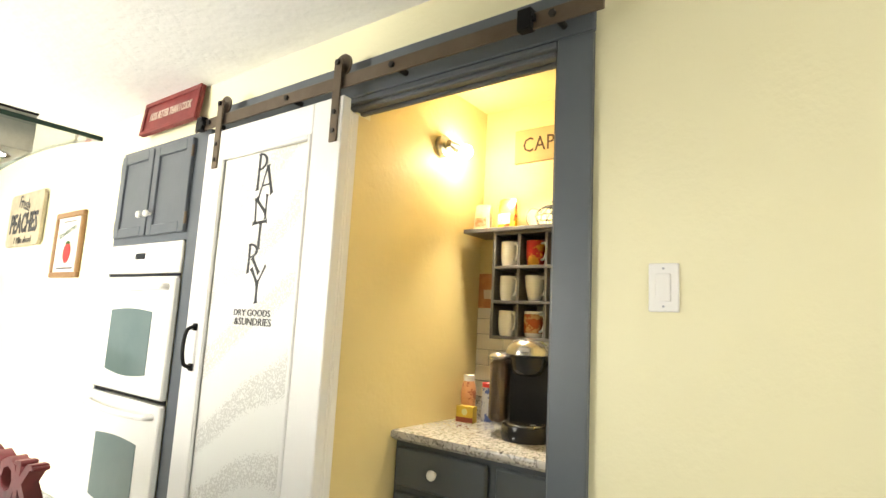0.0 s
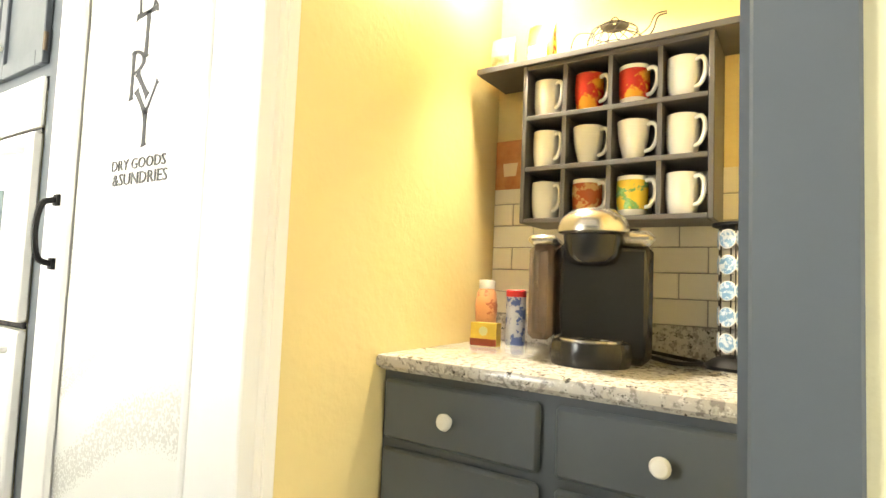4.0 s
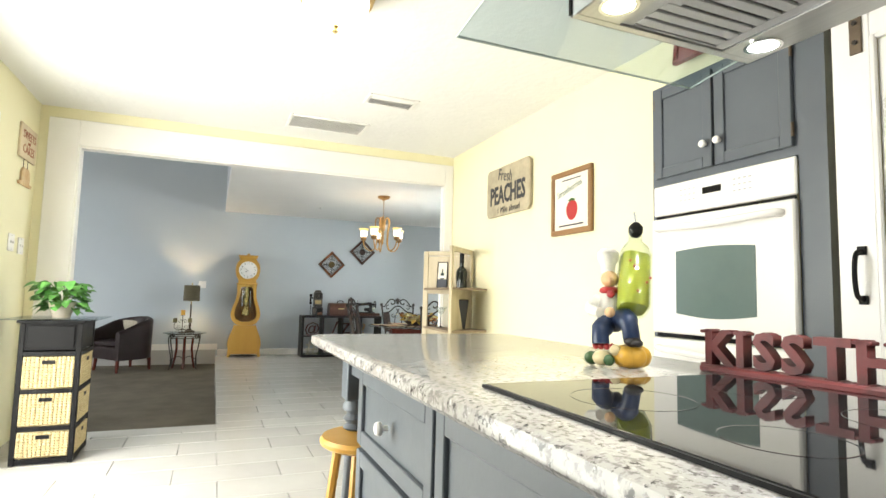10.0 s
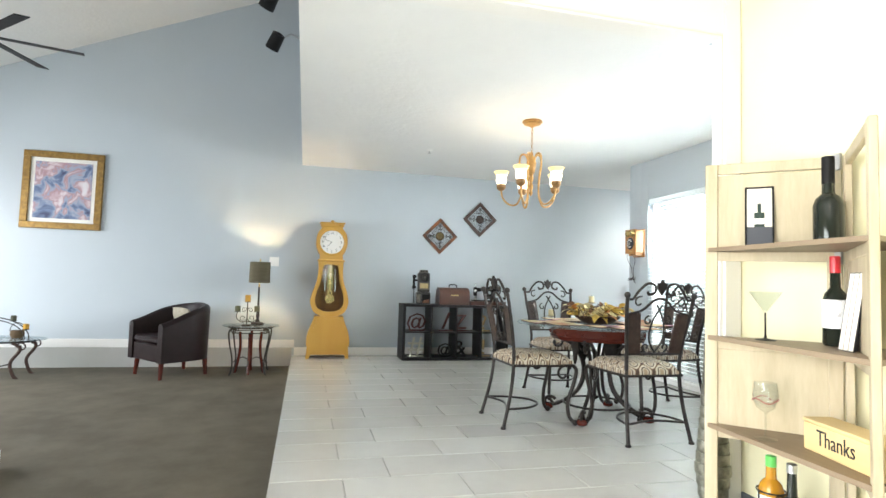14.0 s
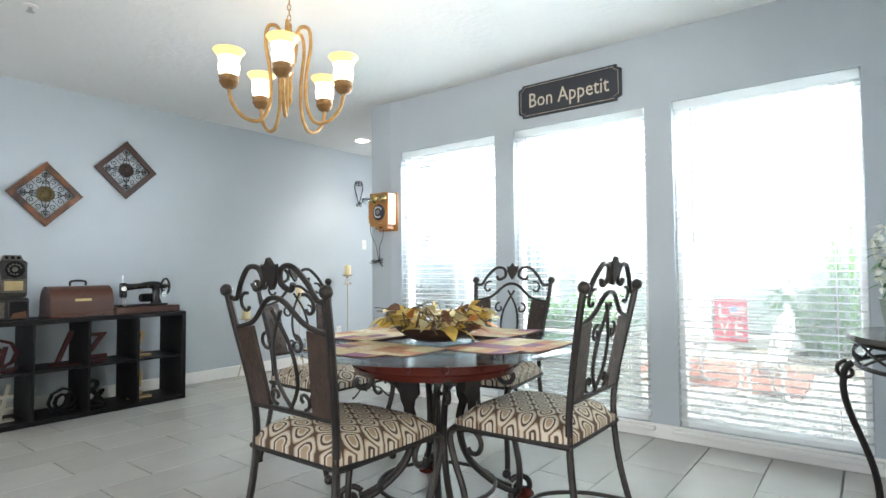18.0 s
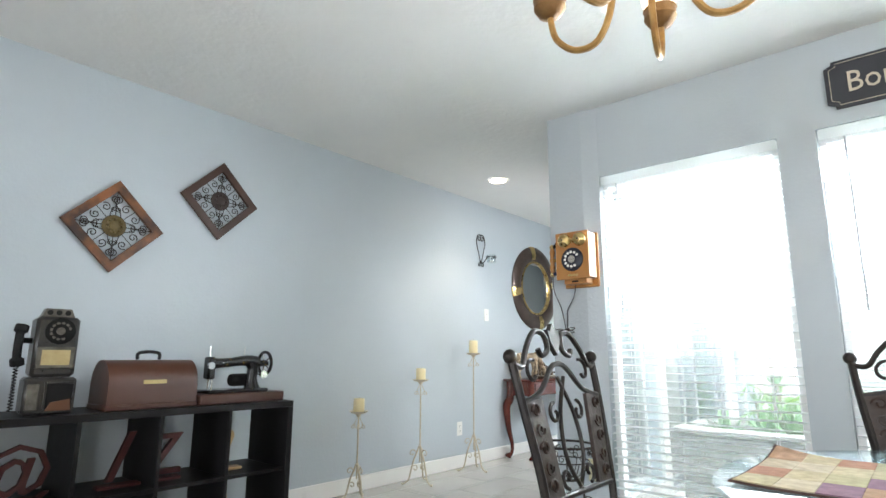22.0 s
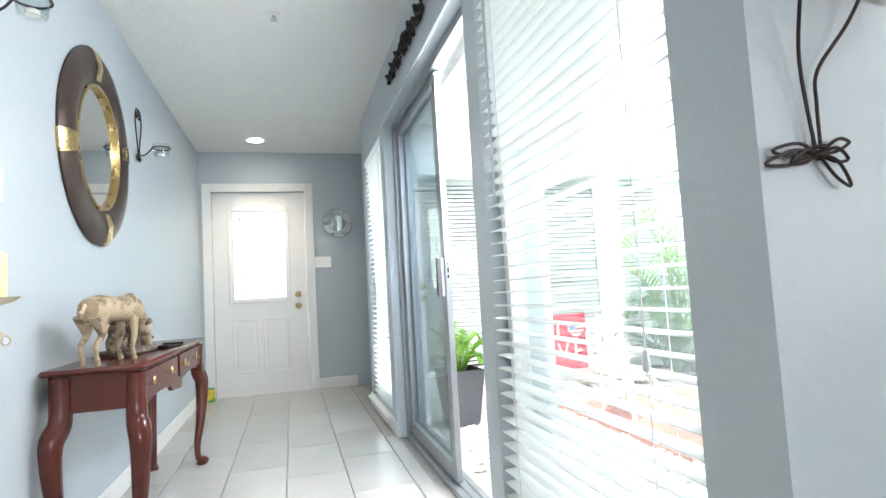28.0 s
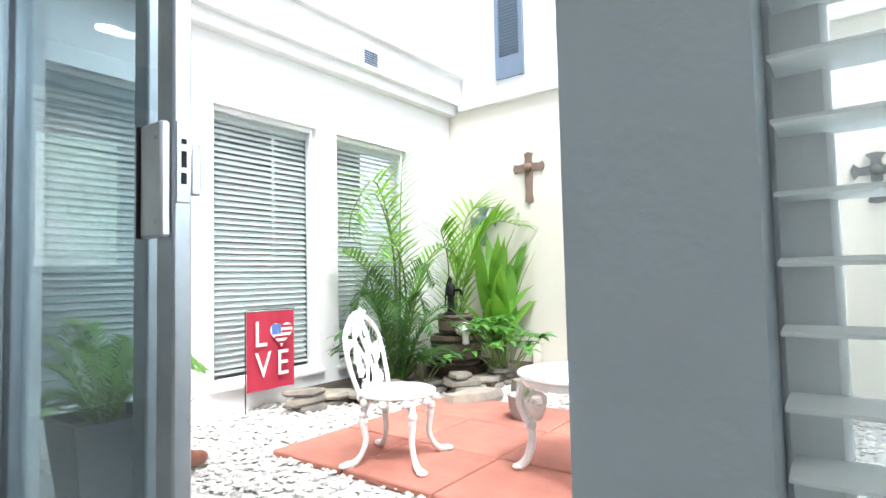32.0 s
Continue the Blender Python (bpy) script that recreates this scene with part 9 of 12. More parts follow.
for k in range(5):
    a = radians(72 * k)
    d = Vector((math.cos(a), math.sin(a), 0))
    pts = bez([(0.03, 0, 2.13), (0.055, 0, 2.18), (0.095, 0, 2.17), (0.105, 0, 2.09), (0.085, 0, 1.96), (0.085, 0, 1.82), (0.125, 0, 1.735), (0.19, 0, 1.735), (0.245, 0, 1.79), (0.262, 0, 1.86)], 7)
    part("arm", Geo().tube([d * p.x + Vector((0, 0, p.z)) for p in pts], 0.0085, 8), M_AGED, ch)
    c = d * 0.262
    o = part("fitter_cup", Geo().lathe([(0.012, 1.855), (0.03, 1.865), (0.042, 1.885), (0.04, 1.90), (0.044, 1.91), (0.03, 1.918)], (c.x, c.y, 0), 18), M_CUP, ch, "dark bronze cup")
    part("glass_shade", Geo().lathe([(0.03, 1.912), (0.042, 1.925), (0.047, 1.95), (0.043, 1.98), (0.048, 1.995)], (c.x, c.y, 0), 22, cap=False), M_OPAL, o, "glowing opal glass shade")
    part("shade_rim", Geo().lathe([(0.048, 1.995), (0.057, 2.012), (0.069, 2.026), (0.067, 2.029), (0.055, 2.015), (0.046, 1.997)], (c.x, c.y, 0), 22, cap=False), M_AMBER, o, "amber glass rim")
for k in range(5):
    a = radians(72 * k - 42)
    lamp("chandelier_bulb", "POINT", pose(CX + 0.262 * math.cos(a), CY + 0.262 * math.sin(a), 2.04 - DROP), CHAND, (1.0, 0.80, 0.5), 0.03)

# ornate iron dining set
TCX, TCY = -7.72, 1.745
M_SEAT = bpy.data.materials.new("cream fabric with brown ogee pattern")
M_SEAT.use_nodes = True
def seat_nodes(m):
    nt, b = m.node_tree, m.node_tree.nodes["Principled BSDF"]
    b.inputs["Roughness"].default_value = 0.85
    tc = nt.nodes.new("ShaderNodeTexCoord")
    mp = nt.nodes.new("ShaderNodeMapping")
    mp.inputs["Scale"].default_value = (52, 74, 1)
    nt.links.new(tc.outputs["Object"], mp.inputs[0])
    sep = nt.nodes.new("ShaderNodeSeparateXYZ")
    nt.links.new(mp.outputs[0], sep.inputs[0])

    def math_node(op, a, b=None):
        n = nt.nodes.new("ShaderNodeMath")
        n.operation = op
        for k, v in enumerate((a, b)):
            if v is None:
                continue
            if isinstance(v, (int, float)):
                n.inputs[k].default_value = v
            else:
                nt.links.new(v, n.inputs[k])
        return n.outputs[0]

    # lattice of pointed ovals: cos x + cos y, sharpened along x
    cx_, cy_ = math_node("COSINE", sep.outputs["X"]), math_node("COSINE", sep.outputs["Y"])
    lat = math_node("ADD", math_node("MULTIPLY", math_node("ADD", cx_, cy_), 0.25), 0.5)
    r = nt.nodes.new("ShaderNodeValToRGB")
    r.color_ramp.interpolation = "CONSTANT"
    dark, tan, cream = (0.075, 0.045, 0.03), (0.33, 0.24, 0.155), (0.50, 0.44, 0.345)
    cols = ((0.0, tan), (0.07, cream), (0.14, dark), (0.24, cream), (0.40, tan), (0.455, dark), (0.535, tan), (0.58, cream), (0.74, dark), (0.85, cream), (0.94, tan))
    while len(r.color_ramp.elements) < len(cols):
        r.color_ramp.elements.new(0.9)
    for e, (q, c) in zip(r.color_ramp.elements, cols):
        e.position, e.color = q, (*c, 1)
    nt.links.new(lat, r.inputs[0])
    nt.links.new(r.outputs[0], b.inputs["Base Color"])
    bp = nt.nodes.new("ShaderNodeBump")
    bp.inputs["Strength"].default_value, bp.inputs["Distance"].default_value = 0.3, 0.003
    n2 = nt.nodes.new("ShaderNodeTexNoise")
    n2.inputs["Scale"].default_value = 220
    nt.links.new(tc.outputs["Object"], n2.inputs["Vector"])
    nt.links.new(n2.outputs["Fac"], bp.inputs["Height"])
    nt.links.new(bp.outputs[0], b.inputs["Normal"])
seat_nodes(M_SEAT)
M_CARVED = mat("dark carved panel", (0.05, 0.03, 0.022), 0.4, second=(0.025, 0.016, 0.012), scale=22, mix=0.8, bump=0.6, bscale=50)


def dining_chair(m):
    root = thing("dining_chair", m, "ornate dark iron dining chair with a patterned cushion seat", "chair", "chairs round the dining table")
    # posts run from the floor to the top rail; the back leans away
    def post(s):
        return bez([(s * 0.228, -0.285, 0.0), (s * 0.205, -0.225, 0.25), (s * 0.195, -0.205, 0.46), (s * 0.205, -0.22, 0.62), (s * 0.232, -0.26, 0.82), (s * 0.243, -0.285, 0.935)], 6)
    for s in (-1, 1):
        part("back_post", Geo().tube(post(s), 0.0125, 8), M_IRON, root)
        part("finial", Geo().ball((s * 0.246, -0.288, 0.945), 0.021, 10, 7), M_IRON, root)
        part("foot_glide", Geo().lathe([(0.018, 0), (0.02, 0.008), (0.012, 0.02)], (s * 0.228, -0.285, 0), 10), M_IRON, root)
    back = Matrix(((1, 0, 0, 0), (0, 0.983, -0.185, -0.105), (0, 0.185, 0.983, 0.0), (0, 0, 0, 1)))
    # crest: two C scrolls that meet at a leaf
    for s in (-1, 1):
        g = Geo()
        plane_tube(g, bez([(s * 0.244, 0.94), (s * 0.20, 0.935), (s * 0.165, 0.985), (s * 0.11, 1.035), (s * 0.055, 1.03), (s * 0.045, 0.985), (s * 0.085, 0.965), (s * 0.10, 0.985)], 6), back, 0.009, 7)
        plane_tube(g, [(s * p[0], p[1]) for p in spiral(0.15, 0.915, 0.04, 0.012, 110, -150, 14)], back, 0.006, 6)
        part("crest_scroll", g, M_IRON, root)
    part("crest_leaf", Geo().prism([(0, 1.065), (0.02, 1.04), (0.035, 1.045), (0.03, 1.01), (0.012, 0.98), (0, 0.965), (-0.012, 0.98), (-0.03, 1.01), (-0.035, 1.045), (-0.02, 1.04)], 0.016, back @ pose(0, -0.008, 0)), M_IRON, root)
    g = Geo()
    plane_tube(g, bez([(-0.232, 0.835), (-0.13, 0.86), (-0.05, 0.925), (0, 0.94), (0.05, 0.925), (0.13, 0.86), (0.232, 0.835)], 5), back, 0.0085, 7)
    part("upper_rail", g, M_IRON, root)
    g = Geo()
    plane_tube(g, [(-0.205, 0.575), (0.205, 0.575)], back, 0.0095, 7)
    part("lower_rail", g, M_IRON, root)
    for s in (-1, 1):
        poly = [(s * 0.202, 0.58), (s * 0.228, 0.835), (s * 0.135, 0.845), (s * 0.118, 0.70), (s * 0.105, 0.58)]
        o = part("carved_panel", Geo().prism(poly, 0.012, back @ pose(0, -0.006, 0)), M_CARVED, root, "dark carved scroll panel")
        for q in range(5):
            g = Geo()
            cz = 0.61 + q * 0.05
            plane_tube(g, [(s * (p[0]), p[1]) for p in spiral(0.158 + q * 0.006, cz, 0.022, 0.006, 180 * (q % 2), 180 * (q % 2) + 400, 12)], back @ pose(0, 0.009, 0), 0.004, 5)
            part("carved_scroll", g, M_CARVED, o)
        g = Geo()
        plane_tube(g, bez([(s * 0.01, 0.575), (s * -0.05, 0.67), (s * -0.04, 0.79), (s * 0.02, 0.90)], 6), back, 0.0065, 6)
        plane_tube(g, [(s * p[0], p[1]) for p in spiral(0.07, 0.795, 0.032, 0.009, 90, -230, 14)], back, 0.006, 6)
        plane_tube(g, [(s * p[0], p[1]) for p in spiral(0.068, 0.62, 0.03, 0.008, -90, 230, 14)], back, 0.006, 6)
        part("splat_scroll", g, M_IRON, root)
    # seat
    g = Geo()
    n = 10
    for i in range(n + 1):
        for j in range(n + 1):
            u, v = 2 * i / n - 1, 2 * j / n - 1
            hw = 0.215 + 0.02 * (v + 1) / 2
            k = max(0.0, (1 - abs(u) ** 5) * (1 - abs(v) ** 5))
            g.v.append((u * hw * (1 - 0.05 * abs(v) ** 6), -0.215 + (v + 1) * 0.225 + (0.012 if v > 0.9 else 0) * (1 - u * u), 0.455 + 0.052 * k ** 0.45))
    for i in range(n):
        for j in range(n):
            a = i * (n + 1) + j
            g.f.append((a, a + n + 1, a + n + 2, a + 1))
    edge = [i * (n + 1) for i in range(n + 1)] + [n * (n + 1) + j for j in range(1, n + 1)] + [i * (n + 1) + n for i in range(n - 1, -1, -1)] + [j for j in range(n - 1, 0, -1)]
    b0 = len(g.v)
    g.v += [(g.v[q][0], g.v[q][1], 0.43) for q in edge]
    m_ = len(edge)
    g.f += [(edge[q], edge[(q + 1) % m_], b0 + (q + 1) % m_, b0 + q) for q in range(m_)] + [tuple(range(b0, b0 + m_))]
    part("seat", g, M_SEAT, root, "cream cushion with a brown ogee pattern", angle=60)
    part("seat_frame", Geo().tube([(-0.21, -0.21, 0.425), (0.21, -0.21, 0.425), (0.23, 0.23, 0.425), (-0.23, 0.23, 0.425)], 0.011, 6, True), M_IRON, root)
    for s in (-1, 1):
        g = Geo().tube(bez([(s * 0.215, 0.235, 0.425), (s * 0.225, 0.262, 0.39), (s * 0.215, 0.25, 0.30), (s * 0.20, 0.215, 0.17), (s * 0.205, 0.22, 0.07), (s * 0.22, 0.255, 0.022)], 6), 0.0135, 8)
        g.tube([Vector((s * 0.215, 0.17 + p[0], 0.365 + p[1])) for p in spiral(0, 0, 0.065, 0.018, 35, 330, 16)], 0.0095, 7)
        g.ball((s * 0.22, 0.262, 0.022), 0.022, 10, 6)
        part("front_leg", g, M_IRON, root)
    part("ring_stretcher", Geo().tube(bez([(-0.215, -0.255, 0.13), (-0.19, -0.10, 0.13), (-0.10, 0.02, 0.13), (0.0, 0.05, 0.13), (0.10, 0.02, 0.13), (0.19, -0.10, 0.13), (0.215, -0.255, 0.13)], 5), 0.008, 6).tube(bez([(-0.215, -0.255, 0.13), (0, -0.20, 0.135), (0.215, -0.255, 0.13)], 6), 0.008, 6), M_IRON, root)
    return root


first = dining_chair(pose(-7.67, 1.165, 0, 0, 0, 1))
copy_thing(first, pose(-7.22, 1.75, 0, 0, 0, 90))
copy_thing(first, pose(-7.88, 2.42, 0, 0, 0, 185))
copy_thing(first, pose(-8.535, 1.835, 0, 0, 0, -90))

dt = thing("dining_table", pose(TCX, TCY, 0) @ Matrix.Diagonal((1, 1, 0.93, 1)), "round glass topped dining table on a carved iron pedestal", "table")
part("glass_top", Geo().lathe([(0.001, 0.742), (0.612, 0.742), (0.62, 0.748), (0.612, 0.754), (0.001, 0.754)], seg=56, cap=False), M_TINT, dt, "thick clear glass top")
part("apron", Geo().lathe([(0.30, 0.625), (0.345, 0.63), (0.36, 0.655), (0.352, 0.66), (0.36, 0.70), (0.37, 0.715), (0.372, 0.735), (0.33, 0.741)], seg=44), M_MAHOG, dt, "carved mahogany apron")
g = Geo()
for k in range(16):
    a = radians(22.5 * k)
    sp = spiral(0, 0, 0.022, 0.005, 0, 420, 12)
    g.tube([Vector((0.3585 * math.cos(a + p[0] / 0.36), 0.3585 * math.sin(a + p[0] / 0.36), 0.682 + p[1])) for p in sp], 0.0045, 5)
part("carved_band", g, M_MAHOG, dt)
for k in range(4):
    a = radians(-44 + 90 * k)
    d = Vector((math.cos(a), math.sin(a), 0))
    e = Vector((-d.y, d.x, 0))
    for off in (-0.028, 0.028):
        pts = bez([(0.30, 0, 0.62), (0.17, 0, 0.56), (0.10, 0, 0.40), (0.13, 0, 0.22), (0.24, 0, 0.10), (0.33, 0, 0.05)], 6)
        part("pedestal_leg", Geo().tube([d * p.x + e * (off * (0.4 + p.x * 2)) + Vector((0, 0, p.z)) for p in pts], 0.014, 8), M_IRON, dt)
    g = Geo()
    sp = spiral(0.37, 0.06, 0.055, 0.014, 150, -250, 18)
    g.tube([d * p[0] + Vector((0, 0, p[1])) for p in sp], 0.013, 8)
    sp = spiral(0.32, 0.58, 0.06, 0.016, 60, 400, 18)
    g.tube([d * p[0] + Vector((0, 0, p[1])) for p in sp], 0.012, 8)
    part("leg_scroll", g, M_IRON, dt)
    c = d * 0.385
    part("ball_foot", Geo().lathe([(0.02, 0.0), (0.04, 0.012), (0.043, 0.03), (0.03, 0.05), (0.014, 0.055)], (c.x, c.y, 0), 14), M_MAHOG, dt, "reddish carved ball foot")
    part("acanthus_leaf", Geo().prism([(-0.05, 0.62), (0.05, 0.62), (0.055, 0.55), (0.03, 0.52), (0.02, 0.46), (0, 0.42), (-0.02, 0.46), (-0.03, 0.52), (-0.055, 0.55)], 0.012, Matrix.Rotation(a + math.pi / 4 + math.pi / 2, 4, "Z") @ pose(0, -0.19, 0)), M_IRON, dt)
part("ring_stretcher", Geo().tube([(0.25 * math.cos(i * 0.2244), 0.25 * math.sin(i * 0.2244), 0.105) for i in range(28)], 0.009, 6, True), M_IRON, dt)
GT = 0.7015
M_MAT1 = mat("dark woven placemat binding", (0.10, 0.05, 0.04), 0.9, second=(0.05, 0.03, 0.025), scale=60, mix=0.8, bump=0.5, bscale=200)
PATCH = [mat("patch cloth", c, 0.9, second=tuple(v * 0.6 for v in c), scale=40, mix=0.7, bump=0.5, bscale=220) for c in ((0.52, 0.42, 0.24), (0.42, 0.20, 0.11), (0.44, 0.37, 0.20), (0.56, 0.46, 0.30), (0.24, 0.12, 0.17), (0.46, 0.27, 0.15))]
for k in range(4):
    pm = thing("placemat", pose(TCX, TCY, GT + 0.0006, 0, 0, -90 + 90 * k), "multicoloured woven placemat on the glass table", "placemat", "placemats on the table")
    # woven cloth whose outer corners curl up a little
    nx, ny = 8, 10
    top = [(0.2 + 0.35 * a / nx, -0.225 + 0.45 * b / ny) for a in range(nx + 1) for b in range(ny + 1)]
    def curl(x, y):
        return 0.022 * max(0.0, (x - 0.40) / 0.15) ** 2 * (abs(y) / 0.225) ** 3 * (1.0 if y * (1 - 2 * (k % 2)) > 0 else 0.25)
    vs = [(x, y, curl(x, y)) for x, y in top] + [(x, y, curl(x, y) + 0.004) for x, y in top]
    N, row = len(top), ny + 1
    fs = []
    for a in range(nx):
        for b in range(ny):
            q = a * row + b
            fs += [(q, q + 1, q + row + 1, q + row), (N + q, N + q + row, N + q + row + 1, N + q + 1)]
    rim = [a * row for a in range(nx + 1)] + [nx * row + b for b in range(1, row)] + [a * row + ny for a in range(nx - 1, -1, -1)] + [b for b in range(ny - 1, 0, -1)]
    fs += [(rim[i], rim[(i + 1) % len(rim)], N + rim[(i + 1) % len(rim)], N + rim[i]) for i in range(len(rim))]
    part("cloth", Geo().add(vs, fs), M_MAT1, pm, "dark bound woven cloth")
    for i in range(5):
        for j in range(4):
            c = PATCH[(i * 5 + j * 3 + k + (i * j) % 3) % len(PATCH)]
            xa, ya = 0.206 + i * 0.0678, -0.219 + j * 0.1096
            cs4 = [(xa, ya), (xa + 0.0668, ya), (xa + 0.0668, ya + 0.1086), (xa, ya + 0.1086)]
            part("patch", Geo().add([(x, y, curl(x, y) + 0.003) for x, y in cs4] + [(x, y, curl(x, y) + 0.0058) for x, y in cs4], [(3, 2, 1, 0), (4, 5, 6, 7)] + [(q, (q + 1) % 4, 4 + (q + 1) % 4, 4 + q) for q in range(4)]), c, pm)
cp = thing("centerpiece_bowl", pose(TCX, TCY, GT + 0.0015), "brown bowl of yellow and orange silk leaves with candles", "centerpiece")
part("bowl", Geo().lathe([(0.001, 0), (0.08, 0), (0.115, 0.012), (0.165, 0.045), (0.178, 0.062), (0.168, 0.062), (0.10, 0.03), (0.001, 0.02)], seg=30, cap=False), mat("dark brown carved bowl", (0.05, 0.028, 0.018), 0.5, second=(0.03, 0.016, 0.01), scale=14, bump=0.4), cp)
for x, y, h_ in ((0.02, 0.03, 0.125), (-0.06, -0.05, 0.11), (0.08, -0.04, 0.12)):
    part("candle", Geo().lathe([(0.036, 0.02), (0.036, h_), (0.03, h_ + 0.004)], (x, y, 0), 18), mat("ivory candle wax", (0.66, 0.53, 0.24), 0.5), cp, "ivory pillar candle")
rnd = random.Random(9)
for nm, col, cnt in (("yellow_leaves", (0.62, 0.43, 0.09), 60), ("orange_leaves", (0.48, 0.17, 0.03), 18), ("pale_leaves", (0.62, 0.54, 0.28), 40), ("brown_leaves", (0.16, 0.07, 0.03), 20)):
    g = Geo()
    for i in range(cnt):
        a, r = rnd.uniform(0, 6.283), rnd.uniform(0.09, 0.22)
        leaf_blade(g, (r * math.cos(a), r * math.sin(a), rnd.uniform(0.06, 0.13)), (math.cos(a + rnd.uniform(-1, 1)), math.sin(a + rnd.uniform(-1, 1)), rnd.uniform(-0.1, 0.8)), (rnd.uniform(-1, 1), rnd.uniform(-1, 1), 1), rnd.uniform(0.065, 0.105), rnd.uniform(0.045, 0.07), 0.4)
    part(nm, g, mat(nm.replace("_", " "), col, 0.7, second=tuple(v * 0.6 for v in col), scale=20, vary=0.25, island=True), cp, fix=False)
g = Geo()
for i in range(36):
    a = rnd.uniform(0, 6.283)
    r0 = rnd.uniform(0.12, 0.19)
    g.tube([(r0 * math.cos(a), r0 * math.sin(a), 0.07), ((r0 + 0.05) * math.cos(a + 0.2), (r0 + 0.05) * math.sin(a + 0.2), 0.1 + rnd.uniform(0, 0.06)), ((r0 + 0.09) * math.cos(a + 0.5), (r0 + 0.09) * math.sin(a + 0.5), rnd.uniform(0.05, 0.15))], 0.0022, 4)
part("twigs", g, mat("dry twig", (0.12, 0.08, 0.04), 0.9), cp)

# sign over the windows
ba = thing("wall_sign", pose(-7.787, YW0 - 0.001, 2.185), "black wooden sign reading bon appetit with notched corners", "sign")
hw, hh, q = 0.367, 0.115, 0.03
poly = [(-hw + q, -hh), (hw - q, -hh), (hw - q, -hh + q * 0.5), (hw, -hh + q), (hw, hh - q), (hw - q, hh - q * 0.5), (hw - q, hh), (-hw + q, hh), (-hw + q, hh - q * 0.5), (-hw, hh - q), (-hw, -hh + q), (-hw + q, -hh + q * 0.5)]
M_SIGNBLK = mat("charcoal sign paint", (0.03, 0.032, 0.04), 0.5, second=(0.045, 0.046, 0.055), scale=10)
part("board", Geo().prism(poly, 0.02, pose(0, -0.02, 0)), M_SIGNBLK, ba)
M_CREAML = mat("cream lettering", (0.6, 0.54, 0.42), 0.6)
pts = [(x * 0.95, -0.0205, z * 0.88) for x, z in poly]
part("border_line", Geo().tube(pts, 0.0014, 4, True), M_CREAML, ba)
lettering("lettering", "Bon Appetit", 0.142, M_CREAML, ba, pose(0, -0.0212, -0.005, *FACE["-y"]), narrow=0.83)

# demilune iron console with flowers and a frog
ic = thing("console_table", pose(-5.905, 2.5, 0, 0, 0, -90), "half round wrought iron console table", "table")
n = 20
rim = [(0.42 * math.cos(radians(180 + 180 * i / n)), 0.40 * math.sin(radians(180 + 180 * i / n))) for i in range(n + 1)]
part("tabletop", Geo().add([(x, y, z) for z in (0.735, 0.755) for x, y in rim], [tuple(range(n + 1))[::-1], tuple(range(n + 1, 2 * n + 2))] + [(i, (i + 1) % (n + 1), n + 1 + (i + 1) % (n + 1), n + 1 + i) for i in range(n + 1)]), mat("dark stone top", (0.06, 0.055, 0.05), 0.2, second=(0.1, 0.09, 0.08), scale=20), ic)
for z in (0.725, 0.64):
    part("apron_ring", Geo().tube([(x * 0.93, y * 0.93, z) for x, y in rim], 0.008, 6), M_IRON, ic)
for i in range(0, n - 3, 4):
    g = Geo()
    for a0, a1 in ((i, i + 4), (i + 4, i)):
        p0, p1 = rim[a0], rim[a1]
        pm_ = rim[i + 2]
        g.tube(bez([(p0[0] * 0.93, p0[1] * 0.93, 0.64), (pm_[0] * 0.95, pm_[1] * 0.95, 0.683), (p1[0] * 0.93, p1[1] * 0.93, 0.725)], 5), 0.005, 6)
    part("apron_scroll", g, M_IRON, ic)
for ax in (-62, 0, 62):
    d = Vector((math.sin(radians(ax)), -math.cos(radians(ax)), 0))
    k = 0.38
    pts = bez([(k, 0, 0.64), (k + 0.03, 0, 0.60), (k + 0.025, 0, 0.48), (k - 0.05, 0, 0.25), (k - 0.06, 0, 0.1), (k, 0, 0.015)], 6)
    g = Geo().tube([d * p.x + Vector((0, 0, p.z)) for p in pts], 0.012, 8).ball(d * (k + 0.01) + Vector((0, 0, 0.018)), 0.02, 8, 6)
    g.tube([d * p[0] + Vector((0, 0, p[1])) for p in spiral(k + 0.02, 0.605, 0.04, 0.01, 90, -250, 14)], 0.008, 6)
    part("leg", g, M_IRON, ic)
part("stretcher", Geo().tube(bez([(-0.28, -0.15, 0.11), (-0.15, -0.17, 0.15), (0, -0.31, 0.10), (0.15, -0.17, 0.15), (0.28, -0.15, 0.11)], 6), 0.008, 6), M_IRON, ic)
fp = thing("potted_flowers", pose(-6.13, 2.62, 0.755), "white hydrangea blossoms in a grey green pot", "plant")
part("pot", Geo().add([(s * x, q_ * x, z) for x, z in ((0.052, 0), (0.07, 0.125), (0.063, 0.125)) for s, q_ in ((-1, -1), (1, -1), (1, 1), (-1, 1))], [(3, 2, 1, 0)] + [(4 * r + i, 4 * r + (i + 1) % 4, 4 * r + 4 + (i + 1) % 4, 4 * r + 4 + i) for r in range(2) for i in range(4)] + [(8, 9, 10, 11)]), mat("grey green glazed pot", (0.3, 0.35, 0.3), 0.5, second=(0.25, 0.3, 0.25), scale=8), fp)
rnd = random.Random(3)
g, gl = Geo(), Geo()
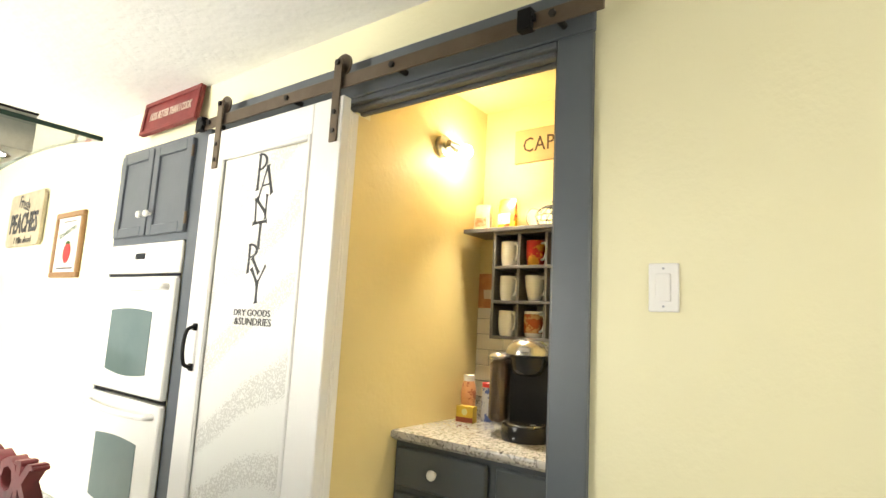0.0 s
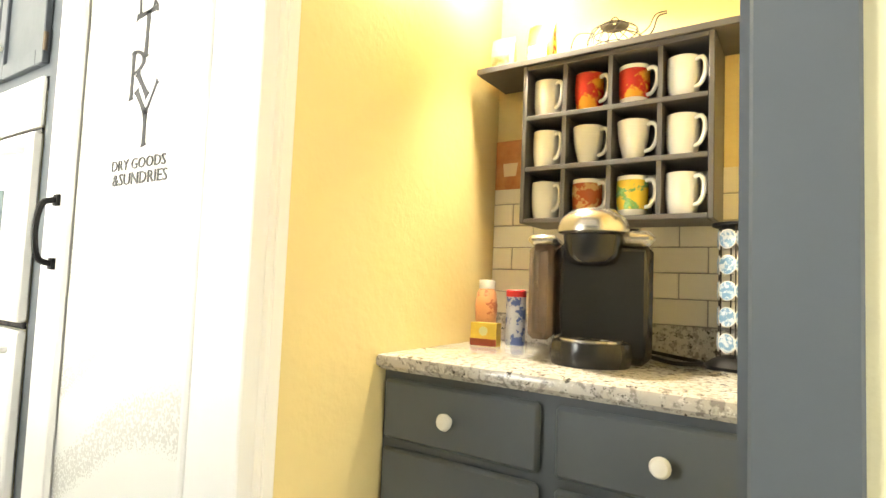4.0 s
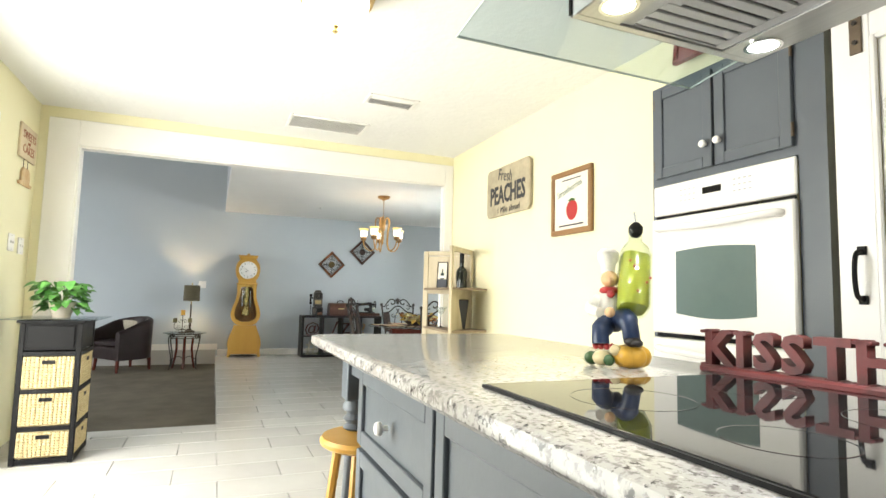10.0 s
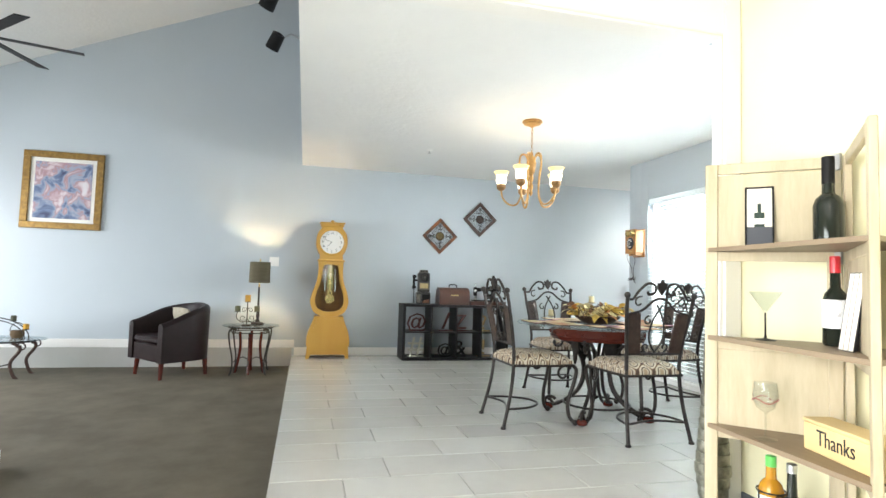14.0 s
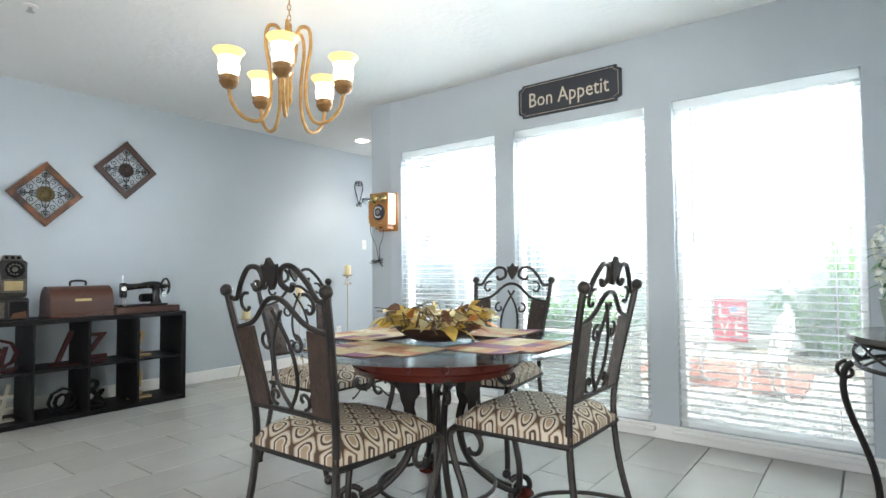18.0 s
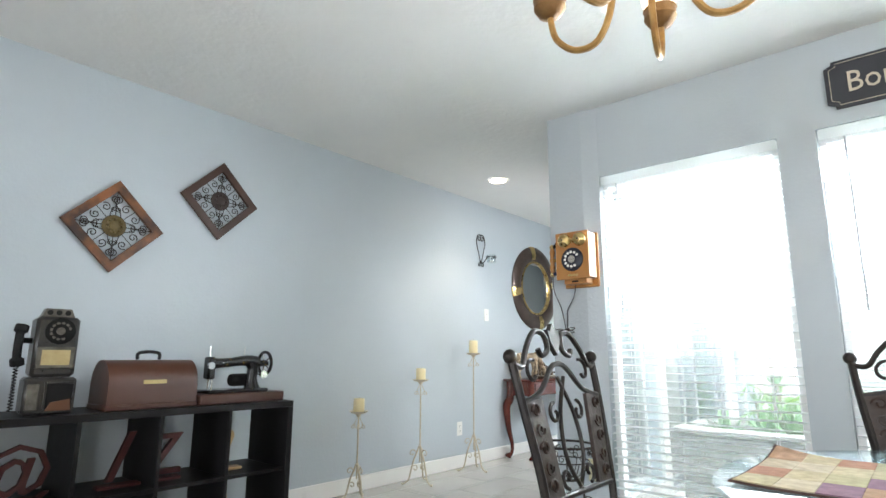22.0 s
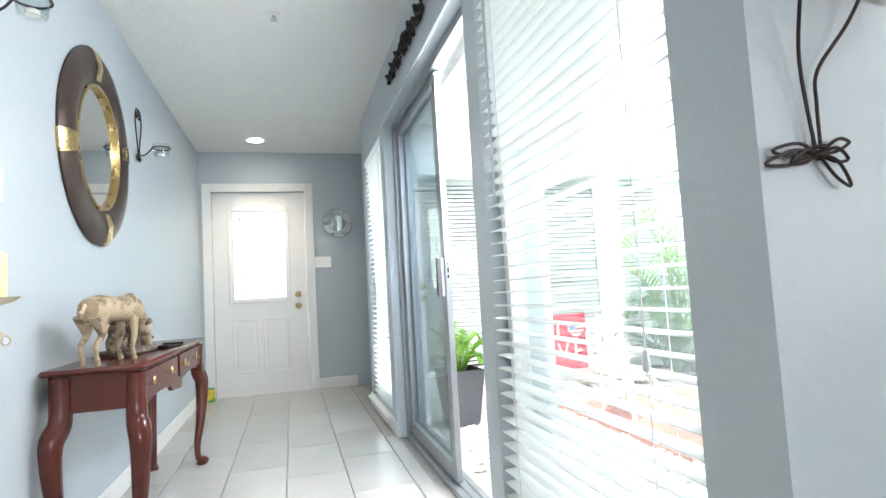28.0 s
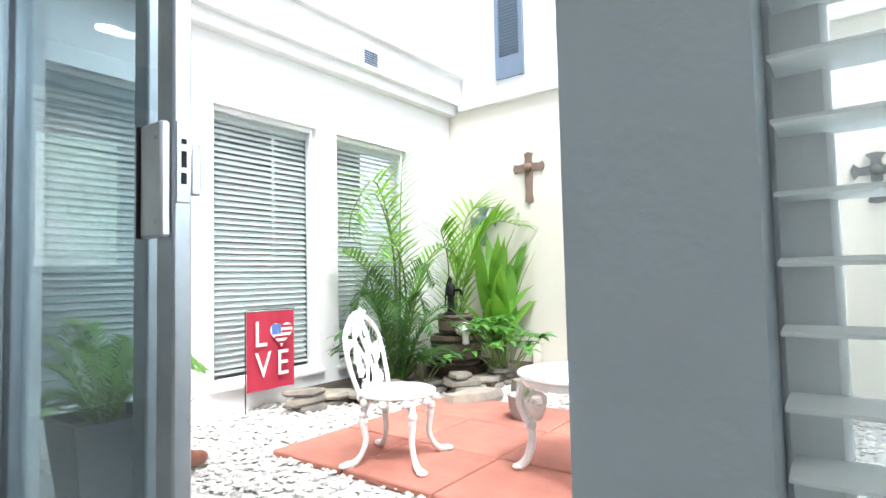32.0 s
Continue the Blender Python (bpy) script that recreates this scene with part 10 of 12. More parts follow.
for c, r, cnt in (((0, 0, 0.34), 0.085, 150), ((0, 0.01, 0.21), 0.07, 110), ((0.03, -0.03, 0.15), 0.05, 50)):
    for i in range(cnt):
        v = Vector((rnd.gauss(0, 1), rnd.gauss(0, 1), rnd.gauss(0, 1))).normalized() * (r * rnd.uniform(0.75, 1.1)) + Vector(c)
        leaf_blade(g, v, (rnd.gauss(0, 1), rnd.gauss(0, 1), rnd.gauss(0, 1)), v - Vector(c), 0.03, 0.026, 0.1, 2)
        if i % 7 == 0:
            leaf_blade(gl, v * 0.9, v - Vector(c), (0, 0, 1), 0.05, 0.03, 0.3, 3)
part("blossoms", g, mat("white petal", (0.74, 0.74, 0.68), 0.6, second=(0.62, 0.64, 0.54), scale=20, vary=0.1, island=True), fp, fix=False)
part("leaves", gl, M_FERN, fp, fix=False)
part("stem", Geo().cyl((0, 0, 0.1), (0, 0, 0.33), 0.006), M_FERN, fp)
g = Geo().lathe([(0.06, 0), (0.07, 0.03), (0.065, 0.08), (0.05, 0.13), (0.035, 0.15)], seg=16).ball((0, -0.01, 0.185), 0.055, 14, 8, 0.75)
for s in (-1, 1):
    g.ball((s * 0.03, -0.02, 0.222), 0.018, 8, 6)
    g.tube(bez([(s * 0.05, 0, 0.04), (s * 0.10, -0.05, 0.03), (s * 0.05, -0.10, 0.025), (-s * 0.03, -0.10, 0.025)], 6), 0.024, 8)
    g.tube(bez([(s * 0.05, 0, 0.125), (s * 0.085, -0.02, 0.09), (s * 0.07, -0.07, 0.06)], 6), 0.016, 8)
tagged(part("frog_statue", g, mat("verdigris cast stone", (0.10, 0.19, 0.16), 0.6, second=(0.06, 0.12, 0.10), scale=14, mix=0.7, bump=0.3), None, m=pose(-6.04, 2.42, 0.755, 0, 0, -60)), "green verdigris meditating frog statue", "statue")
fr = framed("framed_mirror", pose(-5.902, 2.45, 1.68, 0, 0, -90), 0.72, 1.0, 0.09, mat("dark carved mahogany frame", (0.05, 0.016, 0.012), 0.35, second=(0.025, 0.01, 0.008), scale=20, bump=0.6, bscale=40), M_MIRROR, "mirror in a dark carved mahogany frame", 0, 0.055)
vs = thing("floor_vase", pose(-5.81, 1.19, 0), "tall banded antique silver floor vase with a slender neck", "vase")
prof = [(0.05, 0)]
for i in range(17):
    z = 0.01 + i * 0.0455
    u = z / 0.79
    r = 0.032 + 0.036 * max(0.0, 1 - abs(u - 0.3) / 0.7) ** 1.4 - (0.012 * (0.3 - u) / 0.3 if u < 0.3 else 0)
    prof += [(r, z), (r + 0.002, z + 0.008), (r + 0.002, z + 0.036), (r, z + 0.044)]
part("vase_body", Geo().lathe(prof + [(0.034, 0.79), (0.026, 0.79)], seg=24), mat("antique silver leaf", (0.30, 0.29, 0.24), 0.42, 0.8, second=(0.12, 0.12, 0.09), scale=30, mix=0.9, bump=0.4, bscale=60), vs)
for x, y in ((-9.72, 0.80), (-10.30, 5.57)):
    sp_ = thing("sprinkler_head", pose(x, y, H), "small ceiling sprinkler head", "sprinkler")
    part("escutcheon", Geo().lathe([(0.035, 0), (0.033, -0.006), (0.015, -0.01)], seg=18), M_WHITE, sp_)
    part("nozzle", Geo().cyl((0, 0, -0.006), (0, 0, -0.03), 0.009).lathe([(0.02, -0.032), (0.02, -0.034)], seg=12), M_STEEL, sp_)


# ---- hall ----
def inplane(pts, m):
    return [m @ Vector((p[0], 0, p[1])) for p in pts]


# wooden wall telephone on the pier
tp = thing("wall_telephone", pose(-9.42, 3.25, 1.376), "oak wall telephone with brass bells and a rotary dial", "telephone")
M_TOAK = mat("orange oak veneer", (0.46, 0.22, 0.065), 0.3, second=(0.36, 0.155, 0.04), scale=7, mix=0.7, stretch=(1, 1, 0.1), bump=0.04)
part("back_board", Geo().box(-0.108, -0.02, -0.035, 0.108, 0, 0.284, 0.006), M_TOAK, tp)
part("case", Geo().box(-0.1, -0.115, 0.012, 0.098, -0.02, 0.274, 0.004), M_TOAK, tp)
part("front_panel", Geo().box(-0.106, -0.124, 0.004, 0.102, -0.115, 0.281, 0.003), M_TOAK, tp)
part("bottom_drawer", Geo().box(-0.07, -0.1, -0.02, 0.07, -0.02, 0.012, 0.003), M_TOAK, tp)
for x in (-0.047, 0.05):
    o = part("bell", Geo().lathe([(0.040, 0.0), (0.039, 0.01), (0.030, 0.022), (0.012, 0.029), (0.010, 0.029)], seg=26, m=pose(x, -0.126, 0.232, 90)), M_BRASS, tp)
    part("bell_screw", Geo().ball((x, -0.157, 0.232), 0.006, 10, 6), M_BRONZE, o)
part("clapper", Geo().ball((0.001, -0.135, 0.232), 0.01, 10, 6).cyl((0.001, -0.135, 0.232), (0.001, -0.122, 0.21), 0.003), M_BRASS, tp)
o = part("dial", Geo().lathe([(0.068, 0), (0.068, 0.005), (0.058, 0.011), (0.024, 0.012)], seg=32, m=pose(0, -0.124, 0.118, 90)), mat("navy black dial", (0.02, 0.022, 0.035), 0.3), tp)
for k in range(10):
    a = radians(35 + 29 * k)
    part("finger_hole", Geo().lathe([(0.008, 0), (0.008, 0.0135)], seg=10, m=pose(0.042 * math.cos(a), -0.124, 0.118 + 0.042 * math.sin(a), 90)), M_PORCELAIN, o)
part("dial_card", Geo().lathe([(0.024, 0), (0.022, 0.0145)], seg=20, m=pose(0, -0.124, 0.118, 90)), M_SILV, o)
part("name_plate", Geo().box(-0.03, -0.126, 0.022, 0.03, -0.123, 0.034), M_BRASS, tp)
part("name_plate", Geo().box(-0.02, -0.102, -0.012, 0.02, -0.099, -0.002), M_BLACK, tp)
o = part("handset", Geo().lathe([(0.011, -0.075), (0.017, -0.04), (0.012, -0.02), (0.017, 0.0), (0.012, 0.02), (0.017, 0.05), (0.011, 0.075)], (-0.165, -0.06, 0.135), 14), M_TOAK, tp)
for z in (0.052, 0.218):
    part("ferrule", Geo().ball((-0.165, -0.06, z), 0.016, 12, 8), M_BRASS, o)
part("earpiece", Geo().lathe([(0.011, 0), (0.012, 0.014), (0.026, 0.036), (0.028, 0.045), (0.02, 0.048)], seg=18, m=pose(-0.158, -0.06, 0.218, 0, 75, 0)), M_BLACK, o)
part("mouthpiece", Geo().lathe([(0.011, 0), (0.012, 0.014), (0.026, 0.036), (0.028, 0.045), (0.02, 0.048)], seg=18, m=pose(-0.158, -0.06, 0.052, 0, 75, 0)), mat("dark blue plastic", (0.02, 0.03, 0.075), 0.3), o)
part("cradle", Geo().cyl((-0.1, -0.06, 0.135), (-0.15, -0.06, 0.135), 0.008), M_BRASS, tp)
M_CORDB = mat("dark brown cord", (0.025, 0.012, 0.01), 0.6)
part("cord", Geo().tube(bez([(-0.165, -0.06, 0.04), (-0.162, -0.055, -0.05), (-0.138, -0.02, -0.15), (-0.116, -0.012, -0.276)], 6), 0.0028, 6), M_CORDB, tp)
part("cord", Geo().tube(bez([(-0.022, -0.05, -0.02), (-0.05, -0.03, -0.09), (-0.1, -0.015, -0.16), (-0.105, -0.012, -0.21), (-0.106, -0.012, -0.276)], 6), 0.0028, 6), M_CORDB, tp)
bow = part("cord_knot", Geo().tube([(-0.112 + 0.012 * math.cos(a * 0.7), -0.013 + 0.006 * math.sin(a * 0.7), -0.29 + a * 0.0011) for a in range(20)], 0.003, 5), M_CORDB, tp)
for dx, dz in ((-0.1, -0.015), (-0.085, 0.004), (0.055, 0.018), (0.05, -0.006), (0.05, -0.045), (-0.055, -0.012)):
    part("cord_loop", Geo().tube(bez([(-0.112, -0.012, -0.284), (-0.112 + dx * 0.5, -0.02, -0.284 + dz * 0.5 + 0.012), (-0.112 + dx, -0.016, -0.284 + dz), (-0.112 + dx * 0.55, -0.014, -0.29 + dz * 0.6), (-0.112, -0.012, -0.282)], 5), 0.0026, 5), M_CORDB, bow)

# outlets and switches, in the manner of the kitchen's
def outlet(m, label, material=None):
    root = thing("wall_outlet", m, label, "outlet")
    mt = material or M_OVEN
    o = part("cover_plate", Geo().box(-0.036, -0.005, -0.058, 0.036, 0, 0.058, 0.003), mt, root)
    for dz in (-0.022, 0.022):
        s = part("socket", Geo().lathe([(0.016, 0), (0.016, 0.0025)], seg=16, m=pose(0, -0.005, dz, 90)), mt, o)
    g = Geo()
    for dz in (-0.022, 0.022):
        g.box(-0.0075, -0.0083, dz - 0.002, -0.0055, -0.0073, dz + 0.007).box(0.0055, -0.0083, dz - 0.002, 0.0075, -0.0073, dz + 0.007).box(-0.002, -0.0083, dz - 0.009, 0.002, -0.0073, dz - 0.005)
    part("slots", g, M_BLACK, o)
    part("screw", Geo().lathe([(0.003, 0), (0.003, 0.0015)], seg=8, m=pose(0, -0.005, 0, 90)), M_STEEL, o)


def rocker_switch(m, gangs, label):
    root = thing("light_switch", m, label, "switch")
    w = 0.023 * (gangs - 1)
    o = part("cover_plate", Geo().box(-0.036 - w, -0.005, -0.058, 0.036 + w, 0, 0.058, 0.003), M_OVEN, root)
    for k in range(gangs):
        x = (k - (gangs - 1) / 2) * 0.046
        s = part("toggle", Geo().box(x - 0.005, -0.014, 0.0, x + 0.005, -0.004, 0.012, 0.002), M_OVEN, o)
        for dz in (-0.03, 0.03):
            part("screw", Geo().lathe([(0.003, 0), (0.003, 0.0015)], seg=8, m=pose(x, -0.005, dz, 90)), M_STEEL, o)


M_ALMOND = mat("almond plastic", (0.66, 0.62, 0.42), 0.35)
outlet(pose(-9.40, 3.25, 0.335), "almond wall outlet low on the pier", M_ALMOND)
outlet(pose(XB, 4.183, 0.322, 0, 0, 90), "white wall outlet above the baseboard")
rocker_switch(pose(XB, 4.594, 1.335, 0, 0, 90), 1, "white single light switch on the blue wall")
rocker_switch(pose(-9.933, YD, 1.29), 3, "white triple light switch beside the front door")

# iron basket plant stand
ps = thing("plant_stand", pose(-9.46, 3.05, 0), "empty black iron basket plant stand with scrolls", "plant stand")
part("rim", Geo().tube([(0.15 * math.cos(a), 0.15 * math.sin(a), 0.485) for a in [2 * math.pi * i / 28 for i in range(28)]], 0.0065, 6, True), M_IRON, ps)
part("middle_ring", Geo().tube([(0.118 * math.cos(a), 0.118 * math.sin(a), 0.405) for a in [2 * math.pi * i / 24 for i in range(24)]], 0.004, 6, True), M_IRON, ps)
part("bottom_ring", Geo().tube([(0.062 * math.cos(a), 0.062 * math.sin(a), 0.315) for a in [2 * math.pi * i / 18 for i in range(18)]], 0.005, 6, True), M_IRON, ps)
for k in range(12):
    a = radians(30 * k)
    part("basket_wire", Geo().tube([(r * math.cos(a), r * math.sin(a), z) for r, z in ((0.118, 0.405), (0.1, 0.365), (0.075, 0.325), (0.05, 0.308), (0.004, 0.305))], 0.0025, 5), M_IRON, ps)
for k in range(8):
    a = radians(45 * k + 10)
    m_ = Matrix.Translation((0, 0, 0.443)) @ Matrix.Rotation(a, 4, "Z") @ Matrix.Translation((0, -0.134, 0)) @ Matrix.Rotation(radians(-22), 4, "X")
    part("basket_scroll", Geo().tube(inplane(spiral(-0.018, 0.012, 0.02, 0.004, -90, 300, 14) + [], m_), 0.0028, 5).tube(inplane(spiral(0.022, -0.012, 0.02, 0.004, 90, 480, 14), m_), 0.0028, 5), M_IRON, ps)
for k in range(3):
    m_ = Matrix.Rotation(radians(120 * k + 25), 4, "Z")
    part("leg", Geo().tube([m_ @ Vector((p[0], 0, p[1])) for p in bez([(0.055, 0.31), (0.085, 0.22), (0.05, 0.12), (0.045, 0.08), (0.09, 0.065), (0.14, 0.02), (0.165, 0.004)], 5)], 0.0065, 6), M_IRON, ps)
    part("scroll", Geo().tube(inplane(spiral(0.105, 0.205, 0.032, 0.006, 170, -250, 16), m_), 0.004, 5).tube(inplane(spiral(0.03, 0.10, 0.022, 0.004, 40, 420, 14), m_), 0.004, 5), M_IRON, ps)
    part("foot", Geo().ball(tuple(m_ @ Vector((0.165, 0, 0.008))), 0.01, 10, 6), M_IRON, ps)

# three tall candle holders along the blue wall
M_CREAMIRON = mat("cream painted iron", (0.60, 0.53, 0.40), 0.5, second=(0.45, 0.38, 0.26), scale=20, mix=0.7, bump=0.1)
M_IVORY = mat("ivory wax", (0.80, 0.70, 0.42), 0.45, second=(0.74, 0.62, 0.34), scale=10, mix=0.6)
for y, top, leg in ((2.88, 0.655, 0.235), (3.5, 0.85, 0.285), (4.17, 1.08, 0.30)):
    ch = thing("candle_holder", pose(-10.95, y, 0, 0, 0, 20), "cream iron floor candle holder with scrolled tripod feet", "candle holder", "candle holders along the wall")
    hc = 0.092 if top < 1 else 0.115
    pan = top - hc
    part("stem", Geo().cyl((0, 0, leg * 0.55), (0, 0, pan - 0.004), 0.0055, seg=8), M_CREAMIRON, ch)
    part("pan", Geo().lathe([(0.012, -0.03), (0.02, -0.012), (0.05, -0.004), (0.066, 0.008), (0.062, 0.008), (0.048, 0.0)], (0, 0, pan), 22), M_CREAMIRON, ch)
    part("collar", Geo().lathe([(0.006, 0), (0.014, 0.01), (0.006, 0.022)], (0, 0, leg * 0.9), 12), M_CREAMIRON, ch)
    for k in range(4):
        m_ = Matrix.Rotation(radians(90 * k + 20), 4, "Z") @ Matrix.Translation((0, 0, pan - 0.11))
        part("stem_scroll", Geo().tube(inplane(bez([(0.006, 0.0), (0.03, 0.02), (0.02, 0.05), (0.008, 0.075)], 4), m_), 0.0025, 5).tube(inplane(spiral(0.034, 0.012, 0.018, 0.004, 160, -180, 12), m_), 0.0025, 5), M_CREAMIRON, ch)
    for k in range(3):
        m_ = Matrix.Rotation(radians(120 * k - 25), 4, "Z")
        s = leg / 0.25
        part("leg", Geo().tube([m_ @ Vector((p[0] * s, 0, p[1] * s)) for p in bez([(0.006, 0.24), (0.02, 0.2), (0.045, 0.14), (0.06, 0.08), (0.075, 0.03), (0.11, 0.006), (0.122, 0.012)], 5)], 0.0058, 6), M_CREAMIRON, ch)
        part("leg_scroll", Geo().tube([m_ @ Vector((p[0] * s, 0, p[1] * s)) for p in spiral(0.05, 0.195, 0.027, 0.005, 200, -170, 14)], 0.0035, 5).tube([m_ @ Vector((p[0] * s, 0, p[1] * s)) for p in spiral(0.032, 0.1, 0.022, 0.005, 30, 380, 14)], 0.0035, 5), M_CREAMIRON, ch)
    cd_ = thing("pillar_candle", pose(-10.95, y, pan), "ivory pillar candle on an iron pan", "candle", "ivory pillar candles")
    part("wax", Geo().lathe([(0.036, 0), (0.038, 0.004), (0.038, hc - 0.006), (0.034, hc), (0.022, hc - 0.002), (0.012, hc - 0.008)], seg=22), M_IVORY, cd_)
    part("wick", Geo().cyl((0, 0, hc - 0.009), (0.002, 0, hc + 0.008), 0.0012, seg=5), M_BLACK, cd_)

# mahogany console table
CY0, CY1, CD, CT = 4.83, 6.22, 0.33, 0.73
ct = thing("console_table", pose(XB + 0.015, (CY0 + CY1) / 2, 0, 0, 0, 90), "mahogany console table with cabriole legs and drawers", "table")
hw = (CY1 - CY0) / 2
part("tabletop", Geo().box(-hw, -CD, CT - 0.022, hw, -0.003, CT, 0.008), M_MAHOG, ct)
part("apron_side", Geo().box(-hw + 0.04, -CD + 0.03, CT - 0.155, -hw + 0.058, -0.02, CT - 0.022), M_MAHOG, ct)
part("apron_side", Geo().box(hw - 0.058, -CD + 0.03, CT - 0.155, hw - 0.04, -0.02, CT - 0.022), M_MAHOG, ct)
part("apron_back", Geo().box(-hw + 0.04, -0.04, CT - 0.155, hw - 0.04, -0.022, CT - 0.022), M_MAHOG, ct)
sc = [(-hw + 0.04, CT - 0.022), (-hw + 0.04, CT - 0.2)]
for a, b in ((-hw + 0.1, -0.1), (0.1, hw - 0.1)):
    sc += [(a, CT - 0.2), (a + 0.03, CT - 0.162)] + [(a + 0.05 + (b - a - 0.1) * k / 6, CT - 0.158 + 0.012 * math.sin(math.pi * k / 6)) for k in range(7)] + [(b - 0.03, CT - 0.162), (b, CT - 0.185)]
sc += [(hw - 0.04, CT - 0.2), (hw - 0.04, CT - 0.022)]
part("apron_front", Geo().prism(sc, 0.018, pose(0, -CD + 0.022, 0)), M_MAHOG, ct, smooth=False)
for x0, x1 in ((-hw + 0.09, -0.03), (0.03, hw - 0.09)):
    o = part("drawer_front", Geo().box(x0, -CD + 0.012, CT - 0.142, x1, -CD + 0.022, CT - 0.034, 0.004), M_MAHOG, ct)
    for x in (x0 + (x1 - x0) * 0.22, x0 + (x1 - x0) * 0.78):
        part("brass_pull", Geo().lathe([(0.018, 0), (0.016, 0.003)], seg=14, m=pose(x, -CD + 0.012, CT - 0.085, 90)).tube([(x + 0.024 * math.cos(a), -CD - 0.002, CT - 0.085 + 0.018 * math.sin(a)) for a in [math.pi + math.pi * i / 8 for i in range(9)]], 0.0025, 5), M_BRASS, o)
def cabriole(sx, sy):
    cs = bez([(0.0, 0.0, CT - 0.03), (0.0, 0.0, CT - 0.18), (0.035, 0.022, CT - 0.26), (0.02, 0.014, CT - 0.45), (-0.012, -0.006, CT - 0.6), (-0.006, -0.004, 0.05), (0.022, 0.014, 0.022), (0.03, 0.02, 0.006)], 5)
    n = len(cs)
    rr = [0.034, 0.034, 0.034, 0.035, 0.036, 0.037, 0.038, 0.039, 0.04, 0.039, 0.037, 0.035, 0.033, 0.031, 0.029, 0.027, 0.025, 0.023, 0.021, 0.02, 0.018, 0.017, 0.016, 0.016, 0.016, 0.017, 0.018, 0.019, 0.021, 0.025, 0.03, 0.034, 0.036, 0.036, 0.033, 0.026]
    rr = [rr[min(len(rr) - 1, i * len(rr) // n)] for i in range(n)]
    return Geo().tube([(sx * (hw - 0.045 + p.x), -CD / 2 + sy * (CD / 2 - 0.045 + p.y * 0.8) - 0.01, max(p.z, 0.004)) for p in cs], rr, 12)
for sx in (-1, 1):
    for sy in (-1, 1):
        part("leg", cabriole(sx, sy), M_MAHOG, ct)

# figures on the console
M_FAWN = mat("pale weathered resin", (0.42, 0.33, 0.22), 0.5, second=(0.16, 0.11, 0.06), scale=24, mix=0.9, sharp=(0.5, 0.6))
M_DKFIG = mat("dark painted resin", (0.07, 0.05, 0.035), 0.4, second=(0.30, 0.22, 0.13), scale=40, mix=0.9, sharp=(0.52, 0.6))
g = Geo().lathe([(0.01, -0.12), (0.045, -0.1), (0.056, -0.05), (0.046, 0.02), (0.052, 0.08), (0.035, 0.11), (0.01, 0.125)], seg=14, m=pose(0, 0, 0.2, 90, 0, 90))
g.tube(bez([(0.10, 0, 0.225), (0.15, 0.0, 0.2), (0.18, 0, 0.13), (0.195, 0.0, 0.1)], 5), [0.038, 0.036, 0.034, 0.032, 0.03, 0.028, 0.026, 0.025, 0.024, 0.023, 0.022, 0.021, 0.02, 0.02, 0.02, 0.02], 10)
g.tube(bez([(0.188, 0, 0.115), (0.21, 0, 0.075), (0.225, 0, 0.045)], 5), [0.024, 0.026, 0.025, 0.023, 0.021, 0.019, 0.017, 0.016, 0.014, 0.012, 0.01], 9)
for s in (-1, 1):
    g.tube([(0.178, s * 0.02, 0.13), (0.165, s * 0.05, 0.145), (0.158, s * 0.06, 0.15)], [0.006, 0.012, 0.003], 6)
    g.tube(bez([(0.09, s * 0.028, 0.19), (0.098, s * 0.03, 0.1), (0.085, s * 0.03, 0.05), (0.1, s * 0.03, 0.004)], 4), [0.026, 0.022, 0.018, 0.014, 0.011, 0.01, 0.01, 0.009, 0.009, 0.008, 0.008, 0.009, 0.01], 8)
    g.tube(bez([(-0.085, s * 0.03, 0.18), (-0.07, s * 0.032, 0.11), (-0.1, s * 0.03, 0.07), (-0.088, s * 0.03, 0.004)], 4), [0.036, 0.032, 0.026, 0.02, 0.014, 0.012, 0.011, 0.01, 0.009, 0.009, 0.008, 0.009, 0.01], 8)
g.tube([(-0.115, 0, 0.22), (-0.135, 0, 0.19), (-0.13, 0, 0.17)], [0.01, 0.012, 0.004], 6)
dm = part("deer_figure", g, M_FAWN, None, "", m=pose(XB + 0.19, 4.99, CT, 0, 0, 66))
tagged(dm, "pale resin grazing deer figure on the console table", "figurine")
random.seed(5)
g = Geo().box(-0.15, -0.06, 0, 0.15, 0.06, 0.03, 0.01)
for k in range(7):
    x, y = -0.12 + 0.04 * k, random.uniform(-0.025, 0.025)
    h = random.uniform(0.09, 0.15)
    g.lathe([(0.022, 0), (0.026, h * 0.25), (0.016, h * 0.5), (0.024, h * 0.68), (0.009, h * 0.78), (0.015, h * 0.88), (0.006, h)], (x, y, 0.028), 10)
    g.tube([(x, y, h * 0.65), (x + 0.03, y - 0.02, h * 0.5), (x + 0.02, y - 0.035, h * 0.6)], 0.007, 6)
tagged(part("figurine", g, M_DKFIG, None, "", m=pose(XB + 0.17, 5.33, CT, 0, 0, 78)), "dark resin figurine group on the console table", "figurine")
g = Geo().lathe([(0.024, 0), (0.02, 0.008), (0.012, 0.03), (0.017, 0.06), (0.008, 0.075), (0.012, 0.09), (0.004, 0.104)], seg=12)
tagged(part("small_figurine", g, M_DKFIG, None, "", m=pose(XB + 0.15, 5.68, CT)), "small standing resin figurine on the console table", "figurine")
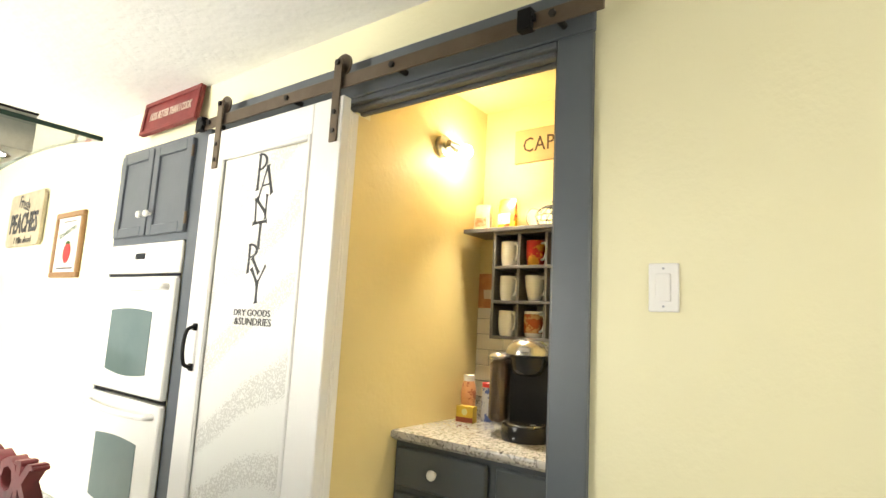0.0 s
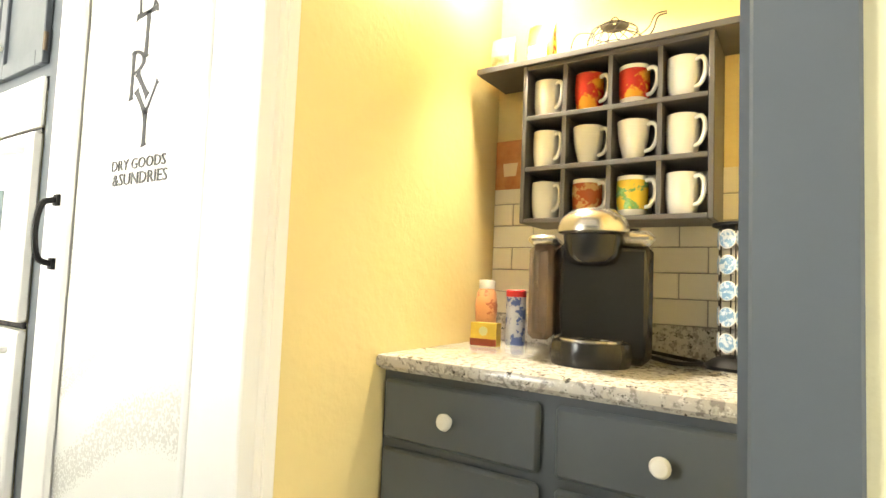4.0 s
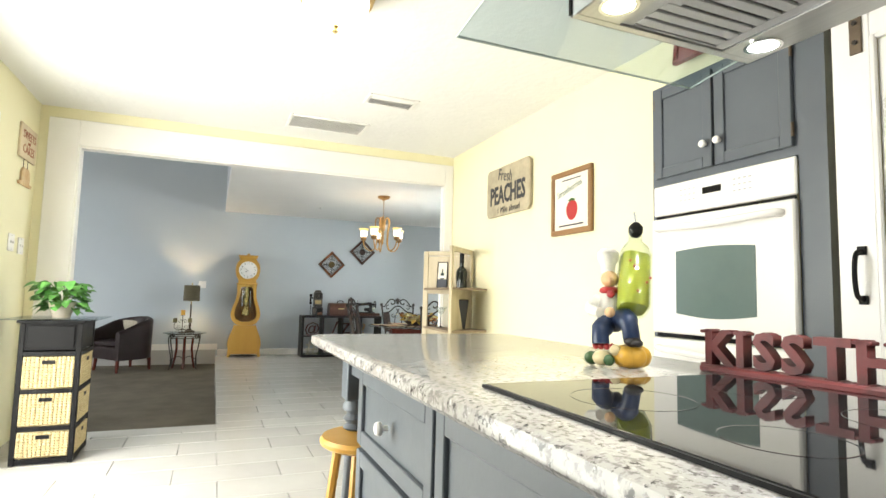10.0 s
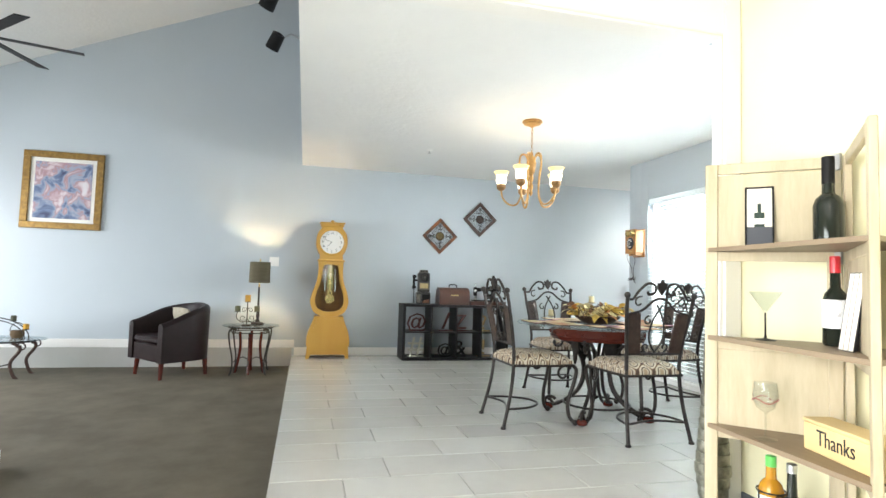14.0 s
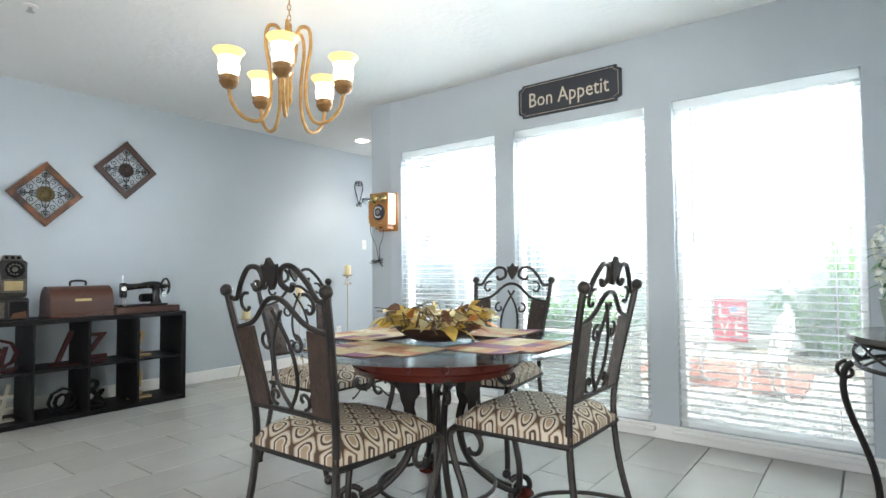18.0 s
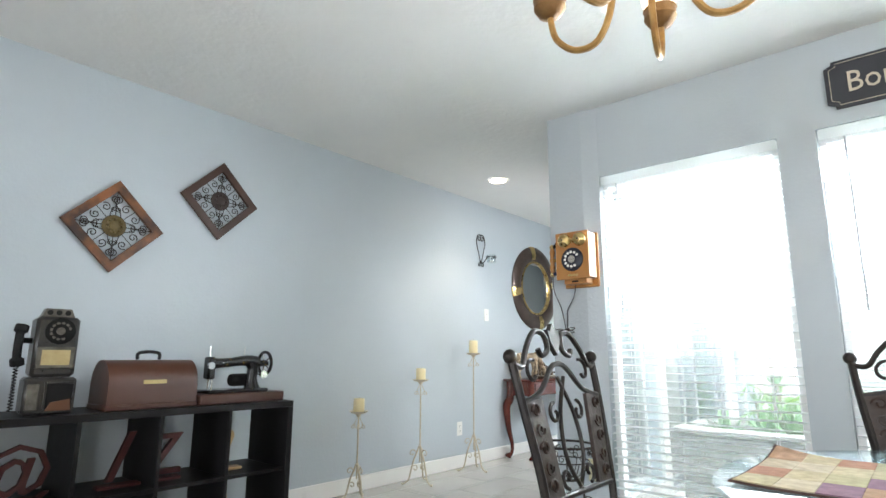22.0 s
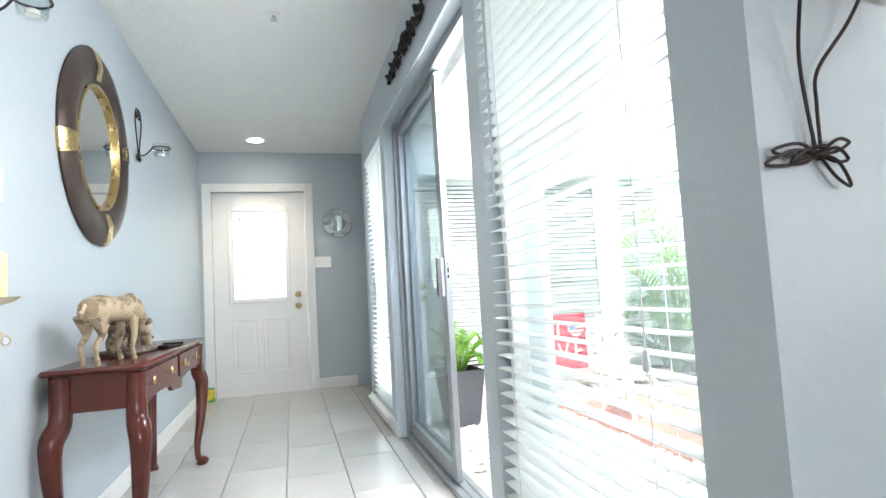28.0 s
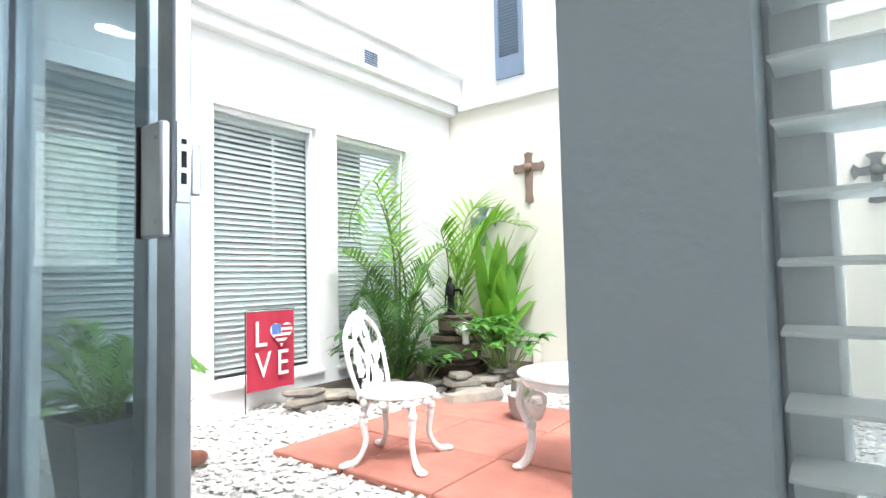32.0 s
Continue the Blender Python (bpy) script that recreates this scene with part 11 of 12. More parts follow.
tagged(part("dark_tray", Geo().box(-0.1, -0.05, 0, 0.1, 0.05, 0.008, 0.003).box(-0.1, -0.05, 0.006, -0.092, 0.05, 0.016, 0.002).box(0.092, -0.05, 0.006, 0.1, 0.05, 0.016, 0.002), M_BLACK, None, "", m=pose(XB + 0.26, 5.6, CT, 0, 0, 80)), "small flat black tray on the console table", "tray")

# round mirror over the console
rm = thing("round_mirror", pose(XB, 5.49, 1.68, 0, 0, 90), "round mirror in a broad brown metal frame with brass bands", "mirror")
M_BRNMETAL = mat("dark brown patinated metal", (0.085, 0.06, 0.05), 0.38, 0.5, second=(0.05, 0.036, 0.03), scale=9, mix=0.7, bump=0.05)
part("frame", Geo().lathe([(0.45, 0.0), (0.455, 0.012), (0.43, 0.032), (0.37, 0.042), (0.31, 0.03), (0.285, 0.012), (0.285, 0.0)], seg=56, m=pose(0, 0, 0, 90), cap=False), M_BRNMETAL, rm)
part("inner_bead", Geo().lathe([(0.296, 0.012), (0.292, 0.028), (0.278, 0.028), (0.272, 0.008)], seg=56, m=pose(0, 0, 0, 90), cap=False), M_BRASS, rm)
part("mirror_glass", Geo().lathe([(0.29, 0.0), (0.29, 0.008)], seg=56, m=pose(0, 0, 0, 90)), M_MIRROR, rm)
for q in (10, 100, 190, 280):
    g = Geo()
    n, pr = 7, [(0.457, 0.0), (0.459, 0.014), (0.432, 0.036), (0.37, 0.046), (0.308, 0.034)]
    vs = [(r * math.cos(radians(q + a)), -z, r * math.sin(radians(q + a))) for a in [-6 + 12 * i / (n - 1) for i in range(n)] for r, z in pr]
    g.add(vs, [(i * 5 + j, i * 5 + j + 1, i * 5 + 5 + j + 1, i * 5 + 5 + j) for i in range(n - 1) for j in range(4)])
    part("brass_band", g, M_BRASS, rm)

# sconces either side of the mirror
M_CUPG = glass("clear candle cup glass", (0.92, 0.95, 0.95))
for y in (4.50, 6.21):
    so = thing("wall_sconce", pose(XB, y, 1.80, 0, 0, 90), "black iron heart scroll sconce with a glass cup", "sconce", "sconces beside the mirror")
    for s in (-1, 1):
        part("heart_scroll", Geo().tube([(s * p[0], -0.012, p[1]) for p in bez([(0.003, 0.02), (0.03, 0.11), (0.062, 0.2), (0.066, 0.25), (0.045, 0.30), (0.012, 0.31)], 5)] + [(s * p[0], -0.012, p[1]) for p in spiral(0.026, 0.275, 0.034, 0.008, 110, 500, 16)], 0.004, 6), M_IRON, so)
        part("lower_scroll", Geo().tube([(s * p[0], -0.012, p[1]) for p in spiral(0.022, 0.012, 0.024, 0.005, 150, -260, 14)], 0.004, 6), M_IRON, so)
    part("arm", Geo().tube(bez([(0, -0.012, 0.05), (0, -0.03, 0.03), (0, -0.06, 0.045), (0, -0.085, 0.075)], 5), 0.004, 6), M_IRON, so)
    part("ring", Geo().tube([(0.05 * math.cos(a), -0.135 + 0.05 * math.sin(a), 0.075) for a in [2 * math.pi * i / 24 for i in range(24)]], 0.004, 6, True), M_IRON, so)
    part("glass_cup", Geo().lathe([(0.03, -0.06), (0.04, -0.052), (0.046, 0.0), (0.047, 0.018), (0.044, 0.018), (0.043, 0.0), (0.037, -0.048)], (0, -0.135, 0.078), 22, cap=False), M_CUPG, so)
    part("tea_light", Geo().lathe([(0.02, -0.05), (0.02, -0.036)], (0, -0.135, 0.078), 16), M_PORCELAIN, so)

# recessed lamps
M_LAMPON = mat("lit warm reflector", (0.9, 0.85, 0.75), 0.5, emit=(1.0, 0.9, 0.72), power=9)
for x, y in ((-10.57, 4.04), (-10.54, 8.0)):
    rl = thing("recessed_light", pose(x, y, H), "round white recessed ceiling light, lit", "ceiling light", "recessed hall lights")
    part("trim_ring", Geo().lathe([(0.095, -0.001), (0.095, -0.006), (0.078, -0.009), (0.07, -0.004)], seg=32, cap=False), M_WHITE, rl)
    part("lens", Geo().lathe([(0.072, -0.003), (0.066, -0.0045), (0.01, -0.005)], seg=32), M_LAMPON, rl)
    lamp("recessed_lamp", "SPOT", pose(x, y, H - 0.02), 9.0, (1.0, 0.88, 0.7), 0.05)

# medallion mirror on the door wall
mm = thing("medallion_mirror", pose(-9.77, YD, 1.69), "small round mirror in a silver embossed frame", "mirror")
M_SILVLEAF = mat("embossed silver leaf", (0.55, 0.56, 0.55), 0.32, 0.85, second=(0.33, 0.34, 0.34), scale=30, mix=0.8, bump=0.8, bscale=40)
part("frame", Geo().lathe([(0.155, 0), (0.157, 0.008), (0.145, 0.018), (0.12, 0.012), (0.095, 0.02), (0.085, 0.018), (0.08, 0.0)], seg=40, m=pose(0, 0, 0, 90), cap=False), M_SILVLEAF, mm)
part("mirror_glass", Geo().lathe([(0.084, 0), (0.084, 0.008)], seg=32, m=pose(0, 0, 0, 90)), M_MIRROR, mm)
for k in range(6):
    a = radians(60 * k)
    part("petal", Geo().ball((0.118 * math.cos(a), -0.014, 0.118 * math.sin(a)), 0.022, 10, 6, 0.8), M_SILVLEAF, mm)

# scrolled iron ornament over the sliding door
io = thing("iron_wall_scroll", pose(XH0, 5.425, 2.235, 0, 0, -90), "black iron wall ornament with a row of scrolls", "wall decor")
for s in (-1, 1):
    part("long_scroll", Geo().tube([(s * p[0], -0.014, p[1]) for p in bez([(0.0, -0.04), (0.12, 0.045), (0.24, 0.03), (0.34, -0.03), (0.42, -0.015), (0.445, 0.0)], 6)], 0.009, 6), M_IRON, io)
    for cx, cz, r, d in ((0.06, 0.02, 0.048, 1), (0.15, -0.02, 0.045, -1), (0.235, 0.01, 0.042, 1), (0.31, -0.008, 0.038, -1), (0.38, 0.008, 0.032, 1), (0.43, -0.01, 0.022, -1)):
        part("small_scroll", Geo().tube([(s * p[0], -0.018, p[1]) for p in spiral(cx, cz, r, r * 0.2, -90 * d, -90 * d + 470 * d, 18)], 0.008, 6), M_IRON, io)
        part("leaf", Geo().tube([(s * cx, -0.02, cz - d * r), (s * (cx + 0.03), -0.024, cz - d * r * 1.5), (s * (cx + 0.05), -0.02, cz - d * r * 1.2)], [0.003, 0.014, 0.002], 6), M_IRON, io)
part("center_scroll", Geo().tube([(p[0], -0.018, p[1]) for p in spiral(0, 0.03, 0.06, 0.01, -90, 400, 20)], 0.009, 6), M_IRON, io)

# small box by the door
tb = thing("small_carton", pose(-11.03, 8.34, 0, 0, 0, 15), "small green and yellow carton on the floor", "box")
part("carton", Geo().box(-0.035, -0.025, 0, 0.035, 0.025, 0.12, 0.003), mat("yellow printed carton", (0.72, 0.55, 0.04), 0.5, second=(0.08, 0.30, 0.10), scale=12, mix=0.95, sharp=(0.48, 0.54)), tb)
part("lid_flap", Geo().box(-0.034, -0.024, 0.12, 0.034, 0.024, 0.128, 0.003), mat("green carton lid", (0.06, 0.28, 0.12), 0.5), tb)


# ---- courtyard ----
GZ = -0.07
M_WHITEIRON = mat("white painted cast iron", (0.78, 0.76, 0.73), 0.4, second=(0.62, 0.58, 0.54), scale=16, mix=0.6, bump=0.2)
random.seed(21)
# gravel
g = Geo()
def pebble(x, y, z, r, q):
    a, c, s = q, math.cos(q), math.sin(q)
    pts = [(1.3, 0, 0), (0.4, 0.95, 0.05), (-0.9, 0.6, -0.05), (-1.0, -0.6, 0.05), (0.5, -0.9, 0), (0.15, 0.05, 0.62), (0, 0, -0.5)]
    v = [(x + r * (px_ * c - py_ * s), y + r * (px_ * s + py_ * c), z + r * pz_) for px_, py_, pz_ in pts]
    g.add(v, [(i, (i + 1) % 5, 5) for i in range(5)] + [((i + 1) % 5, i, 6) for i in range(5)])
for k in range(15000):
    x, y = random.uniform(XH1 + 0.04, XC - 0.02), random.uniform(3.5, YC - 0.03)
    pebble(x, y, GZ + random.uniform(0.002, 0.016), random.uniform(0.010, 0.024), random.uniform(0, 6.28))
ob = part("gravel", g, M_PEBBLE, None, smooth=False, fix=False)
tagged(ob, "loose white and grey river gravel in the courtyard", "gravel", kind="stuff")
# terracotta pavers
pv = thing("terracotta_pavers", pose(-7.7, 5.9, GZ, 0, 0, 0), "worn terracotta paving slabs laid in the gravel", "pavers")
PS = 0.52
me = Geo().box(-PS / 2 + 0.004, -PS / 2 + 0.004, 0, PS / 2 - 0.004, PS / 2 - 0.004, 0.034, 0.006).mesh("slab")
me.materials.append(M_PAVER)
for i in range(3):
    for j in range(3):
        o = new("slab", me)
        o.parent = pv
        o.matrix_local = pose((i - 1) * PS + 0.24, (j - 1) * PS + 0.08, 0.003 * ((i + j) % 2), 0, 0, 0)


def cast_chair(m, label):
    root = thing("garden_chair", m, label, "chair", "white garden chairs")
    S = 0.33
    part("seat", Geo().lathe([(0.01, 0.0), (0.17, 0.0), (0.185, 0.008), (0.185, 0.02), (0.17, 0.026), (0.01, 0.02)], (0, 0, S - 0.02), 24), M_WHITEIRON, root)
    for k in range(10):
        a = 2 * math.pi * k / 10
        part("seat_edge_leaf", Geo().ball((0.175 * math.cos(a), 0.175 * math.sin(a), S - 0.035), 0.024, 8, 5, 0.8), M_WHITEIRON, root)
    for sx, sy in ((-1, -1), (1, -1), (-1, 1), (1, 1)):
        part("leg", Geo().tube([(sx * p[0], sy * p[0] * 1.0, p[1]) for p in bez([(0.105, S - 0.02), (0.125, 0.22), (0.115, 0.11), (0.145, 0.03), (0.185, 0.012)], 5)], [0.020, 0.02, 0.02, 0.019, 0.018, 0.017, 0.016, 0.016, 0.015, 0.015, 0.014, 0.014, 0.013, 0.013, 0.014, 0.015, 0.016, 0.017, 0.018, 0.02, 0.02], 8), M_WHITEIRON, root)
        part("leaf_foot", Geo().ball((sx * 0.19, sy * 0.19, 0.014), 0.026, 8, 6, 0.5), M_WHITEIRON, root)
        part("leg_grape", Geo().ball((sx * 0.125, sy * 0.125, 0.235), 0.023, 8, 6).ball((sx * 0.12, sy * 0.12, 0.2), 0.02, 8, 6).ball((sx * 0.12, sy * 0.12, 0.17), 0.016, 8, 6), M_WHITEIRON, root)
    # pierced back: vine stems and leaves in an arch
    top = 0.70
    back = bez([(-0.165, 0.12, S), (-0.19, 0.16, S + 0.15), (-0.16, 0.19, S + 0.28), (0, 0.21, top), (0.16, 0.19, S + 0.28), (0.19, 0.16, S + 0.15), (0.165, 0.12, S)], 6)
    part("back_frame", Geo().tube(back, 0.012, 7), M_WHITEIRON, root)
    rnd = random.Random(3)
    for k in range(34):
        u, v = rnd.uniform(-1, 1), rnd.uniform(0.02, 0.98)
        w = 0.165 * (1 - 0.35 * v * v) * (1 - max(0, v - 0.75) * 1.6)
        p = Vector((u * w, 0.125 + 0.085 * v, S + v * (top - S)))
        m2 = Matrix.Translation(p) @ Matrix.Rotation(rnd.uniform(0, 6.3), 4, "Y") @ Matrix.Rotation(radians(rnd.uniform(-25, 25)), 4, "X")
        lf_ = [(0.038 * math.cos(a) * (0.75 + 0.3 * math.cos(3 * a)), 0.03 * math.sin(a) * (0.8 + 0.25 * math.cos(5 * a))) for a in [2 * math.pi * i / 11 for i in range(11)]]
        part("vine_leaf", Geo().prism(lf_, 0.01, m2), M_WHITEIRON, root, smooth=False)
    for s in (-1, 0, 1):
        part("vine_stem", Geo().tube(bez([(0.08 * s, 0.12, S), (0.05 * s + 0.03, 0.15, S + 0.12), (0.07 * s - 0.02, 0.18, S + 0.25), (0.03 * s, 0.205, top - 0.02)], 5), 0.008, 6), M_WHITEIRON, root)
    return root


cast_chair(pose(-7.99, 6.11, GZ + 0.034, 0, 0, 19), "white cast iron garden chair with vine leaf back")
cast_chair(pose(-6.95, 5.0, GZ + 0.02, 0, 0, -65), "white cast iron garden chair standing on gravel")
# small white table
gt = thing("garden_table", pose(-7.70, 5.30, GZ + 0.034), "white cast iron garden table with pierced legs", "table")
part("tabletop", Geo().lathe([(0.01, 0), (0.26, 0.0), (0.275, 0.01), (0.275, 0.022), (0.01, 0.024)], (0, 0, 0.42), 30), M_WHITEIRON, gt)
part("apron", Geo().lathe([(0.25, -0.03), (0.262, 0.0), (0.257, 0.0), (0.243, -0.03)], (0, 0, 0.42), 30, cap=False), M_WHITEIRON, gt)
for k in range(4):
    m_ = Matrix.Rotation(radians(90 * k + 20), 4, "Z")
    part("leg", Geo().tube([m_ @ Vector((p[0], 0, p[1])) for p in bez([(0.24, 0.41), (0.27, 0.3), (0.22, 0.17), (0.24, 0.06), (0.28, 0.012)], 5)], 0.02, 8), M_WHITEIRON, gt)
    part("leg_scroll", Geo().tube([m_ @ Vector((p[0], 0, p[1])) for p in spiral(0.19, 0.3, 0.05, 0.012, 0, 380, 14)], 0.012, 6).ball(tuple(m_ @ Vector((0.225, 0, 0.2))), 0.03, 8, 6), M_WHITEIRON, gt)
    part("foot", Geo().ball(tuple(m_ @ Vector((0.285, 0, 0.014))), 0.028, 8, 6, 0.5), M_WHITEIRON, gt)

# garden flag
fl = thing("garden_flag", pose(-7.64, 7.6, GZ), "red garden flag with cream letters on a thin pole", "flag")
M_FLAG = mat("crimson flag cloth", (0.36, 0.02, 0.045), 0.75, second=(0.28, 0.014, 0.03), scale=5, mix=0.6, bump=0.15, bscale=200)
g = Geo()
n = 12
vs = [(-0.19 + 0.38 * i / n, 0.008 * math.sin(i * 0.9), z) for z in (0.155, 0.69) for i in range(n + 1)]
g.add(vs + [(x, y + 0.002, z) for x, y, z in vs], [(i, i + 1, n + 2 + i, n + 1 + i) for i in range(n)] + [(2 * n + 2 + i + 1, 2 * n + 2 + i, 3 * n + 3 + i, 3 * n + 4 + i) for i in range(n)])
part("cloth", g, M_FLAG, fl, fix=False)
part("pole", Geo().tube([(-0.2, 0.0, -0.05), (-0.2, 0.0, 0.7), (-0.17, 0.0, 0.705), (0.2, 0.0, 0.7)], 0.004, 6), M_IRON, fl)
M_FLAGL = mat("cream flag print", (0.72, 0.66, 0.60), 0.7)
for ch_, x, z in (("L", -0.09, 0.53), ("V", -0.07, 0.32), ("E", 0.09, 0.32)):
    lettering("letter", ch_, 0.25, M_FLAGL, fl, pose(x, -0.013, z, 90, 0, 0), 0.001, narrow=0.85)
def heart(s, cx, cz):
    return [(cx + s * 16 * math.sin(a) ** 3 / 17, cz + s * (13 * math.cos(a) - 5 * math.cos(2 * a) - 2 * math.cos(3 * a) - math.cos(4 * a)) / 17) for a in [2 * math.pi * i / 28 for i in range(28)]]
hp = part("heart_print", Geo().prism(heart(0.1, 0.08, 0.535)[::-1], 0.002, pose(0, -0.014, 0)), M_FLAGL, fl, smooth=False)
for k in range(4):
    z = 0.46 + 0.037 * k
    hw_ = (0.035, 0.065, 0.085, 0.09)[k]
    part("stripe", Geo().box(0.08 - hw_ * (0.9 if k < 2 else 0.0), -0.0155, z, 0.08 + hw_, -0.0135, z + 0.017), M_FLAG, hp)
part("star_field", Geo().box(0.0, -0.0155, 0.528, 0.075, -0.0135, 0.60), mat("flag blue print", (0.08, 0.15, 0.36), 0.7, second=(0.5, 0.5, 0.55), scale=60, mix=0.9, sharp=(0.62, 0.66)), hp)

# stacked edging rocks
M_SLATE = mat("layered tan and grey flagstone", (0.30, 0.26, 0.20), 0.85, second=(0.16, 0.15, 0.14), scale=5, mix=0.8, bump=0.5, bscale=30, vary=0.3)
rnd = random.Random(8)
def rock(x, y, z, w, d, h, turn):
    n = 9
    r = [rnd.uniform(0.75, 1.1) for _ in range(n)]
    ring = lambda s, zz: [(s * r[i] * w * math.cos(2 * math.pi * i / n), s * r[i] * d * math.sin(2 * math.pi * i / n), zz + rnd.uniform(-0.006, 0.006)) for i in range(n)]
    g = Geo().add(ring(0.9, 0) + ring(1, h * 0.4) + ring(0.93, h), [tuple(range(n))[::-1], tuple(range(2 * n, 3 * n))] + [(a + i, a + (i + 1) % n, a + n + (i + 1) % n, a + n + i) for a in (0, n) for i in range(n)])
    o = part("flat_rock", g, M_SLATE, None, m=pose(x, y, z, rnd.uniform(-4, 4), rnd.uniform(-4, 4), turn), smooth=False)
    tagged(o, "flat tan flagstone stacked as garden edging", "rock", "edging rocks")
for i in range(10):
    u = i / 9
    x, y = -7.45 + 1.55 * u, 7.36 - 0.75 * u + 0.1 * math.sin(i * 1.7)
    for lv in range(2 if i % 3 else 3):
        rock(x + rnd.uniform(-0.06, 0.06), y + 0.05 * lv + rnd.uniform(-0.03, 0.03), GZ + 0.005 + 0.046 * lv, rnd.uniform(0.13, 0.21), rnd.uniform(0.09, 0.14), 0.04, rnd.uniform(-40, 20))
rock(-6.72, 6.52, GZ, 0.24, 0.13, 0.09, -25)
rock(-6.2, 6.35, GZ, 0.2, 0.15, 0.11, 10)
rock(-5.95, 6.15, GZ, 0.13, 0.12, 0.2, 40)
structure("garden_bed", Geo().box(-7.2, 7.15, -0.3, XC, YC - 0.01, 0.0).box(-6.3, 6.65, -0.3, XC, 7.15, -0.005), mat("dark potting soil", (0.05, 0.038, 0.028), 0.95, second=(0.09, 0.07, 0.05), scale=30, mix=0.7, bump=0.8, bscale=60), "raised bed of dark soil behind rocks", "ground")


# foliage
def blade(g, base, tip, width, sag, n=6, fold=0.15):
    """A tapering leaf from base to tip that sags in between."""
    base, tip = Vector(base), Vector(tip)
    d = tip - base
    side = d.cross(Vector((0, 0, 1)))
    side = side.normalized() if side.length > 1e-4 else Vector((1, 0, 0))
    v, f = [], []
    for i in range(n + 1):
        t = i / n
        p = base + d * t + Vector((0, 0, sag * 4 * t * (1 - t)))
        w = width * (0.25 + 0.75 * math.sin(math.pi * min(1, t * 0.9 + 0.1))) * (1 - t ** 3) / 2
        v += [p - side * w + Vector((0, 0, fold * w)), p, p + side * w + Vector((0, 0, fold * w))]
    for i in range(n):
        a = 3 * i
        f += [(a, a + 1, a + 4, a + 3), (a + 1, a + 2, a + 5, a + 4)]
    g.add(v, f)


def frond(g, pts, n, leaf, width, droop, rnd, spread=0.9):
    """Feathered palm leaf along a curved midrib."""
    mid = bez(pts, max(3, n // (len(pts) - 1)))
    k = len(mid)
    for i in range(2, k):
        t = i / (k - 1)
        d = (mid[i] - mid[i - 1]).normalized()
        side = d.cross(Vector((0, 0, 1)))
        side = side.normalized() if side.length > 1e-3 else Vector((1, 0, 0))
        l = leaf * (0.35 + 0.65 * math.sin(math.pi * (0.12 + 0.8 * t))) * rnd.uniform(0.88, 1.1)
        for s in (-1, 1):
            q = mid[i] + (side * s * spread + d * 0.75 + Vector((0, 0, rnd.uniform(0.0, 0.25)))).normalized() * l - Vector((0, 0, droop * l))
            blade(g, mid[i], q, width, 0.06 * l, 3)
    return mid


M_PALM = mat("fresh palm green", (0.20, 0.42, 0.06), 0.38, second=(0.10, 0.26, 0.04), scale=3, mix=0.6, vary=0.25, island=True)
thin(M_PALM, 0.35, (0.25, 0.48, 0.04))
M_STALK = mat("green cane stalk", (0.14, 0.22, 0.06), 0.5, second=(0.24, 0.2, 0.08), scale=12)
def palm(name, at, fronds, label, leaf, width, seed, droop=0.2, n=26, stalk=0.012, material=None):
    rnd = random.Random(seed)
    root = thing(name, pose(*at), label, "plant")
    for pts in fronds:
        g = Geo()
        mid = frond(g, pts, n, leaf, width, droop, rnd)
        o = part("frond", g, material or M_PALM, root, fix=False)
        part("stalk", Geo().tube(mid, [stalk * (1 - 0.75 * i / len(mid)) for i in range(len(mid))], 6), M_STALK, o)
    return root


palm("areca_palm", (-6.55, 7.45, 0.0), [
    [(0.05, 0, 0), (0.06, 0, 0.7), (-0.02, 0, 1.3), (-0.25, -0.05, 1.62), (-0.55, -0.12, 1.35), (-0.62, -0.15, 1.15)],
    [(0.05, 0, 0), (0.0, -0.05, 0.7), (-0.12, -0.1, 1.2), (-0.4, -0.2, 1.48), (-0.7, -0.3, 1.28)],
    [(0.15, 0.05, 0), (0.16, 0.05, 0.9), (0.2, 0.06, 1.5), (0.26, 0.08, 1.9)],
    [(0.08, 0, 0), (0.18, 0, 0.6), (0.0, -0.1, 1.0), (-0.25, -0.2, 1.15), (-0.5, -0.3, 1.0)],
    [(0.1, 0, 0), (0.2, -0.05, 0.5), (0.3, -0.1, 0.9), (0.5, -0.15, 1.1), (0.7, -0.2, 1.0)],
    [(0.05, 0, 0), (-0.05, 0.1, 0.5), (-0.2, 0.1, 0.9), (-0.45, 0.1, 1.05)]], "tall areca palm with arching feathered fronds", 0.34, 0.03, 4)
palm("fan_palm", (-5.75, 7.4, 0.0), [
    [(0, 0, 0), (0.05, 0, 0.6), (0.1, -0.02, 1.1), (0.3, -0.05, 1.5), (0.65, -0.25, 1.5)],
    [(0, 0, 0), (-0.08, -0.02, 0.6), (-0.15, -0.06, 1.0), (-0.3, -0.1, 1.25)],
    [(0, 0, 0), (0.1, -0.05, 0.7), (0.2, -0.12, 1.1), (0.3, -0.3, 1.35), (0.36, -0.55, 1.3)]], "green palm with broad upright fronds against stucco", 0.46, 0.035, 9, 0.0)
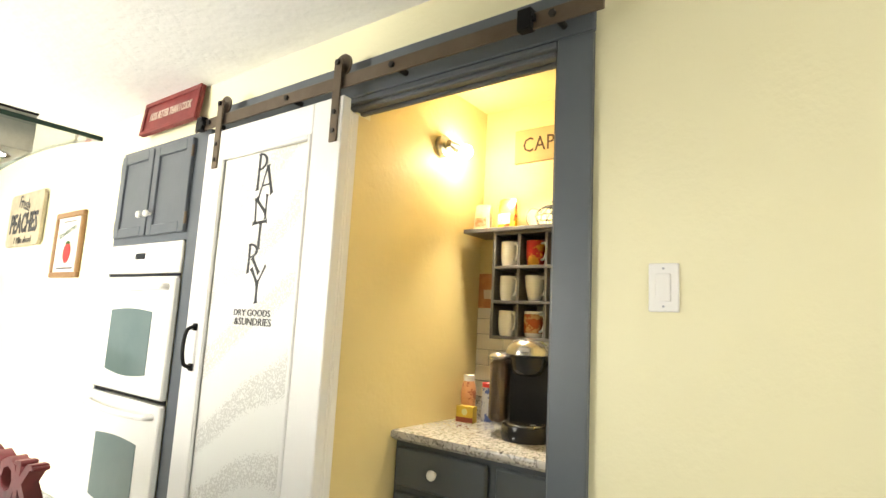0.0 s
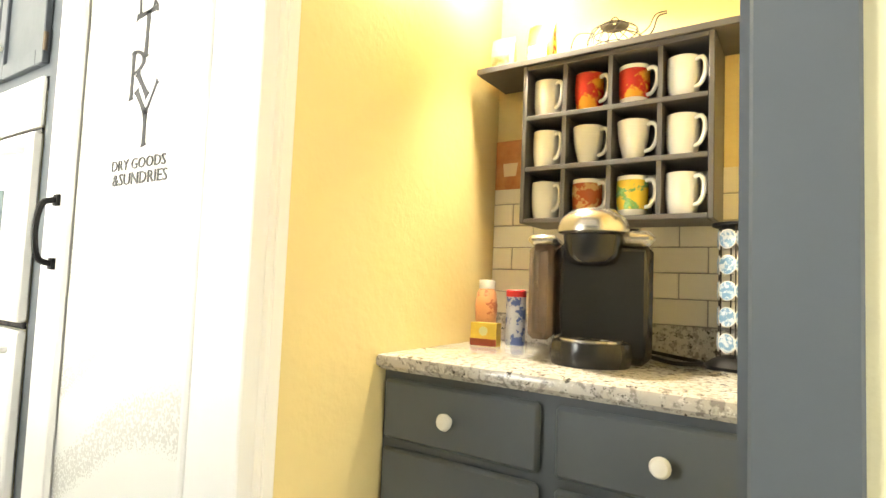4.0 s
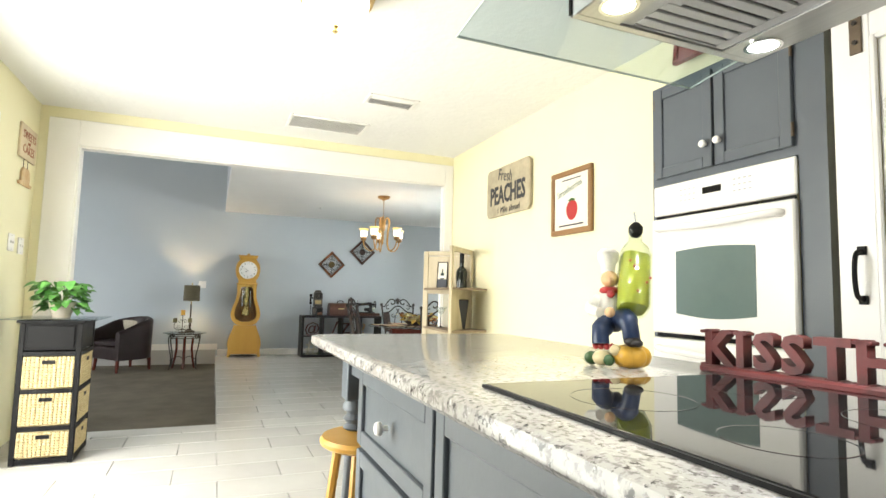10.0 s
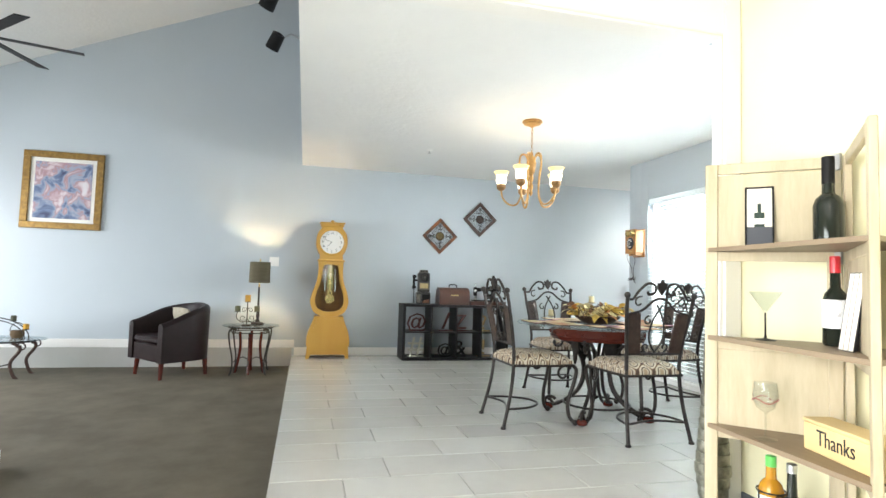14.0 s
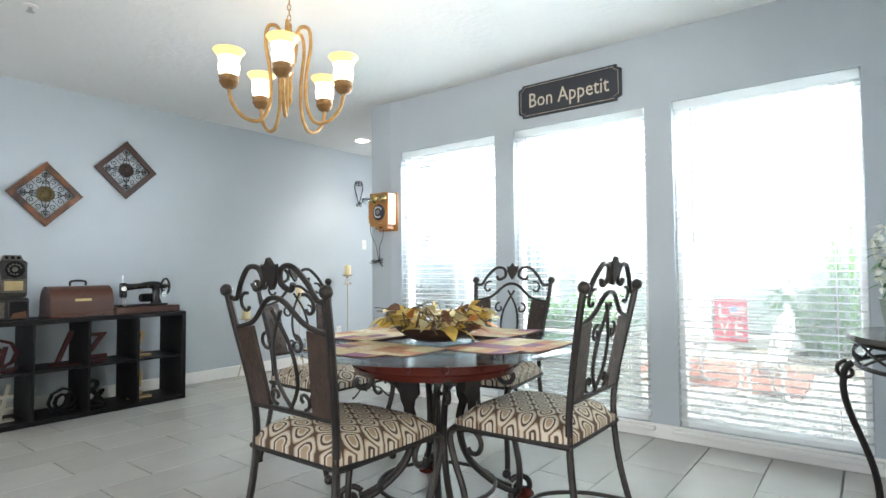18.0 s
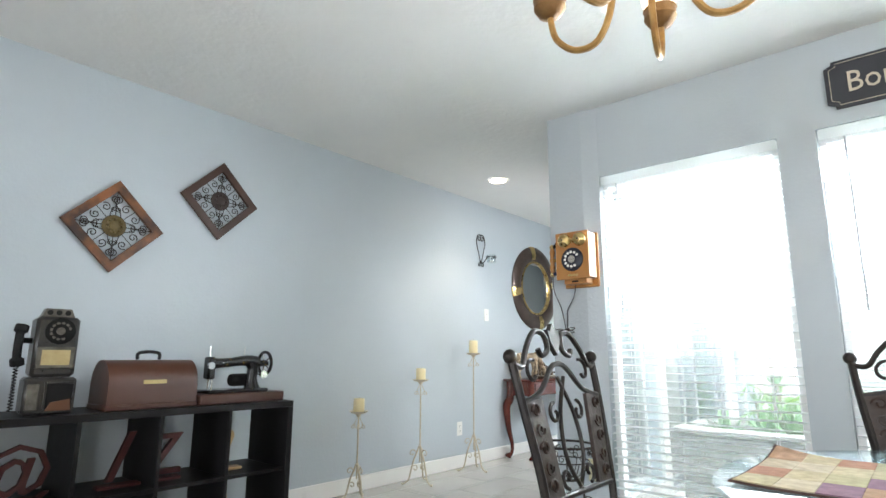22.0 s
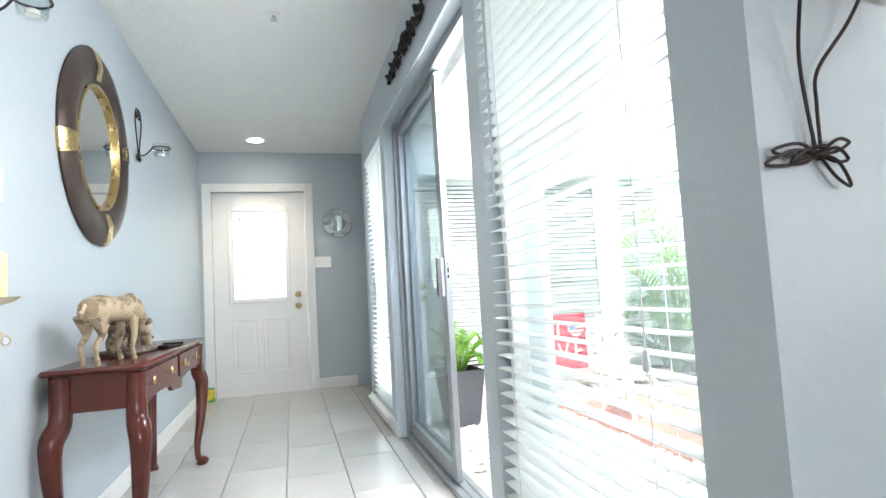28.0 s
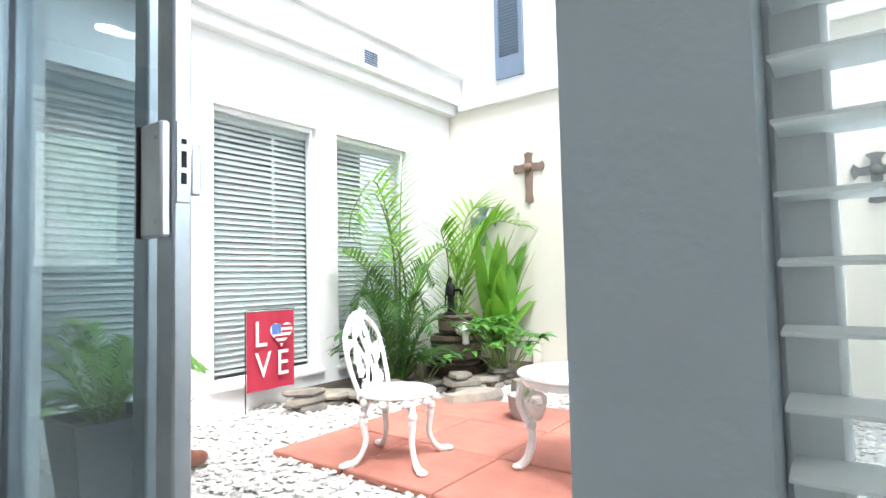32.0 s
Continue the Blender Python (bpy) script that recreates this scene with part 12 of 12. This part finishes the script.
# feathery fern mound
rnd = random.Random(12)
fr = thing("asparagus_fern", pose(-6.75, 7.22, 0.0), "dense feathery dark green fern mound", "plant")
for k in range(40):
    a, l, z = rnd.uniform(0, 6.28), rnd.uniform(0.2, 0.5), rnd.uniform(0.2, 0.95)
    g = Geo()
    c, s = math.cos(a), math.sin(a)
    mid = frond(g, [(0.03 * c, 0.03 * s, 0), (0.4 * l * c, 0.4 * l * s, z * 0.75), (0.8 * l * c, 0.8 * l * s, z), (1.1 * l * c, 1.1 * l * s, z * 0.85)], 27, 0.17, 0.013, 0.1, rnd)
    o = part("frond", g, M_FERN, fr, fix=False)
    part("stalk", Geo().tube(mid, 0.003, 4), M_STALK, o)
# broad upright leaves
def broad(name, at, specs, label, material):
    root = thing(name, pose(*at), label, "plant")
    for bx, by, tx, ty, tz, w in specs:
        g = Geo()
        base, tip = Vector((bx, by, tz * 0.42)), Vector((tx, ty, tz))
        blade(g, base, tip, w, 0.05, 8, 0.25)
        o = part("leaf", g, material, root, fix=False)
        part("stem", Geo().tube(bez([(bx * 0.4, by * 0.4, 0), tuple((base * 0.6)), tuple(base)], 4), 0.007, 5), M_STALK, o)
    return root
rnd = random.Random(2)
broad("ginger_plant", (-5.52, 7.05, 0.0), [(rnd.uniform(-0.15, 0.15), rnd.uniform(-0.12, 0.12), rnd.uniform(-0.48, 0.48), rnd.uniform(-0.34, 0.25), rnd.uniform(0.62, 1.32), rnd.uniform(0.11, 0.17)) for _ in range(34)], "tall ginger plant with broad bright green leaves", M_PALM)
# low palmate leaves
def palmate(name, at, label, count, spread, height, size, seed):
    rnd = random.Random(seed)
    root = thing(name, pose(*at), label, "plant")
    for k in range(count):
        a, r, z = rnd.uniform(0, 6.28), spread * math.sqrt(rnd.random()), height * rnd.uniform(0.45, 1)
        c = Vector((r * math.cos(a), r * math.sin(a), z))
        g = Geo()
        q0 = rnd.uniform(0, 6.28)
        for j in range(7):
            q = q0 + j * 0.78
            blade(g, c, c + Vector((size * math.cos(q), size * math.sin(q), rnd.uniform(-0.25, 0.25) * size)), size * 0.42, 0.02, 4)
        o = part("leaf", g, M_LEAF, root, fix=False)
        part("stem", Geo().tube([(0.2 * c.x, 0.2 * c.y, 0), (0.7 * c.x, 0.7 * c.y, z * 0.7), tuple(c)], 0.004, 5), M_STALK, o)
palmate("fatsia_plant", (-5.93, 6.74, 0.0), "low fatsia plant with large fingered leaves", 30, 0.36, 0.45, 0.14, 6)
palmate("fatsia_plant", (-6.62, 7.08, 0.0), "small fatsia plant with dark fingered leaves", 8, 0.2, 0.26, 0.1, 7)

# barrel fountain
M_BARREL = mat("brown barrel staves", (0.20, 0.145, 0.10), 0.6, second=(0.12, 0.085, 0.06), scale=6, mix=0.7, stretch=(1, 1, 0.1), vary=0.2)
bfn = thing("barrel_fountain", pose(-6.05, 7.16, 0.0), "two tier wooden barrel fountain with a black hand pump", "fountain")
def tub(z, r, h):
    for k in range(16):
        a = 2 * math.pi * k / 16
        c = math.pi / 16 * 0.97
        g = Geo()
        pr = [(r * 0.92, 0), (r, h * 0.5), (r * 0.99, h), (r * 0.92, h), (r * 0.93, h * 0.5), (r * 0.85, 0)]
        vs = [(rr * math.cos(a + s * c), rr * math.sin(a + s * c), z + zz) for s in (-1, 1) for rr, zz in pr]
        g.add(vs, [tuple(range(6)), tuple(range(11, 5, -1))] + [(i, 6 + i, 6 + (i + 1) % 6, (i + 1) % 6) for i in range(6)])
        part("stave", g, M_BARREL, bfn, smooth=False)
    for q in (0.16, 0.8):
        rr = r * (0.92 + 0.16 * q) if q < 0.5 else r * 1.0
        part("hoop", Geo().lathe([(rr * 1.0, z + h * q - 0.014), (rr * 1.025, z + h * q - 0.012), (rr * 1.025, z + h * q + 0.012), (rr * 1.0, z + h * q + 0.014)], seg=32, cap=False), M_IRON, bfn)
    part("water", Geo().lathe([(0.01, z + h * 0.86), (r * 0.93, z + h * 0.86)], seg=24, cap=False), mat("still dark water", (0.05, 0.06, 0.06), 0.05), bfn)
part("basin", Geo().lathe([(0.22, 0.0), (0.27, 0.015), (0.28, 0.08), (0.26, 0.08), (0.25, 0.02)], seg=26), M_BRNMETAL, bfn)
tub(0.08, 0.225, 0.25)
tub(0.335, 0.155, 0.17)
pm = part("hand_pump", Geo().lathe([(0.075, 0), (0.07, 0.015), (0.035, 0.03), (0.03, 0.16), (0.04, 0.17), (0.042, 0.24), (0.03, 0.26), (0.012, 0.28), (0.014, 0.32)], (-0.02, 0.03, 0.50), 14), M_BLACK, bfn)
part("pump_handle", Geo().tube(bez([(-0.02, 0.03, 0.80), (0.02, 0.07, 0.83), (0.06, 0.14, 0.72), (0.07, 0.16, 0.56)], 5), 0.008, 6), M_BLACK, pm)
part("pump_spout", Geo().tube(bez([(-0.02, 0.0, 0.71), (-0.02, -0.07, 0.715), (-0.02, -0.09, 0.67)], 5), 0.014, 7), M_BLACK, pm)
part("water_stream", Geo().tube([(-0.02, -0.095, 0.66), (-0.02, -0.105, 0.56), (-0.02, -0.11, 0.48)], 0.006, 6), glass("falling water", (0.9, 0.95, 0.97)), bfn)
g = Geo().lathe([(0.004, -0.1), (0.035, -0.08), (0.055, -0.03), (0.06, 0.02), (0.04, 0.07), (0.01, 0.1)], seg=14, m=pose(0, 0, 0.05, 90, 0, 70))
g.tube(bez([(-0.06, -0.02, 0.06), (-0.11, -0.035, 0.05), (-0.13, -0.045, -0.02), (-0.135, -0.05, -0.06)], 5), [0.034] * 4 + [0.028] * 4 + [0.026] * 4 + [0.03, 0.03, 0.028, 0.012], 10)
tagged(part("duck_ornament", g, mat("white glazed resin", (0.78, 0.77, 0.72), 0.35, second=(0.7, 0.68, 0.62), scale=8), None, m=pose(-6.15, 7.0, 0.335, 0, 0, 20)), "white duck ornament perched on the fountain rim", "ornament")
tagged(part("paving_stone", Geo().box(-0.1, -0.03, 0, 0.1, 0.03, 0.2, 0.008), M_STUCCO, None, m=pose(-5.33, 6.75, 0, 0, 0, 20)), "small cream block standing by the stucco wall", "block")

# crosses on the stucco wall
M_PEWTER = mat("dark pewter cross", (0.16, 0.155, 0.15), 0.5, 0.5, second=(0.09, 0.085, 0.08), scale=25, mix=0.8, bump=0.4, bscale=60)
M_CROSSWOOD = mat("weathered brown cross", (0.25, 0.17, 0.13), 0.6, second=(0.15, 0.10, 0.075), scale=12, mix=0.7, bump=0.2)
M_TURQ = mat("turquoise glaze", (0.14, 0.26, 0.27), 0.4, second=(0.2, 0.2, 0.2), scale=18, mix=0.8)
def wall_cross(y, z, h, material, label, kind, low=0.5):
    root = thing("wall_cross", pose(XC, y, z, 0, 0, -90), label, "cross", "crosses on the stucco wall")
    h *= 1.15
    w, b = h * 0.37, h * 0.1
    flare = 1.7 if kind != 1 else 1.1
    up = [(-b, -0.0), (-b * 0.8, -h * (low - 0.2)), (-b * flare, -h * low), (0, -h * (low + 0.04)), (b * flare, -h * low), (b * 0.8, -h * (low - 0.2)), (b, 0)]
    tp_ = [(b * 0.8, h * 0.34), (b * flare, h * 0.46), (0, h * 0.5), (-b * flare, h * 0.46), (-b * 0.8, h * 0.34)]
    part("upright", Geo().prism(up + [(b, h * 0.2)] + tp_ + [(-b, h * 0.2)], 0.016, pose(0, -0.02, 0)), material, root, smooth=False)
    for s in (-1, 1):
        part("arm", Geo().prism([(s * b, h * 0.13 - b), (s * w * 0.75, h * 0.13 - b * 0.8), (s * w, h * 0.13 - b * flare), (s * w * 1.12, h * 0.13), (s * w, h * 0.13 + b * flare), (s * w * 0.75, h * 0.13 + b * 0.8), (s * b, h * 0.13 + b)], 0.014, pose(0, -0.019, 0)), material, root, smooth=False)
    part("boss", Geo().ball((0, -0.022, h * 0.13), b * (1.5 if kind == 2 else 1.1), 10, 6), M_TURQ if kind == 2 else material, root)
    part("back_plate", Geo().box(-b * 0.4, -0.005, -h * 0.1, b * 0.4, 0, h * 0.2), material, root)
wall_cross(5.90, 2.18, 0.36, M_PEWTER, "dark pewter cross with flared arms", 0)
wall_cross(4.885, 1.89, 0.27, M_PEWTER, "round ended metal cross with a turquoise centre", 2)
wall_cross(4.18, 1.45, 0.30, M_PEWTER, "ornate grey metal cross on stucco", 0)
wall_cross(6.28, 1.29, 0.26, M_TURQ, "turquoise and grey glazed cross", 2)
wall_cross(5.33, 1.31, 0.24, M_CROSSWOOD, "small square brown cross on stucco", 1)
wall_cross(5.86, 0.70, 0.27, M_PEWTER, "dark slender metal cross low on stucco", 0)
wall_cross(6.84, 1.83, 0.36, M_CROSSWOOD, "large weathered brown wooden cross", 1, 0.68)
wall_cross(7.38, 1.35, 0.34, M_TURQ, "turquoise glazed cross behind the palm", 2)

# long planter with yucca and agave under the dining windows
pt = thing("garden_planter", pose(-8.32, 3.82, GZ), "long grey stone trough planter filled with greenery", "planter")
M_CAST = mat("grey cast stone", (0.38, 0.36, 0.33), 0.85, second=(0.27, 0.26, 0.24), scale=6, mix=0.8, bump=0.4, bscale=40)
for n_, q in (("side_wall", (-0.72, -0.24, 0, 0.72, -0.2, 0.60)), ("side_wall", (-0.72, 0.2, 0, 0.72, 0.24, 0.60)), ("end_wall", (-0.72, -0.2, 0, -0.68, 0.2, 0.60)), ("end_wall", (0.68, -0.2, 0, 0.72, 0.2, 0.60))):
    part(n_, Geo().box(*q, 0.012), M_CAST, pt)
part("rim", Geo().box(-0.75, -0.27, 0.60, 0.75, -0.2, 0.64, 0.012).box(-0.75, 0.2, 0.60, 0.75, 0.27, 0.64, 0.012).box(-0.75, -0.2, 0.60, -0.68, 0.2, 0.64, 0.012).box(0.68, -0.2, 0.60, 0.75, 0.2, 0.64, 0.012), M_CAST, pt)
part("soil", Geo().box(-0.68, -0.2, 0.05, 0.68, 0.2, 0.57), M_BARREL, pt)
M_YUCCA = mat("grey green yucca", (0.12, 0.25, 0.09), 0.42, second=(0.18, 0.30, 0.10), scale=4, mix=0.7, vary=0.25, island=True)
def spiky(name, at, n, length, width, seed, label, trunk=0.0, flat=0.35):
    rnd = random.Random(seed)
    root = thing(name, pose(*at), label, "plant")
    if trunk:
        part("trunk", Geo().tube([(0, 0, 0), (0.01, 0.01, trunk * 0.5), (0, 0, trunk)], 0.010, 8), M_BARREL, root)
    for k in range(n):
        a, e = 2.4 * k, rnd.uniform(flat, 1.4)
        l = length * rnd.uniform(0.75, 1.1)
        g = Geo()
        blade(g, (0, 0, trunk), (l * math.cos(a) * math.cos(e), l * math.sin(a) * math.cos(e), trunk + l * math.sin(e)), width, -0.03, 5, 0.5)
        part("leaf", g, M_YUCCA, root, fix=False)
PZ = GZ + 0.565
spiky("yucca_plant", (-8.62, 3.99, PZ), 9, 0.15, 0.026, 1, "yucca with stiff pointed leaves on a slender trunk", 0.30, 0.2)
spiky("yucca_plant", (-8.74, 4.02, PZ), 8, 0.12, 0.02, 2, "low yucca with stiff pointed leaves", 0.20, 0.2)
for k, (x, y, l) in enumerate(((-8.86, 3.80, 0.15), (-8.66, 3.83, 0.2), (-8.5, 3.72, 0.26), (-8.4, 3.92, 0.26), (-8.15, 3.8, 0.3), (-7.95, 3.92, 0.3), (-7.75, 3.8, 0.3))):
    spiky("agave_plant", (x, y, PZ), 24, l, 0.045, 30 + k, "dense agave clump with long pointed leaves", 0.03, 0.1)
palmate("green_shrub", (-8.25, 3.78, PZ), "leafy green shrub growing in a stone trough", 26, 0.24, 0.26, 0.06, 9)
palmate("green_shrub", (-7.8, 3.8, PZ), "leafy green shrub growing in a stone trough", 22, 0.2, 0.3, 0.06, 10)
# small round pot by the wall
rp_ = thing("small_pot", pose(-7.0, 5.95, GZ + 0.01), "small mottled grey pot with trailing succulents", "planter")
part("pot", Geo().lathe([(0.07, 0), (0.11, 0.08), (0.12, 0.17), (0.105, 0.17), (0.09, 0.14)], seg=20), M_CAST, rp_)
spiky("succulent_plant", (-7.0, 5.95, GZ + 0.15), 14, 0.12, 0.03, 44, "small trailing succulent in a grey pot", 0.0, 0.1)

# boot planter
bt_ = thing("boot_planter", pose(-8.72, 6.85, GZ + 0.012, 0, 0, 35), "brown ceramic cowboy boot used as a planter", "planter")
M_BOOT = mat("brown glazed boot", (0.22, 0.085, 0.05), 0.35, second=(0.14, 0.05, 0.03), scale=9, mix=0.7, bump=0.1)
part("shaft", Geo().lathe([(0.055, 0.09), (0.06, 0.14), (0.075, 0.25), (0.085, 0.33), (0.078, 0.33), (0.066, 0.25), (0.05, 0.16)], seg=18), M_BOOT, bt_)
part("foot", Geo().tube(bez([(-0.045, 0, 0.08), (0.0, 0, 0.085), (0.06, -0.02, 0.07), (0.13, -0.04, 0.05), (0.19, -0.06, 0.04), (0.215, -0.07, 0.035)], 4), [0.045, 0.05, 0.056, 0.06, 0.062, 0.062, 0.06, 0.057, 0.054, 0.052, 0.05, 0.048, 0.046, 0.044, 0.042, 0.04, 0.036, 0.03, 0.026, 0.018, 0.01], 12, flat=0.9), M_BOOT, bt_)
part("heel", Geo().lathe([(0.038, 0), (0.045, 0.05)], (-0.035, 0, 0), 14), M_LEATHER, bt_)
part("pull_strap", Geo().tube([(0.075, 0.02, 0.31), (0.085, 0.02, 0.36), (0.075, -0.02, 0.31)], 0.008, 6), M_BOOT, bt_)
part("stitched_band", Geo().lathe([(0.0835, 0.30), (0.0875, 0.31), (0.0865, 0.335)], seg=18, cap=False), M_BOOT, bt_)
spiky("succulent_plant", (-8.72, 6.85, GZ + 0.30), 12, 0.16, 0.03, 8, "small succulent sprouting from the boot", 0.0, 0.3)
# tall grey pot with fern outside the glass
tp2 = thing("grey_planter", pose(-9.08, 6.62, GZ + 0.01), "tall dark grey square planter pot", "planter")
part("pot", Geo().lathe([(0.15, 0.0), (0.21, 0.36), (0.215, 0.40), (0.195, 0.40), (0.19, 0.35)], seg=4, m=pose(0, 0, 0, 0, 0, 45)), mat("dark grey resin pot", (0.085, 0.09, 0.10), 0.5, second=(0.065, 0.07, 0.08), scale=6), tp2, smooth=False)
part("soil", Geo().box(-0.13, -0.13, 0.33, 0.13, 0.13, 0.36), M_BARREL, tp2)
rnd = random.Random(31)
fr = thing("potted_fern", pose(-9.08, 6.62, GZ + 0.36), "bright green fern spilling from a grey pot", "plant")
for k in range(20):
    a, l, z = 2.4 * k, rnd.uniform(0.16, 0.34), rnd.uniform(0.12, 0.4)
    g = Geo()
    c, s = math.cos(a), math.sin(a)
    mid = frond(g, [(0.02 * c, 0.02 * s, 0), (0.4 * l * c, 0.4 * l * s, z * 0.75), (0.8 * l * c, 0.8 * l * s, z), (1.05 * l * c, 1.05 * l * s, z * 0.75)], 24, 0.085, 0.02, 0.1, rnd)
    o = part("frond", g, M_PALM, fr, fix=False)
    part("stalk", Geo().tube(mid, 0.003, 4), M_STALK, o)

# shutter on the upper storey, eave vent
sh = thing("wall_shutter", pose(XC + 0.03, 7.03, 2.84, 0, 0, -90), "slate blue louvred shutter on the upper wall", "shutter")
part("frame", Geo().box(-0.16, -0.035, 0, -0.115, 0, 1.2, 0.003).box(0.115, -0.035, 0, 0.16, 0, 1.2, 0.003).box(-0.115, -0.035, 0, 0.115, 0, 0.22, 0.003).box(-0.115, -0.035, 1.1, 0.115, 0, 1.2, 0.003), M_SHUTTER, sh)
me = Geo().box(-0.115, -0.02, -0.002, 0.115, 0.02, 0.004).mesh("louvre")
me.materials.append(M_SHUTTER)
for k in range(26):
    o = new("louvre", me)
    o.parent = sh
    o.matrix_local = pose(0, -0.018, 0.235 + 0.0335 * k, -38, 0, 0)
part("backing", Geo().box(-0.115, -0.004, 0.22, 0.115, 0, 1.1), M_BLACK, sh)
ev = thing("eave_vent", pose(-6.57, YC - 0.16, 2.76), "small white louvred vent on the eave board", "vent")
part("frame", Geo().box(-0.1, -0.012, -0.08, 0.1, 0, -0.065).box(-0.1, -0.012, 0.065, 0.1, 0, 0.08).box(-0.1, -0.012, -0.065, -0.085, 0, 0.065).box(0.085, -0.012, -0.065, 0.1, 0, 0.065), M_SIDING, ev)
for k in range(6):
    part("louvre", Geo().box(-0.085, -0.01, -0.006, 0.085, 0.0, 0.004, m=pose(0, -0.002, -0.052 + 0.0205 * k, -30)), M_SHUTTER, ev)


# ---- floor tiles ----
TW, TL, JT = 0.3048, 0.595, 0.005
tile_meshes = {}
def tile_mesh(w, l):
    """A slab with a worn edge, its top at z 0, w across and l long."""
    key = (round(w, 3), round(l, 3))
    if key not in tile_meshes:
        g = Geo()
        b, zt = 0.0025, 0.0
        ring = lambda i, z: [(-w / 2 + i, -l / 2 + i, z), (w / 2 - i, -l / 2 + i, z), (w / 2 - i, l / 2 - i, z), (-w / 2 + i, l / 2 - i, z)]
        g.add(ring(0, -0.0085) + ring(0, -b) + ring(b, zt), [(8, 9, 10, 11)] + [(a + i, a + (i + 1) % 4, a + 4 + (i + 1) % 4, a + 4 + i) for a in (0, 4) for i in range(4)])
        me = g.mesh("tile")
        me.materials.append(M_TILE)
        tile_meshes[key] = me
    return tile_meshes[key]


def lay_tiles(floor_ob, x0, x1, y0, y1, skip=()):
    k0 = math.floor((x0 + 7.27) / TW) - 1
    for k in range(k0, k0 + 60):
        a, b = -7.27 + k * TW, -7.27 + (k + 1) * TW
        a, b = max(a, x0), min(b, x1)
        if b - a < 0.02:
            continue
        off = -0.01 if k % 2 else -0.25
        j0 = math.floor((y0 - off) / TL) - 1
        for j in range(j0, j0 + 40):
            c, d = max(off + j * TL, y0), min(off + (j + 1) * TL, y1)
            if d - c < 0.02 or any(a > s[0] - 0.01 and b < s[1] + 0.01 and c > s[2] - 0.01 and d < s[3] + 0.01 for s in skip):
                continue
            ob = new("tile", tile_mesh(b - a - JT, d - c - JT))
            ob.location = ((a + b) / 2, (c + d) / 2, 0)
            ob.parent = floor_ob


lay_tiles(floor_tiles, XB, XO1 + 0.09, YSOF - 0.03, YW0)
lay_tiles(floor_hall, XB, XH0, YW0, YD)
lay_tiles(floor_kitchen, XO1 + 0.09, XE, YS, YN)
lay_tiles(floor_kitchen, -1.55, -0.42, YN, PB)
